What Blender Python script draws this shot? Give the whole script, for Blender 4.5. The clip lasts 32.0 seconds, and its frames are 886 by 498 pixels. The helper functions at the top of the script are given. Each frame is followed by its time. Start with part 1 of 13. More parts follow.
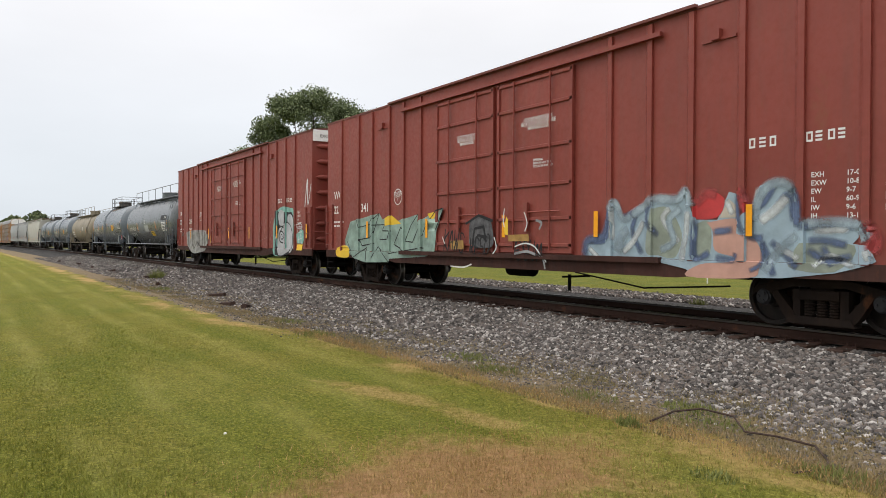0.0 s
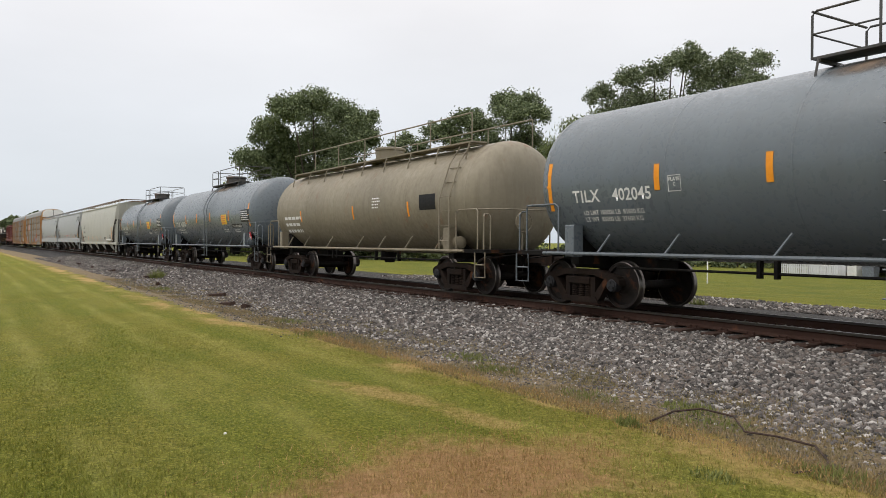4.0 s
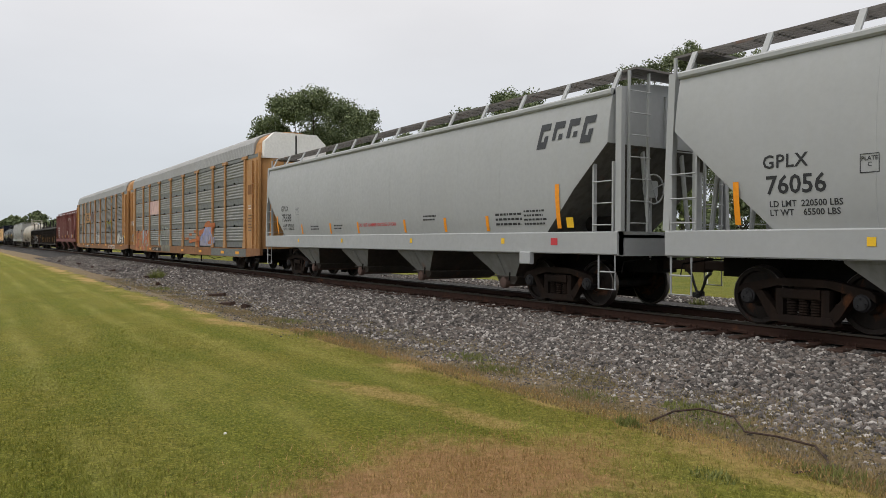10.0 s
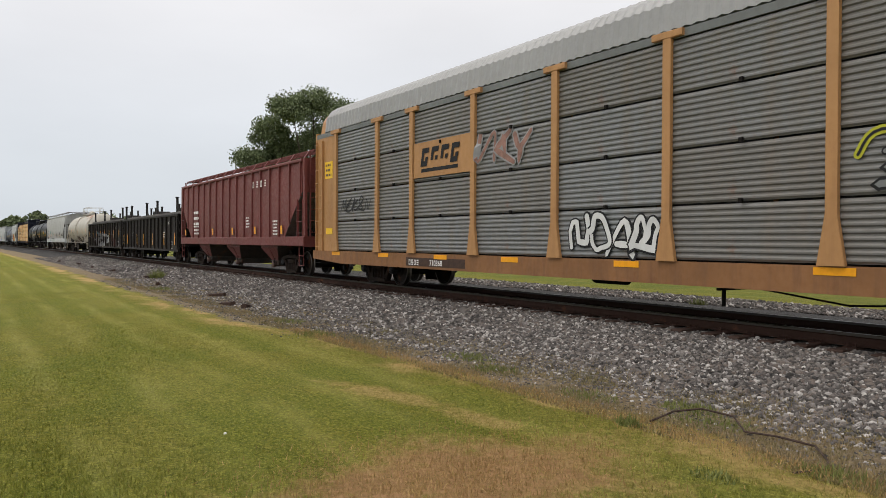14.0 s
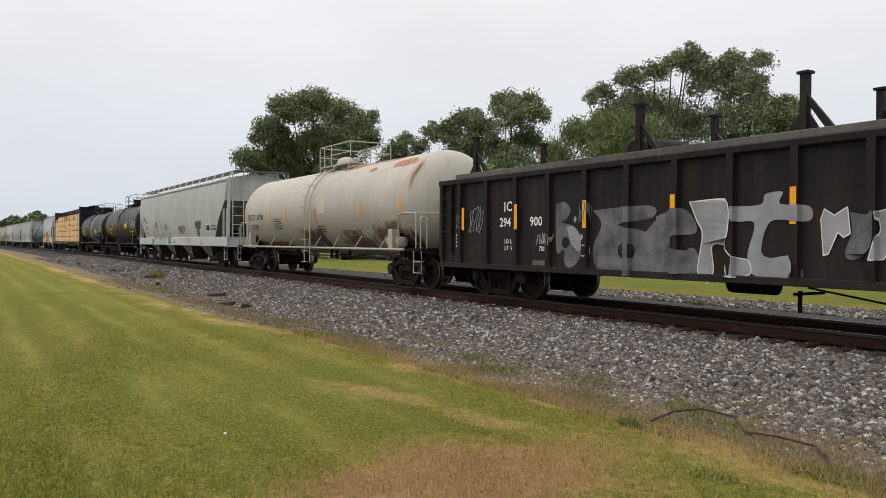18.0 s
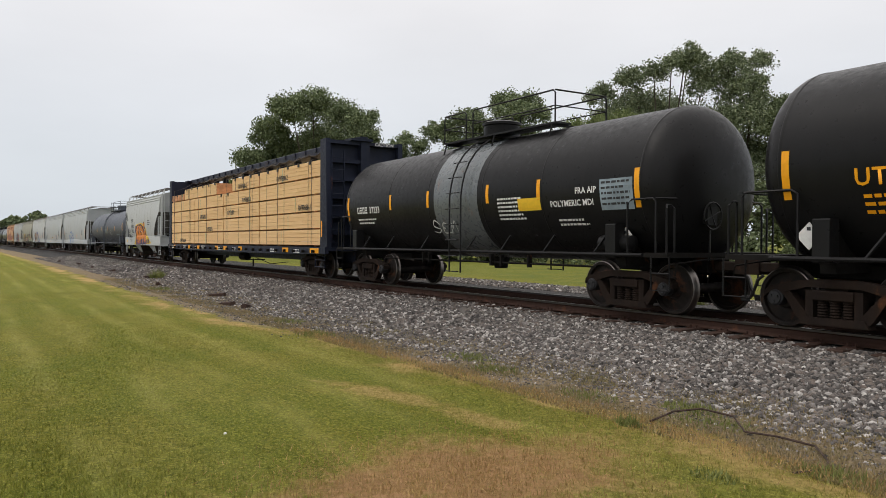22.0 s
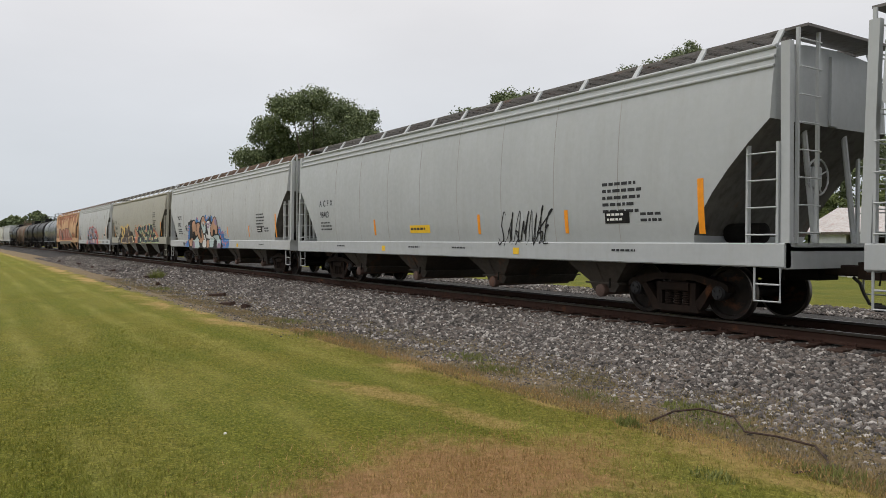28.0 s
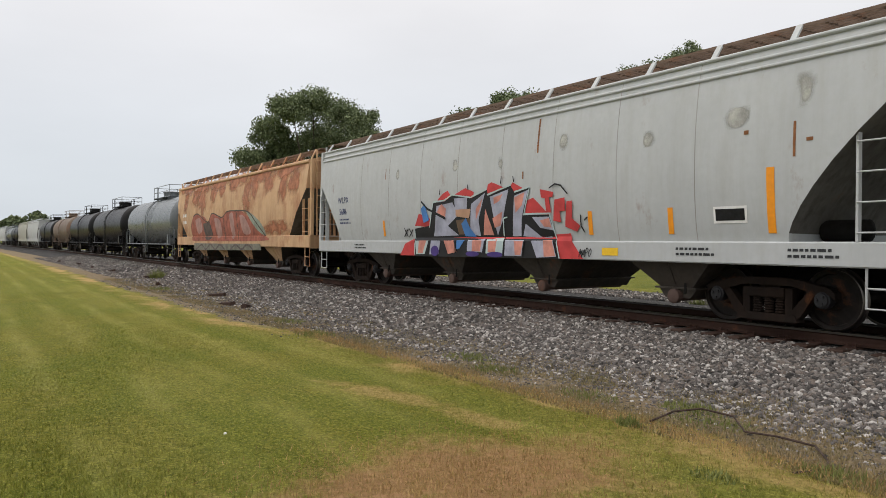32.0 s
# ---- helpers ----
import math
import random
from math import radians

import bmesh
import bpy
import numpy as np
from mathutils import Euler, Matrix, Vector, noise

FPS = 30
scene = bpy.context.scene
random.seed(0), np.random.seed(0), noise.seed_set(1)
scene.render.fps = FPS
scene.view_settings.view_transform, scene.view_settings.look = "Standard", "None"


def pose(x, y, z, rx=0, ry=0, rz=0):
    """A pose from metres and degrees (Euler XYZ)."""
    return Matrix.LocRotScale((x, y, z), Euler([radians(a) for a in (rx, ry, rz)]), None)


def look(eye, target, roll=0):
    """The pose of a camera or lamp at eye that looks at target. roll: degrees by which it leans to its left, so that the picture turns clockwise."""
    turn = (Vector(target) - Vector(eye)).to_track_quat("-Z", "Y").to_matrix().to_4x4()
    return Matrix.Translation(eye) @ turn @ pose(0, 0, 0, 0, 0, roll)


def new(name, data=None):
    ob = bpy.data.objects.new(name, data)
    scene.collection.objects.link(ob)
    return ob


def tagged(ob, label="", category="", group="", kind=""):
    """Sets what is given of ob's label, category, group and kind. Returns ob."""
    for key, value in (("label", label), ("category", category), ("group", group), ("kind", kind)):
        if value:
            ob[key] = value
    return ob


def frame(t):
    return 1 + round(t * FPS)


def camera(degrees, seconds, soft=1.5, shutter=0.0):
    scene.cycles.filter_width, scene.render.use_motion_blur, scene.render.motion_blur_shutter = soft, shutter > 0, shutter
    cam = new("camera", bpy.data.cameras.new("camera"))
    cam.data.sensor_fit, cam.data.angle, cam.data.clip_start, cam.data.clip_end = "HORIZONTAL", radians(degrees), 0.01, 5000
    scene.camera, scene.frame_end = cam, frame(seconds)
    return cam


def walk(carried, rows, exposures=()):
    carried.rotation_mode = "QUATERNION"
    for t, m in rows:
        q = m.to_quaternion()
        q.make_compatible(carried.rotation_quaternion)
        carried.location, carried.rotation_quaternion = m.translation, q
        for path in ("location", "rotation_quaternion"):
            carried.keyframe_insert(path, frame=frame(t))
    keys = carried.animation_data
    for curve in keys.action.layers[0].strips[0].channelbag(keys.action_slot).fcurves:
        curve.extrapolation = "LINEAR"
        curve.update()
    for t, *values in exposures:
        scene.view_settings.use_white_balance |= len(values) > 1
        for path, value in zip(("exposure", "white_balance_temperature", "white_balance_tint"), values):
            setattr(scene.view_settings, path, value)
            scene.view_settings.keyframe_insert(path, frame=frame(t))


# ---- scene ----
from mathutils import geometry

# ---- camera ----
cam = camera(60.97, 32.0, soft=0.5)
EYE = Vector((0.0, -11.46, 1.265))
_al, _pi, _ro = 32.463, -0.516, -0.304
_fw = Vector((-math.cos(radians(_al)) * math.cos(radians(_pi)), math.sin(radians(_al)) * math.cos(radians(_pi)), math.sin(radians(_pi))))
VIEW = look(EYE, EYE + _fw, -_ro)
walk(cam, [(0.0, VIEW), (32.0, VIEW)], exposures=[(t, e, 6650, 12.5) for t, e in ((0.0, 0.18), (1.0, 0.17), (2.0, 0.15), (3.5, 0.1), (6.0, 0.0), (9.0, -0.1), (12.0, -0.06), (14.5, 0.02), (17.0, 0.05), (20.0, -0.03), (23.0, 0.0), (25.0, -0.1), (28.0, -0.12), (30.0, -0.07), (32.0, 0.0))])

# ---- sky and sun: high thin overcast ----
SUN_EL, SUN_AZ = 62, 197
world = bpy.data.worlds.new("overcast_sky")
scene.world = world
world.use_nodes = True
wn = world.node_tree.nodes
wl = world.node_tree.links
bg = wn["Background"]
sky = wn.new("ShaderNodeTexSky")
sky.sky_type = "NISHITA"
sky.sun_disc = False
sky.sun_elevation = radians(SUN_EL)
sky.sun_rotation = radians(SUN_AZ)
sky.air_density, sky.dust_density, sky.ozone_density = 1.0, 2.0, 1.0
dim = wn.new("ShaderNodeVectorMath")
dim.operation = "SCALE"
dim.inputs["Scale"].default_value = 0.10
wl.new(sky.outputs[0], dim.inputs[0])
wco = wn.new("ShaderNodeTexCoord")
wsep = wn.new("ShaderNodeSeparateXYZ")
wl.new(wco.outputs["Generated"], wsep.inputs[0])
wramp = wn.new("ShaderNodeValToRGB")
wramp.color_ramp.elements[0].position = 0.0
wramp.color_ramp.elements[0].color = (0.66, 0.745, 0.82, 1)
wramp.color_ramp.elements[1].position = 0.36
wramp.color_ramp.elements[1].color = (1.02, 1.02, 1.02, 1)
zen = wramp.color_ramp.elements.new(1.0)
zen.color = (2.0, 1.98, 1.95, 1)
wl.new(wsep.outputs[2], wramp.inputs[0])
wnoise = wn.new("ShaderNodeTexNoise")
wnoise.inputs["Scale"].default_value = 2.2
wnoise.inputs["Detail"].default_value = 5
wmap = wn.new("ShaderNodeMapping")
wmap.inputs["Scale"].default_value = (1, 1, 3.5)
wl.new(wco.outputs["Generated"], wmap.inputs[0])
wl.new(wmap.outputs[0], wnoise.inputs[0])
wr2 = wn.new("ShaderNodeMapRange")
wr2.inputs[1].default_value, wr2.inputs[2].default_value = 0.3, 0.7
wr2.inputs[3].default_value, wr2.inputs[4].default_value = 0.94, 1.04
wl.new(wnoise.outputs[0], wr2.inputs[0])
wmul = wn.new("ShaderNodeVectorMath")
wmul.operation = "SCALE"
wl.new(wramp.outputs[0], wmul.inputs[0])
wl.new(wr2.outputs[0], wmul.inputs["Scale"])
wmix = wn.new("ShaderNodeMix")
wmix.data_type = "RGBA"
wmix.inputs[0].default_value = 0.86
wl.new(dim.outputs[0], wmix.inputs[6])
wl.new(wmul.outputs[0], wmix.inputs[7])
wl.new(wmix.outputs[2], bg.inputs[0])
bg.inputs[1].default_value = 1.0

sun_data = bpy.data.lights.new("sun", "SUN")
sun_data.energy = 0.8
sun_data.angle = radians(40)
sun_data.color = (1.0, 0.96, 0.9)
sun = new("sun", sun_data)
sun.matrix_basis = look((0, 0, 60), (9.3, 30.5, 0))


# ---- materials ----
def node_mat(name):
    m = bpy.data.materials.new(name)
    m.use_nodes = True
    return m, m.node_tree.nodes, m.node_tree.links, m.node_tree.nodes["Principled BSDF"]


def mixc(n, l, fac, a, b, mode="MIX"):
    x = n.new("ShaderNodeMix")
    x.data_type = "RGBA"
    x.blend_type = mode
    for sock, val in ((x.inputs[0], fac), (x.inputs[6], a), (x.inputs[7], b)):
        if isinstance(val, bpy.types.NodeSocket):
            l.new(val, sock)
        elif isinstance(val, (int, float)):
            sock.default_value = val
        else:
            sock.default_value = (*val, 1)
    return x.outputs[2]


def math2(n, l, op, a, b=0.0, clamp=False):
    x = n.new("ShaderNodeMath")
    x.operation = op
    x.use_clamp = clamp
    for sock, val in ((x.inputs[0], a), (x.inputs[1], b)):
        if isinstance(val, bpy.types.NodeSocket):
            l.new(val, sock)
        else:
            sock.default_value = val
    return x.outputs[0]


def noise_of(n, l, vec, scale, detail=4, rough=0.55, stretch=(1, 1, 1), lo=0.35, hi=0.65, offset=(0, 0, 0)):
    mp = n.new("ShaderNodeMapping")
    mp.inputs["Scale"].default_value = stretch
    mp.inputs["Location"].default_value = offset
    l.new(vec, mp.inputs[0])
    t = n.new("ShaderNodeTexNoise")
    t.inputs["Scale"].default_value = scale
    t.inputs["Detail"].default_value = detail
    t.inputs["Roughness"].default_value = rough
    l.new(mp.outputs[0], t.inputs[0])
    r = n.new("ShaderNodeMapRange")
    r.inputs[1].default_value, r.inputs[2].default_value = lo, hi
    l.new(t.outputs[0], r.inputs[0])
    return r.outputs[0]


def bump_to(n, l, bsdf, height, strength=0.2, dist=0.01):
    b = n.new("ShaderNodeBump")
    b.inputs["Strength"].default_value = strength
    b.inputs["Distance"].default_value = dist
    l.new(height, b.inputs["Height"])
    l.new(b.outputs[0], bsdf.inputs["Normal"])


def paint(name, color, rough=0.5, metal=0.0, fade=0.14, grime=(0.10, 0.085, 0.07), grime_amt=0.25, rust=0.0, seed=0.0, scale=1.0, rust_color=(0.20, 0.075, 0.03), low_grime=0.0, spec=0.45, vary=0.0):
    """Weathered paint on steel: faded patches, vertical streaks of road dirt, rust spots, fine relief."""
    m, n, l, b = node_mat(name)
    co = n.new("ShaderNodeTexCoord")
    vec = co.outputs["Object"]
    off = (seed * 3.7, seed * 1.9, seed)
    big = noise_of(n, l, vec, 0.55 * scale, 4, 0.6, (1, 1, 1), 0.3, 0.7, off)
    fine = noise_of(n, l, vec, 9 * scale, 5, 0.6, (1, 1, 1), 0.3, 0.7, off)
    streak = noise_of(n, l, vec, 3.2 * scale, 5, 0.65, (1.6, 1.6, 0.16), 0.45, 0.75, off)
    lighter = tuple(min(1, c * (1 + fade) + 0.02 * fade) for c in color)
    darker = tuple(c * (1 - fade) for c in color)
    c1 = mixc(n, l, big, darker, lighter)
    if vary > 0:
        oi = n.new("ShaderNodeObjectInfo")
        tone = mixc(n, l, oi.outputs["Random"], tuple(c * (1 - vary) * k for c, k in zip(color, (1.08, 0.98, 0.88))), tuple(c * (1 + vary) * k for c, k in zip(color, (0.95, 1.0, 1.06))))
        c1 = mixc(n, l, 0.75, c1, tone)
    c1 = mixc(n, l, math2(n, l, "MULTIPLY", fine, 0.25), c1, tuple(c * 0.8 for c in color))
    g = math2(n, l, "MULTIPLY", streak, grime_amt, True)
    c2 = mixc(n, l, g, c1, grime)
    if low_grime > 0:
        sp = n.new("ShaderNodeSeparateXYZ")
        l.new(vec, sp.inputs[0])
        up = n.new("ShaderNodeMapRange")
        up.inputs[1].default_value, up.inputs[2].default_value = 2.5, 0.9
        l.new(sp.outputs[2], up.inputs[0])
        g2 = math2(n, l, "MULTIPLY", math2(n, l, "MULTIPLY", up.outputs[0], fine), low_grime, True)
        c2 = mixc(n, l, g2, c2, grime)
    if rust > 0:
        r1 = noise_of(n, l, vec, 1.7 * scale, 7, 0.7, (1, 1, 0.55), 0.62 - 0.2 * rust, 0.74 - 0.1 * rust, (seed + 9, seed, 4))
        c2 = mixc(n, l, math2(n, l, "MULTIPLY", r1, min(1, 0.45 + rust), True), c2, rust_color)
    l.new(c2, b.inputs["Base Color"])
    b.inputs["Metallic"].default_value = metal
    b.inputs["Specular IOR Level"].default_value = spec
    rr = n.new("ShaderNodeMapRange")
    rr.inputs[3].default_value, rr.inputs[4].default_value = max(0.05, rough - 0.12), min(1, rough + 0.15)
    l.new(fine, rr.inputs[0])
    l.new(rr.outputs[0], b.inputs["Roughness"])
    bump_to(n, l, b, fine, 0.12, 0.004)
    return m


def plain(name, color, rough=0.6, metal=0.0, var=0.2, scale=12, spec=0.3):
    m, n, l, b = node_mat(name)
    co = n.new("ShaderNodeTexCoord")
    f = noise_of(n, l, co.outputs["Object"], scale, 5, 0.6)
    c = mixc(n, l, f, tuple(c * (1 - var) for c in color), tuple(min(1, c * (1 + var)) for c in color))
    l.new(c, b.inputs["Base Color"])
    b.inputs["Roughness"].default_value = rough
    b.inputs["Metallic"].default_value = metal
    b.inputs["Specular IOR Level"].default_value = spec
    bump_to(n, l, b, f, 0.15, 0.004)
    return m


M_TRUCK = paint("truck_cast_steel", (0.017, 0.0118, 0.0095), 0.85, 0.0, 0.3, (0.04, 0.024, 0.016), 0.45, 0.2, spec=0.1)
M_WHEEL = paint("wheel_steel", (0.013, 0.0105, 0.0095), 0.7, 0.2, 0.25, (0.06, 0.04, 0.03), 0.3, 0.2, spec=0.2)
M_TREAD = plain("worn_tread_steel", (0.16, 0.145, 0.135), 0.4, 1.0, 0.1)
M_CAP = plain("bearing_cap_paint", (0.022, 0.022, 0.024), 0.6, 0.1, 0.3)
M_UNDER = paint("underframe_black", (0.008, 0.0073, 0.0066), 0.8, 0.0, 0.3, (0.02, 0.015, 0.012), 0.3, 0.05, spec=0.1)
M_BLACK = plain("black_paint", (0.014, 0.014, 0.015), 0.5, 0.0, 0.3, spec=0.15)
M_WHITE = plain("white_stencil", (0.74, 0.74, 0.72), 0.6, 0.0, 0.06)
M_DKTXT = plain("black_stencil", (0.03, 0.032, 0.035), 0.6, 0.0, 0.1)
M_YEL = plain("yellow_reflector", (0.85, 0.36, 0.01), 0.4, 0.0, 0.06)
M_ORG = plain("orange_reflector", (0.86, 0.31, 0.02), 0.4, 0.0, 0.06)
M_YSIGN = plain("yellow_placard", (0.80, 0.50, 0.03), 0.5, 0.0, 0.06)
M_RED = plain("red_placard", (0.55, 0.05, 0.06), 0.5, 0.0, 0.08)
M_HOSE = plain("rubber_hose", (0.02, 0.02, 0.02), 0.7)
M_RAIL = paint("rail_steel_rust", (0.042, 0.021, 0.015), 0.8, 0.0, 0.2, (0.04, 0.028, 0.022), 0.3, 0.2, spec=0.15)
M_RAILTOP = plain("polished_rail_head", (0.09, 0.082, 0.078), 0.28, 1.0, 0.1, 3)
M_TIE = paint("creosoted_timber", (0.050, 0.030, 0.023), 0.9, 0.0, 0.35, (0.095, 0.075, 0.062), 0.3, spec=0.1, vary=0.3)


# ---- mesh helpers ----
class Geo:
    """Collects vertices and faces of one mesh."""

    def __init__(self):
        self.v, self.f, self.m = [], [], []
        self.slot = 0

    def face(self, *idx):
        self.f.append(idx)
        self.m.append(self.slot)

    def box(self, x0, x1, y0, y1, z0, z1, bev=0.0):
        if bev > 0:
            prof = [(y0 + bev, z0), (y1 - bev, z0), (y1, z0 + bev), (y1, z1 - bev), (y1 - bev, z1), (y0 + bev, z1), (y0, z1 - bev), (y0, z0 + bev)]
            return self.prism(prof, x0, x1)
        k = len(self.v)
        self.v += [(x0, y0, z0), (x1, y0, z0), (x1, y1, z0), (x0, y1, z0), (x0, y0, z1), (x1, y0, z1), (x1, y1, z1), (x0, y1, z1)]
        for q in ((0, 3, 2, 1), (4, 5, 6, 7), (0, 1, 5, 4), (1, 2, 6, 5), (2, 3, 7, 6), (3, 0, 4, 7)):
            self.face(*(k + i for i in q))
        return self

    def loft(self, rings, closed=True, caps=True):
        k = len(self.v)
        n = len(rings[0])
        for r in rings:
            self.v += [tuple(p) for p in r]
        for i in range(len(rings) - 1):
            for j in range(n if closed else n - 1):
                a, b = k + i * n + j, k + i * n + (j + 1) % n
                self.face(a, b, b + n, a + n)
        if caps and closed:
            self.face(*(k + j for j in reversed(range(n))))
            self.face(*(k + (len(rings) - 1) * n + j for j in range(n)))
        return self

    def prism(self, prof, x0, x1):
        """Extrudes a closed (y, z) outline along x."""
        return self.loft([[(x0, y, z) for y, z in prof], [(x1, y, z) for y, z in prof]])

    def plate_xz(self, prof, y0, y1):
        """Extrudes a closed (x, z) outline along y."""
        return self.loft([[(x, y1, z) for x, z in prof], [(x, y0, z) for x, z in prof]])

    def plate_xy(self, prof, z0, z1):
        return self.loft([[(x, y, z0) for x, y in prof], [(x, y, z1) for x, y in prof]])

    def tube(self, pts, r, seg=6, caps=True):
        pts = [Vector(p) for p in pts]
        rings = []
        for i, p in enumerate(pts):
            d = (pts[min(i + 1, len(pts) - 1)] - pts[max(i - 1, 0)]).normalized()
            a = d.cross(Vector((0, 0, 1)) if abs(d.z) < 0.9 else Vector((1, 0, 0))).normalized()
            b = d.cross(a)
            rings.append([p + r * (math.cos(2 * math.pi * j / seg) * a + math.sin(2 * math.pi * j / seg) * b) for j in range(seg)])
        return self.loft(rings, True, caps)

    def lathe_x(self, prof, cy, cz, seg=32, caps=True):
        """Turns an (x, r) outline about the x axis through (cy, cz)."""
        rings = [[(x, cy - r * math.sin(2 * math.pi * j / seg), cz + r * math.cos(2 * math.pi * j / seg)) for j in range(seg)] for x, r in prof]
        return self.loft(rings, True, caps)

    def lathe_y(self, prof, cx, cz, seg=24, caps=True):
        rings = [[(cx + r * math.sin(2 * math.pi * j / seg), y, cz + r * math.cos(2 * math.pi * j / seg)) for j in range(seg)] for y, r in prof]
        return self.loft(rings, True, caps)

    def lathe_z(self, prof, cx, cy, seg=20, caps=True):
        rings = [[(cx + r * math.cos(2 * math.pi * j / seg), cy + r * math.sin(2 * math.pi * j / seg), z) for j in range(seg)] for z, r in prof]
        return self.loft(rings, True, caps)

    def mesh(self, name, mats, smooth=0.0):
        me = bpy.data.meshes.new(name)
        me.from_pydata(self.v, [], self.f)
        for m in mats if isinstance(mats, (list, tuple)) else [mats]:
            me.materials.append(m)
        if any(self.m):
            me.polygons.foreach_set("material_index", self.m)
        if smooth:
            me.shade_smooth()
            me.set_sharp_from_angle(angle=radians(smooth))
        me.update()
        return me


def thing(name, label, category, group="", kind=""):
    return tagged(new(name), label, category, group, kind)


def part(name, geo, mats, parent, label="", smooth=0.0, at=None):
    """One mesh object under a thing or a part; geo is a Geo or a mesh made before."""
    me = geo if isinstance(geo, bpy.types.Mesh) else geo.mesh(name, mats, smooth)
    ob = new(name, me)
    ob.parent = parent
    if at:
        ob.location = at
    if label:
        tagged(ob, label)
    return ob


def solo(name, geo, mats, label, category="", kind="", group="", smooth=0.0):
    return tagged(new(name, geo.mesh(name, mats, smooth) if isinstance(geo, Geo) else geo), label, category, group, kind)


# ---- track line: straight by the camera, a very slight bend far off ----
BEND, BEND_FROM = 6.7e-5, -25.0


def track_y(x):
    e = min(x - BEND_FROM, 0.0)
    if e < -450:
        return -BEND * 450 * 450 - 2 * BEND * 450 * (-450 - e)
    return -BEND * e * e


def track_slope(x):
    return 2 * BEND * min(-min(x - BEND_FROM, 0.0), 450)


def on_track(x):
    """A pose on the rails at x, turned along the track."""
    return pose(x, track_y(x), 0, 0, 0, math.degrees(math.atan(track_slope(x))))


def run(t):
    """How far the train has come at t seconds."""
    d = t - 16.0
    return 15.2538 * d - 0.010115 * d * d + 0.291 * (d / 16) ** 3 + 0.1714 * (d / 16) ** 4


TRAIN = []  # (thing, place along the train)
WHEELS = []  # (wheelset, place along the train, its place on the bogie)
# ---- ground ----
def ground_z(w):
    """Height of the ground at the distance w from the track's middle line."""
    pts = ((-400, -0.6), (-12, -0.46), (-6.2, -0.46), (-5.2, -0.50), (-3.9, -0.52), (-2, -0.62), (2, -0.62), (5.0, -0.42), (7.4, -0.37), (9, -0.33), (25, -0.5), (400, -0.8))
    for (a, za), (b, zb) in zip(pts, pts[1:]):
        if w <= b:
            return za + (zb - za) * (w - a) / (b - a)
    return pts[-1][1]


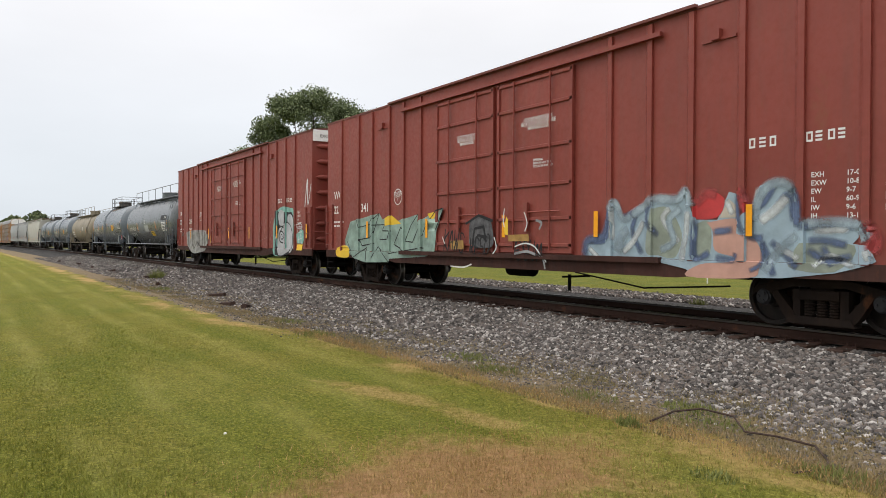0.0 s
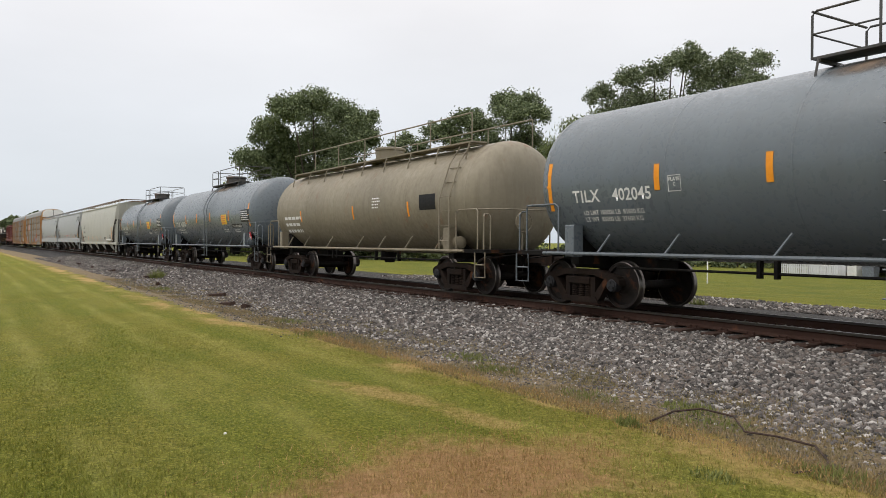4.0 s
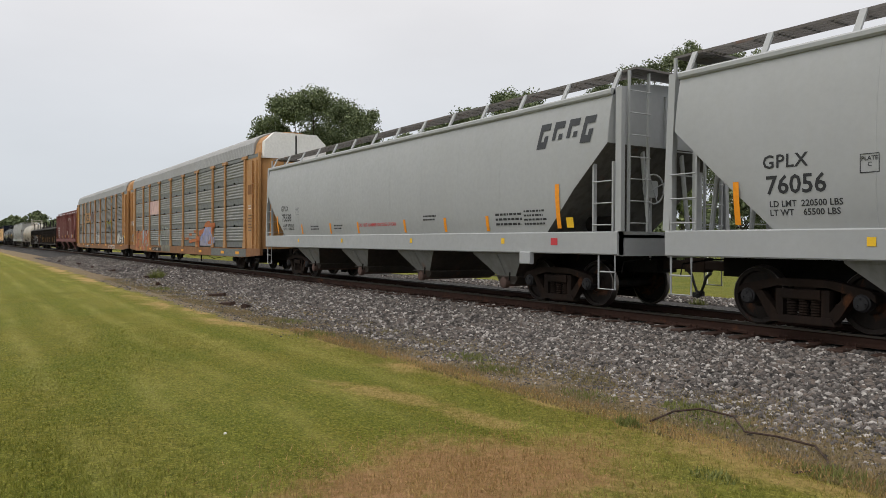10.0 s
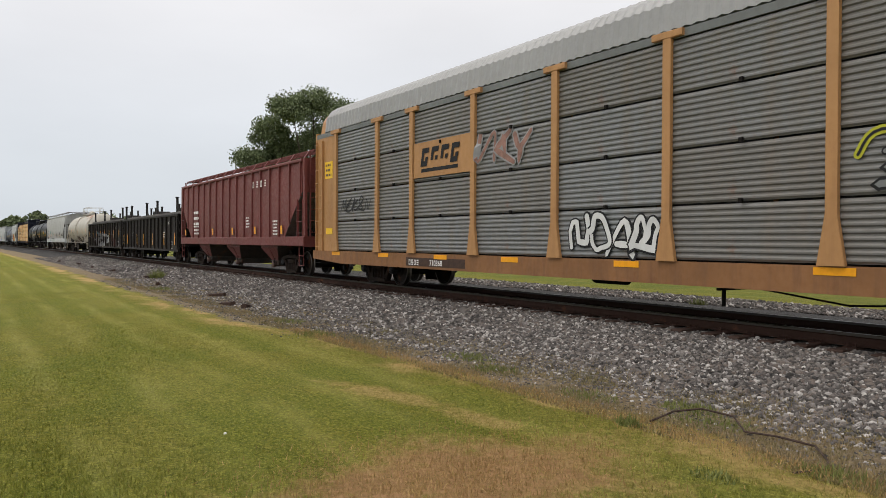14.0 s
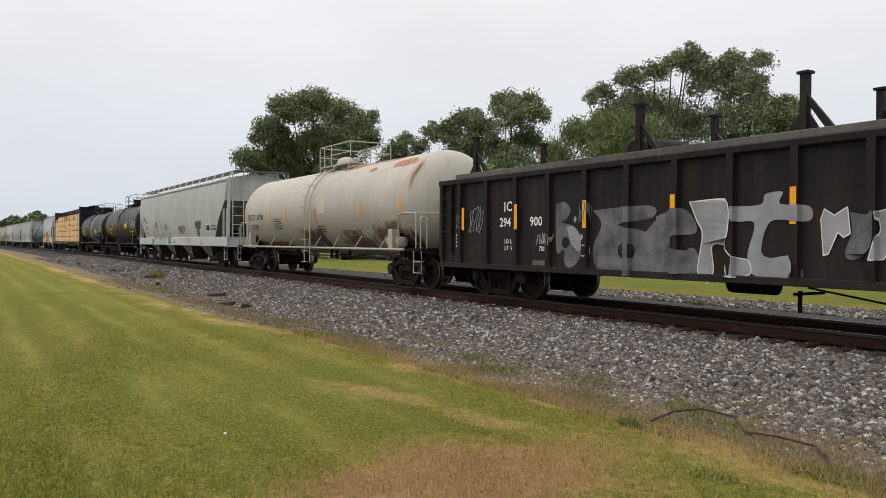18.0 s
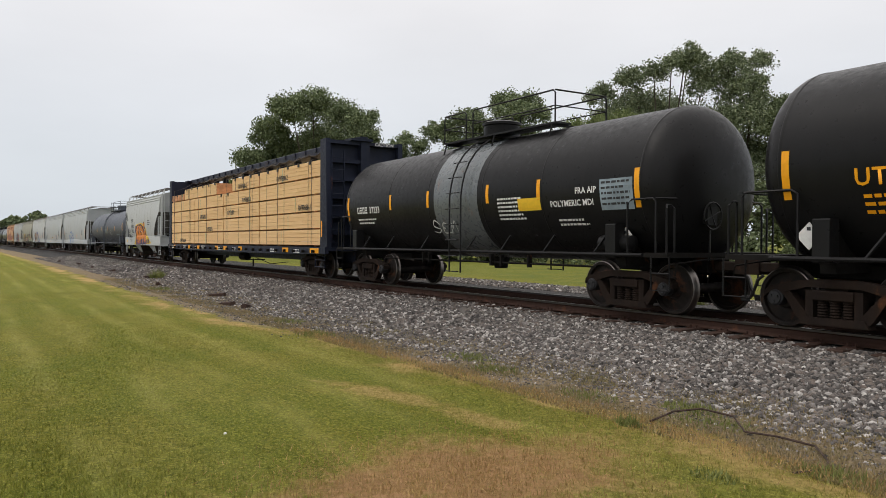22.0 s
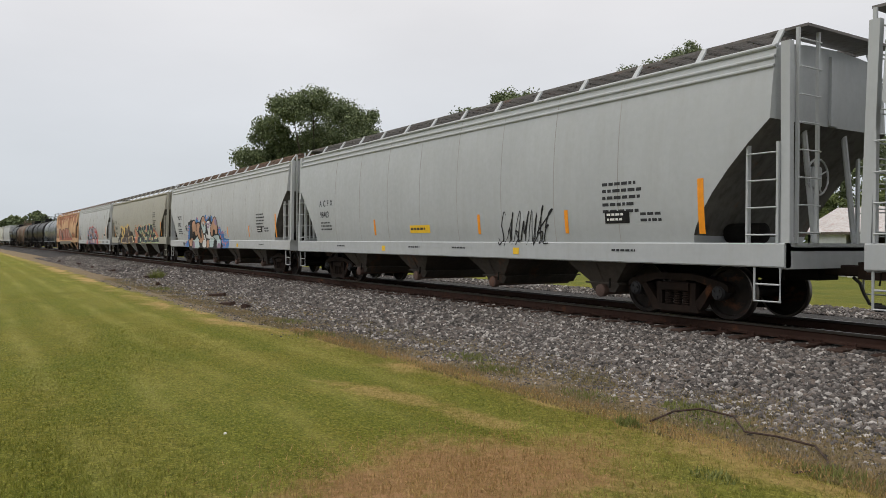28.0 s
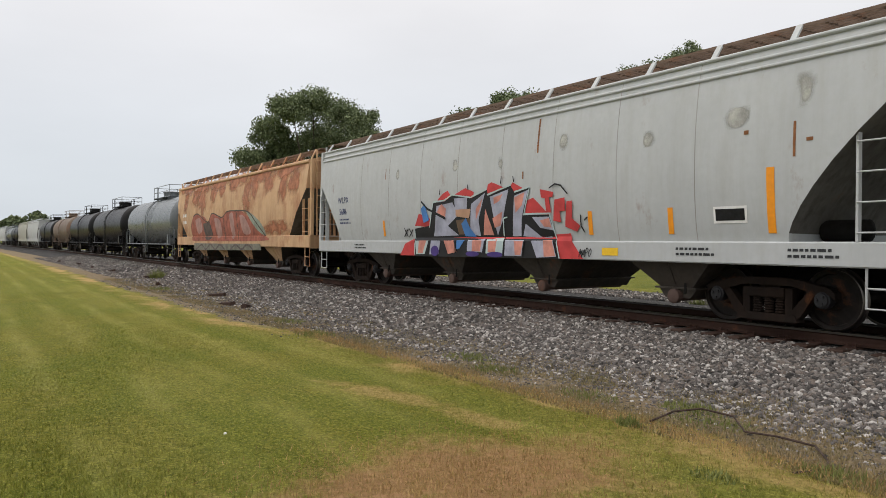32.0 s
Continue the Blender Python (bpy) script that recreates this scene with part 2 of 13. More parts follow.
def turf_color(nn, l):
    """Colour of the lawn by place: mown stripes, straw verge, bare patch. Returns it and the fine grain."""
    co = nn.new("ShaderNodeTexCoord")
    vec = co.outputs["Object"]
    sp = nn.new("ShaderNodeSeparateXYZ")
    l.new(vec, sp.inputs[0])
    e = math2(nn, l, "MINIMUM", math2(nn, l, "SUBTRACT", sp.outputs[0], BEND_FROM), 0.0)
    w = math2(nn, l, "ADD", sp.outputs[1], math2(nn, l, "MULTIPLY", math2(nn, l, "MULTIPLY", e, e), BEND))
    n_big = noise_of(nn, l, vec, 0.16, 4, 0.6, (1, 1, 1), 0.3, 0.7)
    n_mid = noise_of(nn, l, vec, 0.9, 5, 0.65, (1, 1, 1), 0.3, 0.7)
    n_fine = noise_of(nn, l, vec, 14, 6, 0.7, (1, 1, 1), 0.3, 0.7)
    n_hair = noise_of(nn, l, vec, 70, 4, 0.7, (1, 1, 1), 0.3, 0.7)
    grass = mixc(nn, l, n_fine, (0.120, 0.129, 0.008), (0.310, 0.285, 0.032))
    grass = mixc(nn, l, math2(nn, l, "MULTIPLY", n_big, 0.35), grass, (0.30, 0.24, 0.055))
    n_tuft = noise_of(nn, l, vec, 24, 3, 0.75, (1, 1, 1), 0.40, 0.62)
    n_dry = noise_of(nn, l, vec, 3.2, 5, 0.7, (1, 1, 1), 0.48, 0.72)
    grass = mixc(nn, l, math2(nn, l, "MULTIPLY", n_dry, 0.45), grass, (0.36, 0.28, 0.085))
    grass = mixc(nn, l, math2(nn, l, "MULTIPLY", n_tuft, 0.45), grass, (0.05, 0.074, 0.008))
    n_lush = noise_of(nn, l, vec, 0.55, 5, 0.65, (1, 1, 1), 0.42, 0.66, (7, 3, 0))
    grass = mixc(nn, l, math2(nn, l, "MULTIPLY", n_lush, 0.55), grass, (0.12, 0.165, 0.016))
    grass = mixc(nn, l, math2(nn, l, "MULTIPLY", n_hair, 0.25), grass, (0.07, 0.095, 0.012))
    # the lawn's edge swings out from the track farther down the line
    out = nn.new("ShaderNodeMapRange")
    out.interpolation_type = "SMOOTHSTEP"
    out.inputs[1].default_value, out.inputs[2].default_value = -11.5, -18.0
    out.inputs[3].default_value, out.inputs[4].default_value = 0.0, 0.75
    l.new(sp.outputs[0], out.inputs[0])
    # mown stripes lie along the track
    wob = math2(nn, l, "ADD", w, math2(nn, l, "MULTIPLY", math2(nn, l, "SUBTRACT", n_mid, 0.5), 0.25))
    ph = math2(nn, l, "PINGPONG", math2(nn, l, "ADD", wob, 8.78), 0.46)
    mr = nn.new("ShaderNodeMapRange")
    mr.inputs[1].default_value, mr.inputs[2].default_value = 0.24, 0.02
    l.new(ph, mr.inputs[0])
    n_row = noise_of(nn, l, vec, 0.45, 4, 0.6, (1, 2.2, 1), 0.36, 0.66, (2, 9, 0))
    st = math2(nn, l, "MULTIPLY", math2(nn, l, "MULTIPLY", mr.outputs[0], n_row), 0.26)
    # dry straw-coloured turf along the verge and in patches
    straw = mixc(nn, l, n_fine, (0.33, 0.215, 0.075), (0.56, 0.39, 0.17))
    soil = mixc(nn, l, n_fine, (0.18, 0.088, 0.04), (0.46, 0.27, 0.14))
    soil = mixc(nn, l, math2(nn, l, "MULTIPLY", n_mid, 0.4), soil, (0.48, 0.29, 0.14))
    ww = math2(nn, l, "ADD", math2(nn, l, "ADD", w, out.outputs[0]), math2(nn, l, "MULTIPLY", math2(nn, l, "SUBTRACT", n_mid, 0.5), 0.55))

    def band(lo0, lo1, hi0, hi1, src):
        a = nn.new("ShaderNodeMapRange")
        a.inputs[1].default_value, a.inputs[2].default_value = lo0, lo1
        l.new(src, a.inputs[0])
        c = nn.new("ShaderNodeMapRange")
        c.inputs[1].default_value, c.inputs[2].default_value = hi0, hi1
        c.inputs[3].default_value, c.inputs[4].default_value = 1, 0
        l.new(src, c.inputs[0])
        return math2(nn, l, "MULTIPLY", a.outputs[0], c.outputs[0])

    def blob(cx, cy, rx, ry, rot=0.0):
        mq = nn.new("ShaderNodeMapping")
        mq.vector_type = "TEXTURE"
        mq.inputs["Location"].default_value = (cx, cy, -0.46)
        mq.inputs["Rotation"].default_value = (0, 0, radians(rot))
        mq.inputs["Scale"].default_value = (rx, ry, 5)
        l.new(vec, mq.inputs[0])
        ln = nn.new("ShaderNodeVectorMath")
        ln.operation = "LENGTH"
        l.new(mq.outputs[0], ln.inputs[0])
        d = math2(nn, l, "ADD", ln.outputs["Value"], math2(nn, l, "MULTIPLY", math2(nn, l, "ADD", math2(nn, l, "SUBTRACT", n_mid, 0.5), math2(nn, l, "MULTIPLY", math2(nn, l, "SUBTRACT", n_dry, 0.35), 0.7)), 0.95))
        r = nn.new("ShaderNodeMapRange")
        r.inputs[1].default_value, r.inputs[2].default_value = 1.1, 0.5
        l.new(d, r.inputs[0])
        return math2(nn, l, "MULTIPLY", r.outputs[0], math2(nn, l, "ADD", math2(nn, l, "MULTIPLY", n_fine, 0.5), 0.55), True)

    # lusher and drier areas of the lawn
    lush = mixc(nn, l, n_fine, (0.085, 0.110, 0.010), (0.225, 0.245, 0.034))
    dry = mixc(nn, l, n_fine, (0.22, 0.195, 0.04), (0.40, 0.345, 0.09))
    for args in ((-6.5, -8.05, 2.1, 0.42, 8), (-7.0, -9.35, 2.0, 0.65, 0), (-9.6, -10.0, 2.4, 0.6, 2), (-8.6, -7.2, 1.6, 0.3, 0), (-6.3, -6.85, 1.4, 0.3, -5), (-13.0, -9.2, 3.0, 0.5, 0), (-3.5, -7.1, 0.55, 0.5, 0), (-30.0, -9.0, 7.0, 1.5, 0)):
        grass = mixc(nn, l, math2(nn, l, "MULTIPLY", blob(*args), 0.65), grass, lush)
    for args in ((-15.0, -8.1, 4.2, 0.5, 0), (-11.6, -7.9, 2.4, 0.4, 0), (-10.0, -9.25, 2.2, 0.3, 0), (-4.9, -7.0, 1.5, 0.45, -4), (-3.6, -6.5, 1.2, 0.35, 0), (-16.5, -9.8, 3.4, 0.5, 0), (-6.4, -10.2, 1.8, 0.4, 0), (-11.0, -6.9, 2.5, 0.35, 0), (-26.0, -8.2, 6.0, 0.5, 0)):
        grass = mixc(nn, l, math2(nn, l, "MULTIPLY", blob(*args), 0.45), grass, dry)
    n_clump = noise_of(nn, l, vec, 9.5, 4, 0.7, (1, 1, 1), 0.46, 0.68, (4, 1, 0))
    grass = mixc(nn, l, math2(nn, l, "MULTIPLY", n_clump, 0.30), grass, (0.045, 0.078, 0.008))
    n_glint = noise_of(nn, l, vec, 33, 3, 0.7, (1, 1, 1), 0.50, 0.66, (3, 8, 0))
    grass = mixc(nn, l, math2(nn, l, "MULTIPLY", n_glint, 0.5), grass, (0.48, 0.45, 0.10))
    n_dark = noise_of(nn, l, vec, 27, 3, 0.7, (1, 1, 1), 0.48, 0.64, (9, 2, 0))
    grass = mixc(nn, l, math2(nn, l, "MULTIPLY", n_dark, 0.58), grass, (0.040, 0.054, 0.005))
    grass = mixc(nn, l, st, grass, (0.48, 0.44, 0.14))
    verge = band(-6.75, -6.2, -6.0, -5.75, ww)
    n_gap = noise_of(nn, l, vec, 0.8, 4, 0.65, (0.6, 1, 1), 0.44, 0.58, (1, 5, 0))
    col = mixc(nn, l, math2(nn, l, "MULTIPLY", verge, math2(nn, l, "ADD", math2(nn, l, "MULTIPLY", n_gap, 0.85), 0.12), True), grass, straw)
    for args in ((-4.6, -8.25, 0.95, 1.45, 0), (-7.55, -7.46, 1.05, 0.27, 14), (-6.0, -7.2, 0.7, 0.22, 8)):
        col = mixc(nn, l, math2(nn, l, "MULTIPLY", blob(*args), 0.75), col, straw)
    col = mixc(nn, l, blob(-4.62, -8.35, 0.72, 1.25, 0), col, soil)
    earth = mixc(nn, l, n_fine, (0.085, 0.060, 0.040), (0.30, 0.22, 0.14))
    earth = mixc(nn, l, math2(nn, l, "MULTIPLY", n_tuft, 0.55), earth, (0.33, 0.27, 0.195))
    earth = mixc(nn, l, math2(nn, l, "MULTIPLY", n_dry, 0.35), earth, (0.15, 0.14, 0.055))
    col = mixc(nn, l, math2(nn, l, "MULTIPLY", band(-5.95, -5.7, 7.2, 7.6, ww), 0.95), col, earth)
    # longer, darker grass in the field beyond the track
    col = mixc(nn, l, math2(nn, l, "MULTIPLY", band(7.7, 9.5, 2000, 2500, w), math2(nn, l, "ADD", math2(nn, l, "MULTIPLY", n_lush, 0.4), 0.3), True), col, (0.10, 0.125, 0.025))
    return col, n_fine


def build_ground():
    xs = [-3000, -1500, -900, -700] + [-600 + 10 * i for i in range(50)] + [-100 + 4 * i for i in range(17)] + [-32 + i for i in range(45)] + [14 + 8 * i for i in range(12)] + [150, 300, 700, 1500, 3000]
    ws = [-3000, -1200, -400, -150, -80, -40, -25, -18] + [-14 + 0.5 * i for i in range(41)] + [7, 9, 12, 16, 20, 25, 35, 60, 100, 200, 400, 1200, 3000]
    g = Geo()
    n = len(ws)
    for x in xs:
        for w in ws:
            far = max(0, 1 - abs(w) / 300)
            z = ground_z(w) + 0.035 * noise.noise(Vector((x * 0.22, w * 0.3, 3))) * (1 if abs(w) > 4.5 else 0.4)
            g.v.append((x, w + track_y(x) * far, z))
    for i in range(len(xs) - 1):
        for j in range(n - 1):
            a = i * n + j
            g.face(a, a + n, a + n + 1, a + 1)
    m, nn, l, b = node_mat("lawn_and_verge")
    col, n_fine = turf_color(nn, l)
    l.new(col, b.inputs["Base Color"])
    b.inputs["Roughness"].default_value = 0.95
    b.inputs["Specular IOR Level"].default_value = 0.15
    bump_to(nn, l, b, n_fine, 0.9, 0.05)
    solo("ground", g, m, "mown green lawn with straw-coloured dry verge", "lawn", "structure")


build_ground()


def ribbon(prof, xs, geo=None):
    """Extrudes a (w, z) outline along the track."""
    g = geo or Geo()
    g.loft([[(x, w + track_y(x), z) for w, z in prof] for x in xs])
    return g


LINE = [-700 + 10 * i for i in range(60)] + [-100 + 5 * i for i in range(15)] + [-25, 30, 120, 400, 700]


def build_track():
    m, n, l, b = node_mat("ballast_stone_bed")
    co = n.new("ShaderNodeTexCoord")
    vor = n.new("ShaderNodeTexVoronoi")
    vor.inputs["Scale"].default_value = 19
    l.new(co.outputs["Object"], vor.inputs[0])
    cr = n.new("ShaderNodeValToRGB")
    cr.color_ramp.elements[0].color = (0.024, 0.0225, 0.0215, 1)
    cr.color_ramp.elements[1].color = (0.17, 0.16, 0.152, 1)
    sep = n.new("ShaderNodeSeparateColor")
    l.new(vor.outputs["Color"], sep.inputs[0])
    l.new(sep.outputs[0], cr.inputs[0])
    # cells darken towards their edges: shade of the gaps painted into the colour
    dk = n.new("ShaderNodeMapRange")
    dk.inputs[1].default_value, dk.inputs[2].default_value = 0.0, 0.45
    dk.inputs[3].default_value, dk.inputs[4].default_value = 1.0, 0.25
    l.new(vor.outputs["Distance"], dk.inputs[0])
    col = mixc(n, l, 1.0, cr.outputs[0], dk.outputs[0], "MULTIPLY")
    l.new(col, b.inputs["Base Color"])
    b.inputs["Roughness"].default_value = 0.95
    inv = math2(n, l, "SUBTRACT", 1.0, vor.outputs["Distance"])
    bump_to(n, l, b, inv, 0.9, 0.05)
    prof = [(-4.4, -0.70), (7.6, -0.70), (7.5, -0.40), (6.9, -0.345), (3.4, -0.30), (1.75, -0.27), (1.35, -0.25), (0.9, -0.215), (-0.9, -0.215), (-1.35, -0.25), (-1.75, -0.28), (-3.3, -0.42), (-4.1, -0.53), (-4.4, -0.58)]
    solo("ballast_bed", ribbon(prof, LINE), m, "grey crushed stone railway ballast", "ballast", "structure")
    head = [(-0.036, -0.04), (0.036, -0.04), (0.036, -0.008), (0.028, 0.0), (-0.028, 0.0), (-0.036, -0.008)]
    body = [(-0.076, -0.178), (0.076, -0.178), (0.076, -0.166), (0.02, -0.148), (0.009, -0.13), (0.009, -0.06), (0.03, -0.042), (-0.03, -0.042), (-0.009, -0.06), (-0.009, -0.13), (-0.02, -0.148), (-0.076, -0.166)]
    for s in (-0.7535, 0.7535):
        rail = thing("rail", "rusty steel rail with a polished head", "rail", "rails of the track")
        part("rail_web", ribbon([(w + s, z) for w, z in body], LINE), M_RAIL, rail)
        part("rail_head", ribbon([(w + s, z) for w, z in head], LINE), M_RAILTOP, rail, "polished running surface")
    # timber sleepers, each a thing near the camera
    tie = Geo().box(-0.115, 0.115, -1.3, 1.3, -0.35, -0.185, 0.012).mesh("sleeper", M_TIE)
    plate = Geo()
    plate.box(-0.10, 0.10, -0.17, 0.17, -0.187, -0.172)
    for sy in (-0.1, 0.1):
        for sx in (-0.06, 0.06):
            plate.lathe_z([(-0.172, 0.014), (-0.14, 0.014), (-0.138, 0.022), (-0.125, 0.018)], sx, sy, 6)
    plate = plate.mesh("tie_plate", M_RAIL)
    x = -62.0
    rnd = random.Random(5)
    rest = Geo()
    while x < 6:
        dx = x + rnd.uniform(-0.03, 0.03)
        if x > -42:
            t = tagged(new("sleeper", tie), "dark creosoted timber sleeper bedded in stone", "sleeper", "sleepers under the rails")
            t.matrix_basis = on_track(dx) @ pose(0, rnd.uniform(-0.08, 0.08), rnd.uniform(-0.012, 0.004), 0, 0, rnd.uniform(-1.5, 1.5))
            for s in (-0.7535, 0.7535):
                part("tie_plate", plate, None, t, at=(0, s, 0))
        else:
            rest.box(dx - 0.115, dx + 0.115, -1.3 + track_y(dx), 1.3 + track_y(dx), -0.35, -0.185)
        x += 0.54
    solo("far_sleepers", rest, M_TIE, "far dark timber sleepers under the rails", "sleepers", "stuff")


build_track()
# ---- running gear, shared by all wagons ----
R_WHEEL, WHEELBASE = 0.457, 1.778


def make_side_frame():
    g = Geo()
    g.plate_xz([(-1.08, 0.47), (-1.07, 0.57), (-0.98, 0.635), (-0.5, 0.735), (-0.3, 0.755), (0.3, 0.755), (0.5, 0.735), (0.98, 0.635), (1.07, 0.57), (1.08, 0.47), (1.0, 0.53), (0.72, 0.555), (0.40, 0.64), (-0.40, 0.64), (-0.72, 0.555), (-1.0, 0.53)], -0.09, 0.09)
    for s in (-1, 1):
        g.plate_xz([(s * 0.80, 0.57), (s * 0.66, 0.56), (s * 0.40, 0.26), (s * 0.36, 0.11), (s * 0.46, 0.11), (s * 0.56, 0.20)][::s], -0.075, 0.075)
        g.plate_xz([(s * 0.42, 0.20), (s * 0.42, 0.60), (s * 0.30, 0.60), (s * 0.30, 0.20)][::s], -0.07, 0.07)
        g.box(s * 0.889 - 0.14, s * 0.889 + 0.14, -0.08, 0.08, 0.52, 0.62)
    g.plate_xz([(-0.52, 0.10), (0.52, 0.10), (0.46, 0.21), (-0.46, 0.21)], -0.10, 0.10)
    return g.mesh("side_frame", M_TRUCK, 30)


def make_springs():
    g = Geo()
    for x in (-0.19, 0.0, 0.19):
        prof = []
        for i in range(13):
            prof.append((0.21 + i * 0.020, 0.085 if i % 2 else 0.066))
        g.lathe_z(prof, x, 0, 10)
    g.box(-0.3, 0.3, -0.11, 0.11, 0.45, 0.60, 0.02)
    return g.mesh("spring_nest", M_TRUCK)


def make_wheelset():
    g = Geo()
    r = R_WHEEL
    for s in (-1, 1):
        def Y(d):
            return s * (0.7535 + d)
        g.slot = 0
        prof = [(Y(0.085), 0.09), (Y(0.085), 0.15), (Y(0.03), 0.18), (Y(0.01), r - 0.085), (Y(0.062), r - 0.075), (Y(0.068), r - 0.02)]
        g.lathe_y(prof, 0, 0, 32, False)
        g.lathe_y([(Y(-0.07), r - 0.02), (Y(-0.07), r - 0.07), (Y(-0.03), r - 0.085), (Y(-0.04), 0.18), (Y(-0.08), 0.15), (Y(-0.08), 0.09)], 0, 0, 32, False)
        g.slot = 1
        g.lathe_y([(Y(0.068), r - 0.02), (Y(0.060), r - 0.004), (Y(-0.025), r), (Y(-0.04), r + 0.012), (Y(-0.055), r + 0.025), (Y(-0.07), r + 0.012), (Y(-0.07), r - 0.02)], 0, 0, 32, False)
        g.slot = 2
        g.lathe_y([(s * 0.93, 0.09), (s * 0.95, 0.125), (s * 1.09, 0.125), (s * 1.10, 0.11), (s * 1.125, 0.10), (s * 1.13, 0.04)], 0, 0, 16)
        for k in range(3):
            a = k * 2.094
            g.lathe_y([(s * 1.125, 0.022), (s * 1.15, 0.022)], 0.06 * math.cos(a), 0.06 * math.sin(a), 6)
        g.slot = 0
    g.lathe_y([(-0.95, 0.085), (-0.7, 0.095), (0, 0.082), (0.7, 0.095), (0.95, 0.085)], 0, 0, 12)
    return g.mesh("wheelset", [M_WHEEL, M_TREAD, M_CAP], 30)


def make_bolster():
    g = Geo()
    g.prism([(-1.0, 0.50), (-0.6, 0.42), (0.6, 0.42), (1.0, 0.50), (1.0, 0.64), (0.35, 0.70), (-0.35, 0.70), (-1.0, 0.64)], -0.17, 0.17)
    g.lathe_z([(0.69, 0.2), (0.78, 0.2)], 0, 0, 14)
    for s in (-1, 1):
        g.box(s * 0.36 - 0.05, s * 0.36 + 0.05, -0.75, 0.75, 0.30, 0.40)
    return g.mesh("bogie", M_TRUCK)


ME_SIDE, ME_SPRING, ME_WHEELS, ME_BOLSTER = make_side_frame(), make_springs(), make_wheelset(), make_bolster()


def bogie(car, u, xc):
    b = part("bogie", ME_BOLSTER, None, car, "cast steel bogie, dark with rust and brake dust", at=(xc, 0, 0))
    for s in (-1, 1):
        part("side_frame", ME_SIDE, None, b, at=(0, s * 1.0, 0))
        part("spring_nest", ME_SPRING, None, b, at=(0, s * 1.0, 0))
        w = part("wheelset", ME_WHEELS, None, b, "steel wheels with a bright worn tread", at=(s * WHEELBASE / 2, 0, R_WHEEL))
        WHEELS.append((w, u + xc + s * WHEELBASE / 2, s * WHEELBASE / 2))
    return b


def make_coupler():
    g = Geo()
    g.box(-0.75, 0.0, -0.10, 0.10, 0.78, 0.95, 0.02)
    g.plate_xy([(0.0, -0.12), (0.18, -0.17), (0.34, -0.15), (0.34, -0.02), (0.24, 0.0), (0.24, 0.10), (0.36, 0.14), (0.33, 0.20), (0.14, 0.20), (0.0, 0.12)], 0.74, 1.0)
    return g.mesh("coupler", M_TRUCK)


ME_COUPLER = make_coupler()


def make_hose():
    g = Geo()
    g.tube([(0.0, 0.35, 0.75), (0.10, 0.36, 0.66), (0.18, 0.33, 0.50), (0.30, 0.26, 0.36), (0.46, 0.18, 0.33)], 0.027, 6)
    g.box(0.40, 0.52, 0.13, 0.21, 0.28, 0.38, 0.02)
    return g.mesh("air_hose", M_HOSE, 40)


ME_HOSE = make_hose()
ME_RUNGS = {}


def rung_mesh(width, mat):
    key = (round(width, 2), mat.name)
    if key not in ME_RUNGS:
        g = Geo().tube([(0, 0, 0), (0, -0.06, 0), (width, -0.06, 0), (width, 0, 0)], 0.012, 5)
        ME_RUNGS[key] = g.mesh("rung", mat)
    return ME_RUNGS[key]


def ladder(car, x0, width, y, z0, z1, mat, step=0.38, rails=True, name="ladder", label=""):
    """A side ladder: two flat stiles and separate rungs."""
    g = Geo()
    if rails:
        for x in (x0, x0 + width):
            g.box(x - 0.018, x + 0.018, y - 0.05, y + 0.03, z0, z1)
    else:
        for x in (x0, x0 + width):
            g.box(x - 0.03, x + 0.03, y - 0.004, y + 0.03, z0, z1)
    lad = part(name, g, mat, car, label)
    sgn = -1 if y < 0 else 1
    z = z0 + 0.12
    while z < z1:
        rr = part("rung", rung_mesh(width, mat), None, lad, at=(x0, y, z))
        if sgn > 0:
            rr.scale = (1, -1, 1)
        z += step
    return lad


def end_ladder(car, x, y0, width, z0, z1, mat, step=0.4):
    s = 1 if x > 0 else -1
    g = Geo()
    for y in (y0, y0 + width):
        g.box(x, x + s * 0.05, y - 0.02, y + 0.02, z0, z1) if s > 0 else g.box(x - 0.05, x, y - 0.02, y + 0.02, z0, z1)
    lad = part("end_ladder", g, mat, car)
    key = ("end", round(width, 2), mat.name, s)
    if key not in ME_RUNGS:
        ME_RUNGS[key] = Geo().tube([(0, 0, 0), (s * 0.08, 0, 0), (s * 0.08, width, 0), (0, width, 0)], 0.012, 5).mesh("rung", mat)
    z = z0 + 0.15
    while z < z1:
        part("rung", ME_RUNGS[key], None, lad, at=(x, y0, z))
        z += step
    return lad


def step_iron(car, x, y, ztop, zbot, width, mat):
    """A sill step: a bent bar hanging below the side."""
    g = Geo()
    g.tube([(x - width / 2, y, ztop), (x - width / 2, y, zbot), (x + width / 2, y, zbot), (x + width / 2, y, ztop)], 0.02, 5)
    zm = (ztop + zbot) / 2
    g.tube([(x - width / 2, y, zm), (x + width / 2, y, zm)], 0.015, 5)
    return part("step_iron", g, mat, car)


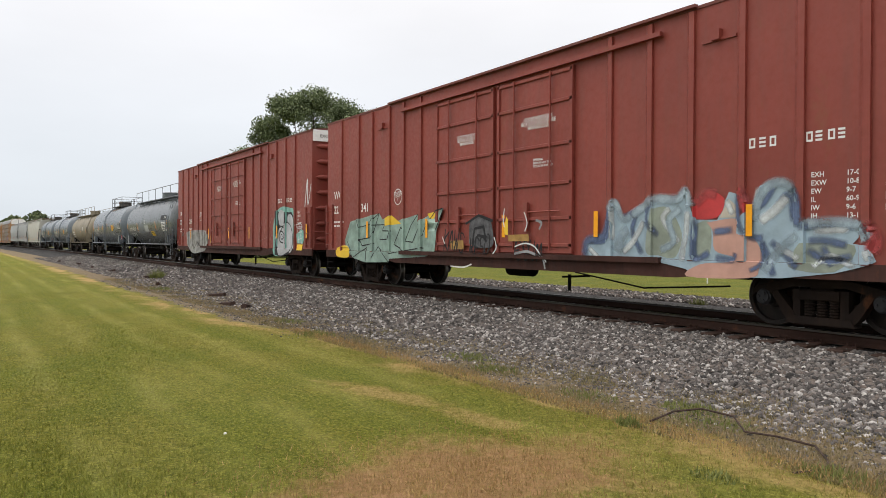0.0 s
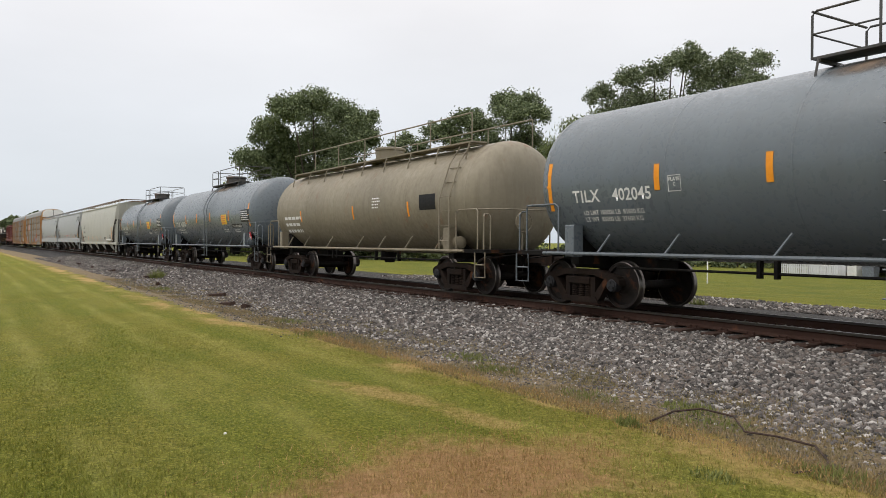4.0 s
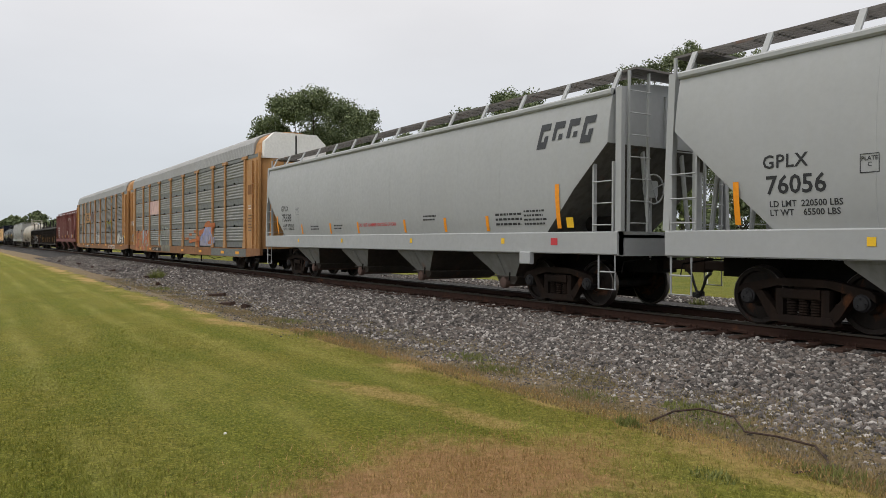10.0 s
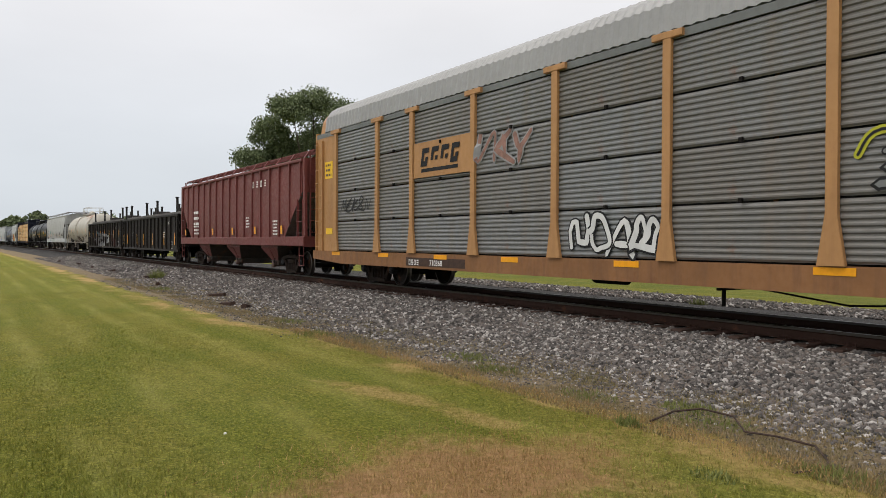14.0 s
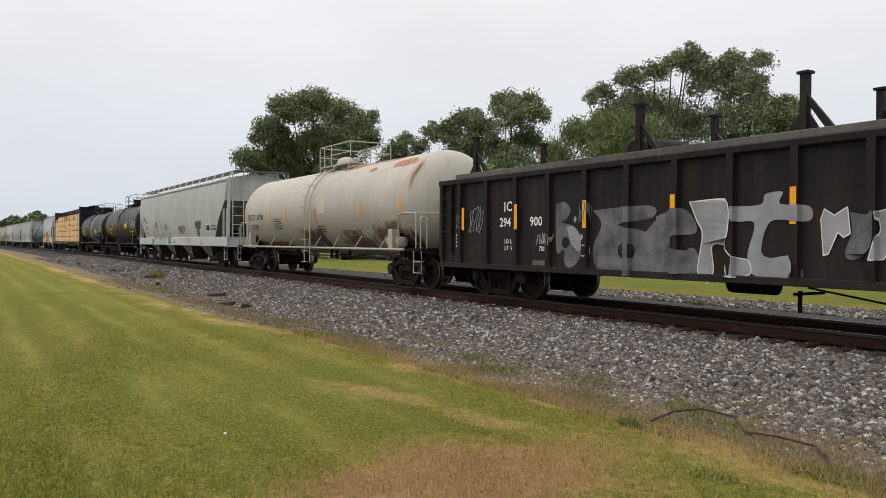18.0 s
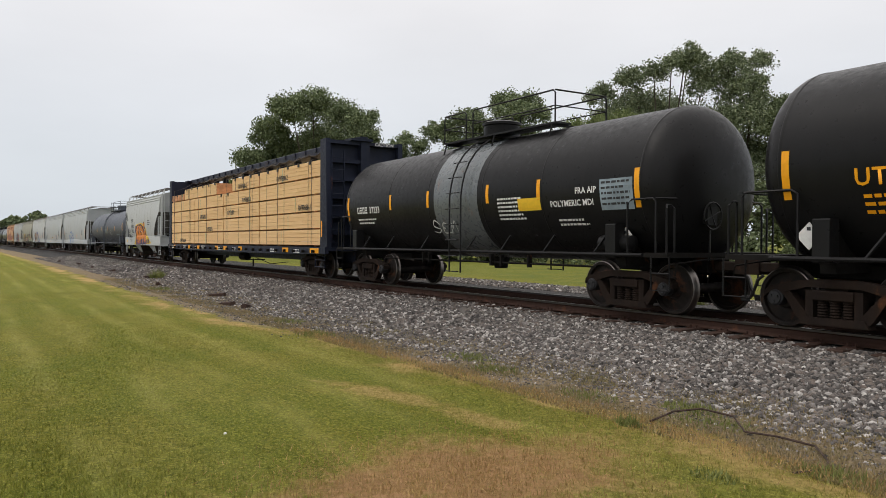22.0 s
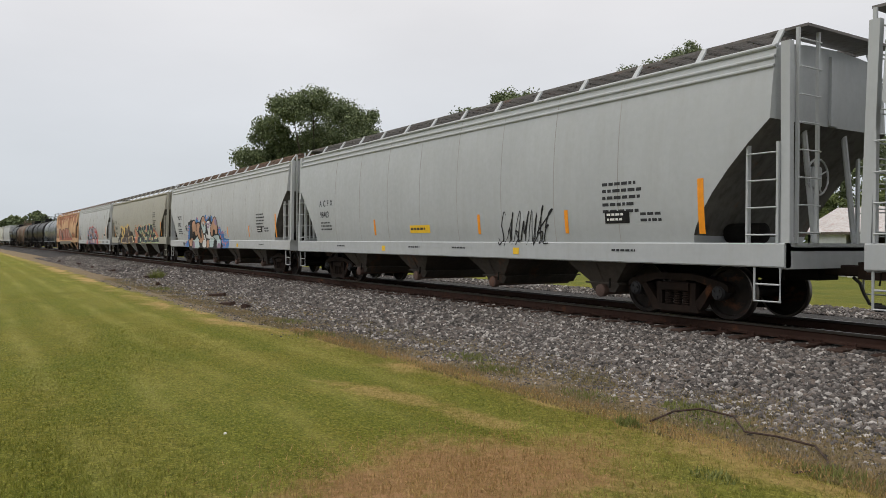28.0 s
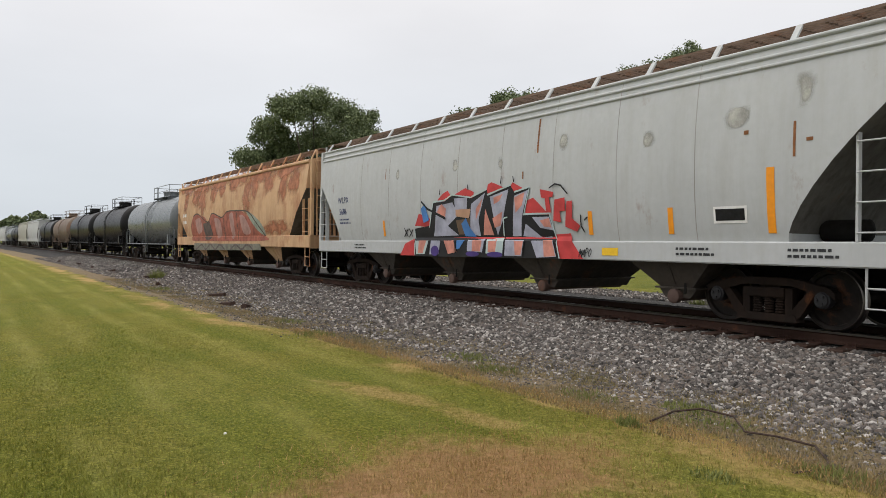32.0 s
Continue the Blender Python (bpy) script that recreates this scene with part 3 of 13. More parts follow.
def brake_wheel(car, x, y, z, mat, r=0.28):
    s = 1 if x > 0 else -1
    g = Geo()
    n = 20
    g.tube([(x + s * 0.12, y + r * math.cos(2 * math.pi * i / n), z + r * math.sin(2 * math.pi * i / n)) for i in range(n + 1)], 0.016, 6)
    for k in range(4):
        a = k * math.pi / 2 + 0.4
        g.tube([(x + s * 0.10, y, z), (x + s * 0.12, y + r * math.cos(a), z + r * math.sin(a))], 0.012, 5)
    bw = part("brake_wheel", g, mat, car, smooth=40)
    part("brake_housing", Geo().box(min(x, x + s * 0.11), max(x, x + s * 0.11), y - 0.13, y + 0.13, z - 0.16, z + 0.16, 0.03), mat, bw)
    part("brake_rod", Geo().tube([(x + s * 0.06, y, z - 0.1), (x + s * 0.05, y, 0.95)], 0.018, 5), mat, bw)


def couplers(car, u, half):
    """Drawgear, cut levers and hoses; half is half the length between the coupling faces."""
    for s in (-1, 1):
        c = part("coupler", ME_COUPLER, None, car, at=(s * (half - 0.17), 0, 0))
        h = part("air_hose", ME_HOSE, None, car, at=(s * (half - 0.5), 0, 0))
        if s < 0:
            c.rotation_euler = (0, 0, math.pi)
            h.rotation_euler = (0, 0, math.pi)
        part("cut_lever", Geo().tube([(s * (half - 0.62), 0.1, 1.0), (s * (half - 0.62), -0.6, 0.98), (s * (half - 0.62), -1.25, 0.92), (s * (half - 0.62), -1.3, 0.72)], 0.014, 5), M_UNDER, car)


def brake_gear(car, xs, z=0.75):
    """Reservoir, cylinder and rods under the floor."""
    part("air_reservoir", Geo().lathe_x([(xs[0], 0.08), (xs[0] + 0.06, 0.17), (xs[0] + 0.9, 0.17), (xs[0] + 0.96, 0.08)], -0.35, z + 0.05, 14), M_UNDER, car, smooth=40)
    part("brake_rod", Geo().tube([(xs[1], -0.6, z + 0.05), ((xs[1] + xs[2]) / 2, -0.6, z - 0.18), (xs[2], -0.6, z - 0.05)], 0.016, 5), M_UNDER, car)
    part("brake_lever", Geo().box(xs[1] - 0.03, xs[1] + 0.03, -0.95, -0.2, z - 0.06, z - 0.02).box(xs[1] - 0.10, xs[1] - 0.06, -0.72, -0.66, z - 0.34, z), M_UNDER, car)


# ---- paint on sides: lettering, bars, reflectors, sprayed pieces ----
def flat_side(y):
    return lambda x, z: y


def tank_side(r, zc):
    return lambda x, z: -math.sqrt(max(0.0, r * r - (z - zc) ** 2))


def decal(car, name, x0, x1, z0, z1, side, mat, label="", off=0.004, nz=1, nx=1):
    g = Geo()
    for i in range(nx + 1):
        for j in range(nz + 1):
            x, z = x0 + (x1 - x0) * i / nx, z0 + (z1 - z0) * j / nz
            g.v.append((x, side(x, z) - off, z))
    for i in range(nx):
        for j in range(nz):
            a = i * (nz + 1) + j
            g.face(a, a + nz + 1, a + nz + 2, a + 1)
    return part(name, g, mat, car, label)


def stain(car, name, x0, x1, z0, z1, side, mat, label="", seed=1, off=0.004):
    """An uneven patch that fades out at its edge, lying on the side."""
    g = Geo()
    soft = []
    nx, nz = 16, 9
    for i in range(nx + 1):
        for j in range(nz + 1):
            a, b = 2 * i / nx - 1, 2 * j / nz - 1
            x, z = (x0 + x1) / 2 + a * (x1 - x0) / 2, (z0 + z1) / 2 + b * (z1 - z0) / 2
            d = math.hypot(a, b) + 0.55 * noise.noise(Vector((x * 2.1, z * 2.6, seed))) + 0.3 * noise.noise(Vector((x * 6.0, z * 6.0, seed)))
            g.v.append((x, side(x, z) - off, z))
            soft.append(min(1.0, max(0.0, (0.95 - d) * 2.2)) if 0 < i < nx and 0 < j < nz else 0.0)
    for i in range(nx):
        for j in range(nz):
            a = i * (nz + 1) + j
            g.face(a, a + nz + 1, a + nz + 2, a + 1)
    me = g.mesh(name, mat)
    at = me.attributes.new("spray", "FLOAT", "POINT")
    for i, v in enumerate(soft):
        at.data[i].value = v
    return part(name, me, None, car, label)


FONT_CACHE = {}


def lettering(car, body, x, z, size, side, mat, align="LEFT", name="lettering", space=1.0, line=1.0, off=0.005, label=""):
    if "\n" in body:
        # each line of a stencil is a part of its own
        return [lettering(car, row, x, z - i * size * line, size, side, mat, align, name, space, 1.0, off, label) for i, row in enumerate(body.split("\n"))][0]
    cu = bpy.data.curves.new("lettering", "FONT")
    cu.body, cu.size, cu.align_x = body, size, align
    cu.space_character, cu.space_line = space, line
    cu.resolution_u = 2
    cu.offset = 0.018 * size
    ob = bpy.data.objects.new("lettering", cu)
    me = bpy.data.meshes.new_from_object(ob)
    bpy.data.objects.remove(ob)
    for v in me.vertices:
        px, pz = x + v.co.x, z + v.co.y
        v.co = (px, side(px, pz) - off, pz)
    me.materials.clear()
    me.materials.append(mat)
    me.update()
    return part(name, me, None, car, label or "painted stencil lettering")


def end_lettering(car, body, x, y, z, size, mat):
    cu = bpy.data.curves.new("lettering", "FONT")
    cu.body, cu.size, cu.resolution_u = body, size, 2
    ob = bpy.data.objects.new("lettering", cu)
    me = bpy.data.meshes.new_from_object(ob)
    bpy.data.objects.remove(ob)
    for v in me.vertices:
        v.co = (x + 0.006, y + v.co.x, z + v.co.y)
    me.materials.clear()
    me.materials.append(mat)
    return part("lettering", me, None, car, "painted stencil lettering")


def initials(car, n, x, z, size, side, mat, gap=0.22):
    """Wagon codes are lettered; a company's own name is drawn as plain upright shapes, one a letter."""
    if isinstance(n, str):
        return lettering(car, n, x, z, size, side, mat, space=1.1)
    for i in range(n):
        w = size * 0.5
        x0 = x + i * (w + size * gap)
        g = Geo()
        k = i % 2
        bars = (((0, 0.26, 0, 1), (0.26, 0.74, 0.8, 1), (0.26, 0.74, 0, 0.2), (0.74, 1, 0, 1)), ((0, 1, 0.78, 1), (0, 1, 0.39, 0.61), (0, 1, 0, 0.22)))[k]
        for a, b, c, d in bars:
            q = len(g.v)
            for px, pz in ((a, c), (b, c), (b, d), (a, d)):
                X, Z = x0 + px * w, z + pz * size * 0.72
                g.v.append((X, side(X, Z) - 0.005, Z))
            g.face(q, q + 1, q + 2, q + 3)
        part("owner_mark", g, mat, car)


def small_print(car, x, z, rows, width, side, mat, h=0.06, seed=1):
    """Lines too small to read, as plain bars."""
    rnd = random.Random(seed)
    g = Geo()
    for r in range(rows):
        zz = z - r * h * 1.75
        xx = x
        end = x + width * rnd.uniform(0.75, 1.0)
        while xx < end:
            w = min(rnd.uniform(0.9, 2.6) * h, end - xx)
            q = len(g.v)
            for X, Z in ((xx, zz), (xx + w, zz), (xx + w, zz + h * 0.8), (xx, zz + h * 0.8)):
                g.v.append((X, side(X, Z) - 0.005, Z))
            g.face(q, q + 1, q + 2, q + 3)
            xx += w + h * 0.5
    part("small_print", g, mat, car)


def placard(car, x, z, size, side, number="", face=None):
    y = min(side(x, z), side(x, z - size), side(x, z + size)) - 0.03
    p = part("hazard_placard", Geo().loft([[(x, y, z - size), (x + size, y, z), (x, y, z + size), (x - size, y, z)], [(x, y + 0.02, z - size), (x + size, y + 0.02, z), (x, y + 0.02, z + size), (x - size, y + 0.02, z)]]), face or M_RED, car, "white diamond hazard placard" if face else "red diamond hazard placard")
    part("number_panel", Geo().box(x - size * 0.72, x + size * 0.72, y - 0.004, y, z - size * 0.22, z + size * 0.22), M_WHITE, p)
    if number:
        lettering(p, number, x, z - size * 0.15, size * 0.42, flat_side(y - 0.004), M_DKTXT, "CENTER")
    decal(p, "flame_mark", x - size * 0.15, x + size * 0.15, z + size * 0.40, z + size * 0.66, flat_side(y), M_DKTXT if face else M_WHITE)


def ribbon_stroke(geo, pts, width, side, off, taper=0.0, ends=(0, 0), swell=0.0, phase=0.0):
    """A painted band along a line: ends 0 round, 1 pointed, 2 cut; each end of it lies a little prouder than the start."""
    n = len(pts)
    k = len(geo.v)

    def half(i):
        return width * 0.5 * (1 - taper * abs(2 * i / (n - 1) - 1) ** 2) * (1 + swell * math.sin(phase + 3.6 * i / (n - 1)))

    def lay(x, z, i):
        geo.v.append((x, side(x, z) - off - 0.003 * i / n, z))

    for i, (x, z) in enumerate(pts):
        a, b = pts[max(i - 1, 0)], pts[min(i + 1, n - 1)]
        dx, dz = b[0] - a[0], b[1] - a[1]
        ln = math.hypot(dx, dz) or 1
        w = half(i)
        for s in (-1, 1):
            lay(x - s * dz / ln * w, z + s * dx / ln * w, i)
    for i in range(n - 1):
        q = k + 2 * i
        geo.face(q + 1, q, q + 2, q + 3)
    for i, j, kind in ((0, 1, ends[0]), (n - 1, n - 2, ends[1])):
        if kind == 2:
            continue
        (x, z), (xj, zj) = pts[i], pts[j]
        dx, dz = x - xj, z - zj
        ln = math.hypot(dx, dz) or 1
        dx, dz = dx / ln, dz / ln
        w = half(i)
        c = len(geo.v)
        fan = [(0.0, 1.0), (0.5, 0.87), (0.87, 0.5), (1.0, 0.0), (0.87, -0.5), (0.5, -0.87), (0.0, -1.0)] if kind == 0 else [(0.0, 1.0), (0.35, 1.2), (1.7, 0.1), (0.15, -1.0), (0.0, -1.0)]
        for f, r in fan:
            lay(x + w * (f * dx - r * dz), z + w * (f * dz + r * dx), i)
        geo.face(*range(c, c + len(fan)))


def smooth_line(ctrl, per=8):
    out = []
    c = [ctrl[0], *ctrl, ctrl[-1]]
    for i in range(1, len(c) - 2):
        for k in range(per):
            t = k / per
            out.append(tuple(0.5 * (2 * c[i][d] + (c[i + 1][d] - c[i - 1][d]) * t + (2 * c[i - 1][d] - 5 * c[i][d] + 4 * c[i + 1][d] - c[i + 2][d]) * t * t + (3 * c[i][d] - c[i - 1][d] - 3 * c[i + 1][d] + c[i + 2][d]) * t ** 3) for d in (0, 1)))
    out.append(tuple(ctrl[-1]))
    return out


STROKES = (
    ((0.9, 0.85), (0.4, 1.0), (0.1, 0.75), (0.6, 0.5), (0.9, 0.25), (0.5, 0.0), (0.05, 0.12)),
    ((0.1, 0.0), (0.15, 1.0), (0.8, 0.05), (0.88, 1.0)),
    ((0.1, 0.0), (0.45, 1.0), (0.6, 0.9), (0.9, 0.0), (0.8, 0.4), (0.3, 0.38)),
    ((0.85, 0.9), (0.2, 0.95), (0.1, 0.5), (0.6, 0.52), (0.1, 0.45), (0.2, 0.04), (0.9, 0.08)),
    ((0.5, 1.0), (0.08, 0.7), (0.1, 0.25), (0.5, 0.0), (0.9, 0.3), (0.88, 0.75), (0.5, 1.0)),
    ((0.12, 1.0), (0.15, 0.0), (0.2, 0.5), (0.85, 0.98), (0.35, 0.5), (0.9, 0.0)),
    ((0.05, 0.05), (0.2, 0.95), (0.48, 0.3), (0.75, 0.95), (0.92, 0.05)),
)


def arc(cx, cz, rx, rz, a0, a1, n=7):
    return tuple((cx + rx * math.cos(radians(a0 + (a1 - a0) * i / (n - 1))), cz + rz * math.sin(radians(a0 + (a1 - a0) * i / (n - 1)))) for i in range(n))


# sprayed letter forms: strokes in a unit box
FORMS = {
    "a": (((0.02, 0.0), (0.48, 0.98), (0.98, 0.0)), ((0.25, 0.33), (0.75, 0.36))),
    "b": (((0.12, 0.0), (0.1, 0.98)), ((0.1, 0.96), *arc(0.45, 0.74, 0.36, 0.22, 85, -85, 6), (0.15, 0.5)), ((0.15, 0.5), *arc(0.5, 0.25, 0.4, 0.24, 85, -85, 6), (0.1, 0.02))),
    "c": (arc(0.58, 0.5, 0.5, 0.5, 45, 315, 9),),
    "d": (((0.1, 0.0), (0.12, 0.98), (0.6, 0.9), (0.95, 0.5), (0.6, 0.08), (0.05, 0.02)),),
    "f": (((0.95, 0.98), (0.15, 0.95), (0.1, 0.0)), ((0.12, 0.5), (0.7, 0.55))),
    "g": (((0.9, 0.85), (0.5, 1.0), (0.1, 0.55), (0.4, 0.02), (0.9, 0.2), (0.9, 0.48), (0.55, 0.46)),),
    "h": (((0.1, 1.0), (0.12, 0.0)), ((0.9, 1.0), (0.85, 0.0)), ((0.1, 0.5), (0.88, 0.52))),
    "k": (((0.12, 1.0), (0.1, 0.0)), ((0.9, 1.0), (0.15, 0.45), (0.95, 0.0))),
    "p": (((0.1, 0.0), (0.1, 0.98), (0.6, 0.98), (0.9, 0.72), (0.55, 0.45), (0.12, 0.45)),),
    "x": (((0.05, 1.0), (0.95, 0.0)), ((0.95, 1.0), (0.05, 0.0))),
    "1": (((0.3, 0.8), (0.55, 1.0), (0.5, 0.0)),),
    "2": (((0.1, 0.8), (0.5, 1.0), (0.85, 0.72), (0.1, 0.02), (0.95, 0.05)),),
    "e": (((0.92, 0.92), (0.15, 0.95), (0.1, 0.05), (0.95, 0.08)), ((0.12, 0.5), (0.75, 0.52))),
    "i": (((0.5, 0.98), (0.45, 0.0)),),
    "l": (((0.15, 1.0), (0.12, 0.06), (0.92, 0.08)),),
    "m": (((0.02, 0.0), (0.16, 0.96), (0.5, 0.35), (0.82, 0.96), (0.98, 0.0)),),
    "n": (((0.08, 0.0), (0.12, 0.98), (0.85, 0.03), (0.9, 1.0)),),
    "o": (arc(0.5, 0.5, 0.46, 0.49, 90, 450, 12),),
    "r": (((0.12, 0.0), (0.1, 0.98)), ((0.1, 0.96), *arc(0.45, 0.74, 0.38, 0.23, 85, -85, 6), (0.2, 0.5)), ((0.4, 0.5), (0.98, 0.0))),
    "s": (((0.92, 0.82), (0.6, 1.0), (0.15, 0.85), (0.25, 0.58), (0.75, 0.45), (0.85, 0.15), (0.45, 0.0), (0.05, 0.16)),),
    "t": (((0.0, 0.92), (1.0, 0.96)), ((0.5, 0.94), (0.48, 0.12), (0.62, 0.02), (0.9, 0.1))),
    "u": (((0.1, 1.0), (0.08, 0.3), (0.45, 0.0), (0.85, 0.28), (0.9, 1.0)),),
    "w": (((0.02, 1.0), (0.2, 0.02), (0.5, 0.65), (0.8, 0.02), (0.98, 1.0)),),
    "y": (((0.05, 1.0), (0.5, 0.5), (0.95, 1.0)), ((0.5, 0.5), (0.45, 0.0))),
    "z": (((0.05, 0.95), (0.92, 0.95), (0.08, 0.05), (0.98, 0.08)),),
}


def sprayed_piece(car, x0, x1, z0, z1, side, word, colors, outline, seed, back=None, weight=0.30, shine=None, label="sprayed graffiti piece", edge=0.035, hard=0.3, cloud=1.0):
    """Big sprayed letter forms in layers: a soft cloud behind, outline, fill, bright edge."""
    rnd = random.Random(seed)
    H = z1 - z0
    W = (x1 - x0) / len(word)
    fat = H * weight
    holder = None
    letters = []
    for i, ch in enumerate(word):
        slant, wide, lift, tall = rnd.uniform(-0.15, 0.3), rnd.uniform(1.0, 1.35), rnd.uniform(-0.08, 0.06), rnd.uniform(0.84, 1.12)
        group = []
        turned = (seed + i) % 3
        for st in FORMS[ch]:
            st = [((1 - b, a), (1 - a, b), (b, a))[turned] for a, b in st]
            pts = [(x0 + W * (i + 0.5 + (a - 0.5) * wide * (W - 0.62 * fat) / W + rnd.uniform(-0.09, 0.09)) + H * slant * (b - 0.5), z0 + fat * 0.5 + (H - fat) * (lift + tall * b + rnd.uniform(-0.07, 0.07))) for a, b in st]
            pts = [(min(max(x, x0), x1), max(z, z0 + 0.02)) for x, z in pts]
            line = [(pa[0] + (pb[0] - pa[0]) * q / 5, pa[1] + (pb[1] - pa[1]) * q / 5) for pa, pb in zip(pts, pts[1:]) for q in range(5)] + [pts[-1]] if rnd.random() < hard or len(pts) < 3 else smooth_line(pts, 6)
            group.append((line, (rnd.choice((0, 1, 1, 2)), rnd.choice((0, 1, 1, 2))), rnd.uniform(0.15, 0.4), rnd.uniform(0, 6.28)))
        letters.append(group)
    if back:
        g = Geo()
        n = 90
        rows = (0.0, 0.07, 0.16, 0.5, 0.84, 0.93, 1.0)
        soft = []
        for i in range(n + 1):
            f = i / n
            x = x0 - 0.2 + (x1 - x0 + 0.4) * f
            end = min(1.0, 0.25 + 5.5 * f, 0.25 + 5.5 * (1 - f))
            up = 0.5 + cloud * (0.64 * end + 0.22 * noise.noise(Vector((x * 1.1, seed, 0))) + 0.12 * noise.noise(Vector((x * 3.7, seed, 4))))
            dn = 0.5 - 0.56 * end - 0.10 * noise.noise(Vector((x * 1.6, seed, 8))) - 0.05 * noise.noise(Vector((x * 5.1, seed, 2)))
            for fr in rows:
                zz = z0 + H * (dn + (up - dn) * fr)
                g.v.append((x, side(x, zz) - 0.003, zz))
                soft.append(0.0 if fr in (0.0, 1.0) or i in (0, n) else (0.55 if fr in (0.07, 0.93) or i in (1, n - 1) else 1.0))
        k = len(rows)
        for i in range(n):
            for j in range(k - 1):
                a = i * k + j
                g.face(a, a + k, a + k + 1, a + 1)
        me = g.mesh("graffiti", back)
        at = me.attributes.new("spray", "FLOAT", "POINT")
        for i, v in enumerate(soft):
            at.data[i].value = v
        holder = part("graffiti", me, None, car, label)
    for i, group in enumerate(letters):
        step = 0.011 * (i % 2)
        g = Geo()
        for q, (ln, ends, swell, ph) in enumerate(group):
            ribbon_stroke(g, ln, fat + 2 * edge, side, 0.006 + step + 0.0008 * q, 0.0, ends, swell, ph)
        if holder is None:
            holder = part("graffiti", g, outline, car, label)
        else:
            part("graffiti_outline", g, outline, holder)
        g = Geo()
        for q, (ln, ends, swell, ph) in enumerate(group):
            ribbon_stroke(g, ln, fat, side, 0.0125 + step + 0.0008 * q, 0.0, ends, swell, ph)
        part("graffiti_letter", g, colors[(i * 2 + i // 3) % len(colors)], holder)
        if shine:
            g = Geo()
            for q, (ln, ends, swell, ph) in enumerate(group):
                a = rnd.randrange(0, max(1, len(ln) // 2))
                ribbon_stroke(g, [(x - fat * 0.22, z + fat * 0.2) for x, z in ln[a:a + max(4, len(ln) // 3)]], 0.022, side, 0.019 + step + 0.001 * q, 0.8)
                a = rnd.randrange(0, max(1, len(ln) - 6))
                ribbon_stroke(g, [(x + fat * 0.2, z - fat * 0.1) for x, z in ln[a:a + 5]], 0.026, side, 0.0195 + step + 0.001 * q, 0.8)
            part("graffiti_shine", g, shine, holder)
    return holder


def skin_cuts(side, x0, x1, z0, z1):
    """Where the side steps in or out, along x and along z, with an even net between for its curve."""
    zm, xm = (z0 + z1) / 2, (x0 + x1) / 2
    xs = [x0 + 0.01 * i for i in range(int((x1 - x0) / 0.01))]
    zs = [z0 + 0.01 * i for i in range(int((z1 - z0) / 0.01))]
    cx = [v for x in xs if abs(side(x, zm) - side(x + 0.01, zm)) > 0.02 for v in (x, x + 0.01)]
    cz = [v for z in zs if abs(side(xm, z) - side(xm, z + 0.01)) > 0.02 for v in (z, z + 0.01)]
    if abs(side(xm, z0) - side(xm, z1)) > 0.003 or abs(side(xm, zm) - side(xm, z1)) > 0.003:
        cz += [z0 + 0.12 * i for i in range(1, int((z1 - z0) / 0.12) + 1)]
    return cx, cz


def spray_area(holder, side, pts, mat, level=0, curve=1, label=""):
    """A painted patch of any outline that lies on the side."""
    line = smooth_line([*pts, pts[0]], 4)[:-1] if curve else list(pts)
    bm = bmesh.new()
    vs = [bm.verts.new((x, 0, z)) for x, z in line]
    for tri in geometry.tessellate_polygon([[Vector((x, z, 0)) for x, z in line]]):
        if len(set(tri)) == 3:
            bm.faces.new([vs[i] for i in tri])
    x0, x1 = min(p[0] for p in line), max(p[0] for p in line)
    z0, z1 = min(p[1] for p in line), max(p[1] for p in line)
    cx, cz = skin_cuts(side, x0, x1, z0, z1)
    for cut, no in [((x, 0, 0), (1, 0, 0)) for x in cx] + [((0, 0, z), (0, 0, 1)) for z in cz]:
        bmesh.ops.bisect_plane(bm, geom=[*bm.verts, *bm.edges, *bm.faces], plane_co=cut, plane_no=no, dist=1e-5)
    for v in bm.verts:
        v.co.y = side(v.co.x, v.co.z) - 0.005 - 0.0009 * level
    me = bpy.data.meshes.new("graffiti")
    bm.to_mesh(me)
    bm.free()
    me.materials.append(mat)
    return part("graffiti" if label else "graffiti_area", me, None, holder, label)


def spray_line(holder, side, pts, mat, width, level=0, curve=1, label=""):
    line = smooth_line(list(pts), 7) if curve else [(a[0] + (b[0] - a[0]) * q / 7, a[1] + (b[1] - a[1]) * q / 7) for a, b in zip(pts, pts[1:]) for q in range(7)] + [tuple(pts[-1])]
    g = Geo()
    ribbon_stroke(g, line, width, side, 0.0055 + 0.0009 * level, 0.0, (0, 0), 0.12, level)
    return part("graffiti" if label else "graffiti_line", g, mat, holder, label)


def mist_line(holder, side, pts, mat, width, off=0.02):
    """A soft sprayed line that thins out to both sides and ends."""
    line = smooth_line(list(pts), 9)
    g, soft = Geo(), []
    for i, (x, z) in enumerate(line):
        (ax, az), (bx, bz) = line[max(i - 1, 0)], line[min(i + 1, len(line) - 1)]
        d = math.hypot(bx - ax, bz - az) or 1.0
        for k, v in ((-1, 0.0), (-0.5, 0.75), (0, 1.0), (0.5, 0.75), (1, 0.0)):
            px, pz = x - (bz - az) / d * k * width / 2, z + (bx - ax) / d * k * width / 2
            g.v.append((px, side(px, pz) - off, pz))
            soft.append(v * min(1.0, 0.25 + min(i, len(line) - 1 - i) / 3))
    for i in range(len(line) - 1):
        for j in range(4):
            a = i * 5 + j
            g.face(a, a + 5, a + 6, a + 1)
    me = g.mesh("graffiti_mist", mat)
    at = me.attributes.new("spray", "FLOAT", "POINT")
    for i, v in enumerate(soft):
        at.data[i].value = v
    return part("graffiti_mist", me, None, holder)


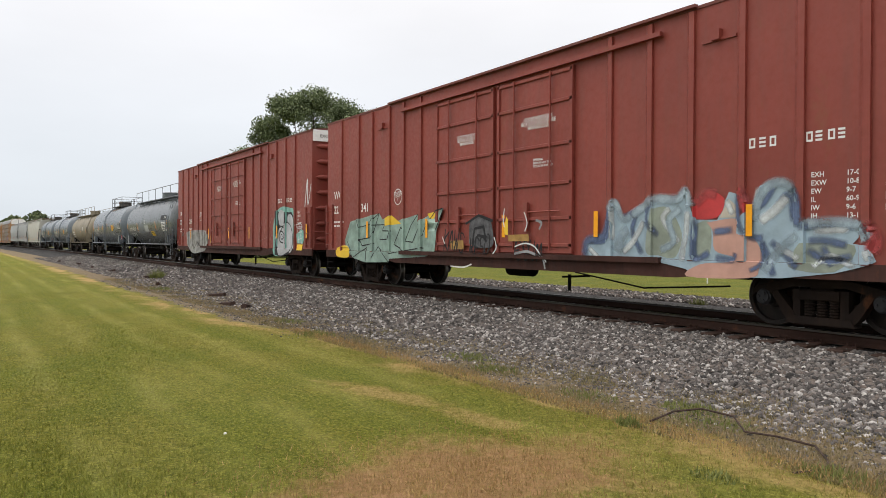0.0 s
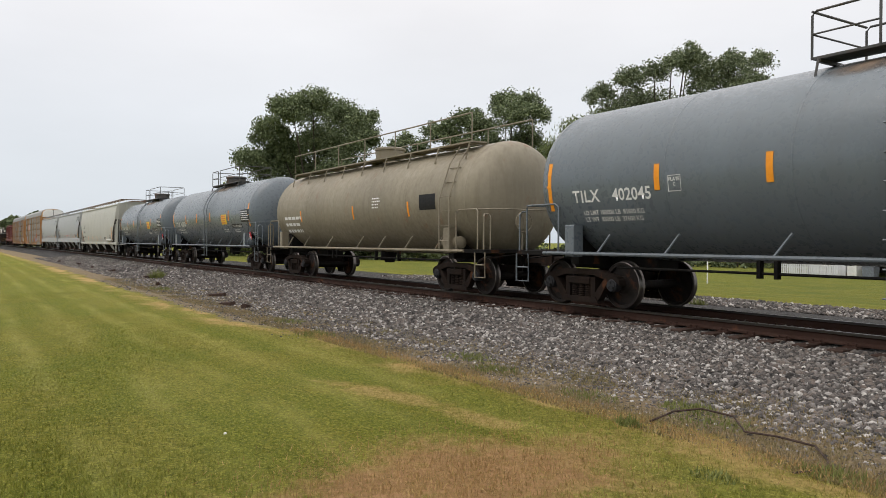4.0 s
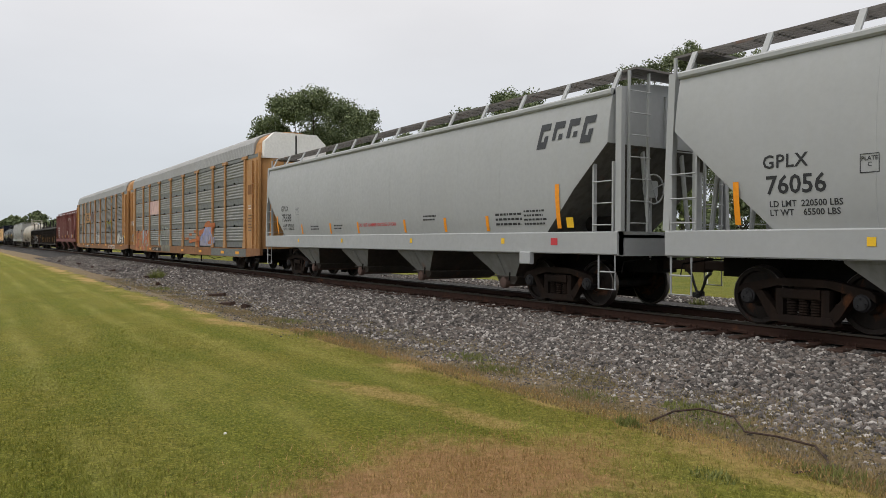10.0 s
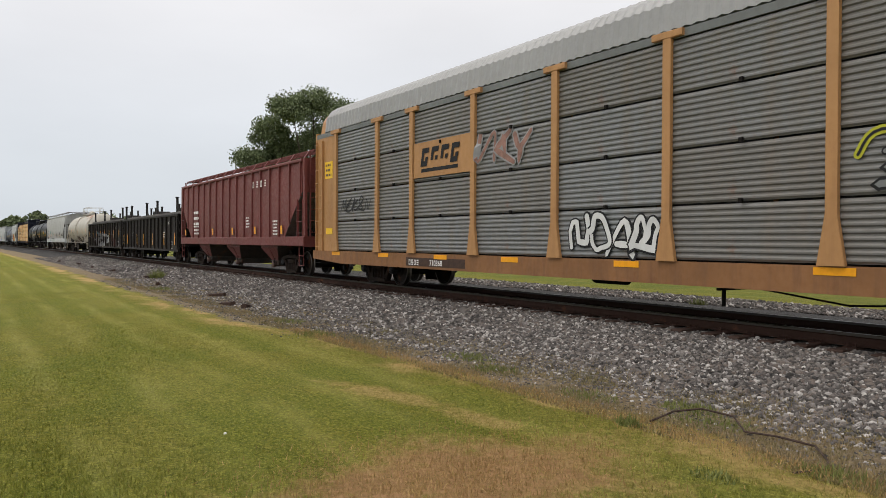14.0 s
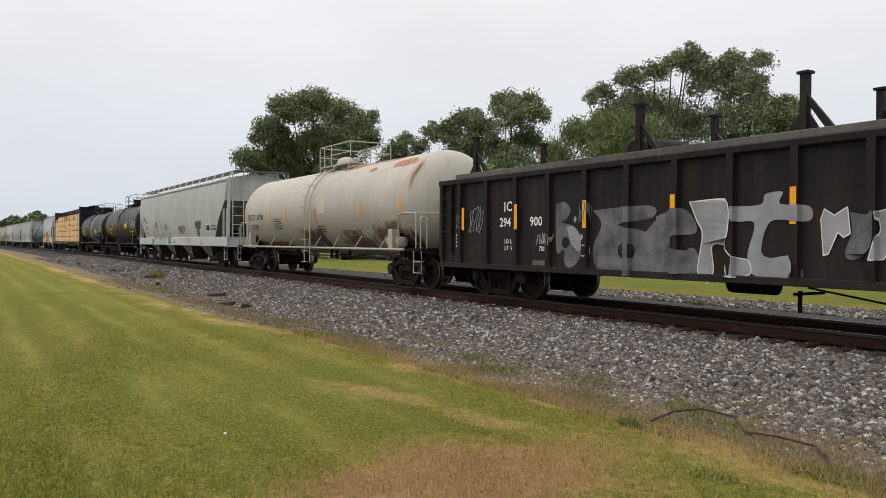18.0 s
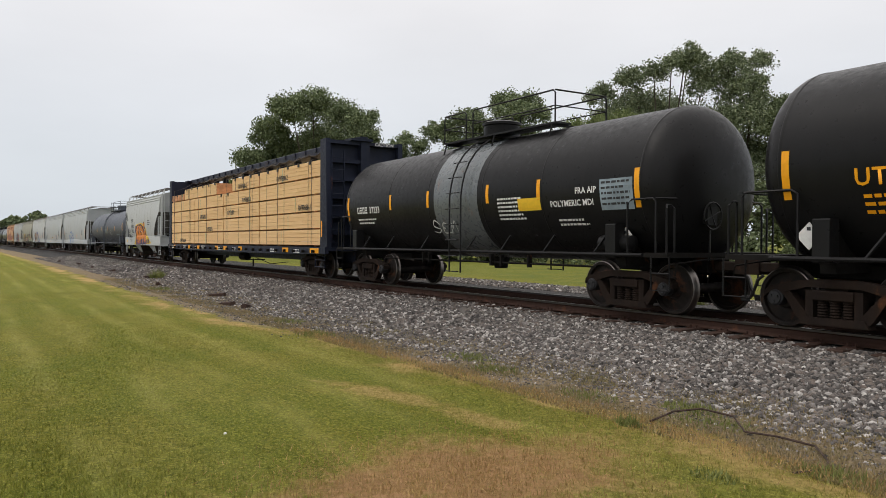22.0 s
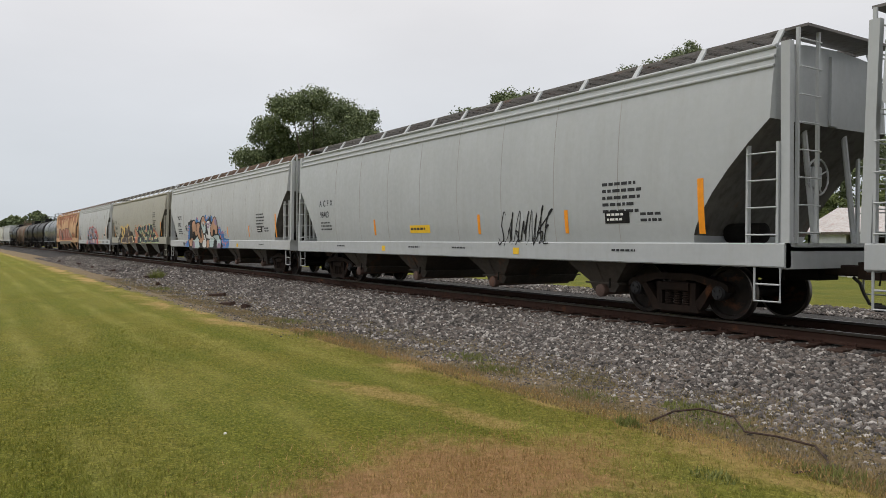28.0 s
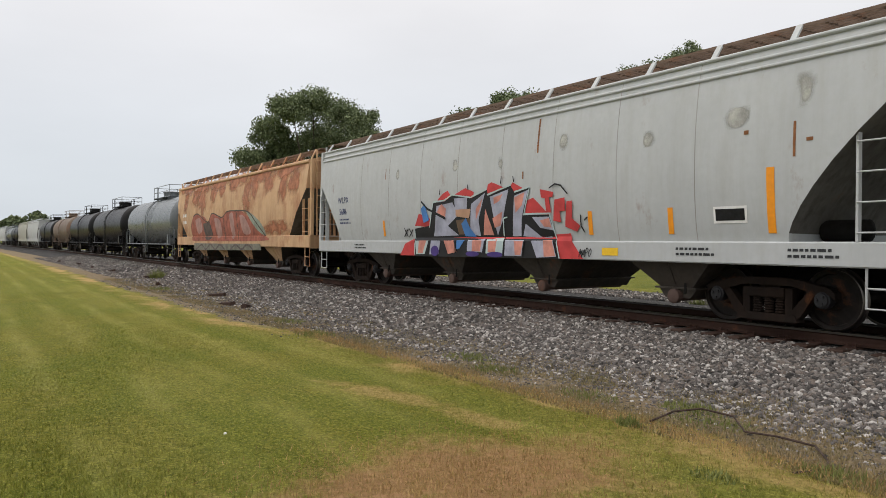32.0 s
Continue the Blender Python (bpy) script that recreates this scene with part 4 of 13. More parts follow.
def spray_form(holder, side, pts, mat, level, curve, edge_mat, width):
    """A filled letter with its outline."""
    spray_area(holder, side, pts, mat, level, curve)
    spray_line(holder, side, [*pts, pts[0]], edge_mat, width, level + 0.4, curve)


def spray_dot(holder, side, x, z, rx, rz, mat, level):
    spray_area(holder, side, arc(x, z, rx, rz, 0, 324, 10), mat, level)


def hand_tag(car, side, word, x, z, w, high, mat, width, slant=0.15):
    """A word written in one thin line."""
    rnd = random.Random(word)
    g = Geo()
    step = w / len(word)
    for i, ch in enumerate(word):
        rise = rnd.uniform(-0.08, 0.1)
        for st in FORMS[ch]:
            pts = [(x + step * (i + 0.06 + 0.88 * (a + rnd.uniform(-0.06, 0.06))) + slant * high * (b - 0.5), z + high * (rise + b * rnd.uniform(0.9, 1.08))) for a, b in st]
            ribbon_stroke(g, smooth_line(pts, 6), width, side, 0.012 + 0.001 * (i % 3), 0.2, (0, 1), 0.2, i)
    return part("graffiti_tag", g, mat, car, "sprayed line tag")


def scrawl(car, x0, x1, z0, z1, side, letters, mat, seed, width=0.05, label="sprayed line tag"):
    """A thin one-line tag."""
    rnd = random.Random(seed)
    W = (x1 - x0) / letters
    g = Geo()
    lean = rnd.uniform(0.1, 0.45)
    pts = []
    for i in range(letters):
        st = STROKES[(seed + i * 2 + rnd.randrange(3)) % len(STROKES)]
        pts += [(x0 + W * (i + 0.85 * a + rnd.uniform(-0.14, 0.14)) + lean * (z1 - z0) * (b - 0.5), z0 + (z1 - z0) * (b * rnd.uniform(0.75, 1.05) + rnd.uniform(-0.08, 0.08))) for a, b in st]
        if rnd.random() < 0.4 or i == letters - 1:
            ribbon_stroke(g, smooth_line(pts, 6), width, side, 0.006 + 0.002 * (i % 3), 0.3, (0, 0), 0.25, seed)
            pts = []
    return part("graffiti_tag", g, mat, car, label)


def reflectors(car, xs, z0, z1, side, mat, width=0.10):
    for x in xs:
        decal(car, "reflector", x - width / 2, x + width / 2, z0, z1, side, mat, off=0.006, nz=4)


def place_car(car, u):
    TRAIN.append((car, u))
    car.matrix_basis = on_track(u + run(0))
# ---- boxcar ----
M_BOX = paint("boxcar_red_paint", (0.245, 0.045, 0.031), 0.55, 0.0, 0.14, (0.12, 0.06, 0.045), 0.28, 0.12, low_grime=0.3)
M_BOXR = paint("boxcar_red_roof", (0.16, 0.045, 0.035), 0.7, 0.0, 0.2, (0.08, 0.05, 0.04), 0.4, 0.3)
BOX_RIBS = (1.14, 2.35, 3.24, 4.28, 5.08, 5.98, 12.77, 13.72, 14.6, 15.55, 16.5, 17.42)


P_BOXSILL = paint("boxcar_sill_grime", (0.060, 0.026, 0.020), 0.75, 0.0, 0.25, (0.02, 0.016, 0.014), 0.6, 0.1, 49, spec=0.15)


def boxcar(u, number_a, number_b):
    L, yS, z0, z1 = 19.0, 1.46, 0.98, 5.05
    car = thing("boxcar", "tall red steel boxcar with double plug doors and graffiti", "boxcar", "boxcars of the train")
    h = L / 2
    body = Geo()
    body.prism([(-yS, z0), (yS, z0), (yS, z1), (-yS, z1)], -h + 0.05, h - 0.05)
    part("body", body, M_BOX, car)
    roof = Geo()
    roof.prism([(-yS - 0.02, z1), (yS + 0.02, z1), (yS + 0.02, z1 + 0.05), (0.7, z1 + 0.14), (0, z1 + 0.16), (-0.7, z1 + 0.14), (-yS - 0.02, z1 + 0.05)], -h, h)
    roof.box(-h + 4.3, h - 4.3, -yS - 0.10, -yS - 0.02, z1 + 0.02, z1 + 0.07)
    roof.box(-h + 4.3, h - 4.3, yS + 0.02, yS + 0.10, z1 + 0.02, z1 + 0.07)
    roof_ob = part("roof", roof, M_BOXR, car)
    rib = Geo().plate_xz([(-0.05, 0), (0.05, 0), (0.05, z1 - z0 - 0.02), (-0.05, z1 - z0 - 0.02)], -0.05, 0.0)
    rib.loft([[(-0.05, -0.05, 0), (-0.05, 0.0, 0), (-0.12, 0.0, 0)], [(-0.05, -0.05, z1 - z0 - 0.02), (-0.05, 0.0, z1 - z0 - 0.02), (-0.12, 0.0, z1 - z0 - 0.02)]])
    rib = rib.mesh("side_post", M_BOX)
    for s in (-1, 1):
        for x in BOX_RIBS:
            o = part("side_post", rib, None, car, at=(x - h if s < 0 else h - x, s * yS, z0))
            if s > 0:
                o.rotation_euler = (0, 0, math.pi)
    for s in (-1, 1):
        sill = Geo()
        if s < 0:
            sill.plate_xz([(-h, 1.0), (-h, 0.78), (-5.6, 0.78), (-4.8, 0.70), (4.8, 0.70), (5.6, 0.78), (h, 0.78), (h, 1.0)], s * yS - 0.03, s * yS + 0.03)
        else:
            sill.plate_xz([(-h, 1.0), (-h, 0.78), (-5.6, 0.78), (-4.8, 0.70), (4.8, 0.70), (5.6, 0.78), (h, 0.78), (h, 1.0)], s * yS - 0.03, s * yS + 0.03)
        part("side_sill", sill, P_BOXSILL, car, "side sill black with grime")
    part("underframe", Geo().box(-h + 0.6, h - 0.6, -0.35, 0.35, 0.66, 0.98).box(-h + 0.2, h - 0.2, -1.3, 1.3, 0.92, 0.98), M_UNDER, car)
    # doors: two plug doors between x 6.8 and 11.9 from the rear end, on the camera's side and on the other
    for s in (-1, 1):
        for a, b in ((6.82, 9.22), (9.38, 11.8)):
            xa, xb = a - h, b - h
            y0, y1 = sorted((s * (yS + 0.005), s * (yS + 0.05)))
            d = part("door", Geo().box(xa, xb, y0, y1, 1.05, 4.72, 0.01), M_BOX, car)
            yo0, yo1 = sorted((s * (yS + 0.05), s * (yS + 0.085)))
            for z in (1.18, 1.72, 2.42, 3.2, 4.05, 4.62):
                part("door_rail", Geo().box(xa, xb, yo0, yo1, z, z + 0.075, 0.01), M_BOX, d)
            for x in (xa + 0.03, xb - 0.03):
                part("door_post", Geo().box(x - 0.04, x + 0.04, yo0, yo1 + (0.01 if s > 0 else 0), 1.05, 4.72, 0.01), M_BOX, d)
            yr = s * (yS + 0.11)
            for x in (xa + 0.62, xb - 0.62):
                part("lock_bar", Geo().tube([(x, yr, 1.12), (x, yr, 4.7)], 0.022, 6), M_BOX, d)
            part("door_handle", Geo().tube([(xa + 1.1, yr, 1.9), (xb - 0.3, yr, 1.9)], 0.016, 5).box(xa + 1.0, xa + 1.12, yr - 0.03, yr + 0.03, 1.5, 2.1), M_BOX, d)
        y0, y1 = sorted((s * (yS + 0.03), s * (yS + 0.12)))
        part("door_track", Geo().box(-h + 5.0, h - 5.0, y0, y1, 0.93, 1.03), P_BOXSILL, car, "lower door track black with grime")
        part("door_track", Geo().box(-h + 5.0, h - 5.0, y0, y1, 4.76, 4.84), M_BOX, car)
    side = flat_side(-yS)
    # ends
    for s in (-1, 1):
        g = Geo()
        for i in range(7):
            z = 1.35 + i * 0.53
            g.lathe_y([(-1.3, 0.02), (-1.15, 0.09), (1.15, 0.09), (1.3, 0.02)], s * (h - 0.05), z, 10)
        part("end_corrugation", g, M_BOX, car, smooth=40)
        xe = s * h
        ladder(car, xe - 0.5 if s > 0 else xe + 0.06, 0.44, -yS - 0.01, 1.05, 2.45, M_BOX, 0.36)
        end_ladder(car, s * (h + 0.02), -yS + 0.05, 0.42, 1.05, 2.45, M_BOX)
        step_iron(car, s * (h - 0.28), -yS, 0.80, 0.42, 0.42, M_UNDER)
        part("crossover_step", Geo().box(min(s * h, s * (h + 0.25)), max(s * h, s * (h + 0.25)), -0.9, 0.9, 1.0, 1.04), M_UNDER, car)
        part("draft_sill", Geo().box(min(s * (h - 2), s * (h + 0.3)), max(s * (h - 2), s * (h + 0.3)), -0.28, 0.28, 0.68, 0.98), M_UNDER, car)
        # corner bracket plates high on the side
        part("jack_bracket", Geo().box(s * (h - 3.9) - 0.32, s * (h - 3.9) + 0.32, -yS - 0.03, -yS, 4.45, 4.50).box(s * (h - 3.9) - 0.1, s * (h - 3.9) + 0.06, -yS - 0.09, -yS, 4.46, 4.62), M_BOX, car)
        part("excess_height_panel", Geo().box(min(s * (h - 0.05), s * (h + 0.004)), max(s * (h - 0.05), s * (h + 0.004)), -yS + 0.02, yS - 0.02, z1 - 0.35, z1 + 0.04), M_WHITE, car, "white painted strip at the top of the end")
        bogie(car, u, s * 7.05)
    end_lettering(car, "EXCESS HEIGHT CAR", h + 0.01, -1.2, z1 - 0.22, 0.15, M_DKTXT)
    end_lettering(car, "EXCESS HEIGHT CAR", h + 0.01, 0.2, z1 - 0.22, 0.15, M_DKTXT)
    brake_wheel(car, -h, -0.5, 3.2, M_BOX)
    couplers(car, u, 10.15)
    brake_gear(car, (-1.2, 1.4, 5.2), 0.6)
    # lettering
    initials(car, "WC", -h + 0.55, 2.62, 0.34, side, M_WHITE)
    lettering(car, number_a, -h + 0.55, 2.16, 0.34, side, M_WHITE)
    lettering(car, number_b, -h + 2.48, 2.16, 0.34, side, M_WHITE)
    small_print(car, -h + 0.55, 1.86, 2, 0.9, side, M_WHITE, 0.07, 3)
    small_print(car, -h + 2.48, 1.86, 2, 0.7, side, M_WHITE, 0.07, 4)
    dside = flat_side(-yS - 0.052)
    lettering(car, "CLOSE THIS DOOR\nBEFORE CLOSING\nMAIN DOOR", -h + 8.15, 3.72, 0.098, dside, M_WHITE, "CENTER", line=0.85)
    lettering(car, "CLOSE AND LOCK\nBOTH DOORS BEFORE\nMOVING CAR", -h + 10.75, 3.80, 0.108, dside, M_WHITE, "CENTER", line=0.85)
    lettering(car, "OPENING\nMAIN W -8 H 12-9\nTOTAL W -8 H 12-9", -h + 10.6, 2.95, 0.07, dside, M_WHITE, line=0.95)
    ring = Geo()
    ribbon_stroke(ring, [(-h + 4.75 + 0.21 * math.cos(a / 24 * 2 * math.pi), 2.5 + 0.21 * math.sin(a / 24 * 2 * math.pi)) for a in range(25)], 0.022, side, 0.005)
    part("plate_ring", ring, M_WHITE, car)
    lettering(car, "EXCEEDS\nPLATE\nF", -h + 4.75, 2.57, 0.10, side, M_WHITE, "CENTER", line=0.85)
    # web address as plain shapes
    initials(car, 3, h - 3.35, 2.70, 0.21, side, M_WHITE, 0.32)
    initials(car, 2, h - 2.44, 2.70, 0.2, side, M_WHITE, 0.2)
    initials(car, 2, h - 2.12, 2.70, 0.2, side, M_WHITE, 0.2)
    for i, (a, b) in enumerate((("EXH", "17-0"), ("EXW", "10-8"), ("EW", "9-7"), ("IL", "60-9"), ("IW", "9-6"), ("IH", "13-1"), ("CU FT", "7577"))):
        z = 2.2 - i * 0.115
        lettering(car, a, h - 2.36, z, 0.10, side, M_WHITE)
        lettering(car, b, h - 1.86, z, 0.10, side, M_WHITE)
    for i, a in enumerate(("EXH", "EXW", "H", "EMPTY", "FLOOR")):
        lettering(car, a, h - 1.35, 2.26 - i * 0.135, 0.125, side, M_WHITE)
    reflectors(car, [-h + x for x in (3.0, 6.35, 9.6, 12.45, 15.7, 18.6)], 1.38, 1.86, flat_side(-yS - 0.058), M_YEL, 0.11)
    place_car(car, u)

    def skin(x, z):
        """The outer face of the side, over posts and doors."""
        if z < 1.0:
            return -yS - 0.032
        if 6.8 < x + h < 11.9:
            return -yS - 0.09
        return -yS - (0.052 if min(abs(x + h - r) for r in BOX_RIBS) < 0.075 else 0.0)
    return car, skin, h, yS


# ---- tank wagon ----
def tank_car(u, label, paint_m, r=1.53, zc=2.47, L=14.5, tc=6.15, half=8.25, platform="short", head_m=None, trim=None, ladder_x=(0.3,), plat=(-1.5, 2.9), dome_x=0.0, dome="bonnet", band=None, top_m=None):
    """A tank wagon without through sills. Returns the wagon and the shape of its side."""
    trim = trim or paint_m
    top_m = top_m or trim
    car = thing("tank_wagon", label, "tank wagon", "tank wagons of the train")
    hl = L / 2
    hd = 0.62  # depth of the dished heads
    shell = Geo().lathe_x([(-hl + hd, r), (hl - hd, r)], 0, zc, 56, False)
    part("shell", shell, paint_m, car, smooth=60)
    for s in (-1, 1):
        prof = []
        for i in range(10):
            a = i / 9 * math.pi / 2
            prof.append((s * (hl - hd + hd * math.sin(a)), max(0.02, r * math.cos(a) ** 0.72)))
        part("head", Geo().lathe_x(prof, 0, zc, 56), head_m or paint_m, car, smooth=60)
        part("head_seam", Geo().lathe_x([(s * (hl - hd) - 0.025, r), (s * (hl - hd) - 0.015, r + 0.007), (s * (hl - hd) + 0.015, r + 0.007), (s * (hl - hd) + 0.025, r)], 0, zc, 56, False), paint_m, car, smooth=60)
    for x in (-hl * 0.5, -hl * 0.18, hl * 0.18, hl * 0.5):
        part("ring_seam", Geo().lathe_x([(x - 0.02, r - 0.002), (x - 0.012, r + 0.005), (x + 0.012, r + 0.005), (x + 0.02, r - 0.002)], 0, zc, 56, False), paint_m, car, smooth=60)
    if band:
        part("painted_band", Geo().lathe_x([(band[0], r + 0.004), (band[1], r + 0.004)], 0, zc, 56, False), band[2], car, "greyer repainted band round the shell", smooth=60)
    side = tank_side(r, zc)
    zb = 1.06
    for s in (-1, 1):
        # stub sill, saddle and end deck
        x0, x1 = sorted((s * (tc - 1.3), s * (half - 0.75)))
        part("stub_sill", Geo().box(x0, x1, -0.3, 0.3, 0.74, 1.08, 0.02), M_UNDER, car)
        part("saddle", Geo().prism([(-1.2, 0.85), (1.2, 0.85), (1.25, 1.55), (0.9, 1.3), (0.5, 1.12), (-0.5, 1.12), (-0.9, 1.3), (-1.25, 1.55)], s * tc - 0.12, s * tc + 0.12), M_UNDER, car)
        a, b = sorted((s * (hl - 0.55), s * (half - 0.62)))
        part("end_deck", Geo().box(a, b, -1.5, 1.5, 1.02, 1.10), M_UNDER, car)
        # end handrails
        xe = s * (half - 0.66)
        for y in (-1.47, 1.47):
            part("end_handrail", Geo().tube([(s * (hl - 0.9), y, 1.08), (s * (hl - 0.9), y, 1.98), (s * (hl - 0.8), y, 2.04), (xe - s * 0.3, y, 2.04), (xe - s * 0.24, y, 1.98), (xe - s * 0.24, y, 1.08)], 0.02, 6), trim, car, smooth=40)
            part("grab_iron", Geo().tube([(xe, y, 1.08), (xe, y, 1.86), (xe - s * 0.04, y * 0.97, 1.92), (xe - s * 0.04, y * 0.9, 1.92), (xe, y * 0.87, 1.86), (xe, y * 0.87, 1.08)], 0.02, 6), trim, car, smooth=40)
        part("end_rail", Geo().tube([(xe - s * 0.24, -1.47, 2.04), (xe - s * 0.1, -0.7, 2.05), (xe - s * 0.1, 0.7, 2.05), (xe - s * 0.24, 1.47, 2.04)], 0.018, 6), trim, car, smooth=40)
        for y in (-1.49, 1.49):
            step_iron(car, xe - s * 0.12, y, 1.04, 0.46, 0.40, trim)
        bogie(car, u, s * tc)
        part("push_pole_bracket", Geo().box(min(s * (hl - 1.4), s * (hl - 1.15)), max(s * (hl - 1.4), s * (hl - 1.15)), -1.52, -1.28, 1.0, 1.62, 0.02), trim, car)
    for y in (-1.52, 1.52):
        sg = 1 if y > 0 else -1
        part("side_walk_rail", Geo().tube([(-hl + 0.5, y, zb), (hl - 0.5, y, zb)], 0.035, 8), trim, car, smooth=40)
        for x in (-hl * 0.72, -hl * 0.5, -hl * 0.22, hl * 0.1, hl * 0.3, hl * 0.52, hl * 0.74):
            part("rail_brace", Geo().tube([(x, y, zb), (x + 0.22, y - sg * 0.13, zb + 0.36)], 0.022, 5), trim, car)
    # pipes below
    part("brake_pipe", Geo().tube([(-tc + 0.9, -0.95, 0.80), (tc - 0.9, -0.95, 0.80)], 0.025, 6), M_UNDER, car)
    for i, x in enumerate((-2.2, -1.9, 0.9, 1.3, 2.3)):
        part("pipe_hanger", Geo().box(x - 0.03, x + 0.03, -1.0, -0.9, 0.72, 1.0), M_UNDER, car)
    part("air_reservoir", Geo().lathe_x([(hl - 1.75, 0.05), (hl - 1.7, 0.15), (hl - 0.95, 0.15), (hl - 0.9, 0.05)], -1.28, 1.26, 14), trim, car, smooth=40)
    part("bottom_outlet", Geo().lathe_z([(0.62, 0.16), (0.8, 0.2), (zc - r + 0.05, 0.26)], 0.0, 0, 14), M_UNDER, car, smooth=40)
    brake_wheel(car, half - 0.72, -0.35, 1.75, trim, 0.24)
    couplers(car, u, half)
    # ladders and top fittings
    zt = zc + r
    def skin(z):
        return -math.sqrt(max(0.0, r * r - (z - zc) ** 2))
    if platform == "short":
        for lx in ladder_x:
            for sgn in (-1, 1):
                g = Geo()
                for x in (lx - 0.24, lx + 0.24):
                    pts = [(x, sgn * 1.60, 0.55), (x, sgn * 1.60, zc)]
                    for i in range(1, 7):
                        a = i / 7 * 1.25
                        pts.append((x, sgn * (r + 0.12) * math.cos(a), zc + (r + 0.12) * math.sin(a)))
                    g.tube(pts, 0.022, 5)
                lad = part("ladder", g, trim, car, smooth=40)
                rg = rung_mesh(0.48, trim)
                for i in range(9):
                    z = 0.58 + i * 0.37
                    if z < zc:
                        y = 1.60
                    else:
                        y = math.sqrt(max(0.02, (r + 0.12) ** 2 - (z - zc) ** 2))
                    rr = part("rung", rg, None, lad, at=(lx - 0.24, sgn * y - (sgn * -0.06 if sgn < 0 else 0.06), z))
        a, b = plat
        pw = 0.75
    else:
        lx = hl - 1.3
        g = Geo()
        for x in (lx - 0.22, lx + 0.22):
            g.tube([(x, -1.56, 1.1), (x, -1.56, zc), (x, -1.25, zt - 0.55), (x, -0.95, zt - 0.12)], 0.02, 5)
        lad = part("ladder", g, trim, car, smooth=40)
        for i in range(8):
            z = 1.3 + i * 0.36
            y = -1.56 if z < zc else -1.56 + (z - zc) / (zt - zc) * 0.6
            part("rung", rung_mesh(0.44, trim), None, lad, at=(lx - 0.22, y + 0.06, z))
        a, b = -hl + 1.2, hl - 1.0
        pw = 0.95
    pz = zt + 0.02 if platform == "short" else zt - 0.05
    plat = part("top_platform", Geo().box(a, b, -pw, -pw + 0.45, pz, pz + 0.04).box(a, b, pw - 0.45, pw, pz, pz + 0.04), top_m, car)
    n_br = 3 if platform == "short" else 9
    for i in range(n_br):
        x = a + 0.1 + (b - a - 0.2) * i / (n_br - 1)
        part("platform_bracket", Geo().tube([(x, -pw, pz), (x, -pw - 0.12, pz - 0.42)], 0.02, 5).box(x - 0.03, x + 0.03, -pw, pw, pz - 0.05, pz), top_m, plat)
    railh = 0.72
    if platform == "short":
        cuts = ((a, a + 1.0), (dome_x - 0.2, b))
        for xa, xb in cuts:
            for y in (-pw, pw):
                part("platform_railing", Geo().tube([(xa, y, pz), (xa, y, pz + railh - 0.06), (xa + 0.06, y, pz + railh), (xb - 0.06, y, pz + railh), (xb, y, pz + railh - 0.06), (xb, y, pz)], 0.019, 6).tube([(xa, y, pz + 0.38), (xb, y, pz + 0.38)], 0.015, 5), top_m, plat, smooth=40)
        for x in (a, b):
            part("platform_railing", Geo().tube([(x, -pw, pz + railh), (x, pw, pz + railh)], 0.019, 6).tube([(x, -pw, pz + 0.38), (x, pw, pz + 0.38)], 0.015, 5), top_m, plat)
    else:
        for y in (-pw, pw):
            g = Geo().tube([(a, y, pz + 0.1), (a + 0.05, y, pz + railh), (b, y, pz + railh), (b, y, pz)], 0.019, 6)
            for i in range(1, 6):
                x = a + (b - a) * i / 6
                g.tube([(x, y, pz), (x, y, pz + railh)], 0.017, 5)
            part("platform_railing", g, top_m, plat, smooth=40)
    if dome == "bonnet":
        part("valve_bonnet", Geo().lathe_z([(zt - 0.1, 0.46), (zt + 0.36, 0.46), (zt + 0.38, 0.5), (zt + 0.44, 0.5), (zt + 0.47, 0.42), (zt + 0.48, 0.1)], dome_x, 0, 24), top_m, car, smooth=40)
        part("bonnet_flange", Geo().lathe_z([(zt - 0.06, 0.62), (zt + 0.05, 0.62), (zt + 0.06, 0.5)], dome_x, 0, 24), top_m, car, smooth=40)
    else:
        part("manway", Geo().lathe_z([(zt - 0.1, 0.34), (zt + 0.22, 0.34), (zt + 0.34, 0.28), (zt + 0.41, 0.14), (zt + 0.43, 0.02)], dome_x, 0, 20), dome if not isinstance(dome, str) else top_m, car, smooth=40)
        part("relief_valve", Geo().lathe_z([(zt - 0.05, 0.1), (zt + 0.25, 0.1), (zt + 0.3, 0.14), (zt + 0.34, 0.05)], dome_x + 0.75, 0, 12), top_m, car, smooth=40)
    place_car(car, u)
    return car, side, hl


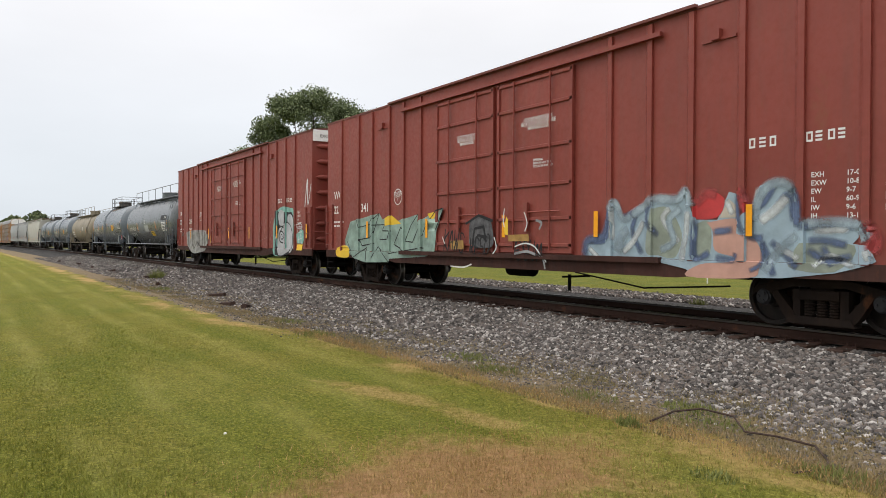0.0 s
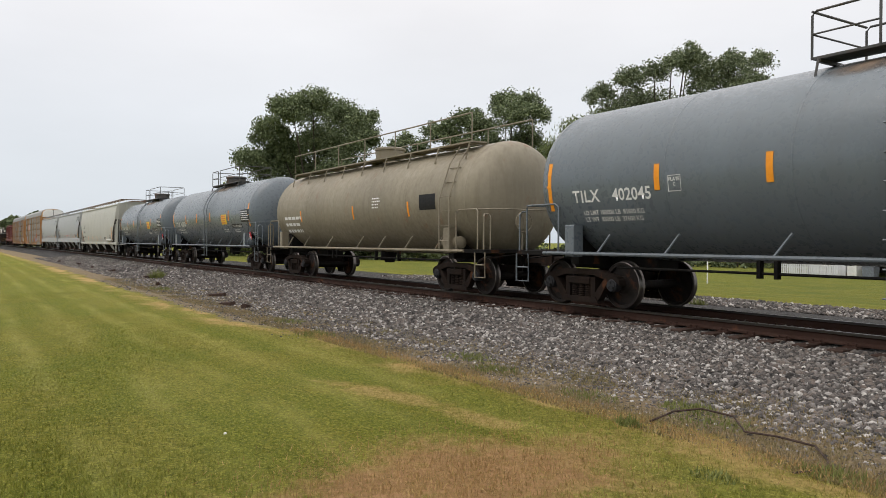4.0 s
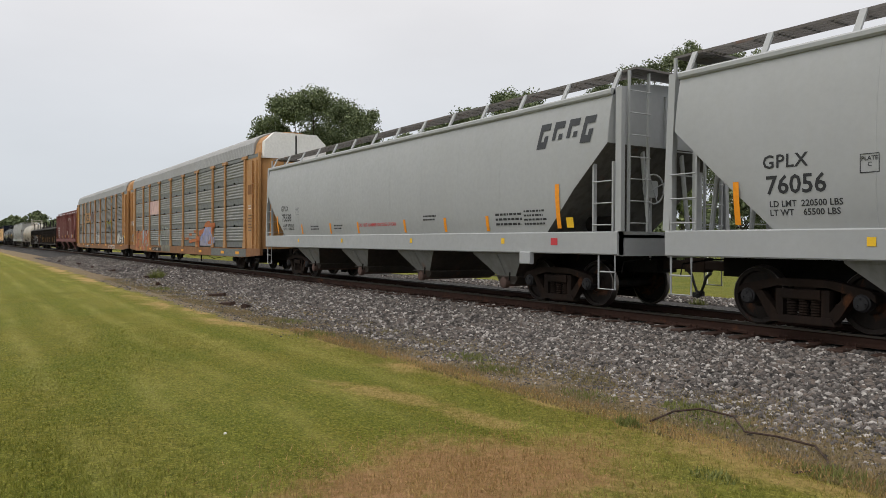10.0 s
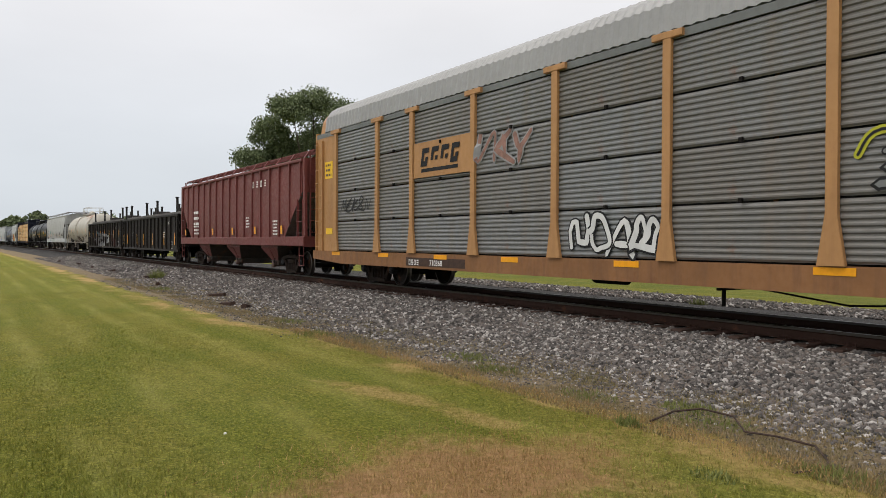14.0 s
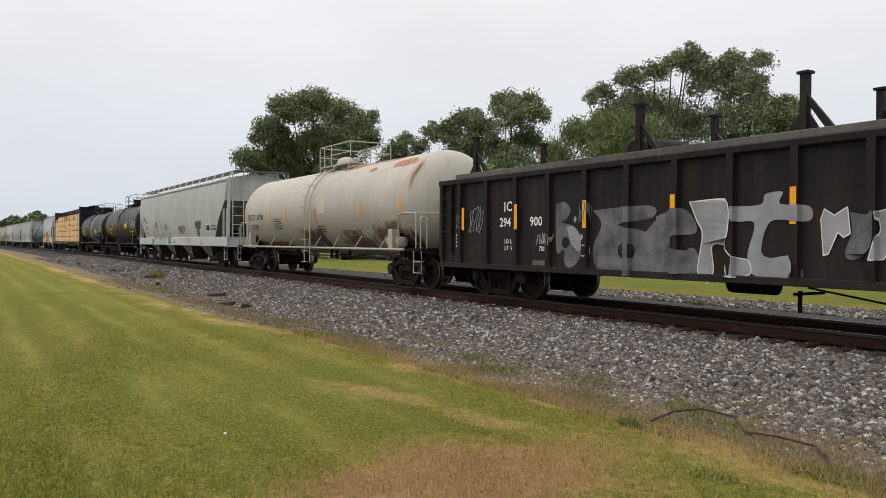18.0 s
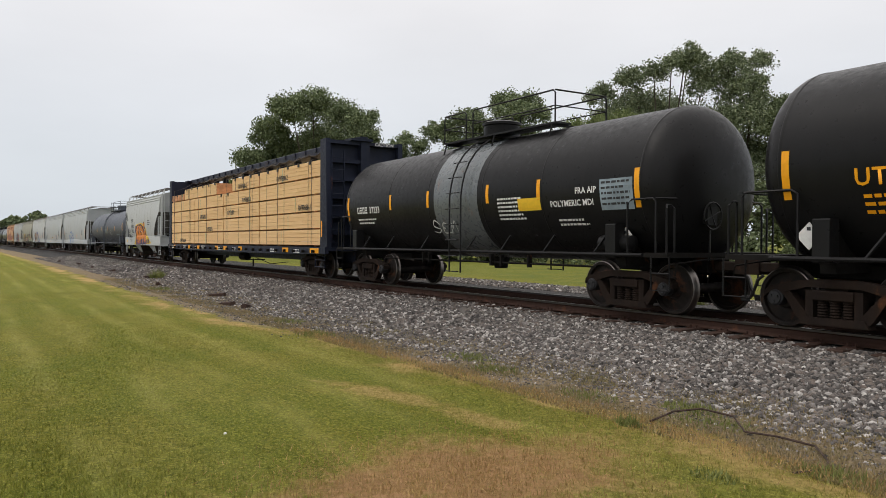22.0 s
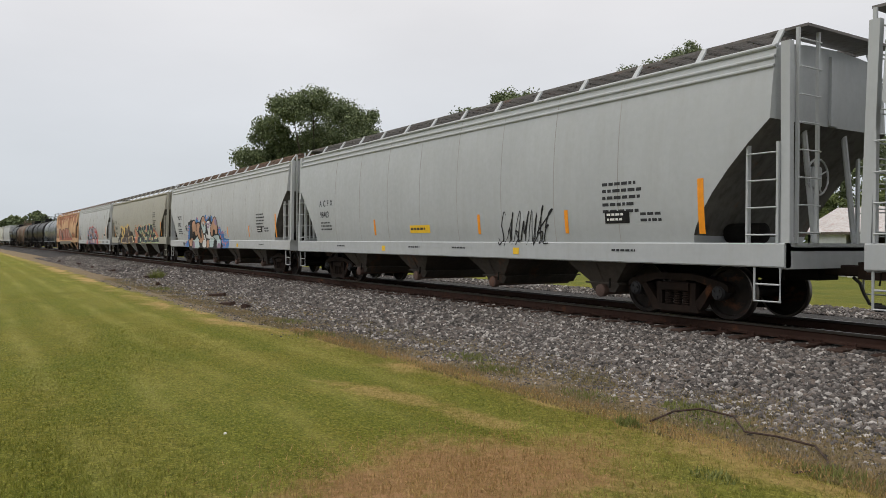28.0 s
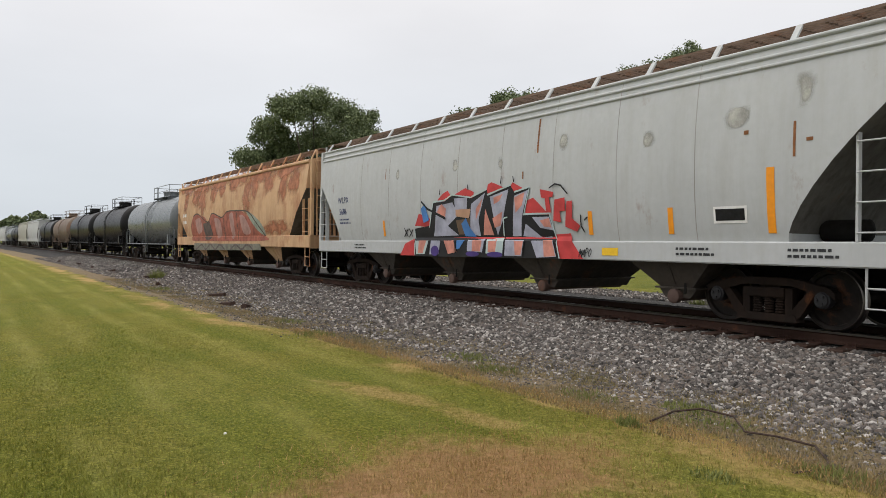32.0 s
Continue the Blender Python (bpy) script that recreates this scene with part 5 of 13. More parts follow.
# ---- covered hopper wagon ----
def hopper_car(u, label, paint_m, L=18.6, half=9.75, zs0=1.05, zs1=1.48, zeave=4.08, ztop=4.30, ymax=1.60, ybot=1.50, ytop=1.42, bays=4, tc=6.6, cut=1.75, zend=3.1, kind="curved", sill_m=None, walk_m=None, bay_m=None, ribs=0, trim=None, rolled=False, walk_h=0.16, seam_m=None):
    car = thing("covered_hopper", label, "hopper wagon", "covered hopper wagons of the train")
    sill_m, walk_m, bay_m, trim = sill_m or paint_m, walk_m or paint_m, bay_m or paint_m, trim or paint_m
    h = L / 2
    xb = h - 0.22
    zmid = (zs1 + zeave) / 2

    def prof(z):
        """Half width of the body at the height z."""
        t = (z - zs1) / (zeave - zs1)
        base = ybot + (ytop - ybot) * t
        return base + (ymax - (ybot + ytop) / 2) * (4 * t * (1 - t)) ** 0.8 if 0 < t < 1 else base

    def side(x, z):
        return -prof(min(z, zeave)) if z >= zs1 else -ybot - 0.052

    def ring(x, zb):
        N = 14
        pts = []
        for i in range(N + 1):
            z = zeave + (zb - zeave) * i / N
            pts.append((x, -prof(z), z))
        low = [(x, p[1] * 0.55, zb - 0.01) for p in pts[-1:]]
        left = pts + low
        right = [(x, -y, z) for _, y, z in reversed(left)]
        roof = []
        for i in range(1, 8):
            a = i / 8
            yy = ytop * (1 - 2 * a)
            roof.append((x, yy, zeave + (ztop - zeave) * (1 - (1 - 2 * a) ** 2) ** 0.8))
        return left + right + roof[::1]
    if rolled:
        # rounded cut-away under the slope sheets
        cut = cut * 0.8
        stations = [(-xb + cut * d, zs1 + (zend - zs1) * (0.32 * math.sqrt(1 - d * d) + 0.68 * (1 - d))) for d in (0.0, 0.25, 0.5, 0.7, 0.84, 0.94, 0.985, 1.0)]
    else:
        stations = [(-xb, zend), (-xb + cut * 0.5, (zend + zs1) / 2), (-xb + cut, zs1)]
    mid = [(-xb + cut + (2 * xb - 2 * cut) * i / 6, zs1) for i in range(1, 6)]
    stations = stations + mid + [(-x, z) for x, z in reversed(stations)]
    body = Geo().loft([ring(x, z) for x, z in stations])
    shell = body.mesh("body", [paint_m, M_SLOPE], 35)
    # downward faces take a darker colour that stands for the shade under them
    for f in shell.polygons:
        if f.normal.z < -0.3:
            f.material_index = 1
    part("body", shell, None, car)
    # weld seams of the side sheets
    for i in range(1, 9):
        x = -xb + cut * 0.9 + (2 * xb - 1.8 * cut) * i / 9
        for s in (-1, 1):
            g = Geo()
            n = 12
            rg = [[(x + dx, s * (prof(zs1 + (zeave - zs1) * j / n) + dy), zs1 + (zeave - zs1) * j / n) for j in range(n + 1)] for dx, dy in ((-0.011, -0.003), (-0.006, 0.004), (0.006, 0.004), (0.011, -0.003))]
            g.loft(rg, False, False)
            part("side_seam", g, seam_m or paint_m, car, smooth=60)
    if ribs:
        for i in range(ribs):
            x = -xb + 0.15 + (2 * xb - 0.3) * i / (ribs - 1)
            for s in (-1, 1):
                zl = zs1 if abs(x) < xb - cut else zs1 + (abs(x) - xb + cut) / cut * (zend - zs1)
                y0, y1 = sorted((s * (prof((zl + zeave) / 2) - 0.03), s * (prof((zl + zeave) / 2) + 0.05)))
                part("side_post", Geo().box(x - 0.045, x + 0.045, y0, y1, zl, zeave - 0.02, 0.01), paint_m, car)
    for s in (-1, 1):
        # side sill, eave rail
        y0, y1 = sorted((s * (ybot - 0.12), s * (ybot + 0.05)))
        part("side_sill", Geo().box(-h, h, y0, y1, zs0, zs1, 0.02), sill_m, car)
        er = Geo()
        if rolled:
            for zz, yy in ((zeave - 0.14, 0.03), (zeave - 0.28, 0.02)):
                yc = s * (prof(zz) + yy * 0.5)
                part("eave_rib", Geo().box(-xb, xb, yc - 0.03, yc + 0.03, zz - 0.06, zz, 0.02), sill_m, car, smooth=30)
            yc = s * (prof(zeave + 0.02) + 0.025)
            er.box(-xb, xb, yc - 0.03, yc + 0.03, zeave - 0.04, zeave + 0.02, 0.02)
        else:
            yc = s * (ytop + 0.03)
            er.box(-xb, xb, yc - 0.06, yc + 0.06, zeave - 0.10, zeave + 0.02, 0.03)
        part("eave_rail", er, sill_m, car, smooth=30)
        # roof walkway with brackets
        wz = ztop + walk_h
        y0, y1 = sorted((s * 1.18, s * 0.72))
        w = Geo()
        nb = 46
        for i in range(5):
            yy = y0 + (y1 - y0) * i / 4
            w.box(-h + 0.1, h - 0.1, yy - 0.012, yy + 0.012, wz - 0.045, wz)
        for i in range(nb):
            x = -h + 0.12 + (L - 0.24) * i / (nb - 1)
            w.box(x - 0.025, x + 0.025, y0, y1, wz - 0.03, wz - 0.005)
        wk = part("roof_walkway", w, walk_m, car, "steel grating walkway along the roof")
        n_b = max(9, round(L / 1.35))
        for i in range(n_b):
            x = -h + 0.3 + (L - 0.6) * i / (n_b - 1)
            part("walkway_bracket", Geo().loft([[(x - 0.05, s * (ytop - 0.02), zeave), (x + 0.05, s * (ytop - 0.02), zeave), (x + 0.05, s * (ytop - 0.06), zeave), (x - 0.05, s * (ytop - 0.06), zeave)], [(x - 0.05, s * 1.2, wz), (x + 0.05, s * 1.2, wz), (x + 0.05, s * 1.16, wz), (x - 0.05, s * 1.16, wz)]]), sill_m, wk)
    for i in range(8):
        x = -h + 1.6 + (L - 3.2) * i / 7
        part("roof_hatch", Geo().box(x - 0.75, x + 0.75, -0.32, 0.32, ztop - 0.02, ztop + 0.09, 0.03), walk_m, car)
    for s in (-1, 1):
        # end platform, corner posts, end frame
        x0, x1 = sorted((s * (h - 2.3), s * h))
        part("end_floor", Geo().box(x0, x1, -ybot + 0.12, ybot - 0.12, zs1 - 0.12, zs1 - 0.06), sill_m, car)
        xa, xc = sorted((s * (h - 0.12), s * h))
        part("end_sill", Geo().box(xa, xc, -ybot, ybot, zs0 - 0.02, zs1, 0.02), sill_m, car)
        part("draft_sill", Geo().box(min(s * (h - 3.2), s * (half - 0.7)), max(s * (h - 3.2), s * (half - 0.7)), -0.28, 0.28, 0.70, 1.05), M_UNDER, car)
        for y in (-1, 1):
            yy = y * (ybot - 0.02)
            part("corner_post", Geo().loft([[(s * h - 0.07, yy - 0.05, zs1), (s * h + 0.07, yy - 0.05, zs1), (s * h + 0.07, yy + 0.05, zs1), (s * h - 0.07, yy + 0.05, zs1)], [(s * (h - 0.06) - 0.07, y * ytop - 0.05, zeave + 0.02), (s * (h - 0.06) + 0.07, y * ytop - 0.05, zeave + 0.02), (s * (h - 0.06) + 0.07, y * ytop + 0.05, zeave + 0.02), (s * (h - 0.06) - 0.07, y * ytop + 0.05, zeave + 0.02)]]), trim, car)
            lx = s * h - 0.62 if s > 0 else s * h + 0.12
            ladder(car, lx, 0.50, y * (ybot + 0.0), zs1, 2.75, trim, 0.40)
            step_iron(car, s * (h - 0.3), y * ybot, zs0, 0.42, 0.42, trim)
            end_ladder(car, s * (h + 0.0), y * 1.05 - 0.24, 0.5, zs1, ztop + 0.1, trim)
        # slanting end sheets' stiffeners and bulkhead posts
        for y in (-0.55, 0.55):
            part("end_strut", Geo().tube([(s * (h - 0.15), y, zs1), (s * (h - 0.35), y, zend)], 0.045, 6), trim, car)
        part("roof_end_walk", Geo().box(min(s * (h - 0.45), s * (h + 0.12)), max(s * (h - 0.45), s * (h + 0.12)), -1.2, 1.2, ztop + walk_h - 0.04, ztop + walk_h), walk_m, car)
        part("end_sheet_rib", Geo().box(min(s * (xb - 0.01), s * (xb + 0.05)), max(s * (xb - 0.01), s * (xb + 0.05)), -0.1, 0.1, zend, zeave), trim, car)
        bogie(car, u, s * tc)
    brake_wheel(car, h - 0.35, -0.35, 2.3, trim, 0.28)
    part("brake_cylinder", Geo().lathe_x([(h - 1.6, 0.05), (h - 1.55, 0.16), (h - 0.9, 0.16), (h - 0.85, 0.05)], -0.7, zs1 + 0.16, 14), M_UNDER, car, smooth=40)
    # hopper bays and outlet gates: four steep sheets down to a narrow gate
    reach = tc - 1.72
    for i in range(bays):
        xc = -reach + 2 * reach * i / (bays - 1)
        hw = ybot - 0.14
        rings = []
        for hl2, w, z in ((0.34, hw * 0.80, 0.50), (0.36, hw * 0.81, 0.53), (0.92, hw, 1.0), (1.0, hw, zs0 + 0.12)):
            rings.append([(xc - hl2, -w, z), (xc + hl2, -w, z), (xc + hl2, w, z), (xc - hl2, w, z)])
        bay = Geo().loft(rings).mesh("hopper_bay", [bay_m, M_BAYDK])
        # end-facing sheets get the dark material: their shade is put into the colour
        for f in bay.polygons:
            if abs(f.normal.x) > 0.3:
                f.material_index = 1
        b = part("hopper_bay", bay, None, car, "sloping discharge bay, its slope sheets coloured dark as in shade")
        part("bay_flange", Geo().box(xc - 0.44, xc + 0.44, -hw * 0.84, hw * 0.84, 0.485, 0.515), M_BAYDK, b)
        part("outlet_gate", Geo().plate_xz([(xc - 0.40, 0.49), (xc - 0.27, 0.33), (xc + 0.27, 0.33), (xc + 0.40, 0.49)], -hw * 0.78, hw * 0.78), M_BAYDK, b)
        part("outlet_pipe", Geo().lathe_y([(-1.20, 0.10), (-1.18, 0.125), (-1.07, 0.125), (-1.06, 0.09), (1.1, 0.09)], xc, 0.36, 12), M_PIPE, b, smooth=40)
        if bay_m == P_BAYDUST:
            part("pipe_cap", Geo().lathe_y([(-1.235, 0.0), (-1.235, 0.105), (-1.20, 0.12), (-1.19, 0.12)], xc, 0.36, 12), M_CAPW, b, "chalky white outlet cap", smooth=40)
        part("gate_rod", Geo().tube([(xc + 0.3, -hw * 0.9, 0.60), (xc + 0.32, -hw * 0.92, 0.42)], 0.02, 5), M_UNDER, b)
        part("bay_stiffener", Geo().prism([(-hw - 0.005, 0.98), (-hw * 0.84, 0.56), (-hw * 0.80, 0.56), (-hw + 0.04, 0.98)], xc - 0.02, xc + 0.02), bay_m, b)
    couplers(car, u, half)
    place_car(car, u)
    return car, side, h


# ---- enclosed motor-vehicle carrier ----
def auto_rack(u, label, panel_m, steel_m, roof_m, perforated, flat_m=None):
    L, yS = 27.5, 1.50
    h = L / 2
    car = thing("auto_carrier", label, "auto carrier wagon", "auto carrier wagons of the train")
    z0, z1 = 0.97, 4.80
    for s in (-1, 1):
        y0, y1 = sorted((s * (yS - 0.10), s * (yS + 0.02)))
        part("side_sill", Geo().plate_xz([(-h, 0.97), (-h, 0.70), (-h + 2.2, 0.58), (h - 2.2, 0.58), (h, 0.70), (h, 0.97)], y0, y1), P_ORSILL, car)
    part("deck", Geo().box(-h, h, -yS + 0.1, yS - 0.1, 0.82, 0.95).box(-h, h, -0.3, 0.3, 0.5, 0.82), M_UNDER, car)
    posts = (-11.9, -9.07, -7.1, -4.27, -1.42, 1.42, 4.27, 7.1, 9.07, 11.9)
    bays = list(zip(posts, posts[1:]))
    ew = 1.85
    post = Geo().box(-0.085, 0.085, -0.07, 0.0, 0, z1 - z0, 0.01)
    post.plate_xz([(-0.2, 0), (0.2, 0), (0.085, 0.7), (-0.085, 0.7)], -0.075, -0.01)
    post.box(-0.32, 0.32, -0.08, 0.0, z1 - z0 - 0.12, z1 - z0, 0.01)
    post = post.mesh("side_post", steel_m)
    zh = (z1 - z0 - 0.16) / 4
    n, flat = (5, 0.27) if perforated else (9, 0.0)
    zc0 = zh * flat
    pr = [(0.0, zc0)]
    step = (zh - zc0 - 0.045) / n
    for k in range(n):
        a = zc0 + k * step
        pr += [(-0.004, a + step * 0.12), (-0.026, a + step * 0.35), (-0.026, a + step * 0.62), (-0.004, a + step * 0.9)]
    pr += [(0.0, zh - 0.035), (0.012, zh - 0.035), (0.012, zc0)]
    panels = {}
    for wide in sorted({round(b - a, 2) for a, b in bays}):
        g = Geo()
        g.prism(pr, -wide / 2 + 0.06, wide / 2 - 0.06)
        if flat:
            g.slot = 1
            g.box(-wide / 2 + 0.06, wide / 2 - 0.06, -0.012, 0.012, 0.0, zc0 - 0.004)
        panels[wide] = g.mesh("side_panel", [panel_m, flat_m or panel_m])
    tie = Geo().box(-0.03, 0.03, -0.05, 0, 0, 0.07).mesh("panel_clip", M_UNDER)
    for s in (-1, 1):
        rot = 0 if s < 0 else math.pi
        for x in posts:
            o = part("side_post", post, None, car, at=(x, s * (yS + 0.0), z0))
            o.rotation_euler = (0, 0, rot)
        for a, b in bays:
            for k in range(4):
                o = part("side_panel", panels[round(b - a, 2)], None, car, at=((a + b) / 2, s * (yS - 0.02), z0 + 0.03 + k * (z1 - z0 - 0.16) / 4))
                o.rotation_euler = (0, 0, rot)
                if k and s < 0:
                    part("panel_clip", tie, None, car, at=((a + b) / 2, -yS - 0.02, z0 + k * (z1 - z0 - 0.16) / 4))
        y0, y1 = sorted((s * (yS - 0.06), s * (yS + 0.01)))
        part("top_rail", Geo().box(-h + 0.3, h - 0.3, y0, y1, z1 - 0.14, z1), P_GALVDK, car)
        for e in (-1, 1):
            xa, xb = sorted((e * (h - ew + 0.07), e * (h - 0.28)))
            part("end_panel", Geo().box(xa, xb, y0 + 0.01, y1 - 0.01, z0, z1 - 0.14), steel_m, car)
            ladder(car, xb - 0.55 if e > 0 else xa + 0.05, 0.5, s * (yS + 0.02), z0, z1 - 0.25, steel_m, 0.42)
            step_iron(car, e * (h - 0.4), s * yS, 0.72, 0.40, 0.42, M_UNDER)
            part("corner_post", Geo().box(min(e * (h - 0.3), e * (h - 0.18)), max(e * (h - 0.3), e * (h - 0.18)), y0, y1 + 0.02, z0, z1 + 0.06), steel_m, car)
    # corrugated arched roof
    arch = []
    for i in range(13):
        a = i / 12 * math.pi
        arch.append((-yS * math.cos(a) * (0.995), z1 + 0.02 + 1.0 * math.sin(a) ** 0.55))
    rings = []
    n = 220
    for i in range(n + 1):
        x = -h + 0.9 + (L - 1.8) * i / n
        d = 0.022 if (i // 1) % 2 else 0.0
        rings.append([(x, y * (1 + d * 0.6), z + d) for y, z in arch])
    part("roof", Geo().loft(rings), roof_m, car, "corrugated galvanised arched roof")
    for e in (-1, 1):
        # end doors: a tapered, rounded pair
        pts = [(-yS + 0.06, z0), (yS - 0.06, z0), (yS - 0.06, z1 + 0.05)] + [(-y * 0.94, z - 0.03) for y, z in arch[1:-1]] + [(-yS + 0.06, z1 + 0.05)]
        d = part("end_door", Geo().loft([[(e * (h - 0.95), y, z) for y, z in pts], [(e * (h - 0.35), y * 0.97, z - 0.02) for y, z in pts], [(e * (h - 0.05), y * 0.72, z - 0.06) for y, z in pts]]), [steel_m], car, "folding end door")
        part("door_edge", Geo().box(min(e * (h - 0.06), e * h), max(e * (h - 0.06), e * h), -0.03, 0.03, z0, z1 + 0.8), M_BLACK, d)
        part("draft_sill", Geo().box(min(e * (h - 2), e * (h + 0.25)), max(e * (h - 2), e * (h + 0.25)), -0.28, 0.28, 0.66, 0.96), M_UNDER, car)
        bogie(car, u, e * 9.9)
    couplers(car, u, 14.17)
    brake_gear(car, (-1.5, 2.0, 6.0), 0.55)
    place_car(car, u)
    def side(x, z):
        if z < z0:
            return -yS - 0.022
        return -yS - (0.078 if min(abs(x - p) for p in posts) < 0.10 else 0.012)
    return car, side, h


# ---- gondola with stake racks ----
M_GON = paint("gondola_black_paint", (0.0122, 0.0108, 0.0105), 0.6, 0.0, 0.25, (0.055, 0.040, 0.032), 0.35, 0.12, low_grime=0.2, spec=0.15, rust_color=(0.07, 0.032, 0.02))


P_RACKRAIL = paint("rack_rail_worn", (0.10, 0.095, 0.088), 0.7, 0.1, 0.3, (0.05, 0.04, 0.03), 0.6, 0.1, 48)
C_STENCIL = plain("stencil_patch_grey", (0.13, 0.125, 0.11), 0.7, 0.0, 0.3, 6)


def gondola(u, label, number_a, number_b, L=16.7, half=8.5, refl=(1.02, 1.70, (-7.6, -6.2, -2.8, -0.7, 2.0, 5.2, 7.8))):
    h, yS, z0, z1 = L / 2, 1.46, 0.72, 2.70
    car = thing("gondola", label, "gondola", "gondolas of the train")
    for s in (-1, 1):
        y0, y1 = sorted((s * (yS - 0.03), s * yS))
        part("side_wall", Geo().plate_xz([(-h, z0), (h, z0), (h, z1), (-h, z1)], y0, y1), M_GON, car)
        y0, y1 = sorted((s * (yS - 0.08), s * (yS + 0.09)))
        part("top_chord", Geo().box(-h, h, y0, y1, z1 - 0.06, z1 + 0.07, 0.02), M_GON, car)
        y0, y1 = sorted((s * (yS - 0.05), s * (yS + 0.06)))
        part("bottom_chord", Geo().box(-h, h, y0, y1, z0 - 0.06, z0 + 0.06, 0.01), M_GON, car)
        rib = Geo().prism([(0, 0), (0, 1.9), (-0.09, 1.9), (-0.10, 0.2), (-0.06, 0)], -0.06, 0.06)
        me = rib.mesh("side_post", M_GON)
        for i in range(16):
            x = (-8.2, *(0.08 + 1.07 * k for k in range(-7, 7)), 8.2)[i]
            o = part("side_post", me, None, car, at=(x, s * yS, z0 + 0.05))
            if s > 0:
                o.rotation_euler = (0, 0, math.pi)
    part("floor", Geo().box(-h + 0.05, h - 0.05, -yS + 0.03, yS - 0.03, 0.95, 1.05).box(-h + 0.3, h - 0.3, -0.3, 0.3, 0.62, 0.95), M_UNDER, car)
    for s in (-1, 1):
        x0, x1 = sorted((s * (h - 0.06), s * h))
        part("end_wall", Geo().box(x0, x1, -yS, yS, 0.95, z1), M_GON, car)
        for z in (1.3, 1.75, 2.2):
            part("end_rib", Geo().box(min(s * h, s * (h + 0.1)), max(s * h, s * (h + 0.1)), -yS, yS, z, z + 0.14, 0.03), M_GON, car)
        ladder(car, s * h - 0.55 if s > 0 else s * h + 0.08, 0.45, -yS - 0.03, 1.0, 2.6, M_GON, 0.4)
        step_iron(car, s * (h - 0.3), -yS, 0.98, 0.42, 0.42, M_GON)
        bogie(car, u, s * (h - 1.85))
    # load floor, stakes, coil troughs
    part("rack_deck", Geo().box(-h + 0.3, h - 0.3, -1.15, 1.15, z1 + 0.02, z1 + 0.16, 0.01), M_GON, car)
    for i, x in enumerate((-h + 0.9, -2.2, 1.0, 6.2, h - 0.5)):
        for y in (-1.05, 1.05):
            part("stake", Geo().box(x - 0.055, x + 0.055, y - 0.06, y + 0.06, z1 + 0.05, z1 + 1.08).box(x - 0.09, x + 0.09, y - 0.09, y + 0.09, z1 + 1.06, z1 + 1.10).loft([[(x + 0.05, y - 0.03, z1 + 0.75), (x + 0.05, y + 0.03, z1 + 0.75), (x + 0.05, y + 0.03, z1 + 0.62), (x + 0.05, y - 0.03, z1 + 0.62)], [(x + 0.5, y - 0.03, z1 + 0.18), (x + 0.5, y + 0.03, z1 + 0.18), (x + 0.42, y + 0.03, z1 + 0.10), (x + 0.42, y - 0.03, z1 + 0.10)]]), M_GON, car, "upright steel stake with a raking brace")
            part("stake_gusset", Geo().plate_xz([(x - 0.42, z1 + 0.05), (x + 0.36, z1 + 0.05), (x + 0.30, z1 + 0.12), (x + 0.06, z1 + 0.50), (x - 0.06, z1 + 0.50), (x - 0.36, z1 + 0.12)], y - 0.015, y + 0.015), M_GON, car)
    for x in (-2.9, 4.6):
        for dx in (0.0, 0.45):
            n = 10
            part("saddle_hoop", Geo().loft([[(x + dx + 0.22 * math.cos(i / n * math.pi) * 1.0, y, z1 + 0.14 + 0.42 * math.sin(i / n * math.pi)) for i in range(n + 1)] + [(x + dx - 0.14 * math.cos(i / n * math.pi), y, z1 + 0.14 + 0.32 * math.sin(i / n * math.pi)) for i in range(n + 1)] for y in (-0.5, 0.5)]), M_GON, car)
    for y in (-1.2, 1.2):
        part("rack_rail", Geo().box(-h + 0.3, h - 0.3, y - 0.05, y + 0.05, z1 + 0.05, z1 + 0.22, 0.01), P_RACKRAIL, car, "worn pale-edged rack rail")
    couplers(car, u, half)
    brake_gear(car, (-0.8, 0.8, 4.0), 0.55)
    brake_wheel(car, -h, -0.5, 2.0, M_GON)
    side = flat_side(-yS)
    initials(car, "IC", -5.75, 1.95, 0.30, side, M_WHITE)
    lettering(car, number_a, -5.9, 1.62, 0.27, side, M_WHITE)
    lettering(car, number_b, -4.85, 1.62, 0.27, side, M_WHITE)
    lettering(car, "LD LMT\nLT  WT", -5.72, 1.25, 0.13, side, M_WHITE, line=1.15)
    lettering(car, "216000\n78000", -4.55, 1.25, 0.13, side, M_WHITE, line=1.15)
    small_print(car, -7.65, 1.42, 4, 0.3, side, M_WHITE, 0.05, 9)
    for x in (-4.55, -2.2, 1.05, 3.2, 6.4):
        decal(car, "stencil_patch", x - 0.2, x + 0.2, 0.80, 0.90, side, C_STENCIL, "dull grey stencil patch", 0.005)
    small_print(car, 4.55, 1.72, 3, 0.6, side, M_WHITE, 0.07, 5)
    small_print(car, 5.8, 2.32, 2, 0.7, side, M_WHITE, 0.06, 6)
    fr = Geo()
    for a, b, c, d in ((0, 0.9, 0, 0.03), (0, 0.9, 0.37, 0.4), (0, 0.03, 0, 0.4), (0.87, 0.9, 0, 0.4), (0.3, 0.33, 0, 0.4), (0, 0.9, 0.2, 0.22)):
        q = len(fr.v)
        for X, Z in ((a, c), (b, c), (b, d), (a, d)):
            fr.v.append((6.15 + X * 0.75, -yS - 0.006, 0.82 + Z))
        fr.face(q, q + 1, q + 2, q + 3)
    part("stencil_frame", fr, M_WHITE, car)
